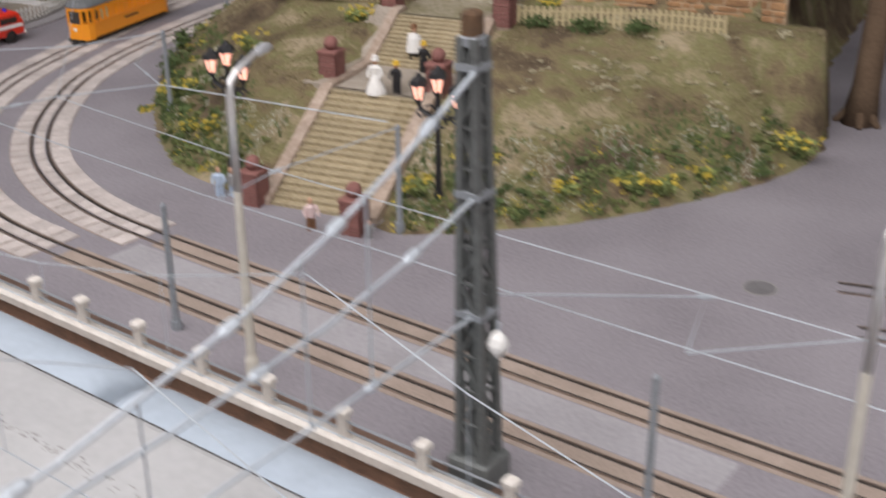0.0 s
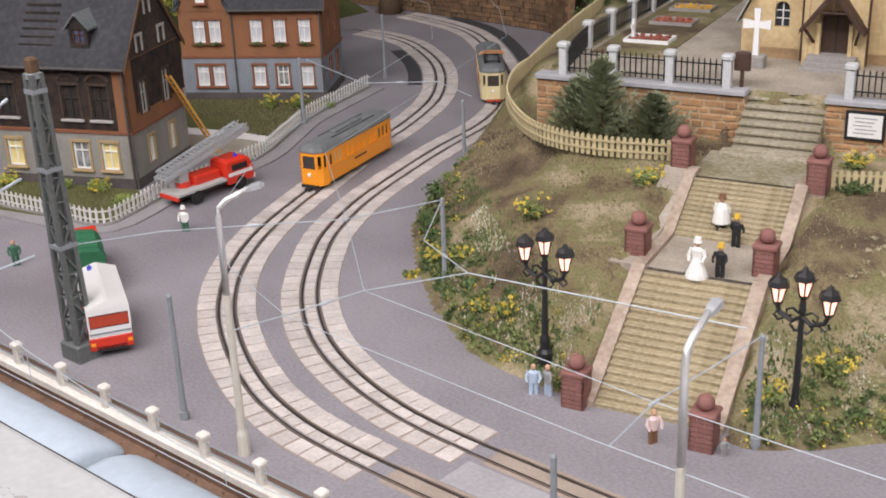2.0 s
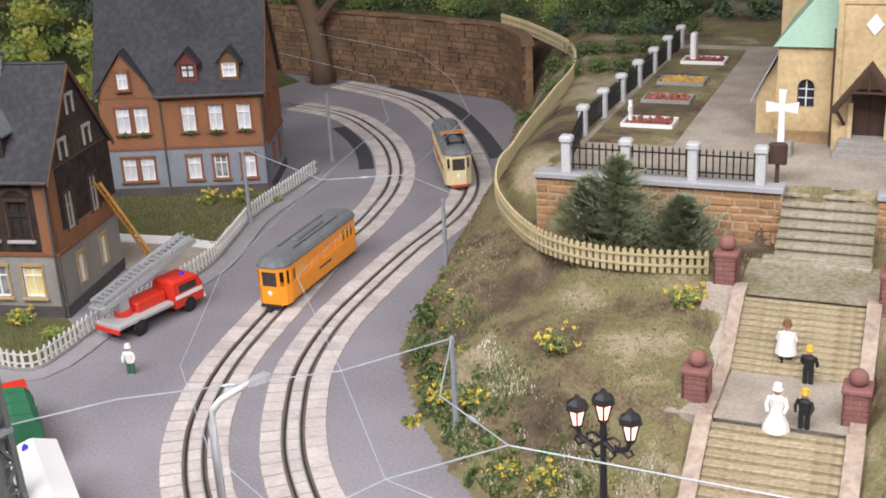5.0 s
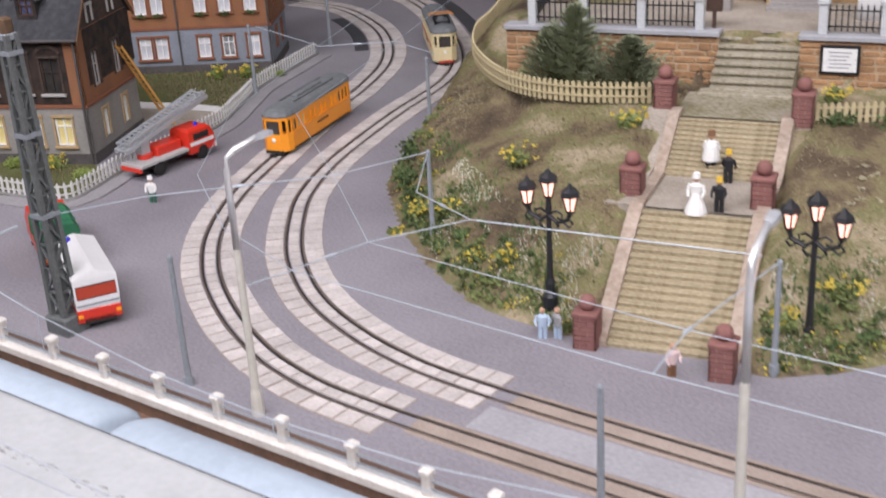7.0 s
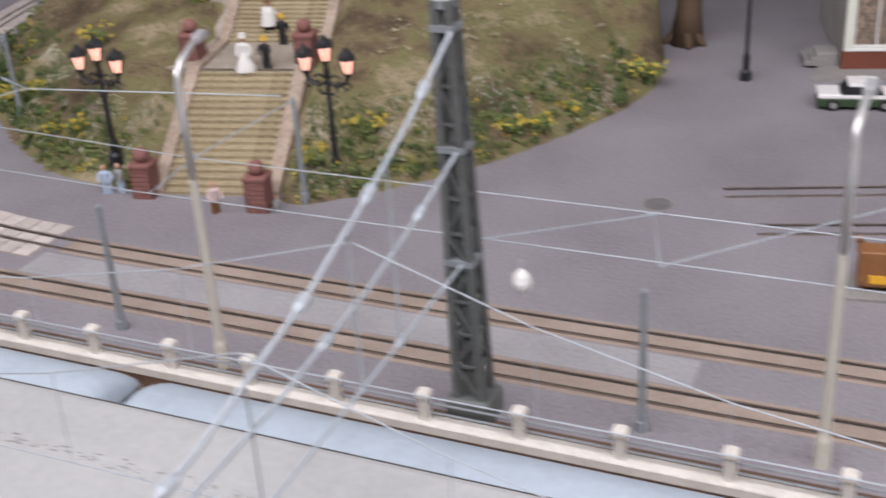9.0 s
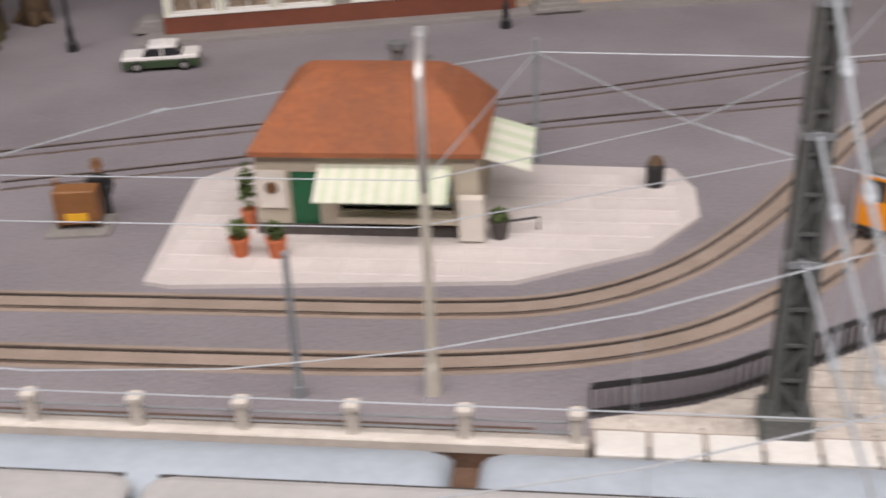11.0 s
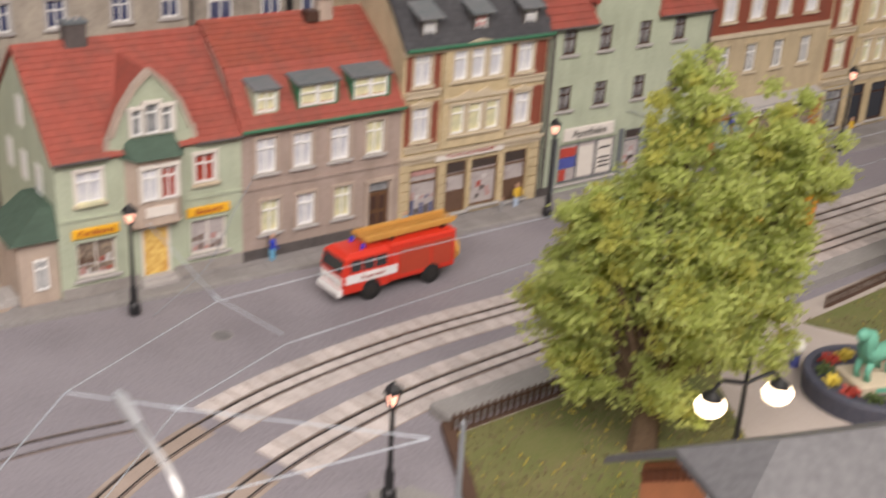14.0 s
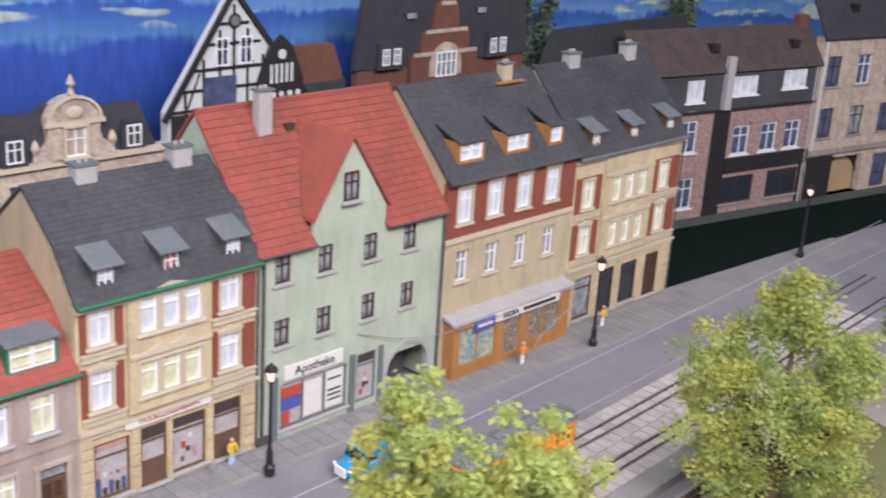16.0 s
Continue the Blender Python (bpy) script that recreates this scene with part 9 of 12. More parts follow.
figure(-32.9, 48.0, 0, 60, paint("pale_pink", (0.72, 0.56, 0.54)), brown, "small figure in pale top and brown trousers before the stairs")
figure(-29.4, 49.0, 0, 60, grey, grey, "small crouching grey figure by the pillar", h=1.1)
figure(-82.2, 41.6, 0, 60, green, green, "small figure in green by the parapet")
figure(61.5, 96.8, 0.28, 100, blue, sky, "small figure in blue jeans by the brown house")
figure(31.3, 98.4, 0.25, 20, navy, navy, "small figure in navy coat on the square")
figure(33.1, 95.3, 0.25, 0, navy, white, "small figure with white trousers on the square")
figure(34.4, 98.6, 0.25, 0, grey, grey, "small grey-haired figure behind the market stall")
figure(36.0, 97.9, 0.25, -20, black, black, "small figure in long black coat on the square", hat=orange)
figure(37.0, 95.1, 0.25, 60, sky, sky, "small figure in light blue dress on the square", skirt=True)
figure(38.6, 99.6, 0.25, 60, brown, brown, "small figure in brown by the hall door")
figure(39.0, 91.0, 0.3, -60, grey, grey, "small figure in grey running with a bag", lean=-16)
figure(27.8, 95.5, 0.25, 60, navy, grey, "small figure in dark jacket at the square")
figure(47.9, 38.8, 0.1, 0, blue, brown, "small porter figure in blue on the platform", hat=red)
for s_, n_, c, l, tx in ((35.5, -1.2, grey, grey, "small grey sitting figure before the toy shop"), (37.4, -0.7, yellow, pale, "small yellow and blue figure by the shop window"), (66.5, -2.6, orange, white, "small figure in orange coat by the radio shop"),
                         (79.0, -1.8, yellow, white, "small figure with yellow jacket by the corner house"), (25.9, -1.5, sky, navy, "small figure in blue by the brown door")):
    x, y = street_xy(s_, n_)
    figure(x, y, 0.3, 30, c, l, tx, h=1.2 if "sitting" in tx else 2.0)


# ---- traffic island and kiosk ----
TILEWHITE = mat("white_paving_tile", (0.66, 0.62, 0.61), 0.8, (0.54, 0.5, 0.49), 400, 40, 0.6, 0.15, vary=0.08)
ISLE = [(8.3, 43.9), (7.5, 55.2), (9.6, 57.2), (26, 57.9), (33.4, 57.6), (34.4, 55.1), (34.4, 51.8), (31.8, 48.1), (25.6, 44.8), (9.6, 43.6)]


def inside(poly, x, y):
    c = False
    for (x0, y0), (x1, y1) in zip(poly, poly[1:] + poly[:1]):
        if (y0 > y) != (y1 > y) and x < (x1 - x0) * (y - y0) / (y1 - y0) + x0:
            c = not c
    return c


isle = thing("traffic_island", 0, 0, 0, 0, "raised island paved with white square tiles", "traffic island", kind="structure")
part("island_bed", Shape().prism(ISLE, -0.1, 0.22), TILEWHITE, isle)
tile = Shape().cbox(-0.7, 0.7, -0.7, 0.7, 0.15, 0.27, 0.03).mesh("tile", TILEWHITE)
x = 8.0
while x < 34.5:
    y = 44.3
    while y < 58:
        ok = all(inside(ISLE, x + a, y + b) for a in (-0.72, 0.72) for b in (-0.72, 0.72))
        if ok and not (13.4 < x < 23.2 and 49 < y < 56.2):
            part("tile", tile, None, isle).location = (x * K, y * K, 0)
        y += 1.45
    x += 1.45

KIOSKWALL = mat("kiosk_cream", (0.52, 0.47, 0.38), 0.85, (0.42, 0.37, 0.3), 300, 30, 0.6, 0.1)
KIOSKROOF = mat("kiosk_roof_orange", (0.38, 0.13, 0.055), 0.8, (0.25, 0.09, 0.045), 300, 24, 0.9, 0.15, streak=0.2)
AWNING = mat("awning_green", (0.60, 0.68, 0.52), 0.8, (0.5, 0.58, 0.43), 300, 30, 0.5, 0.05)
AWNING2 = mat("awning_white", (0.74, 0.76, 0.66), 0.8, None, 300, 30, 0.3, 0.05)
DOORGREEN = mat("kiosk_door_green", (0.02, 0.13, 0.06), 0.5, None, 300, 30, 0.4, 0.05)
TERRACOTTA = mat("terracotta", (0.55, 0.16, 0.07), 0.8, None, 300, 30, 0.4, 0.1)
kiosk = thing("kiosk", 0, 0, 0.22, 0, "small cream kiosk with orange-brown hipped roof", "kiosk")
part("front_wall", pierced(10.9, 0, 4.5, [(15.1, 0.2, 1.4, 3.2), (19.6, 1.3, 5.6, 2.0)], 49.0, 49.3, 12.7), KIOSKWALL, kiosk)
part("side_wall", Shape().box(12.7, 13.0, 49.3, 56.4, 0, 4.5), KIOSKWALL, kiosk)
part("side_wall", Shape().box(23.3, 23.6, 49.3, 56.4, 0, 4.5), KIOSKWALL, kiosk)
part("back_wall", Shape().box(13.0, 23.3, 56.1, 56.4, 0, 4.5), KIOSKWALL, kiosk)
part("counter", Shape().cbox(16.7, 22.6, 48.3, 49.0, 1.0, 1.3, 0.05), KIOSKWALL, kiosk)
part("plinth", Shape().box(12.6, 23.7, 48.85, 49.0, 0, 0.6), PLINTH, kiosk)
part("door", Shape().box(14.45, 15.75, 49.06, 49.16, 0.2, 3.4), DOORGREEN, kiosk, "dark green door")
part("goods", Shape().box(16.9, 22.3, 49.6, 50.0, 1.3, 3.2), DISPLAY_COL, kiosk)
part("menu_board", Shape().box(12.8, 14.2, 48.84, 48.96, 1.5, 3.5), SIGN_WHITE, kiosk)
part("emblem", Shape().moved(Shape().cyl(0, 0, 0, 0.06, 0.32, 12), pose(13.5, 48.84, 2.6, 90)), WOOD_BROWN, kiosk)
roof = Shape()
e, rg_ = [(12.55, 48.5), (23.9, 48.6), (24.0, 57.0), (12.4, 56.8)], [(15.4, 52.8), (20.4, 52.8), (20.4, 53.8), (15.4, 53.8)]
ease = lambda k_: [(a * k_ + c * (1 - k_), b * k_ + d * (1 - k_)) for (a, b), (c, d) in zip(rg_, e)]
roof.loft([[(x, y, z_) for x, y in ease(k_)] for k_, z_ in ((0, 4.35), (0, 4.6), (0.22, 5.55), (0.45, 6.4), (0.72, 7.05), (0.92, 7.3), (1.0, 7.35))])
part("roof", roof, KIOSKROOF, kiosk, "orange-brown hipped roof")
part("vent_pipe", Shape().cyl(19.2, 54.2, 6.8, 7.9, 0.35, 9).cyl(19.2, 54.2, 7.9, 8.2, 0.5, 9), SLATE_GREY, kiosk)
for i in range(20):
    x0 = 15.9 + 6.4 * i / 20
    part("awning_strip", Shape().slab_yz([(49.0, 3.75), (49.0, 3.82), (47.0, 2.75), (47.0, 2.68)], x0, x0 + 0.32), AWNING if i % 2 else AWNING2, kiosk)
for i in range(8):
    y0 = 49.6 + 5.4 * i / 8
    part("awning_strip", Shape().slab_xz([(23.6, 4.0), (23.6, 4.07), (26.1, 3.35), (26.1, 3.28)], y0, y0 + 0.7), AWNING if i % 2 else AWNING2, kiosk)
part("newspaper_rack", Shape().box(22.7, 23.9, 48.2, 48.8, 0.2, 2.4), SIGN_WHITE, kiosk)


def potted(x, y, r_, h_, pot, seed, label, z=0.26):
    t = thing("potted_plant", x, y, z, 0, label, "plant pot", "potted plants by the kiosk")
    part("pot", Shape().lathe(0, 0, [(r_ * 0.7, 0), (r_, 0.8), (r_ * 1.08, 0.85), (r_ * 1.08, 1.0), (r_ * 0.85, 1.0), (r_ * 0.8, 0.8)], 12), pot, t)
    s = Shape()
    leaves(s, 0, 0, 0.9 + h_ * 0.45, r_ * 1.1, r_ * 1.1, h_ * 0.5, 200, 0.16, random.Random(seed), 0.2)
    part("plant", s, LEAF_DARK, t)


potted(12.3, 46.6, 0.5, 1.2, TERRACOTTA, 1, "bushy green plant in a terracotta pot")
potted(14.1, 46.6, 0.5, 1.1, TERRACOTTA, 2, "bushy green plant in a terracotta pot")
potted(12.0, 49.6, 0.4, 3.0, TERRACOTTA, 3, "tall green plant in a terracotta pot")
potted(24.6, 49.0, 0.5, 0.7, PLINTH, 4, "low green plant in a dark trough")
bin_ = thing("litter_bin", 32.3, 55.3, 0.26, 0, "dark round litter bin with brown top", "bin")
part("drum", Shape().lathe(0, 0, [(0.45, 0), (0.5, 1.1), (0.4, 1.3)], 12), BLACK, bin_)
part("lid", Shape().lathe(0, 0, [(0.45, 1.3), (0.3, 1.6), (0.1, 1.7)], 12), BARK, bin_)
bench = thing("bicycle_stand", 25.6, 49.6, 0.26, 20, "dark iron stand beside the kiosk", "stand")
part("rail", Shape().tube([(-0.9, 0, 0), (-0.9, 0, 0.7), (0.9, 0, 0.7), (0.9, 0, 0)], 0.07, 5), BLACK, bench)
organ = thing("barrel_organ", 3.1, 49.6, 0, 8, "brown wooden barrel organ on a grey slab", "barrel organ")
part("slab", Shape().cbox(-1.6, 1.6, -1.2, 1.2, 0, 0.18, 0.04), KERB, organ)
part("case", Shape().cbox(-1.1, 1.1, -0.6, 0.5, 0.5, 2.3, 0.06), mat("organ_wood", (0.27, 0.12, 0.045), 0.5, (0.18, 0.08, 0.03), 200, 60, 0.7, 0.1), organ)
part("panel", Shape().box(-0.55, 0.55, -0.66, -0.6, 0.7, 1.1), SIGN_YELLOW, organ)
for s in (-1, 1):
    part("organ_wheel", Shape().moved(Shape().cyl(0, 0, -0.08, 0.08, 0.45, 12), pose(s * 0.9, -0.2, 0.6, 90, 0, 90)), WOOD_BROWN, organ)
figure(3.8, 51.0, 0.05, 10, black, black, "small organ player figure in black waistcoat", h=3.0, hat=brown)
figure(2.0, 49.9, 1.8, 0, brown, brown, "tiny brown figure on the organ", h=0.9)

# ---- platform of pale stone with a black fence ----
PLATSTONE = mat("platform_stone", (0.62, 0.58, 0.53), 0.85, (0.42, 0.38, 0.34), 420, 130, 0.85, 0.4, vary=0.2)
PLATBED = mat("platform_joint", (0.40, 0.35, 0.31), 0.95, (0.22, 0.18, 0.15), 400, 60, 0.7, 0.2)
SPECKSTONE = mat("dark_platform_sett", (0.34, 0.325, 0.315), 0.85, (0.22, 0.205, 0.195), 300, 120, 0.7, 0.2, vary=0.45)
FENCE = [(29.1, 34.7), (33.1, 35.9), (35.8, 37.4), (42.6, 42), (44, 43.7), (47.2, 47), (49.8, 50.4), (52, 52.2), (54.6, 54), (58.3, 54.8)]
PLAT = [(29.1, 33.0)] + [(x, y - 0.2) for x, y in FENCE] + [(58.3, 54.4), (110, 54.4), (110, 33.0)]
plat = thing("station_platform", 0, 0, 0, 0, "station platform of pale speckled stone blocks", "platform", kind="structure")
part("platform_bed", Shape().prism(PLAT, -6, 0.05), PLATBED, plat)


def cut_to(poly, x0, x1, y0, y1):
    """The part of an outline that lies within a rectangle."""
    for ax, lim, s in ((0, x0, 1), (0, x1, -1), (1, y0, 1), (1, y1, -1)):
        out = []
        for p, q in zip(poly, poly[1:] + poly[:1]):
            a, b = (p[ax] - lim) * s, (q[ax] - lim) * s
            if a >= 0:
                out.append(p)
            if a * b < 0:
                k_ = a / (a - b)
                out.append((p[0] + (q[0] - p[0]) * k_, p[1] + (q[1] - p[1]) * k_))
        poly = out
        if not poly:
            break
    return poly


rp, specks = random.Random(23), Shape()
y, row = 33.9, 0
while y < 54.5:
    d = (1.05, 1.3, 0.95, 1.2, 1.0)[row % 5]
    x = 28.4 - (row % 3) * 0.5
    while x < 72:
        w = rp.uniform(0.9, 2.3)
        cells = [(x + a * w, y + b * d) for a in (0.03, 0.97) for b in (0.03, 0.97)]
        if not (x > 58.0 and y > 39.2) and sum(inside(PLAT, *c) for c in cells) == 4:
            part("paving_stone", Shape().cbox(x + 0.02, x + w - 0.02, y + 0.035, y + d - 0.035, -0.1, 0.09 + rp.uniform(-0.012, 0.012), 0.025), PLATSTONE, plat)
            for _ in range(rp.choice((0, 0, 1, 1, 2))):
                a, b, s = x + rp.uniform(0.1, w - 0.4), y + rp.uniform(0.1, d - 0.4), rp.uniform(0.1, 0.3)
                specks.cbox(a, a + s, b, b + s * rp.uniform(0.7, 1.1), 0.0, 0.112, 0.012)
        elif not (x > 58.0 and y > 39.2):
            edge = cut_to(PLAT, x + 0.02, x + w - 0.02, y + 0.035, y + d - 0.035)
            if len(edge) > 2:
                part("paving_stone", Shape().prism(edge, -0.1, 0.09), PLATSTONE, plat)
        x += w
    y += d
    row += 1
part("dark_setts", specks, SPECKSTONE, plat)["kind"] = "stuff"
x = 29.2
while x < 108:
    part("edge_stone", Shape().cbox(x + 0.08, x + 1.95, 32.3, 33.8, -0.4, 0.14, 0.05), WHITE, plat)
    x += 2.05
bf = thing("platform_fence", 0, 0, 0, 0, "low black iron fence round the platform", "fence")
bl = smooth_path(FENCE, 0.38)
part("top_rail", Shape().strip([(x, y, 1.45) for x, y, _ in bl], -0.09, 0.09, -0.1, 0.1), BLACK, bf)
part("bottom_rail", Shape().strip([(x, y, 0.3) for x, y, _ in bl], -0.07, 0.07, -0.07, 0.07), BLACK, bf)
bar = Shape().box(-0.06, 0.06, -0.06, 0.06, 0.0, 1.4).mesh("fence_bar", BLACK)
for x, y, _ in bl:
    part("fence_bar", bar, None, bf).location = (x * K, y * K, 0)

# ---- station shed and station house ----
ORANGEBRICK = mat("orange_brick", (0.70, 0.285, 0.13), 0.85, (0.52, 0.20, 0.10), 900, 30, 0.6, 0.2, streak=0.15)
FELT = mat("roofing_felt", (0.06, 0.062, 0.068), 0.85, (0.1, 0.102, 0.11), 300, 14, 0.8, 0.15)
FELT_GREY = mat("paler_roofing_felt", (0.15, 0.15, 0.155), 0.6, (0.095, 0.095, 0.10), 300, 14, 0.8, 0.15)
shed = thing("station_shed", 0, 0, 0, 0, "orange brick station shed under dark felt roof", "shed")
part("front_wall", pierced(13.0, 0, 5.2, [(58.9, 0.9, 2.3, 3.7), (62.6, 2.6, 1.4, 1.6), (65.9, 0.6, 1.9, 4.0)], 39.5, 39.8, 56.8), ORANGEBRICK, shed)
part("side_wall", Shape().slab_yz([(39.8, 0), (52.4, 0), (52.4, 6.0), (44.6, 8.0), (39.8, 5.3)], 56.8, 57.1), ORANGEBRICK, shed)
part("back_wall", Shape().box(57.1, 69.8, 52.1, 52.4, 0, 6.0), ORANGEBRICK, shed)
part("plinth", Shape().box(56.7, 69.8, 39.3, 39.5, 0, 0.75), ORANGEBRICK, shed)
for x0, x1 in ((56.75, 57.6), (60.15, 61.7), (63.5, 64.85), (66.95, 69.8)):
    part("pilaster", Shape().box(x0, x1, 39.36, 39.5, 0.75, 5.0), ORANGEBRICK, shed)
part("door", Shape().box(57.8, 60.0, 39.62, 39.74, 0.9, 4.6), WOOD_BROWN, shed, "brown plank door")
part("window", Shape().box(61.95, 63.25, 39.62, 39.74, 2.6, 4.2), D_FRAME, shed)
part("door", Shape().box(65.0, 66.8, 39.62, 39.74, 0.6, 4.6), WOOD_BROWN, shed, "brown plank door")
part("roof", slope_slab(55.8, 69.2, 38.7, 5.0, 44.5, 8.2, 0.3), FELT, shed)
# the far slope takes a paler felt than the near one
part("roof", slope_slab(55.8, 69.2, 53.6, 6.0, 44.5, 8.2, 0.3), FELT_GREY, shed)
for i in range(1, 9):
    x0 = 55.8 + 13.4 * i / 9
    part("felt_seam", slope_slab(x0 - 0.04, x0 + 0.04, 38.7, 5.02, 44.5, 8.22, 0.06), FELT, shed)
    part("felt_seam", slope_slab(x0 - 0.04, x0 + 0.04, 53.6, 6.02, 44.5, 8.22, 0.06), FELT, shed)
part("ridge_strip", Shape().tube([(55.8, 44.5, 8.2), (69.2, 44.5, 8.2)], 0.14, 6), FELT, shed)
stn = thing("station_house", 0, 0, 0, 0, "tall orange brick station house with grey roof", "house")
gab = [(39.8, 0), (53.4, 0), (53.4, 10.7), (49.4, 13.5), (44.8, 13.5), (39.8, 9.3)]
part("gable_wall", Shape().slab_yz(gab, 69.2, 69.6), ORANGEBRICK, stn)
part("side_wall", Shape().box(69.6, 88, 53.0, 53.4, 0, 10.5), ORANGEBRICK, stn)
part("side_wall", Shape().box(69.6, 88, 39.8, 40.2, 0, 9.3), ORANGEBRICK, stn)
part("gable_wall", Shape().slab_yz([(39.8, 0), (53.4, 0), (53.4, 10.6), (47.0, 15.0), (39.8, 9.3)], 88, 88.4), ORANGEBRICK, stn)


def thick(pts, th=0.35):
    return Shape().loft([pts, [(x, y, z - th) for x, y, z in pts]])


part("roof", thick([(68.0, 54.4, 10.5), (89, 54.4, 10.5), (89, 47.0, 15.7), (70.6, 47.0, 15.7), (68.0, 49.2, 14.2)]), FELT_GREY, stn)
part("roof", thick([(68.0, 39.0, 9.2), (68.0, 44.8, 14.2), (70.6, 47.0, 15.7), (89, 47.0, 15.7), (89, 39.0, 9.2)]), FELT_GREY, stn)
part("hip_roof", thick([(68.0, 49.2, 14.22), (70.6, 47.0, 15.72), (68.0, 44.8, 14.22)]), FELT_GREY, stn)
for i in range(8):
    part("corbel", Shape().box(69.0, 69.2, 52.9 - i * 0.46, 53.12 - i * 0.46, 10.1 + i * 0.33, 10.6 + i * 0.33), BRICKTRIM, stn)
    part("corbel", Shape().box(69.0, 69.2, 40.2 + i * 0.54, 40.44 + i * 0.54, 8.9 + i * 0.45, 9.45 + i * 0.45), BRICKTRIM, stn)
for i in range(8):
    part("corbel", Shape().box(69.0, 69.2, 49.1 - i * 0.52, 49.35 - i * 0.52, 12.8, 13.4), BRICKTRIM, stn)
for y_, z_ in ((48.0, 10.9), (45.1, 10.6), (48.5, 3), (44.6, 3)):
    w_ = window(stn, 0, 0, 0.8, 1.8, W_FRAME, PANE_GREY, W_FRAME, (1, 0.62), W_FRAME)
    w_.matrix_basis = spot(69.18, y_, z_, -90)
part("chimney", Shape().cbox(79, 80.4, 45.5, 46.7, 15, 20.0, 0.06), ORANGEBRICK, stn)

# ---- park ----
IRONBROWN = mat("rusty_fence_iron", (0.10, 0.055, 0.035), 0.8, (0.06, 0.035, 0.025), 300, 50, 0.6, 0.1)
SAND = mat("park_sand", (0.43, 0.38, 0.34), 0.95, (0.36, 0.31, 0.27), 700, 25, 0.7, 0.3)
PARKGRASS = mat("park_grass", (0.115, 0.14, 0.04), 0.95, (0.19, 0.165, 0.075), 700, 26, 0.8, 0.7)
park = thing("park", 0, 0, 0, 0, "small park with lawns and sandy path", "park", kind="structure")
part("sand_bed", Shape().prism([(66.4, 55.5), (66.2, 61), (67.7, 72.6), (94, 82.4), (109, 88.4), (150, 104), (150, 55.5)], -0.1, 0.12), SAND, park)
LAWN1 = [(67, 58.5), (66.5, 61.4), (67.9, 72.2), (74, 74.4), (88.5, 79.8), (85.4, 74.0), (84.0, 68.0), (84.8, 62.5), (83, 56.5)]
LAWN2 = [(95.5, 80.8), (107, 85.6), (132, 95.4), (132, 66), (106, 66), (103.0, 71), (100.6, 76)]
for q in (LAWN1, LAWN2):
    part("lawn", Shape().prism(q, -0.1, 0.2), PARKGRASS, park)
gs, rq = [], random.Random(71)
for q, n in ((LAWN1, 3200), (LAWN2, 2600)):
    k_ = 0
    while k_ < n:
        x, y = rq.uniform(66, 126), rq.uniform(57, 95)
        if inside(q, x, y) and noise.noise((x * 0.25, y * 0.25, 4)) > -0.25:
            gs.append((x, y, 0.2))
            k_ += 1
blades(gs, TUFT, "park_grass", "short green grass of the park lawns", 0.22, 72)
blades(gs[::9], FLOWER, "lawn_blossom", "tiny yellow blossom in the park lawns", 0.2, 73, category="flowers")


def iron_fence(pts, label, h=1.5, material=IRONBROWN, gap=0.5):
    t = thing("iron_fence", 0, 0, 0, 0, label, "fence", "park fences")
    ln = smooth_path(pts, gap)
    part("footing", Shape().strip(ln, -0.12, 0.12, -0.05, 0.22), material, t)
    part("rail", Shape().strip([(x, y, h * 0.75) for x, y, _ in ln], -0.05, 0.05, -0.05, 0.05), material, t)
    b_ = Shape().slab_xz([(-0.09, 0.1), (0.09, 0.1), (0.09, h - 0.2), (0, h), (-0.09, h - 0.2)], -0.05, 0.05).mesh("paling", material)
    for (xa, ya, _), (xb, yb, _) in zip(ln, ln[1:]):
        part("paling", b_, None, t).matrix_basis = spot(xa, ya, 0, math.degrees(math.atan2(yb - ya, xb - xa)))


iron_fence([(67.7, 72.4), (73.6, 74.6), (80, 77.0), (90.5, 80.6)], "low rusty iron fence along the park edge")
iron_fence([(66.0, 61.2), (70, 61.3), (74.4, 61.4)], "low rusty iron fence on the shed side")
iron_fence([(98.4, 82.6), (102, 84.2), (106.6, 86.2), (118, 90.8)], "low rusty iron fence along the park edge", 1.2)
kerb2 = thing("park_kerb", 0, 0, 0, 0, "low grey stone wall along the park edge", "kerb", kind="structure")
part("kerb_wall", Shape().strip([(66.0, 61.4), (66.9, 67), (67.6, 73.2)], -0.35, 0.35, -0.1, 0.45), IRONBROWN, kerb2)
part("kerb_wall", Shape().strip([(67.6, 73.4), (74, 75.9), (94, 83.8), (109, 89.8), (150, 106.2)], -0.3, 1.5, -0.1, 0.75), KERB, kerb2)
tiles_ = thing("grey_apron", 0, 0, 0, 0, "dark grey stone paving beside the lawn", "paving", kind="structure")
part("apron", Shape().prism([(61.4, 60.0), (61.2, 65.4), (64, 68.2), (66.4, 66.0), (65.6, 60.0)], -0.05, 0.1), KERB, tiles_)
part("pale_apron", Shape().prism([(56.4, 55.2), (56.6, 59.8), (61.2, 60.6), (61.6, 55.6)], -0.05, 0.06), SAND, tiles_)

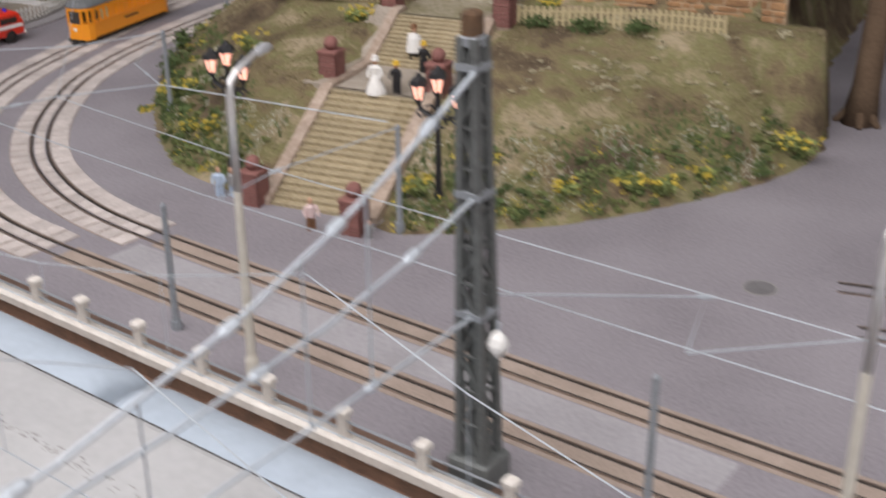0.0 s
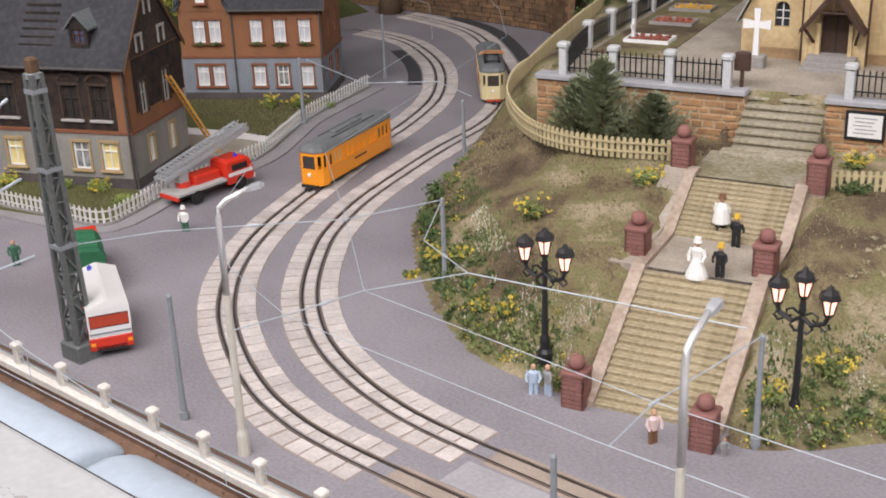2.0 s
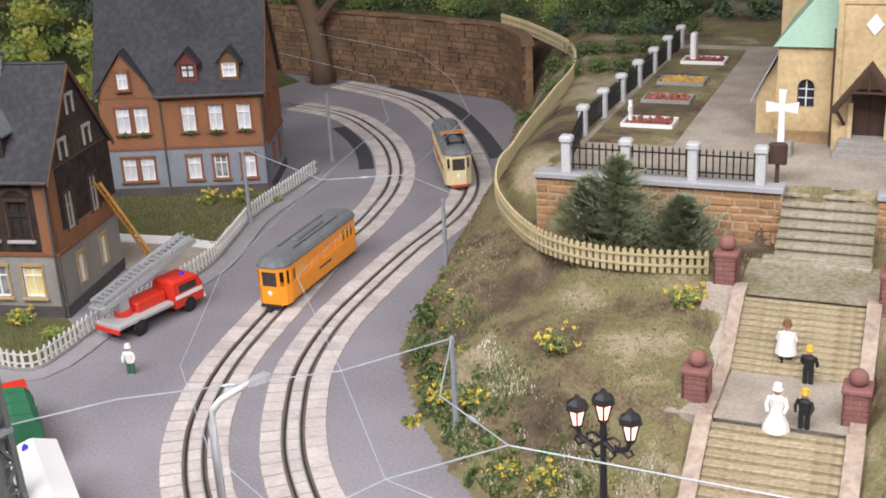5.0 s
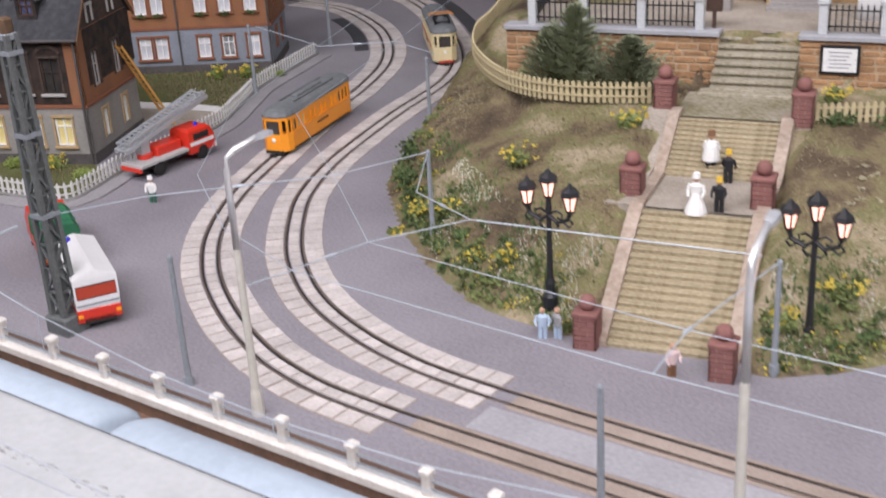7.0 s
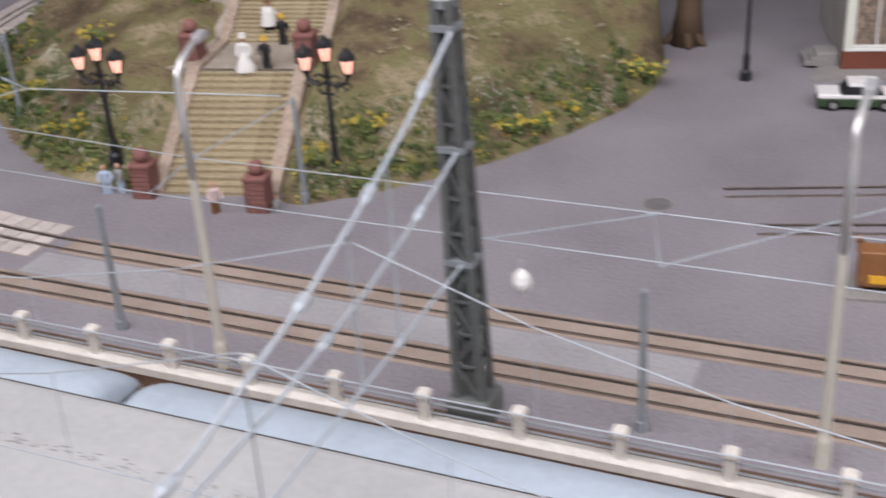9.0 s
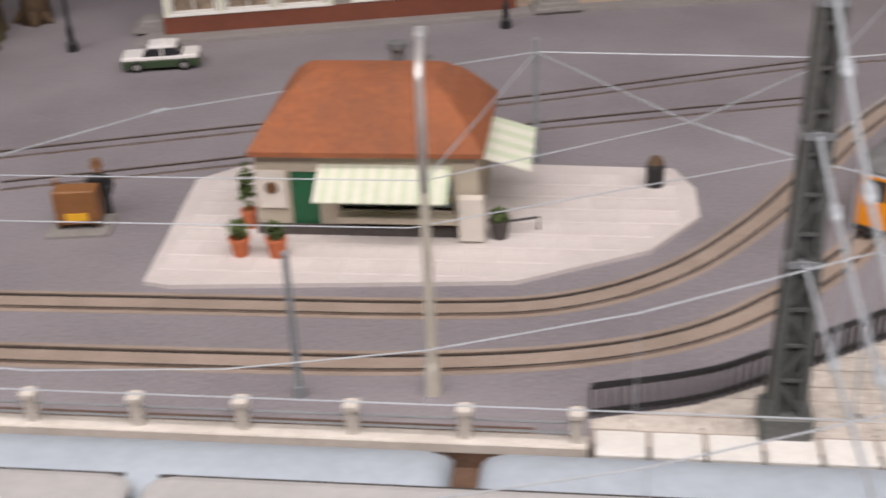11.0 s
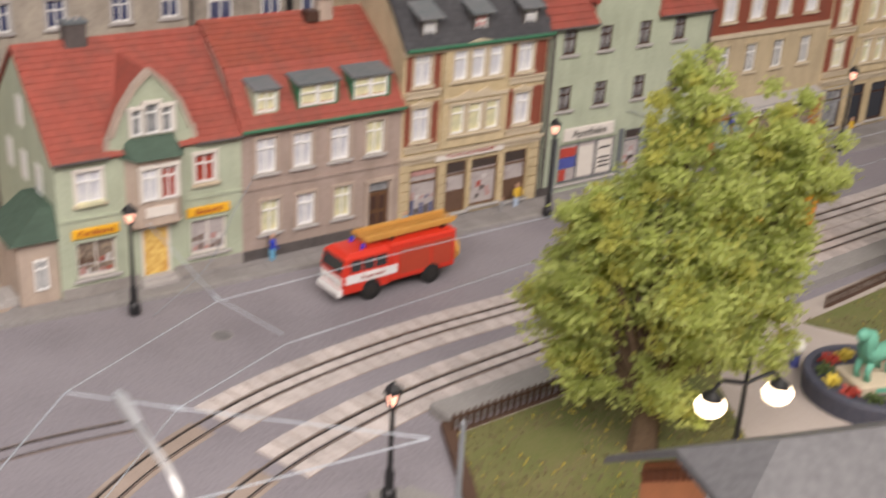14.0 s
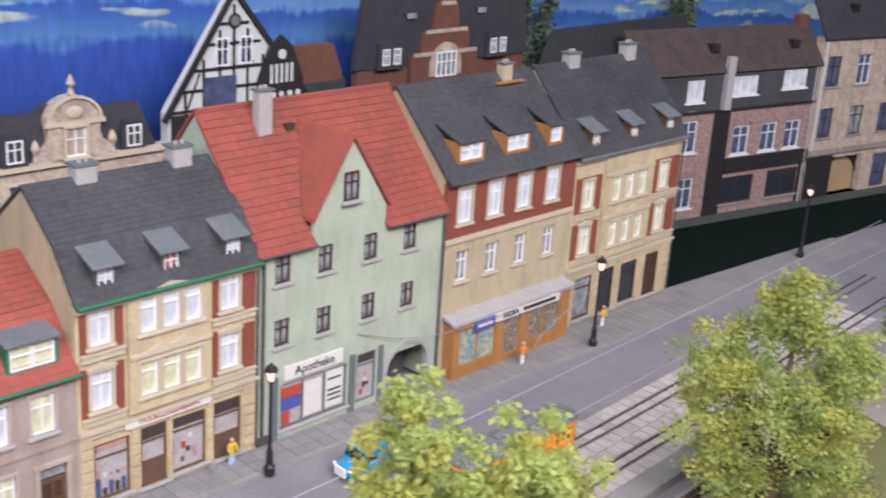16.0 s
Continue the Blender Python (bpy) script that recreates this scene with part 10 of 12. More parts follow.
leaf_tree("park_tree", 77.6, 68.7, 0, [(0.3, 0.0, 20.0, 2.3, 3.6, 3600), (4.2, -1.8, 18.8, 2.6, 3.8, 3800), (-2.4, 0.4, 13.4, 3.3, 4.0, 5600), (2.2, -1.1, 15.2, 3.6, 4.4, 6000), (2.8, -1.4, 11.4, 4.0, 4.2, 6000), (-2.6, 1.4, 9.2, 3.8, 4.4, 6000),
                                       (2.6, -0.4, 8.4, 3.8, 3.6, 5400), (-3.2, 1.6, 5.0, 2.8, 3.2, 3200), (0.2, 2.4, 12.0, 3.8, 6.0, 3800), (0.2, -3.0, 10.6, 3.6, 5.4, 4400), (0.4, -1.2, 4.8, 3.0, 3.0, 3200), (-4.6, -0.8, 14.6, 2.4, 3.0, 3600), (-1.4, -0.6, 17.6, 2.2, 2.8, 3000), (-4.9, 0.3, 11.6, 2.6, 3.6, 3200), (-4.8, 2.4, 8.8, 2.8, 4.0, 3200), (4.9, -2.3, 13.4, 2.8, 4.0, 3200), (5.0, -2.2, 8.6, 2.8, 4.0, 2800), (5.6, -2.8, 17.4, 2.6, 3.4, 3000)], 4.0, 0.75, (LEAF_LIME, LEAF_LIME, LEAF_LIME, LEAF_YELLOW),
          "tall bushy tree with yellow-green leaves in the park", 601, 0.17, "park trees")
leaf_tree("park_tree", 112.6, 83.6, 0, [(0.8, 0.4, 15.0, 3.4, 3.4, 4550), (-2.6, 2.2, 11.6, 4.0, 4.0, 5250), (3.2, -1.6, 11.8, 3.8, 4.2, 4900), (-3.0, 2.2, 7.2, 4.0, 3.6, 4200), (3.6, -1.6, 7.0, 3.8, 3.6, 3850), (0, -2.4, 9.0, 4.0, 4.0, 4200), (-2.4, 1.0, 4.4, 3.8, 3.0, 3150), (2.6, -2.0, 4.2, 3.8, 3.0, 3150)], 4.5, 0.7, (LEAF_LIME, LEAF, LEAF_YELLOW),
          "bushy tree with yellow-green leaves on the lawn", 602, 0.17, "park trees")
leaf_tree("park_tree", 132, 88, 0, [(0, 0, 12, 4.4, 4.4, 2200), (2, 1, 8, 4.4, 4, 1800)], 4.5, 0.7, (LEAF_LIME, LEAF), "bushy tree with yellow-green leaves farther in the park", 603, 0.28, "park trees")
PLANTER = mat("planter_dark_blue", (0.055, 0.06, 0.085), 0.6, (0.09, 0.09, 0.11), 300, 40, 0.6, 0.1)
VERDIGRIS = mat("verdigris_bronze", (0.16, 0.46, 0.33), 0.6, (0.09, 0.30, 0.22), 300, 50, 0.7, 0.2)
planter = thing("round_planter", 94.2, 71.4, 0.12, 0, "round dark planter with flowers and pale stone base", "planter")
part("rim", Shape().lathe(0, 0, [(4.0, -0.1), (4.1, 1.2), (4.0, 1.4), (3.6, 1.4), (3.5, 0.9), (0.1, 0.9)], 28), PLANTER, planter)
part("pedestal", Shape().cbox(-1.7, 1.9, -1.4, 1.4, 0.9, 1.5, 0.08), TRIM, planter)
part("plaque", Shape().box(-0.6, 0.9, -1.46, -1.4, 1.05, 1.35), VERDIGRIS, planter)
for i in range(12):
    a = 6.283 * i / 12
    s = Shape()
    leaves(s, 2.75 * math.cos(a), 2.75 * math.sin(a), 1.35, 0.75, 0.6, 0.4, 130, 0.16, random.Random(i), 0.2)
    part("flower_clump", s, (FLOWER, POSTER_RED, LEAF_DARK)[i % 3], planter)
st = Shape().loft([[(x_, 0.42 * w * math.cos(a), z_ + 0.45 * w * math.sin(a)) for a in [6.283 * i / 10 for i in range(10)]] for x_, z_, w in ((-1.2, 2.7, 0.5), (-0.9, 2.7, 1.0), (0, 2.65, 0.95), (0.8, 2.8, 1.1), (1.2, 3.3, 0.9), (1.3, 3.9, 0.7))])
for x_, y_ in ((-0.9, -0.3), (-0.9, 0.3), (0.8, -0.3), (0.8, 0.3)):
    st.tube([(x_, y_, 2.5), (x_ + 0.15, y_, 2.0), (x_, y_, 1.5)], [0.2, 0.15, 0.17], 7)
st.ball(1.45, 0, 4.1, 0.45, 0.3, 0.36).tube([(-1.2, 0, 2.8), (-1.7, 0, 2.6), (-1.9, 0, 2.1)], [0.12, 0.1, 0.12], 6).ball(0.85, 0, 3.6, 0.5, 0.42, 0.62)
ob = solid("lion_statue", st, VERDIGRIS, "green bronze lion statue on the planter base", "statue", smooth=True)
ob.matrix_world = spot(94.2, 71.4, -0.3, 200) @ Matrix.Scale(1.25, 4)
gl = thing("globe_lamp", 81.5, 65.6, 0.2, -6, "black park lamp with two glowing bowls", "street lamp")
part("post", Shape().lathe(0, 0, [(0.4, -0.1), (0.35, 0.8), (0.16, 1.2), (0.13, 6.2), (0.05, 7.2)], 9), BLACK, gl)
part("arm", Shape().tube([(-2.1, -0.6, 5.6), (-1.6, -0.4, 6.1), (0, 0, 5.6), (1.6, 0.2, 6.1), (2.1, 0.3, 5.6)], 0.12, 6), BLACK, gl)
for x_, y_ in ((-2.1, -0.6), (2.1, 0.3)):
    hb = part("shade", Shape().lathe(x_, y_, [(0.62, 5.05), (0.5, 5.35), (0.15, 5.6)], 12), BLACK, gl)
    part("bowl", Shape().ball(x_, y_, 4.7, 0.85, 0.85, 0.62, 12, 8), LAMPWHITE, hb, "bright glowing glass bowl")
bl_ = thing("blue_bollard_lamp", 91.6, 75.6, 0.12, 0, "blue bollard with white globe", "lamp")
part("post", Shape().cyl(0, 0, -0.1, 0.9, 0.3, 10), POSTER_BLUE, bl_)
part("globe", Shape().ball(0, 0, 1.4, 0.55, n=12, m=8), HEADLIGHT, bl_, smooth=True)
bt2 = thing("wooden_tub", 78.6, 59.0, 0.15, 0, "round orange wooden tub top behind the station", "tub")
part("tub", Shape().lathe(0, 0, [(1.6, 0), (1.7, 1.6), (1.5, 2.2), (0.8, 2.7), (0.1, 2.9)], 16), ORANGEBRICK, bt2)

# ---- vehicles on the shop street ----
def fire_engine():
    x, y = 69.0, 91.9
    t = thing("fire_engine", x, y, 0.3, 200.5, "red fire engine with white stripe and wooden roof ladder", "fire engine")
    hw, L = 1.35, 4.9
    part("chassis", Shape().box(-L + 0.3, L - 0.4, -0.95, 0.95, 0.45, 0.8), UNDER, t)
    body = part("body", Shape().cbox(-L + 0.2, 1.0, -hw, hw, 0.75, 3.5, 0.14), FIRE_RED, t)
    cab = part("cab", Shape().loft([[(1.02, -hw, 0.6), (L - 0.15, -hw, 0.6), (L - 0.15, hw, 0.6), (1.02, hw, 0.6)], [(1.02, -hw, 2.05), (L, -hw, 2.05), (L, hw, 2.05), (1.02, hw, 2.05)],
                                    [(1.02, -hw + 0.04, 3.1), (L - 0.25, -hw + 0.04, 3.1), (L - 0.25, hw - 0.04, 3.1), (1.02, hw - 0.04, 3.1)], [(1.1, -hw + 0.35, 3.4), (L - 0.7, -hw + 0.35, 3.4), (L - 0.7, hw - 0.35, 3.4), (1.1, hw - 0.35, 3.4)]]), FIRE_RED, t)
    for s in (-1, 1):
        for x0, x1 in ((1.3, 2.2), (2.35, 3.2), (3.35, 4.2)):
            part("side_window", Shape().box(x0, x1, s * hw - 0.03, s * hw + 0.03, 2.15, 2.95), CAR_GLASS, cab)
        part("side_stripe", Shape().box(0.4, L - 0.3, s * (hw + 0.015) - 0.02, s * (hw + 0.015) + 0.02, 1.3, 1.95), VAN_WHITE, cab, "white side stripe")
        lt = lettering(cab, "Feuerwehr", 0, 0, 0.45, INK_RED, 0, 0.0)
        lt.matrix_basis = pose(2.4 * K, s * (hw + 0.045) * K, 1.48 * K, 90, 0, 0 if s < 0 else 180)
        part("locker", Shape().box(-L + 0.6, -2.6, s * (hw + 0.01) - 0.02, s * (hw + 0.01) + 0.02, 1.1, 3.0).box(-2.4, 0.2, s * (hw + 0.01) - 0.02, s * (hw + 0.01) + 0.02, 1.1, 3.0), TRAM_LINE, body)
        part("headlamp", Shape().ball(L, s * 0.95, 1.35, 0.08, 0.2, 0.2), HEADLIGHT, cab)
    part("windscreen", Shape().slab_xz([(L - 0.01, 2.12), (L + 0.04, 2.12), (L - 0.19, 3.0), (L - 0.24, 3.0)], -hw + 0.2, hw - 0.2), CAR_GLASS, cab)
    part("grille", Shape().box(L - 0.1, L + 0.03, -hw + 0.1, hw - 0.1, 1.1, 1.75), VAN_WHITE, cab)
    part("bumper", Shape().cbox(L - 0.1, L + 0.3, -hw, hw, 0.5, 0.95, 0.06), VAN_WHITE, t)
    for s in (-1, 1):
        part("beacon", Shape().lathe(2.9, s * 0.7, [(0.16, 3.35), (0.16, 3.65), (0.06, 3.75)], 8), BLUE_LIGHT, cab)
    lad = part("roof_ladder", Shape().box(-L + 0.1, 2.6, -0.75, -0.1, 3.75, 3.9).box(-L + 0.1, 2.6, 0.1, 0.75, 3.75, 3.9), LADDER_WOOD, t, "yellow wooden roof ladder")
    wooden_rungs(lad, (-L - 0.1, 0, 4.05), (2.8, 0, 4.05), 0.72, 16, 0.16, LADDER_WOOD)
    part("ladder_rest", Shape().box(-4.0, -3.8, -0.8, 0.8, 3.5, 3.75).box(0.4, 0.6, -0.8, 0.8, 3.5, 3.75), BLACK, t)
    part("hose_reel", Shape().moved(Shape().lathe(0, 0, [(0.95, -0.18), (0.95, 0.18)], 14), pose(-L - 0.15, 0.2, 1.6, 90, 0, 90)), LADDER_WOOD, t, "wooden hose reel at the back")
    wheels(t, (-2.6, 2.5), hw - 0.12, 0.82, 0.3, UNDER)


fire_engine()


def pickup():
    x, y = 91.4, 99.9
    t = thing("pickup_truck", x, y, 0, 194, "light blue vintage pickup with white grille", "pickup truck")
    hw, L = 1.05, 2.7
    part("chassis", Shape().box(-L + 0.2, L - 0.2, -0.7, 0.7, 0.35, 0.6), UNDER, t)
    part("bed", pierced(2.9, 0.6, 1.4, [], -hw, -hw + 0.12, -L).box(-L, 0.2, hw - 0.12, hw, 0.6, 1.4).box(-L, -L + 0.12, -hw, hw, 0.6, 1.4).box(-L, 0.2, -hw, hw, 0.55, 0.68), PICKUP_BLUE, t)
    cab = part("cab", Shape().loft([[(0.1, -hw, 0.5), (1.6, -hw, 0.5), (1.6, hw, 0.5), (0.1, hw, 0.5)], [(0.1, -hw, 1.4), (1.6, -hw, 1.4), (1.6, hw, 1.4), (0.1, hw, 1.4)], [(0.25, -hw + 0.12, 2.1), (1.2, -hw + 0.12, 2.1), (1.2, hw - 0.12, 2.1), (0.25, hw - 0.12, 2.1)], [(0.4, -hw + 0.3, 2.25), (1.0, -hw + 0.3, 2.25), (1.0, hw - 0.3, 2.25), (0.4, hw - 0.3, 2.25)]]), PICKUP_BLUE, t)
    part("bonnet", Shape().loft([[(1.6, -0.75, 0.5), (1.6, 0.75, 0.5), (1.6, 0.75, 1.3), (1.6, 0, 1.45), (1.6, -0.75, 1.3)], [(2.6, -0.6, 0.5), (2.6, 0.6, 0.5), (2.6, 0.6, 1.1), (2.6, 0, 1.25), (2.6, -0.6, 1.1)]]), PICKUP_BLUE, t)
    part("grille", Shape().cbox(2.55, 2.75, -0.6, 0.6, 0.45, 1.1, 0.05), VAN_WHITE, t)
    for s in (-1, 1):
        part("fender", Shape().cbox(1.5, 2.5, s * 0.85 - 0.25, s * 0.85 + 0.25, 0.5, 1.0, 0.12), PICKUP_BLUE, t)
        part("side_window", Shape().box(0.35, 1.25, s * (hw - 0.02) - 0.03, s * (hw - 0.02) + 0.03, 1.45, 1.95), CAR_GLASS, cab)
        part("headlamp", Shape().ball(2.5, s * 0.85, 1.0, 0.12, 0.15, 0.15), HEADLIGHT, t)
    part("windscreen", Shape().slab_xz([(1.6, 1.45), (1.64, 1.45), (1.3, 2.0), (1.26, 2.0)], -hw + 0.2, hw - 0.2), CAR_GLASS, cab)
    wheels(t, (-1.6, 1.9), hw - 0.16, 0.45)


pickup()


def police_car():
    t = thing("police_car", -0.6, 74.1, 0, 192, "white and green police saloon car", "car")
    hw, L = 1.0, 2.6
    part("lower_body", Shape().cbox(-L, L, -hw, hw, 0.3, 0.85, 0.08), POLICE_GREEN, t, "dark green lower body")
    part("upper_body", Shape().cbox(-L, L, -hw + 0.02, hw - 0.02, 0.85, 1.1, 0.08), VAN_WHITE, t, "white upper body")
    cab = part("cabin", Shape().loft([[(-1.5, -hw + 0.06, 1.08), (1.2, -hw + 0.06, 1.08), (1.2, hw - 0.06, 1.08), (-1.5, hw - 0.06, 1.08)], [(-1.1, -hw + 0.2, 1.62), (0.7, -hw + 0.2, 1.62), (0.7, hw - 0.2, 1.62), (-1.1, hw - 0.2, 1.62)]]), CAR_GLASS, t)
    part("roof", Shape().cbox(-1.15, 0.75, -hw + 0.16, hw - 0.16, 1.6, 1.78, 0.06), VAN_WHITE, cab)
    for s in (-1, 1):
        part("door_post", Shape().beam((-0.2, s * (hw - 0.05), 1.08), (-0.2, s * (hw - 0.17), 1.62), 0.1), VAN_WHITE, cab)
    part("beacon_bar", Shape().box(-0.35, -0.05, -0.3, 0.3, 1.78, 1.98), VAN_WHITE, cab)
    wheels(t, (-1.6, 1.6), hw - 0.1, 0.4)


police_car()

# ---- town hall and square ----
HALLSTONE = mat("hall_stone", (0.34, 0.28, 0.20), 0.9, (0.22, 0.18, 0.13), 300, 60, 0.9, 0.4, vary=0.2)
HALLPLASTER = mat("half_timber_plaster", (0.36, 0.345, 0.33), 0.9, (0.29, 0.275, 0.26), 300, 30, 0.6, 0.1)
TIMBER = mat("black_timber", (0.02, 0.018, 0.018), 0.8, None, 300, 40, 0.5, 0.1)
WINDOWWHITE = mat("frosted_white_pane", (0.62, 0.67, 0.70), 0.35, (0.48, 0.53, 0.57), 100, 60, 0.7, 0.0)
sq = thing("square", 0, 0, 0, 0, "sandy paved market square before the hall", "square", kind="structure")
part("square_bed", Shape().prism([(18, 86.4), (29, 88.6), (43.5, 91.8), (46.0, 96), (44, 108), (14, 108)], 0.1, 0.265), SQUARE, sq)
hall = thing("town_hall", 41.2, 106.4, 0.2, 16.6, "town hall with stone ground floor and half-timbered storeys", "town hall")
WH = 34.0
low = [(-2.75, 1.7, 2.6, 2.3), (-7.5, 0.5, 2.3, 4.0), (-11.85, 1.7, 2.6, 2.3), (-17.2, 1.7, 2.6, 2.3), (-22, 1.7, 2.6, 2.3), (-27, 1.7, 2.6, 2.3)]
part("ground_floor_wall", pierced(WH, 0, 6.0, low, 0, 0.4, -WH), HALLSTONE, hall)
part("side_wall", Shape().box(-0.4, 0, 0.4, 14, 0, 18).box(-WH, -WH + 0.4, 0.4, 14, 0, 18), HALLSTONE, hall)
part("back_wall", Shape().box(-WH, 0, 13.6, 14, 0, 18), HALLSTONE, hall)
for i, (x_, z_, w_, h_) in enumerate(low):
    arc = [(x_ + w_ / 2 * math.cos(a), z_ + h_ + 0.45 * math.sin(a)) for a in [math.pi * k_ / 8 for k_ in range(9)]]
    if i == 1:
        d = part("door", Shape().slab_xz([(x_ - w_ / 2, 0.5), (x_ + w_ / 2, 0.5)] + arc, 0.1, 0.2), WOOD, hall, "brown arched door")
        part("lit_pane", Shape().box(x_ - 0.95, x_ - 0.15, 0.04, 0.1, 2.0, 3.8), PANE_LIT, d)
        part("door_pane", Shape().box(x_ + 0.2, x_ + 0.95, 0.04, 0.1, 2.0, 3.8), TERRACOTTA, d)
        part("fanlight", Shape().slab_xz([(x_ - 1.0, 4.0), (x_ + 1.0, 4.0), (x_ + 0.7, 4.7), (x_ - 0.7, 4.7)], -0.06, 0.08), PANE_LIT, d)
        ring = [(x_ - w_ / 2 - 0.3, 0.3), (x_ - w_ / 2, 0.3)] + arc[::-1] + [(x_ + w_ / 2, 0.3), (x_ + w_ / 2 + 0.3, 0.3)]
        part("step", Shape().cbox(x_ - 1.5, x_ + 1.5, -0.9, 0.05, 0, 0.5, 0.05), HALLSTONE, hall)
    else:
        w = part("window", Shape().slab_xz([(x_ - w_ / 2, z_), (x_ + w_ / 2, z_)] + [(px_, pz_) for px_, pz_ in arc], 0.06, 0.2), WINDOWWHITE, hall)
        part("glazing_bar", Shape().box(x_ - 0.05, x_ + 0.05, -0.02, 0.06, z_, z_ + h_ + 0.4).box(x_ - w_ / 2, x_ + w_ / 2, -0.02, 0.06, z_ + 1.2, z_ + 1.3), W_FRAME, w)
        part("sill", Shape().cbox(x_ - w_ / 2 - 0.2, x_ + w_ / 2 + 0.2, -0.25, 0.1, z_ - 0.25, z_, 0.05), TRIM_GREY, w)
rs = random.Random(81)
z_ = 0.1
while z_ < 5.8:
    hh, x_ = rs.uniform(0.5, 0.75), -18.0
    while x_ < -0.1:
        w_ = min(rs.uniform(0.6, 1.4), -x_)
        if not any(abs(x_ + w_ / 2 - c) < (w_ + a) / 2 + 0.15 and z_ + hh > zz - 0.3 and z_ < zz + b + 0.55 for c, zz, a, b in low):
            part("stone", Shape().cbox(x_ + 0.03, x_ + w_ - 0.03, -rs.uniform(0.03, 0.1), 0.02, z_ + 0.02, min(z_ + hh, 5.9) - 0.03, 0.04), HALLSTONE, hall)
        x_ += w_
    z_ += hh
up = [(x_, 7.0, 1.3, 2.2) for x_ in (-2.2, -4.4, -6.6, -8.8, -12, -14.2, -16.4, -19, -22, -25, -28)]
part("upper_wall", pierced(WH, 6.0, 12.0, up + [(a, 10.6, b, 1.2) for a, _, b, _ in up], -0.35, 0.0, -WH), HALLPLASTER, hall)
for i, (x_, z_, w_, h_) in enumerate(up):
    window(hall, x_, z_, w_, h_, W_FRAME, (PANE_LIT, CURTAIN_YEL, CURTAIN_YEL, PANE_LIT)[i % 4], None, (2, 0.6), None, y=-0.35)
    window(hall, x_, 10.6, w_, 1.2, W_FRAME, CURTAIN_YEL, None, (1, 0), None, y=-0.35)
for z_ in (6.05, 6.75, 9.5, 10.3, 11.9):
    part("beam", Shape().box(-WH, 0.1, -0.47, -0.35, z_ - 0.14, z_ + 0.14), TIMBER, hall)
for x_ in [-0.1 - 1.1 * k_ for k_ in range(30)]:
    if not any(abs(x_ - c) < a / 2 + 0.05 for c, _, a, _ in up):
        part("post", Shape().box(x_ - 0.13, x_ + 0.13, -0.46, -0.355, 6.1, 11.9), TIMBER, hall)
    part("short_post", Shape().box(x_ - 0.11, x_ + 0.11, -0.465, -0.358, 6.1, 6.7), TIMBER, hall)
for x_ in (-3.3, -10.4, -17.7):
    part("brace", Shape().beam((x_ - 0.5, -0.41, 6.9), (x_ + 0.5, -0.41, 9.4), 0.2, 0.1), TIMBER, hall)
part("roof", slope_slab(-WH - 0.4, 0.6, -1.0, 11.9, 7.0, 20.0, 0.3), SLATE, hall)
part("roof", slope_slab(-WH - 0.4, 0.6, 14.8, 11.9, 7.0, 20.0, 0.3), SLATE, hall)
part("gable", Shape().slab_yz([(0, 12), (14, 12), (7, 19.6)], -0.35, 0.0), HALLPLASTER, hall)
nb = part("notice_board", Shape().cbox(-5.6, -4.3, -0.16, -0.02, 2.3, 4.1, 0.04), TIMBER, hall)
part("notice", Shape().box(-5.25, -4.65, -0.2, -0.16, 2.7, 3.9), SIGN_YELLOW, nb)
part("crest", Shape().ball(-7.4, -0.15, 5.4, 0.35, 0.14, 0.35), TIMBER, hall)
bn = thing("hanging_banner", 41.2 - 0.958 * 14.8, 106.4 - 0.286 * 14.8 - 1.6, 0.26, 16.6, "white banner on a black pole", "banner")
part("pole", Shape().cyl(0, 0, 0, 5.4, 0.13, 7), BLACK, bn)
part("cloth", Shape().box(-0.8, 0.5, -0.22, -0.15, 3.2, 4.8), SIGN_WHITE, bn)
stall = thing("market_stall", 34.4, 97.0, 0.26, 12, "small dark market stall with orange goods", "market stall")
part("table", Shape().cbox(-1.0, 1.0, -0.55, 0.55, 0.2, 1.1, 0.05), WOOD_BROWN, stall)
part("goods", Shape().cbox(-0.9, 0.9, -0.5, 0.1, 1.1, 1.4, 0.08), TERRACOTTA, stall)
part("backboard", Shape().box(-1.0, 1.0, 0.35, 0.5, 1.1, 1.9), BLACK, stall)

# ---- corner shop on the near side of the square ----
SHOPGREY = mat("shop_grey_stone", (0.33, 0.32, 0.30), 0.9, (0.25, 0.24, 0.22), 300, 30, 0.7, 0.2)
REDPLINTH = mat("red_brown_plinth", (0.20, 0.065, 0.04), 0.85, (0.14, 0.05, 0.03), 400, 40, 0.7, 0.2)
shop = thing("corner_shop", -2.4, 80.6, 0.24, 14.5, "grey stone shop building with red plinth and white shop windows", "shop")
holes = [(2.2, 1.5, 3.2, 4.2), (6.2, 1.5, 3.2, 4.2), (10.2, 1.5, 3.2, 4.2)] + [(14.8 + 3.0 * i, 1.6, 1.4, 3.6) for i in range(4)]
part("front_wall", pierced(26.2, 0, 7.6, holes, 0, 0.4), SHOPGREY, shop)
part("plinth", Shape().box(-0.1, 26.3, -0.14, 0, 0, 1.3), REDPLINTH, shop, "red-brown plinth")
for i, (x_, z_, w_, h_) in enumerate(holes):
    window(shop, x_, z_, w_, h_, W_FRAME, DISPLAY_DARK if i < 3 else PANE_BLUE, None, (1 if i < 3 else 1, 0.75 if i > 2 else 0), W_FRAME, name="shop_window" if i < 3 else "window")
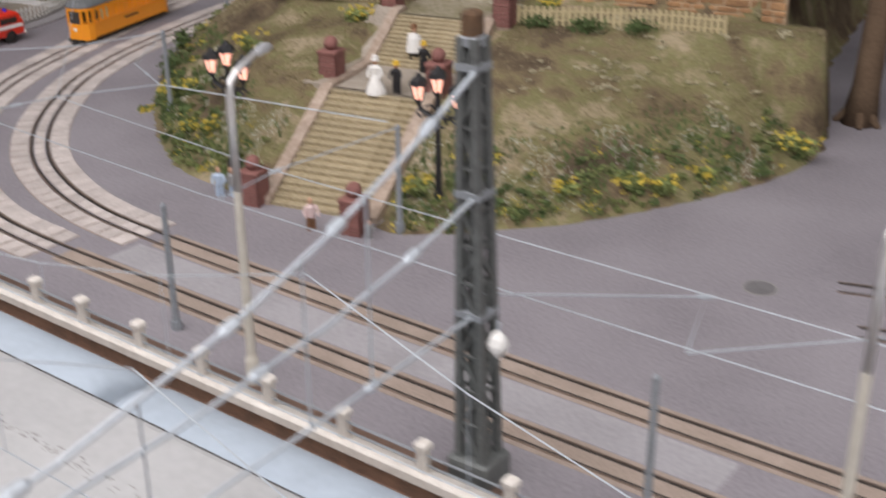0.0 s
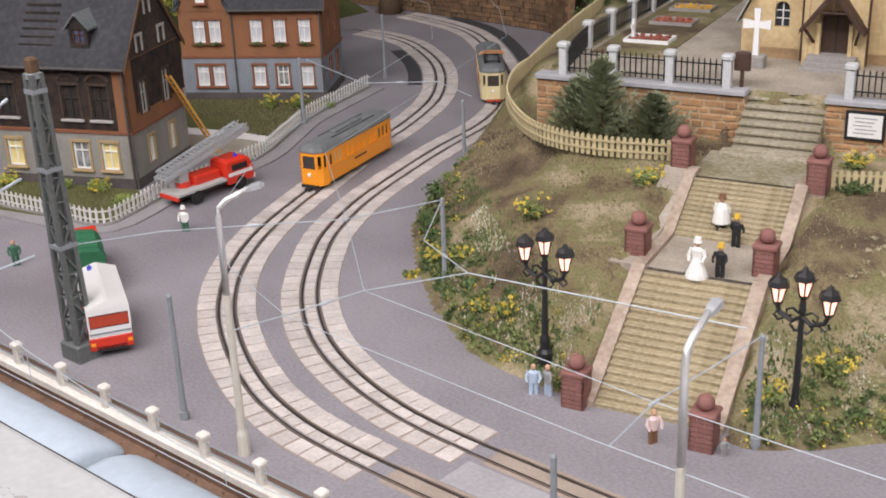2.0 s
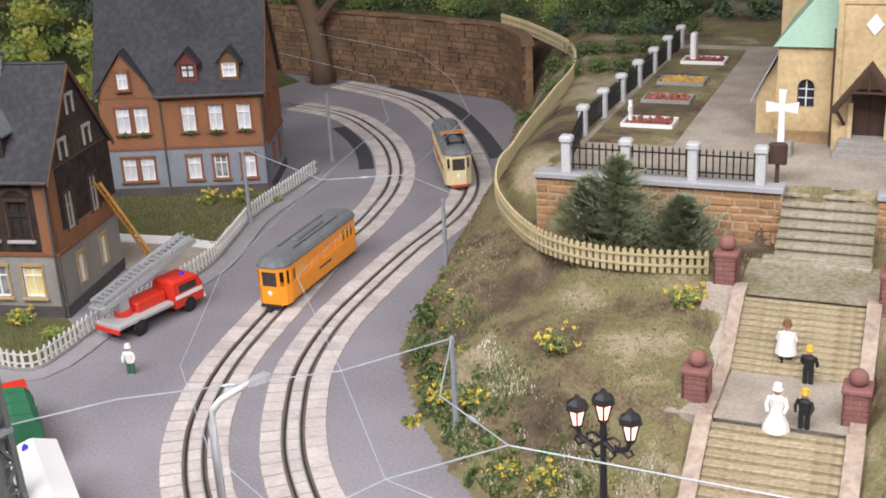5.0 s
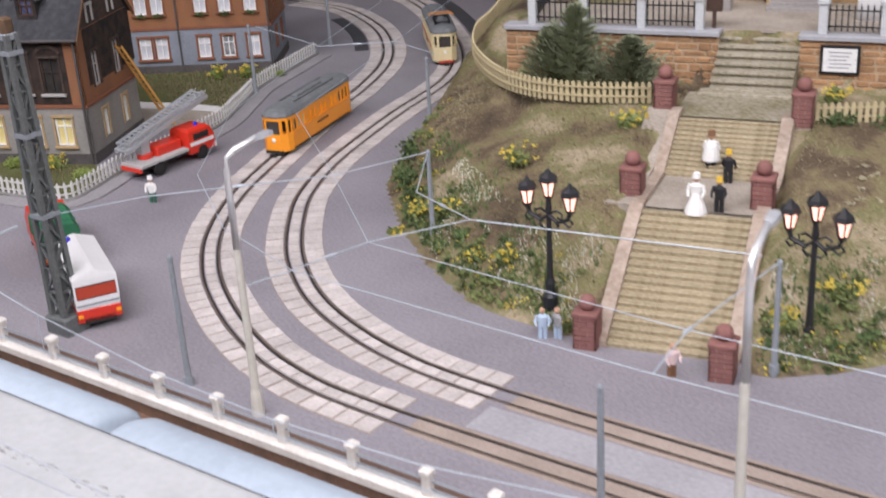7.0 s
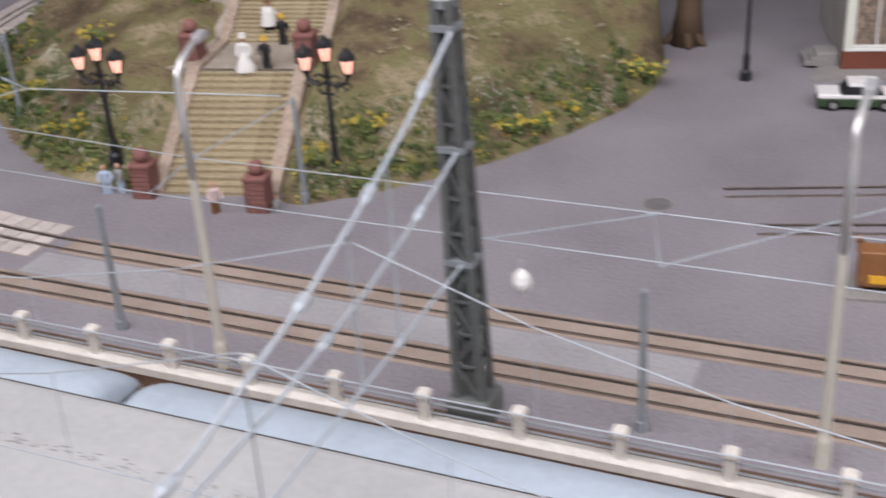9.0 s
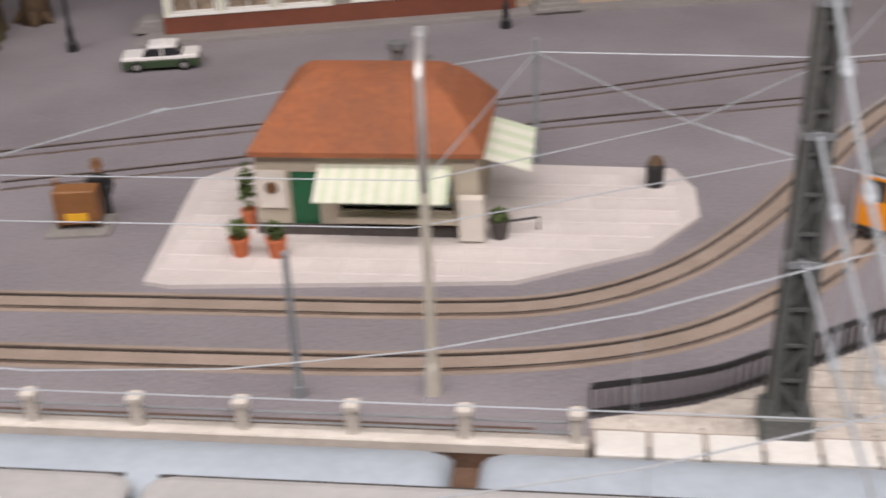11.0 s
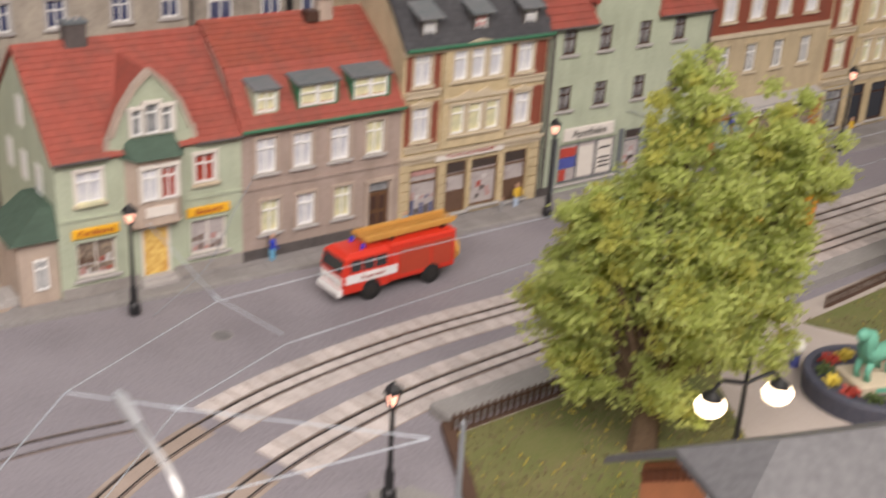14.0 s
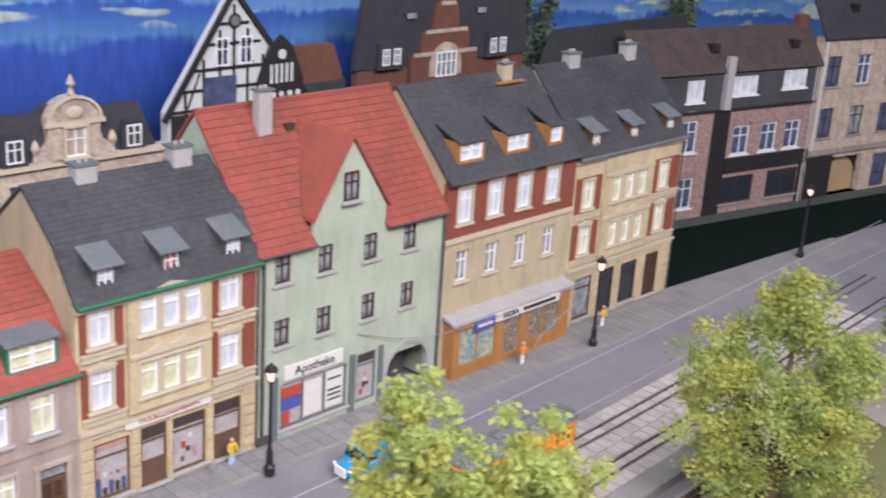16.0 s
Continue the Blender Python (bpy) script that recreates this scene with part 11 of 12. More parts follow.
for x_ in (0.3, 4.2, 8.2, 12.2):
    part("pilaster", Shape().cbox(x_ - 0.28, x_ + 0.28, -0.22, 0, 1.3, 6.2, 0.04), AWNING2, shop)
for z_ in [1.8 + 0.6 * i for i in range(9)]:
    part("joint_course", Shape().box(13.0, 13.9, -0.06, 0, z_ - 0.24, z_ + 0.24), SHOPGREY, shop)
part("upper_wall", Shape().box(0, 26.2, 0.05, 12, 7.6, 13), SHOPGREY, shop)
part("side_wall", Shape().box(0, 0.4, 0.4, 12, 0, 7.6).box(25.8, 26.2, 0.4, 12, 0, 7.6), SHOPGREY, shop)
part("shop_cornice", Shape().box(-0.1, 26.3, -0.3, 0.05, 7.3, 7.7), TRIM_GREY, shop)
part("roof", Shape().loft([[(-0.4, -0.4, 13), (26.6, -0.4, 13), (26.6, 12.4, 13), (-0.4, 12.4, 13)], [(2, 5, 18), (24, 5, 18), (24, 7, 18), (2, 7, 18)]]), SLATE, shop)
for k_ in range(3):
    part("step", Shape().cbox(-2.4 + 0.35 * k_, -0.1, 0.6, 3.2 - 0.3 * k_, 0.3 * k_, 0.3 * (k_ + 1), 0.04), KERB, shop)
ss = thing("stone_steps", 25.6, 87.0, 0.26, 14.5, "small worn stone steps at the shop door", "steps")
for k_ in range(4):
    part("step", Shape().cbox(-1.3 + 0.4 * k_, 2.4 - 0.3 * k_, -1.1 + 0.35 * k_, 1.2, 0.28 * k_, 0.28 * (k_ + 1), 0.04), KERB, ss)

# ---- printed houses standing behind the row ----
# black of the flat houses' dark parts and of the printed bay shade
SHADOWBLACK = mat("relief_black_and_shade", (0.012, 0.011, 0.012), 0.8, (0.03, 0.025, 0.025), 300, 60, 0.6, 0.1)
RELIEF = {"plaster": mat("relief_cream_plaster", (0.45, 0.40, 0.33), 0.9, (0.30, 0.27, 0.23), 300, 50, 0.8, 0.1, streak=0.3),
          "grey": mat("relief_grey_stone", (0.36, 0.32, 0.27), 0.9, (0.20, 0.18, 0.155), 200, 60, 0.8, 0.1, streak=0.25), "stone": mat("relief_sandstone", (0.54, 0.45, 0.36), 0.9, (0.34, 0.26, 0.20), 300, 90, 0.9, 0.1, streak=0.25), "white": mat("relief_white", (0.6, 0.6, 0.58), 0.8, None, 300, 40, 0.4, 0.05),
          "brick": mat("relief_brick", (0.44, 0.29, 0.24), 0.9, (0.17, 0.12, 0.12), 500, 210, 0.95, 0.1), "roof": mat("relief_dark_roof", (0.032, 0.032, 0.038), 0.8, (0.05, 0.05, 0.055), 300, 60, 0.7, 0.1),
          "brown": mat("relief_brown_brick", (0.16, 0.07, 0.045), 0.9, (0.1, 0.045, 0.03), 400, 60, 0.7, 0.1)}


def relief(s0, s1, name, label, n=19.0):
    x, y = street_xy(s0, n)
    return thing(name, x, y, 0, STREET[2], label, "house", "flat houses behind the row"), s1 - s0


def half_round(t, x, z, r_, y):
    """A round window head with a dark pane, white bars and a white rim."""
    arc = [(x + r_ * math.cos(math.pi * k_ / 12), z + r_ * math.sin(math.pi * k_ / 12)) for k_ in range(13)]
    head = part("arched_pane", Shape().slab_xz(arc, y, y + 0.06), PANE_BLUE, t)
    rim_ = Shape()
    for (xa, za), (xb, zb) in zip(arc, arc[1:]):
        rim_.beam((xa, y - 0.04, za), (xb, y - 0.04, zb), 0.14, 0.1)
    part("arch_rim", rim_, W_FRAME, head)
    for k_ in (0.25, 0.5, 0.75):
        xx = x + r_ * (2 * k_ - 1)
        part("glazing_bar", Shape().box(xx - 0.05, xx + 0.05, y - 0.06, y, z, z + math.sqrt(r_ * r_ - (xx - x) ** 2)), W_FRAME, head)


def arched_window(t, x, z, w, h, y):
    """A white-framed window with a round head above a cross."""
    window(t, x, z, w, h, W_FRAME, PANE_BLUE, None, (1, 0), TRIM_GREY, y=y - 0.27)
    rise = [math.pi * k_ / 10 for k_ in range(11)]
    arc = [(x + w / 2 * math.cos(a), z + h + 0.42 * w * math.sin(a)) for a in rise]
    head = part("arched_pane", Shape().slab_xz(arc, y - 0.07, y - 0.01), PANE_BLUE, t)
    for k_ in (0.2, 0.4, 0.6, 0.8):
        xx = x + w * (k_ - 0.5)
        part("glazing_bar", Shape().box(xx - 0.04, xx + 0.04, y - 0.15, y - 0.07, z + h, z + h + 0.42 * w * math.sqrt(1 - (2 * k_ - 1) ** 2)), W_FRAME, head)
    part("transom", Shape().box(x - w / 2, x + w / 2, y - 0.2, y - 0.06, z + h - 0.1, z + h + 0.1), W_FRAME, head)
    hood = [(x + (w / 2 + 0.22) * math.cos(a), z + h + (0.42 * w + 0.22) * math.sin(a)) for a in rise]
    part("hood", Shape().slab_xz(hood + arc[::-1], y - 0.16, y), TRIM_GREY, head)


def gable_relief():
    t, w = relief(-6, 31.2, "grey_town_house", "grey stone town house with curved gable, bay and blue windows")
    # plain wing with a slate roof
    xs = [4.6, 8.9, 13.1, 18.2, 22.3]
    part("wall", pierced(23.9, 0, 16.7, [(x, 13.4, 1.5, 2.2) for x in xs], 0, 1.2), RELIEF["plaster"], t)
    for x in xs:
        window(t, x, 13.4, 1.5, 2.2, W_FRAME, PANE_BLUE, TRIM_GREY, (1, 0.62), TRIM_GREY)
    part("cornice", Shape().box(-0.1, 23.9, -0.5, 0, 16.45, 16.85), TRIM_GREY, t)
    part("slate_roof", Shape().slab_yz([(-0.3, 16.85), (1.2, 16.85), (2.0, 19.9), (1.2, 19.9)], 0, 23.9), SLATE, t)
    for x in (22.1, 16.0, 9.8, 3.6):
        d = part("dormer", Shape().box(x - 0.95, x + 0.95, -0.45, 1.4, 16.9, 19.0), TRIM_GREY, t)
        part("dormer_roof", Shape().slab_xz([(x - 1.25, 19.0), (x + 1.25, 19.0), (x, 19.9)], -0.6, 1.5), SLATE, d)
        window(t, x, 17.3, 1.2, 1.5, W_FRAME, PANE_BLUE, None, (1, 0), W_FRAME, y=-0.72)
    part("chimney", Shape().cbox(22.0, 23.2, 0.9, 1.6, 18.6, 21.6, 0.08), RELIEF["plaster"], t)
    # gabled front
    part("wall", Shape().box(23.9, w, 0, 1.2, 0, 16.7), RELIEF["grey"], t)
    for x in (24.05, 37.0):
        part("downpipe", Shape().cyl(x, -0.12, 0, 16.6, 0.1, 6), SHADOWBLACK, t)
    part("mansard", Shape().loft([[(23.9, -0.25, 16.7), (30.2, -0.25, 16.7), (30.2, 1.2, 16.7), (23.9, 1.2, 16.7)], [(25.0, 0.5, 21.1), (30.2, 0.5, 20.9), (30.2, 1.2, 20.9), (25.0, 1.2, 21.1)]]), RELIEF["roof"], t)
    for x in (25.05, 29.3):
        part("spike", Shape().lathe(x, 0.8, [(0.12, 20.9), (0.16, 21.4), (0.03, 22.1)], 6), SHADOWBLACK, t)
    part("dormer_frame", Shape().slab_xz([(25.45, 17.1), (27.1, 17.1), (27.1, 18.8), (26.8, 19.25), (26.27, 19.4), (25.75, 19.25), (25.45, 18.8)], -0.5, 0.5), W_FRAME, t)
    part("dormer_pane", Shape().slab_xz([(25.8, 17.4), (26.75, 17.4), (26.75, 18.5), (26.55, 18.85), (26.0, 18.85), (25.8, 18.5)], -0.56, -0.5), PANE_BLUE, t)
    side = [(28.6, 16.7), (37.2, 16.7), (37.0, 18.2), (36.5, 18.9), (35.9, 19.25), (35.0, 19.9), (34.35, 20.75), (33.8, 21.6), (33.45, 22.4), (32.9, 22.9), (32.65, 23.4), (32.6, 24.1), (32.2, 24.55), (31.72, 24.7), (31.25, 24.5), (30.9, 24.1), (30.8, 23.2), (30.6, 22.7), (30.3, 22.2), (30.2, 21.2), (29.9, 20.2), (29.2, 19.2), (28.7, 18.4)]
    g = part("gable", Shape().slab_xz(side, -0.3, 0.9), RELIEF["grey"], t)
    rim_ = Shape()
    for (xa, za), (xb, zb) in zip(side[2:], side[3:]):
        rim_.beam((xa, -0.34, za), (xb, -0.34, zb), 0.26, 0.2)
    part("gable_rim", rim_, RELIEF["grey"], g)
    part("oculus", Shape().moved(Shape().cyl(0, 0, -0.05, 0.05, 0.45, 12), pose(31.7, -0.32, 22.3, 90)), SOOT_AND_DARK, g)
    for x in (31.0, 32.6):
        part("scroll", Shape().ball(x, -0.36, 22.95, 0.3, 0.12, 0.22, 8, 5), TRIM_GREY, g)
    window(t, 32.6, 17.5, 3.0, 0.8, W_FRAME, PANE_BLUE, None, (4, 0), TRIM_GREY, y=-0.58)
    half_round(t, 32.6, 18.3, 1.5, -0.36)
    ring = [(32.6 + k_ * math.cos(a), 18.3 + k_ * math.sin(a)) for k_, aa in ((1.95, range(13)), (1.6, range(12, -1, -1))) for a in [math.pi * q / 12 for q in aa]]
    part("arch_band", Shape().slab_xz(ring, -0.4, -0.3), TRIM_GREY, g)
    arched_window(t, 26.6, 12.8, 2.1, 1.7, 0)
    arched_window(t, 35.2, 12.4, 2.1, 1.8, 0)
    bay = part("bay", Shape().prism([(28.6, 0), (29.1, -0.8), (32.3, -0.8), (32.55, 0)], 0, 16.5), RELIEF["grey"], t)
    part("bay_cornice", Shape().prism([(28.4, 0), (29.0, -1.0), (32.5, -1.0), (32.75, 0)], 16.1, 16.6), TRIM_GREY, bay)
    part("bay_roof", Shape().loft([[(28.4, 0, 16.6), (29.0, -1.0, 16.6), (32.5, -1.0, 16.6), (32.75, 0, 16.6)], [(29.6, -0.1, 17.9), (29.9, -0.35, 17.9), (31.9, -0.35, 17.6), (32.2, -0.1, 17.6)]]), RELIEF["roof"], bay)
    # shaded right side of the bay, painted as a flat black strip
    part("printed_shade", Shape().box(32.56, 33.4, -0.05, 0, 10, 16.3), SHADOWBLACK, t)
    arched_window(t, 30.8, 12.8, 1.7, 2.0, -0.8)


gable_relief()


def ornate_relief():
    t, w = relief(31.2, 46, "ornate_house", "sandstone house with round ornate gable")
    part("wall", pierced(w, 0, 17.6, [(2.0, 13.0, 1.8, 3.2), (7, 13.0, 1.8, 3.2), (12, 13.0, 1.8, 3.2)], 0, 1.2), RELIEF["stone"], t)
    for x in (2.0, 7, 12):
        window(t, x, 13.0, 1.8, 3.2, W_FRAME, PANE_BLUE, TRIM, (1, 0.62), TRIM)
    part("mansard", Shape().loft([[(-0.8, -0.2, 17.6), (w - 1.2, -0.2, 17.6), (w - 1.2, 1.4, 17.6), (-0.8, 1.4, 17.6)], [(0.6, 0.6, 21.2), (w - 2.4, 0.6, 21.2), (w - 2.4, 1.4, 21.2), (0.6, 1.4, 21.2)]]), RELIEF["roof"], t)
    part("roof_hump", Shape().slab_xz([(3.4, 20.9), (9.4, 20.9), (8.6, 21.8), (4.4, 21.8)], 0.5, 1.3), RELIEF["roof"], t)
    part("cornice", Shape().box(-0.1, w + 0.1, -0.4, 0, 17.3, 17.8), TRIM, t)
    arc = [(6.35 + 2.2 * math.cos(a), 20.5 + 1.9 * math.sin(a)) for a in [math.pi * k_ / 10 for k_ in range(11)]]
    part("gable", Shape().slab_xz([(4.35, 17.6), (8.35, 17.6)] + arc, -0.4, 0.8), RELIEF["stone"], t)
    part("gable_band", Shape().box(3.85, 8.85, -0.6, -0.4, 20.3, 20.6), TRIM, t)
    rim_ = Shape()
    for (xa, za), (xb, zb) in zip(arc, arc[1:]):
        rim_.beam((xa, -0.45, za), (xb, -0.45, zb), 0.3, 0.22)
    part("gable_rim", rim_, TRIM, t)
    part("cartouche", Shape().ball(6.35, -0.42, 21.2, 0.75, 0.16, 0.5, 12, 6), TRIM, t, smooth=True)
    for sx in (-1, 1):
        part("scroll", Shape().slab_xz([(6.35 + sx * 2.0, 17.8), (6.35 + sx * 3.3, 17.8), (6.35 + sx * 2.9, 18.6), (6.35 + sx * 2.3, 19.0), (6.35 + sx * 2.0, 20.0)], -0.42, 0.1), RELIEF["stone"], t)
        part("urn", Shape().lathe(6.35 + sx * 3.2, -0.3, [(0.25, 17.8), (0.15, 18.3), (0.35, 18.8), (0.25, 19.2), (0.05, 19.5)], 8), RELIEF["stone"], t)
    part("finial", Shape().lathe(6.35, 0, [(0.3, 22.5), (0.15, 23.0), (0.35, 23.3), (0.05, 24.0)], 8), RELIEF["stone"], t)
    window(t, 6.35, 17.9, 1.7, 2.2, W_FRAME, PANE_GREY, TRIM, (1, 0.6), TRIM, y=-0.55)
    for x in (1.5, 11.4):
        part("dormer", Shape().slab_xz([(x - 1.1, 17.7), (x + 1.1, 17.7), (x + 1.1, 19.4), (x + 0.7, 20.1), (x - 0.7, 20.1), (x - 1.1, 19.4)], -0.4, 1.0), RELIEF["roof"], t)
        window(t, x, 18.0, 1.3, 1.7, W_FRAME, CURTAIN, None, (1, 0.6), None, y=-0.55)


ornate_relief()


def timber_relief():
    t, w = relief(46, 65, "half_timbered_house", "black and white half-timbered gable house")
    gab = [(0, 14), (w - 5, 14), (w - 5, 20.2), (6.3, 29.2), (0, 20.0)]
    part("wall", Shape().slab_xz(gab, 0, 1.0), RELIEF["white"], t)
    part("side_house", Shape().box(w - 5, w, 0.1, 1.0, 14, 21), RELIEF["roof"], t)
    part("side_roof", Shape().slab_xz([(w - 6.5, 20.8), (w, 20.6), (w - 1.5, 24.3), (w - 8, 24.3)], 0.2, 1.2), RELIEF["brown"], t)
    for a, b in (((-0.5, 19.4), (6.3, 29.4)), ((w - 4.4, 19.6), (6.3, 29.4))):
        part("barge_board", Shape().beam((a[0], -0.2, a[1]), (b[0], -0.2, b[1]), 0.3, 0.42), TIMBER, t)
    for z_, hw in ((20.0, 6.0), (21.6, 5.1), (23.2, 4.0), (25.2, 2.7), (26.8, 1.5)):
        part("beam", Shape().box(6.4 - hw, 6.4 + hw, -0.12, 0, z_ - 0.11, z_ + 0.11), TIMBER, t)
    for x_ in (1.6, 3.4, 5.0, 6.4, 7.8, 9.4):
        zt = 28.3 - abs(x_ - 6.4) * 1.42
        part("post", Shape().box(x_ - 0.1, x_ + 0.1, -0.11, 0, 14, zt), TIMBER, t)
    for a, b in (((1.8, 20.2), (3.0, 23.0)), ((11.0, 20.2), (9.8, 23.0)), ((4.6, 23.4), (5.6, 25.0)), ((8.4, 23.4), (7.4, 25.0))):
        part("brace", Shape().beam((a[0], -0.06, a[1]), (b[0], -0.06, b[1]), 0.18, 0.1), TIMBER, t)
    for x_ in (5.2, 7.6):
        window(t, x_, 23.4, 1.3, 2.3, W_FRAME, PANE_BLUE, None, (1, 0.6), None, y=-0.24)
    eye_ = part("oculus", Shape().moved(Shape().cyl(0, 0, -0.05, 0.05, 0.62, 14), pose(6.4, -0.14, 27.0, 90)), TIMBER, t)
    part("oculus_pane", Shape().moved(Shape().cyl(0, 0, -0.04, 0.04, 0.42, 14), pose(6.4, -0.19, 27.0, 90)), SLATE_GREY, eye_)
    d = part("small_gable", Shape().slab_xz([(8.6, 19.6), (13.4, 19.6), (13.4, 21.8), (12.2, 24.6), (11.0, 25.6), (9.8, 24.6), (8.6, 21.8)], -0.6, -0.25), TIMBER, t)
    for i in range(5):
        part("white_field", Shape().box(9.75 + i * 0.55, 10.0 + i * 0.55, -0.68, -0.6, 21.6, 23.2), RELIEF["white"], d)
        part("white_field", Shape().moved(Shape().cyl(0, 0, -0.04, 0.04, 0.26, 10), pose(9.2 + i * 0.9, -0.64, 20.6, 90)), RELIEF["white"], d)
    part("round_window", Shape().moved(Shape().cyl(0, 0, -0.05, 0.05, 0.42, 12), pose(11.0, -0.64, 24.0, 90)), RELIEF["white"], d)
    part("dark_field", Shape().box(0.2, 13.6, -0.16, -0.12, 14.0, 19.8), TIMBER, t)
    part("dark_bay", Shape().box(3.4, 6.6, -0.18, -0.12, 19.8, 22.6), PANE_BLUE, t)


timber_relief()


def brick_gable_relief():
    t, w = relief(66.5, 90, "brick_gable_house", "dark slate house with brown brick gable")
    part("wall", Shape().box(0, w, 0.2, 1.0, 12, 22), RELIEF["brown"], t)
    part("roof", Shape().slab_xz([(-0.5, 21.6), (w + 0.3, 21.4), (w - 0.6, 29.5), (0.6, 29.5)], 0, 0.6), RELIEF["roof"], t)
    c = 11.0
    g = part("gable", Shape().slab_xz([(c - 4.6, 19), (c + 4.6, 19), (c + 4.6, 22.4), (c + 3.4, 22.6), (c + 3.2, 24.4), (c + 1.8, 24.8), (c + 1.4, 27.0), (c + 0.5, 27.6), (c + 0.4, 29.4), (c - 0.4, 29.4), (c - 0.5, 27.6), (c - 1.4, 27.0), (c - 1.8, 24.8), (c - 3.2, 24.4), (c - 3.4, 22.6), (c - 4.6, 22.4)], -0.4, 0), RELIEF["brown"], t)
    for z_, hw in ((22.5, 4.4), (24.6, 2.9), (27.2, 1.0)):
        part("stone_band", Shape().box(c - hw, c + hw, -0.5, -0.4, z_ - 0.18, z_ + 0.18), RELIEF["stone"], g)
    arc = [(c + 2.2 * math.cos(a), 21.3 + 2.2 * math.sin(a)) for a in [math.pi * k_ / 10 for k_ in range(11)]]
    part("arch", Shape().slab_xz(arc + [(c - 2.2, 20.3), (c + 2.2, 20.3)], -0.52, -0.42), RELIEF["stone"], g)
    window(t, c, 20.2, 2.8, 2.4, W_FRAME, PANE_GREY, None, (3, 0.6), None, y=-0.72)
    for x_ in (3.6, 18.6):
        part("dormer", Shape().box(x_ - 1.6, x_ + 1.6, -0.5, 0.1, 21.5, 24.0), RELIEF["roof"], t)
        for dx in (-0.7, 0.7):
            window(t, x_ + dx, 21.9, 0.9, 1.5, W_FRAME, PANE_GREY, None, (1, 0.6), None, y=-0.66)
    for x_ in (6.2, 16.0):
        part("roof_light", Shape().slab_xz([(x_ - 0.9, 26.4), (x_ + 0.9, 26.4), (x_, 27.4)], -0.3, 0.1), RELIEF["roof"], t)
        part("roof_pane", Shape().box(x_ - 0.6, x_ + 0.6, -0.34, -0.3, 26.0, 26.5), PANE_GREY, t)


brick_gable_relief()
t, w = relief(92.5, 120.5, "dark_roof_house", "long house with plain dark roof")
part("roof", Shape().slab_xz([(-0.5, 17), (w, 16.6), (w + 0.5, 23.6), (2.5, 23.4)], 0, 0.6), RELIEF["roof"], t)
part("wall", Shape().box(0, w, 0.1, 1.0, 0, 17), RELIEF["brown"], t)
part("roof_hatch", Shape().box(20, 21.4, -0.2, 0.2, 21.0, 21.8), RELIEF["roof"], t)


FAR = (150.6, 140.7, 6.4)     # line of the two far houses, which turns away from the street
FC, FS = math.cos(radians(FAR[2])), math.sin(radians(FAR[2]))
RELIEF_ROOF = mat("relief_brown_roof", (0.085, 0.06, 0.055), 0.85, (0.045, 0.035, 0.032), 300, 60, 0.8, 0.2)


def brick_relief():
    t = thing("grey_brick_house", FAR[0], FAR[1], 0.27, FAR[2], "patchy pink-grey brick house with slate upper floor", "house", "flat houses behind the row")
    first = [(0.3, 8.3, 2.7, 3.8), (9.4, 7.4, 2.8, 3.5), (14.4, 7.4, 2.8, 3.5), (18.8, 7.4, 2.8, 3.5), (0.7, 1.4, 2.7, 3.7)]
    shops = [(9.9, 1.2, 5.8, 3.4), (18.2, 1.2, 5.8, 3.5)]
    x0, x1 = -9.0, 22.2
    part("wall", pierced(x1 - x0, -0.4, 13.2, first + shops, 0, 1.2, x0), RELIEF["brick"], t)
    for x, z, w, h in first:
        window(t, x, z, w, h, W_FRAME, PANE_BLUE, None, (1, 0.66), W_FRAME)
        brick_arch(t, x, z + h + 0.3, w + 0.5, RELIEF["brick"])
    for x, z, w, h in shops:
        window(t, x, z, w, h, D_FRAME, GLASS_DARK, None, (1, 0), KERB, name="shop_window")
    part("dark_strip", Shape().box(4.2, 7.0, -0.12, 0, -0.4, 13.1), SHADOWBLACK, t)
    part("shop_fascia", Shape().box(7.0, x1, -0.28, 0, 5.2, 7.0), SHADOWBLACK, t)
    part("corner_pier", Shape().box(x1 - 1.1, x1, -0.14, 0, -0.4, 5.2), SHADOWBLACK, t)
    slate = [(0.5, 14.4, 2.7, 2.6), (8.9, 14.8, 4.3, 2.3), (17.8, 15.1, 4.3, 2.3)]
    part("slate_storey", pierced(x1 - x0, 13.2, 18.0, slate, -0.1, 1.2, x0), SLATE, t)
    for x, z, w, h in slate:
        window(t, x, z, w, h, W_FRAME, CURTAIN, None, (2 if w > 3 else 1, 0), W_FRAME, y=-0.1)
    part("eave", Shape().box(x0, x1, -0.3, 0, 13.0, 13.3), SHADOWBLACK, t)
    part("roof", Shape().slab_yz([(-0.6, 17.8), (2.9, 22.6), (3.2, 22.3), (-0.3, 17.6)], x0, x1 + 0.2), RELIEF_ROOF, t)
    part("roof_hatch", Shape().box(3.2, 4.4, 0.6, 1.6, 20.0, 20.9), SHADOWBLACK, t)
    part("roof_hatch", Shape().box(17.4, 18.6, 0.6, 1.6, 20.0, 20.9), SHADOWBLACK, t)
    part("chimney_strip", Shape().box(4.9, 6.0, -0.8, -0.12, 13.3, 19.6), TRIM_GREY, t)
    part("chimney", Shape().cbox(20.2, 22.0, 2.4, 3.6, 21.6, 23.6, 0.1), RELIEF["brown"], t)
    part("downpipe", Shape().tube([(x1 - 0.5, -0.2, 0), (x1 - 0.5, -0.2, 17.6)], 0.14, 6), TRIM_GREY, t)


brick_relief()


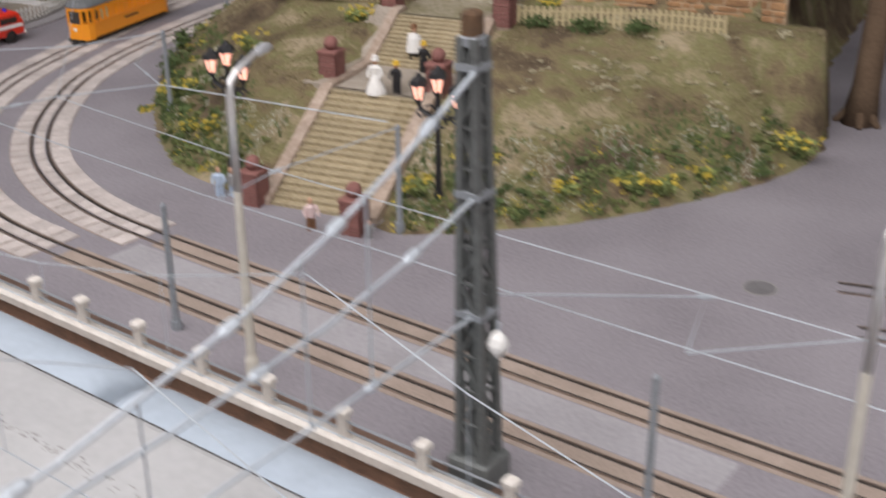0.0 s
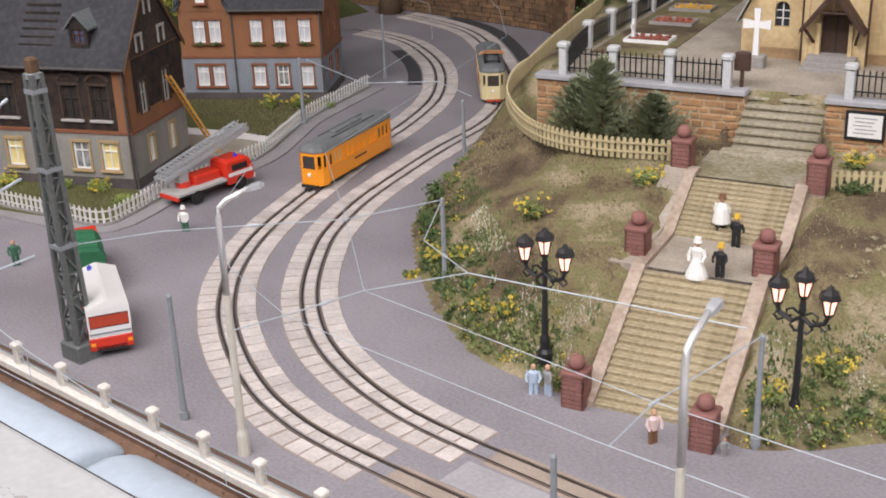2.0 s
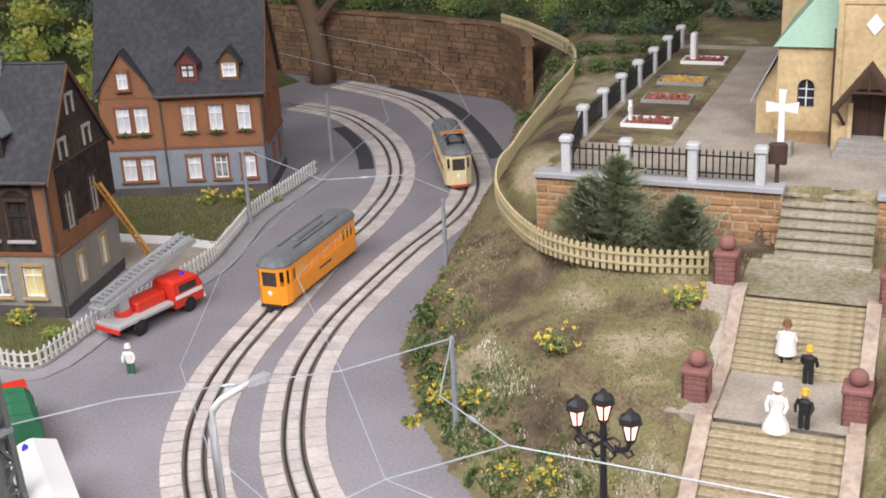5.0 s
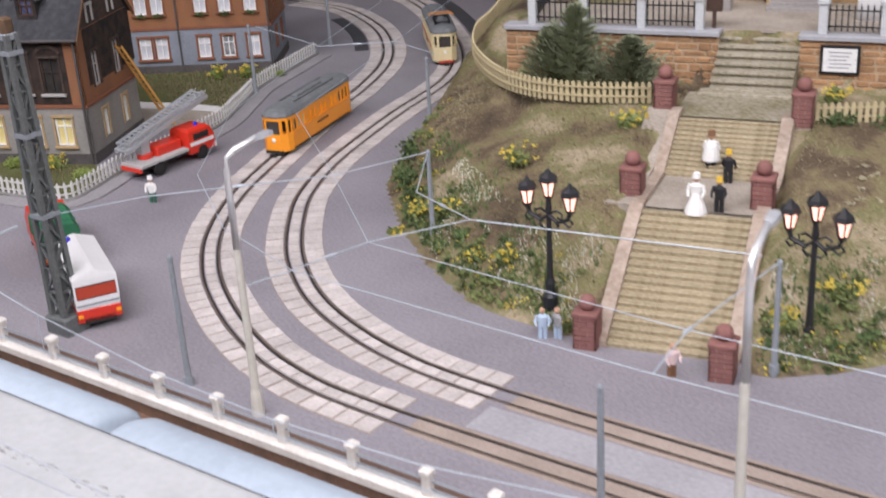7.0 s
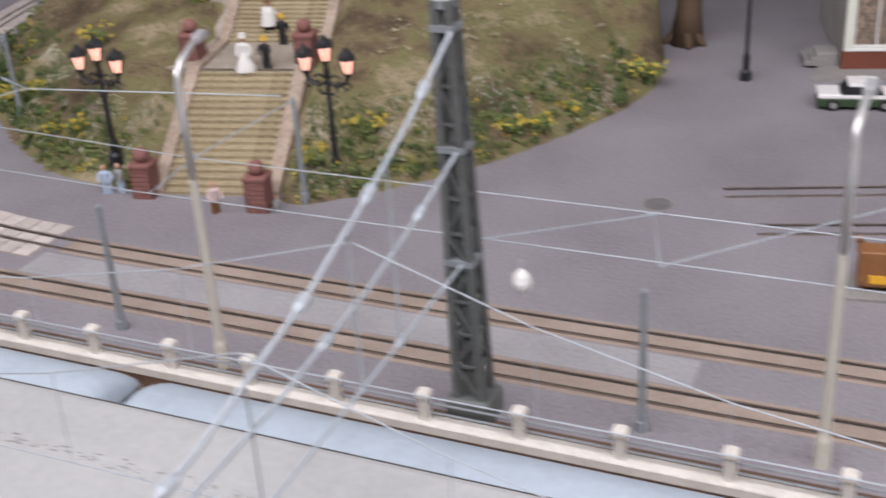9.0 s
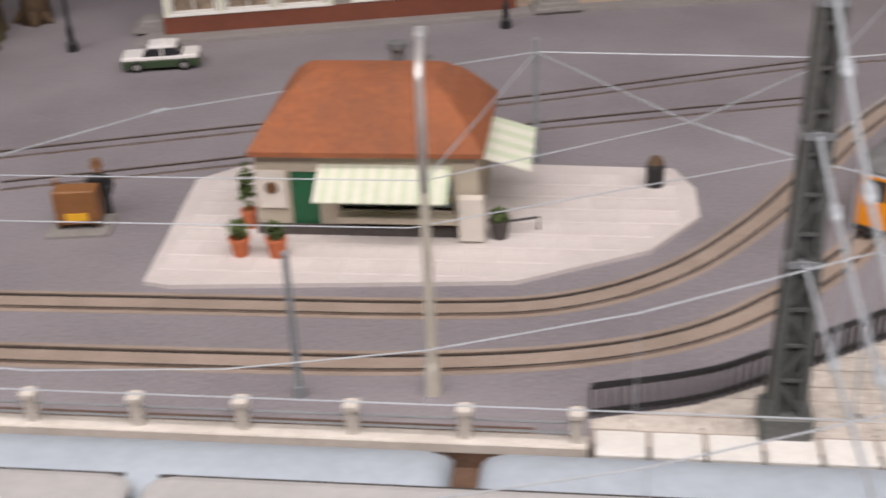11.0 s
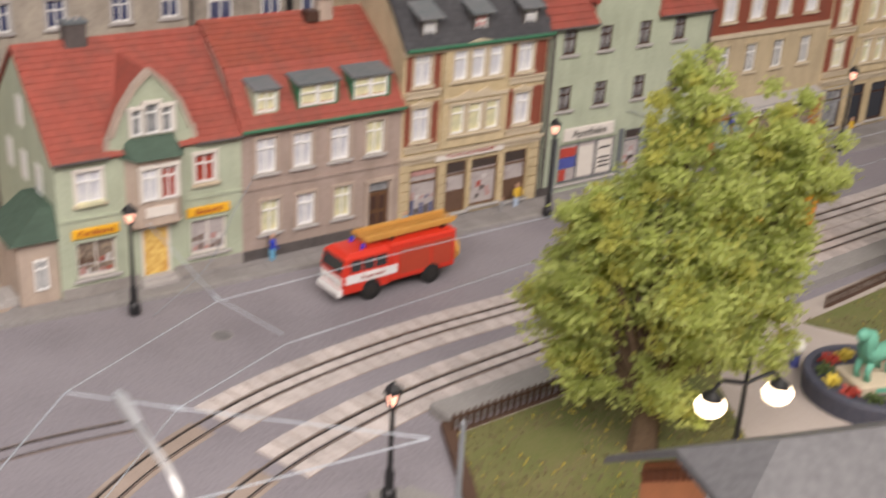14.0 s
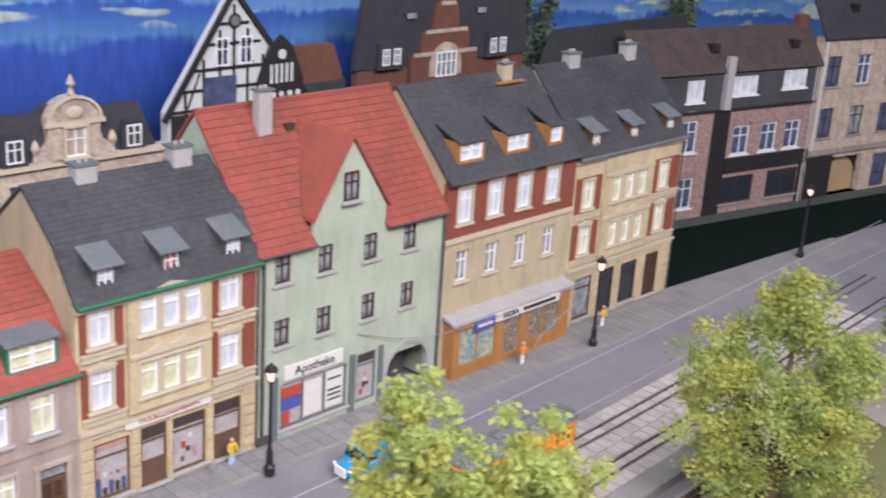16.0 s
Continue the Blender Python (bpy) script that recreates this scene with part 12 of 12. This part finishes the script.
def stone_relief():
    t = thing("sandstone_house", FAR[0] + 22.4 * FC, FAR[1] + 22.4 * FS, 0.27, FAR[2], "pale pink sandstone house with arched passage", "house", "flat houses behind the row")
    w = 26.0
    wins = [(x, z, 2.6, 3.9) for x in (2.7, 8.8, 14.9, 21) for z in (8.1, 14.8)]
    low_ = [(8.6, 0.0, 6.4, 5.2), (15.6, 0.3, 3.2, 4.7), (21.5, 0.3, 3.2, 4.7)]
    part("wall", pierced(w, -0.4, 21.2, wins + low_, 0, 1.2), RELIEF["stone"], t)
    for k_, (x, z, ww, hh) in enumerate(wins):
        window(t, x, z, ww, hh, D_FRAME if k_ != 3 else W_FRAME, PANE_BLUE if k_ % 3 != 2 else PANE_GREY, None, (1, 0.66), KERB)
        part("lintel", Shape().box(x - 1.6, x + 1.6, -0.14, 0, z + hh, z + hh + 0.4), RELIEF["stone"], t)
    for x, z, ww, hh in low_[1:]:
        window(t, x, z, ww, hh, D_FRAME, PANE_BLUE, RELIEF["stone"], (0, 0.4), None, name="shop_door")
    part("passage", Shape().box(5.2, 12.0, 1.25, 1.4, 0, 5.4), OCHRETRIM, t)
    arc = [(8.6 + 3.2 * math.cos(math.pi * k_ / 10), 2.4 + 2.5 * math.sin(math.pi * k_ / 10)) for k_ in range(11)]
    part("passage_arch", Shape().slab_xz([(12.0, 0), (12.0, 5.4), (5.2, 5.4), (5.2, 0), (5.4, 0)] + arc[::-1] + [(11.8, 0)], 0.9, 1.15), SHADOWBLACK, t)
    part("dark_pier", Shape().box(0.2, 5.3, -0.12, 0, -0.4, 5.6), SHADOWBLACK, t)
    part("cornice", Shape().box(-0.1, w, -0.4, 0, 5.9, 6.5), RELIEF["grey"], t)
    part("downpipe", Shape().tube([(0.5, -0.2, 6.6), (0.5, -0.2, 20.6)], 0.16, 6), RELIEF["white"], t)
    part("roof", Shape().slab_yz([(-0.6, 21.0), (3.8, 28.5), (4.0, 28.3), (-0.4, 20.8)], -0.3, w), RELIEF["roof"], t)
    part("roof_hatch", Shape().box(6.0, 7.2, 0.9, 2.0, 24.0, 25.0), SHADOWBLACK, t)


stone_relief()
for i, (s_, hgt) in enumerate(((94, 27), (97.5, 29), (124.5, 27.5), (127, 29))):
    x, y = street_xy(s_, 22.5)
    t = thing("poplar_tree", x, y, 0, 0, "slim dark green poplar behind the roofs", "tree", "poplars behind the roofs")
    part("trunk", Shape().lathe(0, 0, [(0.6, 0), (0.3, 18), (0.05, hgt)], 7), BARK, t)
    sh = Shape()
    r = random.Random(700 + i)
    for k_ in range(14):
        zz = 15 + (hgt - 15) * k_ / 13
        leaves(sh, r.uniform(-0.4, 0.4), r.uniform(-0.4, 0.4), zz, 2.0 * (1 - (k_ / 15) ** 2), 1.4, 1.5, 110, 0.32, r, 0.3)
    part("crown", sh, PINE, t)

# ---- green strip, and the row's back yard ----
STRIPGREEN = mat("dark_green_baize", (0.005, 0.011, 0.009), 0.95, (0.009, 0.017, 0.014), 300, 30, 0.7, 0.1, spec=0.05)
FARKERB = mat("dull_green_kerb", (0.085, 0.095, 0.085), 0.8, (0.05, 0.06, 0.055), 300, 40, 0.8, 0.1)
strip_ = thing("green_strip", 0, 0, 0, 0, "dark green ground strip behind the pavement", "ground", kind="structure")
part("baize", Shape().prism([street_xy(92.1, 0.2), street_xy(190, -8), street_xy(190, 18.9), street_xy(92.1, 18.9)], -0.1, 0.27), STRIPGREEN, strip_)
part("kerb_strip", Shape().prism([(FAR[0] - 9 * FC + 0.05 * FS, FAR[1] - 9 * FS), (FAR[0] - 9 * FC, FAR[1] - 9 * FS - 2.4), (FAR[0] + 48 * FC, FAR[1] + 48 * FS - 2.4), (FAR[0] + 48 * FC, FAR[1] + 48 * FS)], 0.2, 0.33), FARKERB, strip_)
part("yard", Shape().prism([street_xy(-6, 13.4), street_xy(92, 13.4), street_xy(92, 18.9), street_xy(-6, 18.9)], -0.1, 0.1), PLINTH, strip_)

# ---- painted backdrop of hills and forest ----
def backdrop_material():
    m = bpy.data.materials.new("backdrop_print")
    m.use_nodes = True
    nt = m.node_tree
    n, l = nt.nodes, nt.links
    b = n["Principled BSDF"]
    b.inputs["Roughness"].default_value = 0.7
    co, sep = n.new("ShaderNodeTexCoord"), n.new("ShaderNodeSeparateXYZ")
    l.new(co.outputs["Object"], sep.inputs[0])
    def noise_at(stretch_, scale, detail):
        mp, no = n.new("ShaderNodeMapping"), n.new("ShaderNodeTexNoise")
        mp.inputs["Scale"].default_value = stretch_
        l.new(co.outputs["Object"], mp.inputs["Vector"])
        l.new(mp.outputs[0], no.inputs["Vector"])
        no.inputs["Scale"].default_value, no.inputs["Detail"].default_value = scale, detail
        return no.outputs["Fac"]

    def add(value, factor, onto):
        k = n.new("ShaderNodeMath")
        k.operation, k.inputs[1].default_value = "MULTIPLY_ADD", factor
        l.new(value, k.inputs[0])
        l.new(onto, k.inputs[2])
        return k.outputs[0]

    def step(value, lo, hi, top=1.0):
        k = n.new("ShaderNodeMapRange")
        k.inputs["From Min"].default_value, k.inputs["From Max"].default_value, k.inputs["To Max"].default_value = lo, hi, top
        l.new(value, k.inputs["Value"])
        return k.outputs[0]

    # hills one behind another: broad ridges, edged with tree tops
    trees = noise_at((1.0, 1.0, 0.32), 130, 4)
    line = add(sep.outputs["X"], 0.07, sep.outputs["Z"])
    line = add(noise_at((1.0, 1.0, 2.6), 5.0, 3), 0.085, line)
    line = add(trees, 0.015, line)
    cr = n.new("ShaderNodeValToRGB")
    el = cr.color_ramp.elements
    el[0].position, el[0].color = 0.0, (0.014, 0.034, 0.16, 1)
    el[1].position, el[1].color = 1.0, (0.40, 0.50, 0.62, 1)
    for p_, c_ in ((0.30, (0.022, 0.062, 0.29, 1)), (0.40, (0.026, 0.075, 0.33, 1)), (0.44, (0.075, 0.19, 0.42, 1)), (0.52, (0.045, 0.125, 0.38, 1)), (0.58, (0.03, 0.09, 0.35, 1)), (0.61, (0.12, 0.25, 0.48, 1)),
                   (0.70, (0.07, 0.17, 0.43, 1)), (0.73, (0.20, 0.34, 0.52, 1)), (0.82, (0.12, 0.26, 0.48, 1)), (0.86, (0.30, 0.43, 0.57, 1))):
        e_ = el.new(p_)
        e_.color = c_
    l.new(step(line, 0.25, 0.455), cr.inputs[0])
    # pale meadows between the woods of the farther hills
    field = noise_at((1.0, 1.0, 5.0), 9.0, 2)
    both, meadow = n.new("ShaderNodeMath"), n.new("ShaderNodeMix")
    both.operation = "MULTIPLY"
    l.new(step(field, 0.57, 0.61, 0.8), both.inputs[0])
    l.new(step(line, 0.345, 0.36), both.inputs[1])
    meadow.data_type = "RGBA"
    meadow.inputs[7].default_value = (0.46, 0.53, 0.40, 1)
    l.new(both.outputs[0], meadow.inputs[0])
    l.new(cr.outputs[0], meadow.inputs[6])
    mx = n.new("ShaderNodeMix")
    mx.data_type, mx.blend_type = "RGBA", "OVERLAY"
    mx.inputs[0].default_value = 0.45
    l.new(meadow.outputs[2], mx.inputs[6])
    l.new(trees, mx.inputs[7])
    l.new(mx.outputs[2], b.inputs["Base Color"])
    return m


BACKDROP = backdrop_material()
bx, by = street_xy(-14, 26)
bd = thing("backdrop", bx, by, 0, STREET[2], "printed backdrop of blue forest hills", "backdrop", kind="structure")
part("panel", Shape().box(0, 260, 0, 0.5, -4, 75), BACKDROP, bd)
bd2 = thing("backdrop", -200, 176, 0, 0, "printed backdrop of green and blue hills", "backdrop", kind="structure")
part("panel", Shape().box(0, 200, 0, 0.5, -4, 75), BACKDROP, bd2)
# unseen shell added to close the room; grey limits its bounce light
hallroom = thing("unseen_hall_shell", 0, 0, 0, 0, "unseen grey hall shell added round the layout", "room", kind="structure")
HALLWALL = mat("hall_wall", (0.30, 0.29, 0.28), 0.9, (0.25, 0.245, 0.24), 20, 3, 0.6, 0.1)
part("wall", Shape().box(-260, -256, -260, 260, -90, 200), HALLWALL, hallroom)
part("wall", Shape().box(276, 280, -260, 260, -90, 200), HALLWALL, hallroom)
part("wall", Shape().box(-256, 276, -264, -260, -90, 200), HALLWALL, hallroom)
part("wall", Shape().box(-256, 276, 256, 260, -90, 200), HALLWALL, hallroom)
part("ceiling", Shape().box(-256, 276, -260, 256, 196, 200), HALLWALL, hallroom)
part("hall_floor", Shape().box(-256, 276, -260, 256, -92, -90), KERB, hallroom)


# ---- loose cables of the shop street lamps, and covers in the road ----
def cable(pts, label):
    t = thing("lamp_cable", 0, 0, 0, 0, label, "cable", "loose lamp cables")
    part("cable", Shape().tube(smooth_path(pts, 0.8), 0.035, 5), POLEGREY, t)


q = lambda s_, n_, z_: (*street_xy(s_, n_), z_)
cable([q(49.5, -0.15, 6.6), q(54.5, -0.8, 5.2), q(60, -1.6, 4.9), q(66, -2.4, 5.6), (118.9, 112.4, 7.0)], "thin grey cable sagging from house to lamp")
cable([(118.9, 112.4, 6.0), q(68.5, -3.2, 3.0), q(66.5, -3.2, 0.9), q(64.5, -3.0, 0.35)], "thin grey cable hanging from the lamp")
cable([(118.9, 112.4, 7.0), q(77, -1.8, 7.4), q(80, -0.15, 9.0)], "thin grey cable from lamp to corner house")
cable([(52.6, 89.4, 0.35), (56.5, 93.6, 1.6), (58.6, 95.6, 4.6), (60.6, 97.4, 7.0)], "thin grey cable rising to the brown house")
LIDGREY = mat("worn_manhole_iron", (0.17, 0.165, 0.17), 0.6, (0.11, 0.105, 0.11), 500, 120, 0.7, 0.3)
for x, y, r_ in ((-9.2, 56.1, 0.8), (56.6, 86.5, 0.6), (17.5, 76.5, 0.6)):
    mh = thing("manhole_cover", x, y, 0.0, 0, "round dark iron manhole cover in the road", "manhole cover", "manhole covers")
    part("lid", Shape().cyl(0, 0, -0.05, 0.02, r_, 20), LIDGREY, mh)
    part("rim", Shape().lathe(0, 0, [(r_ + 0.1, -0.05), (r_ + 0.1, 0.012), (r_, 0.012)], 20), KERB, mh)
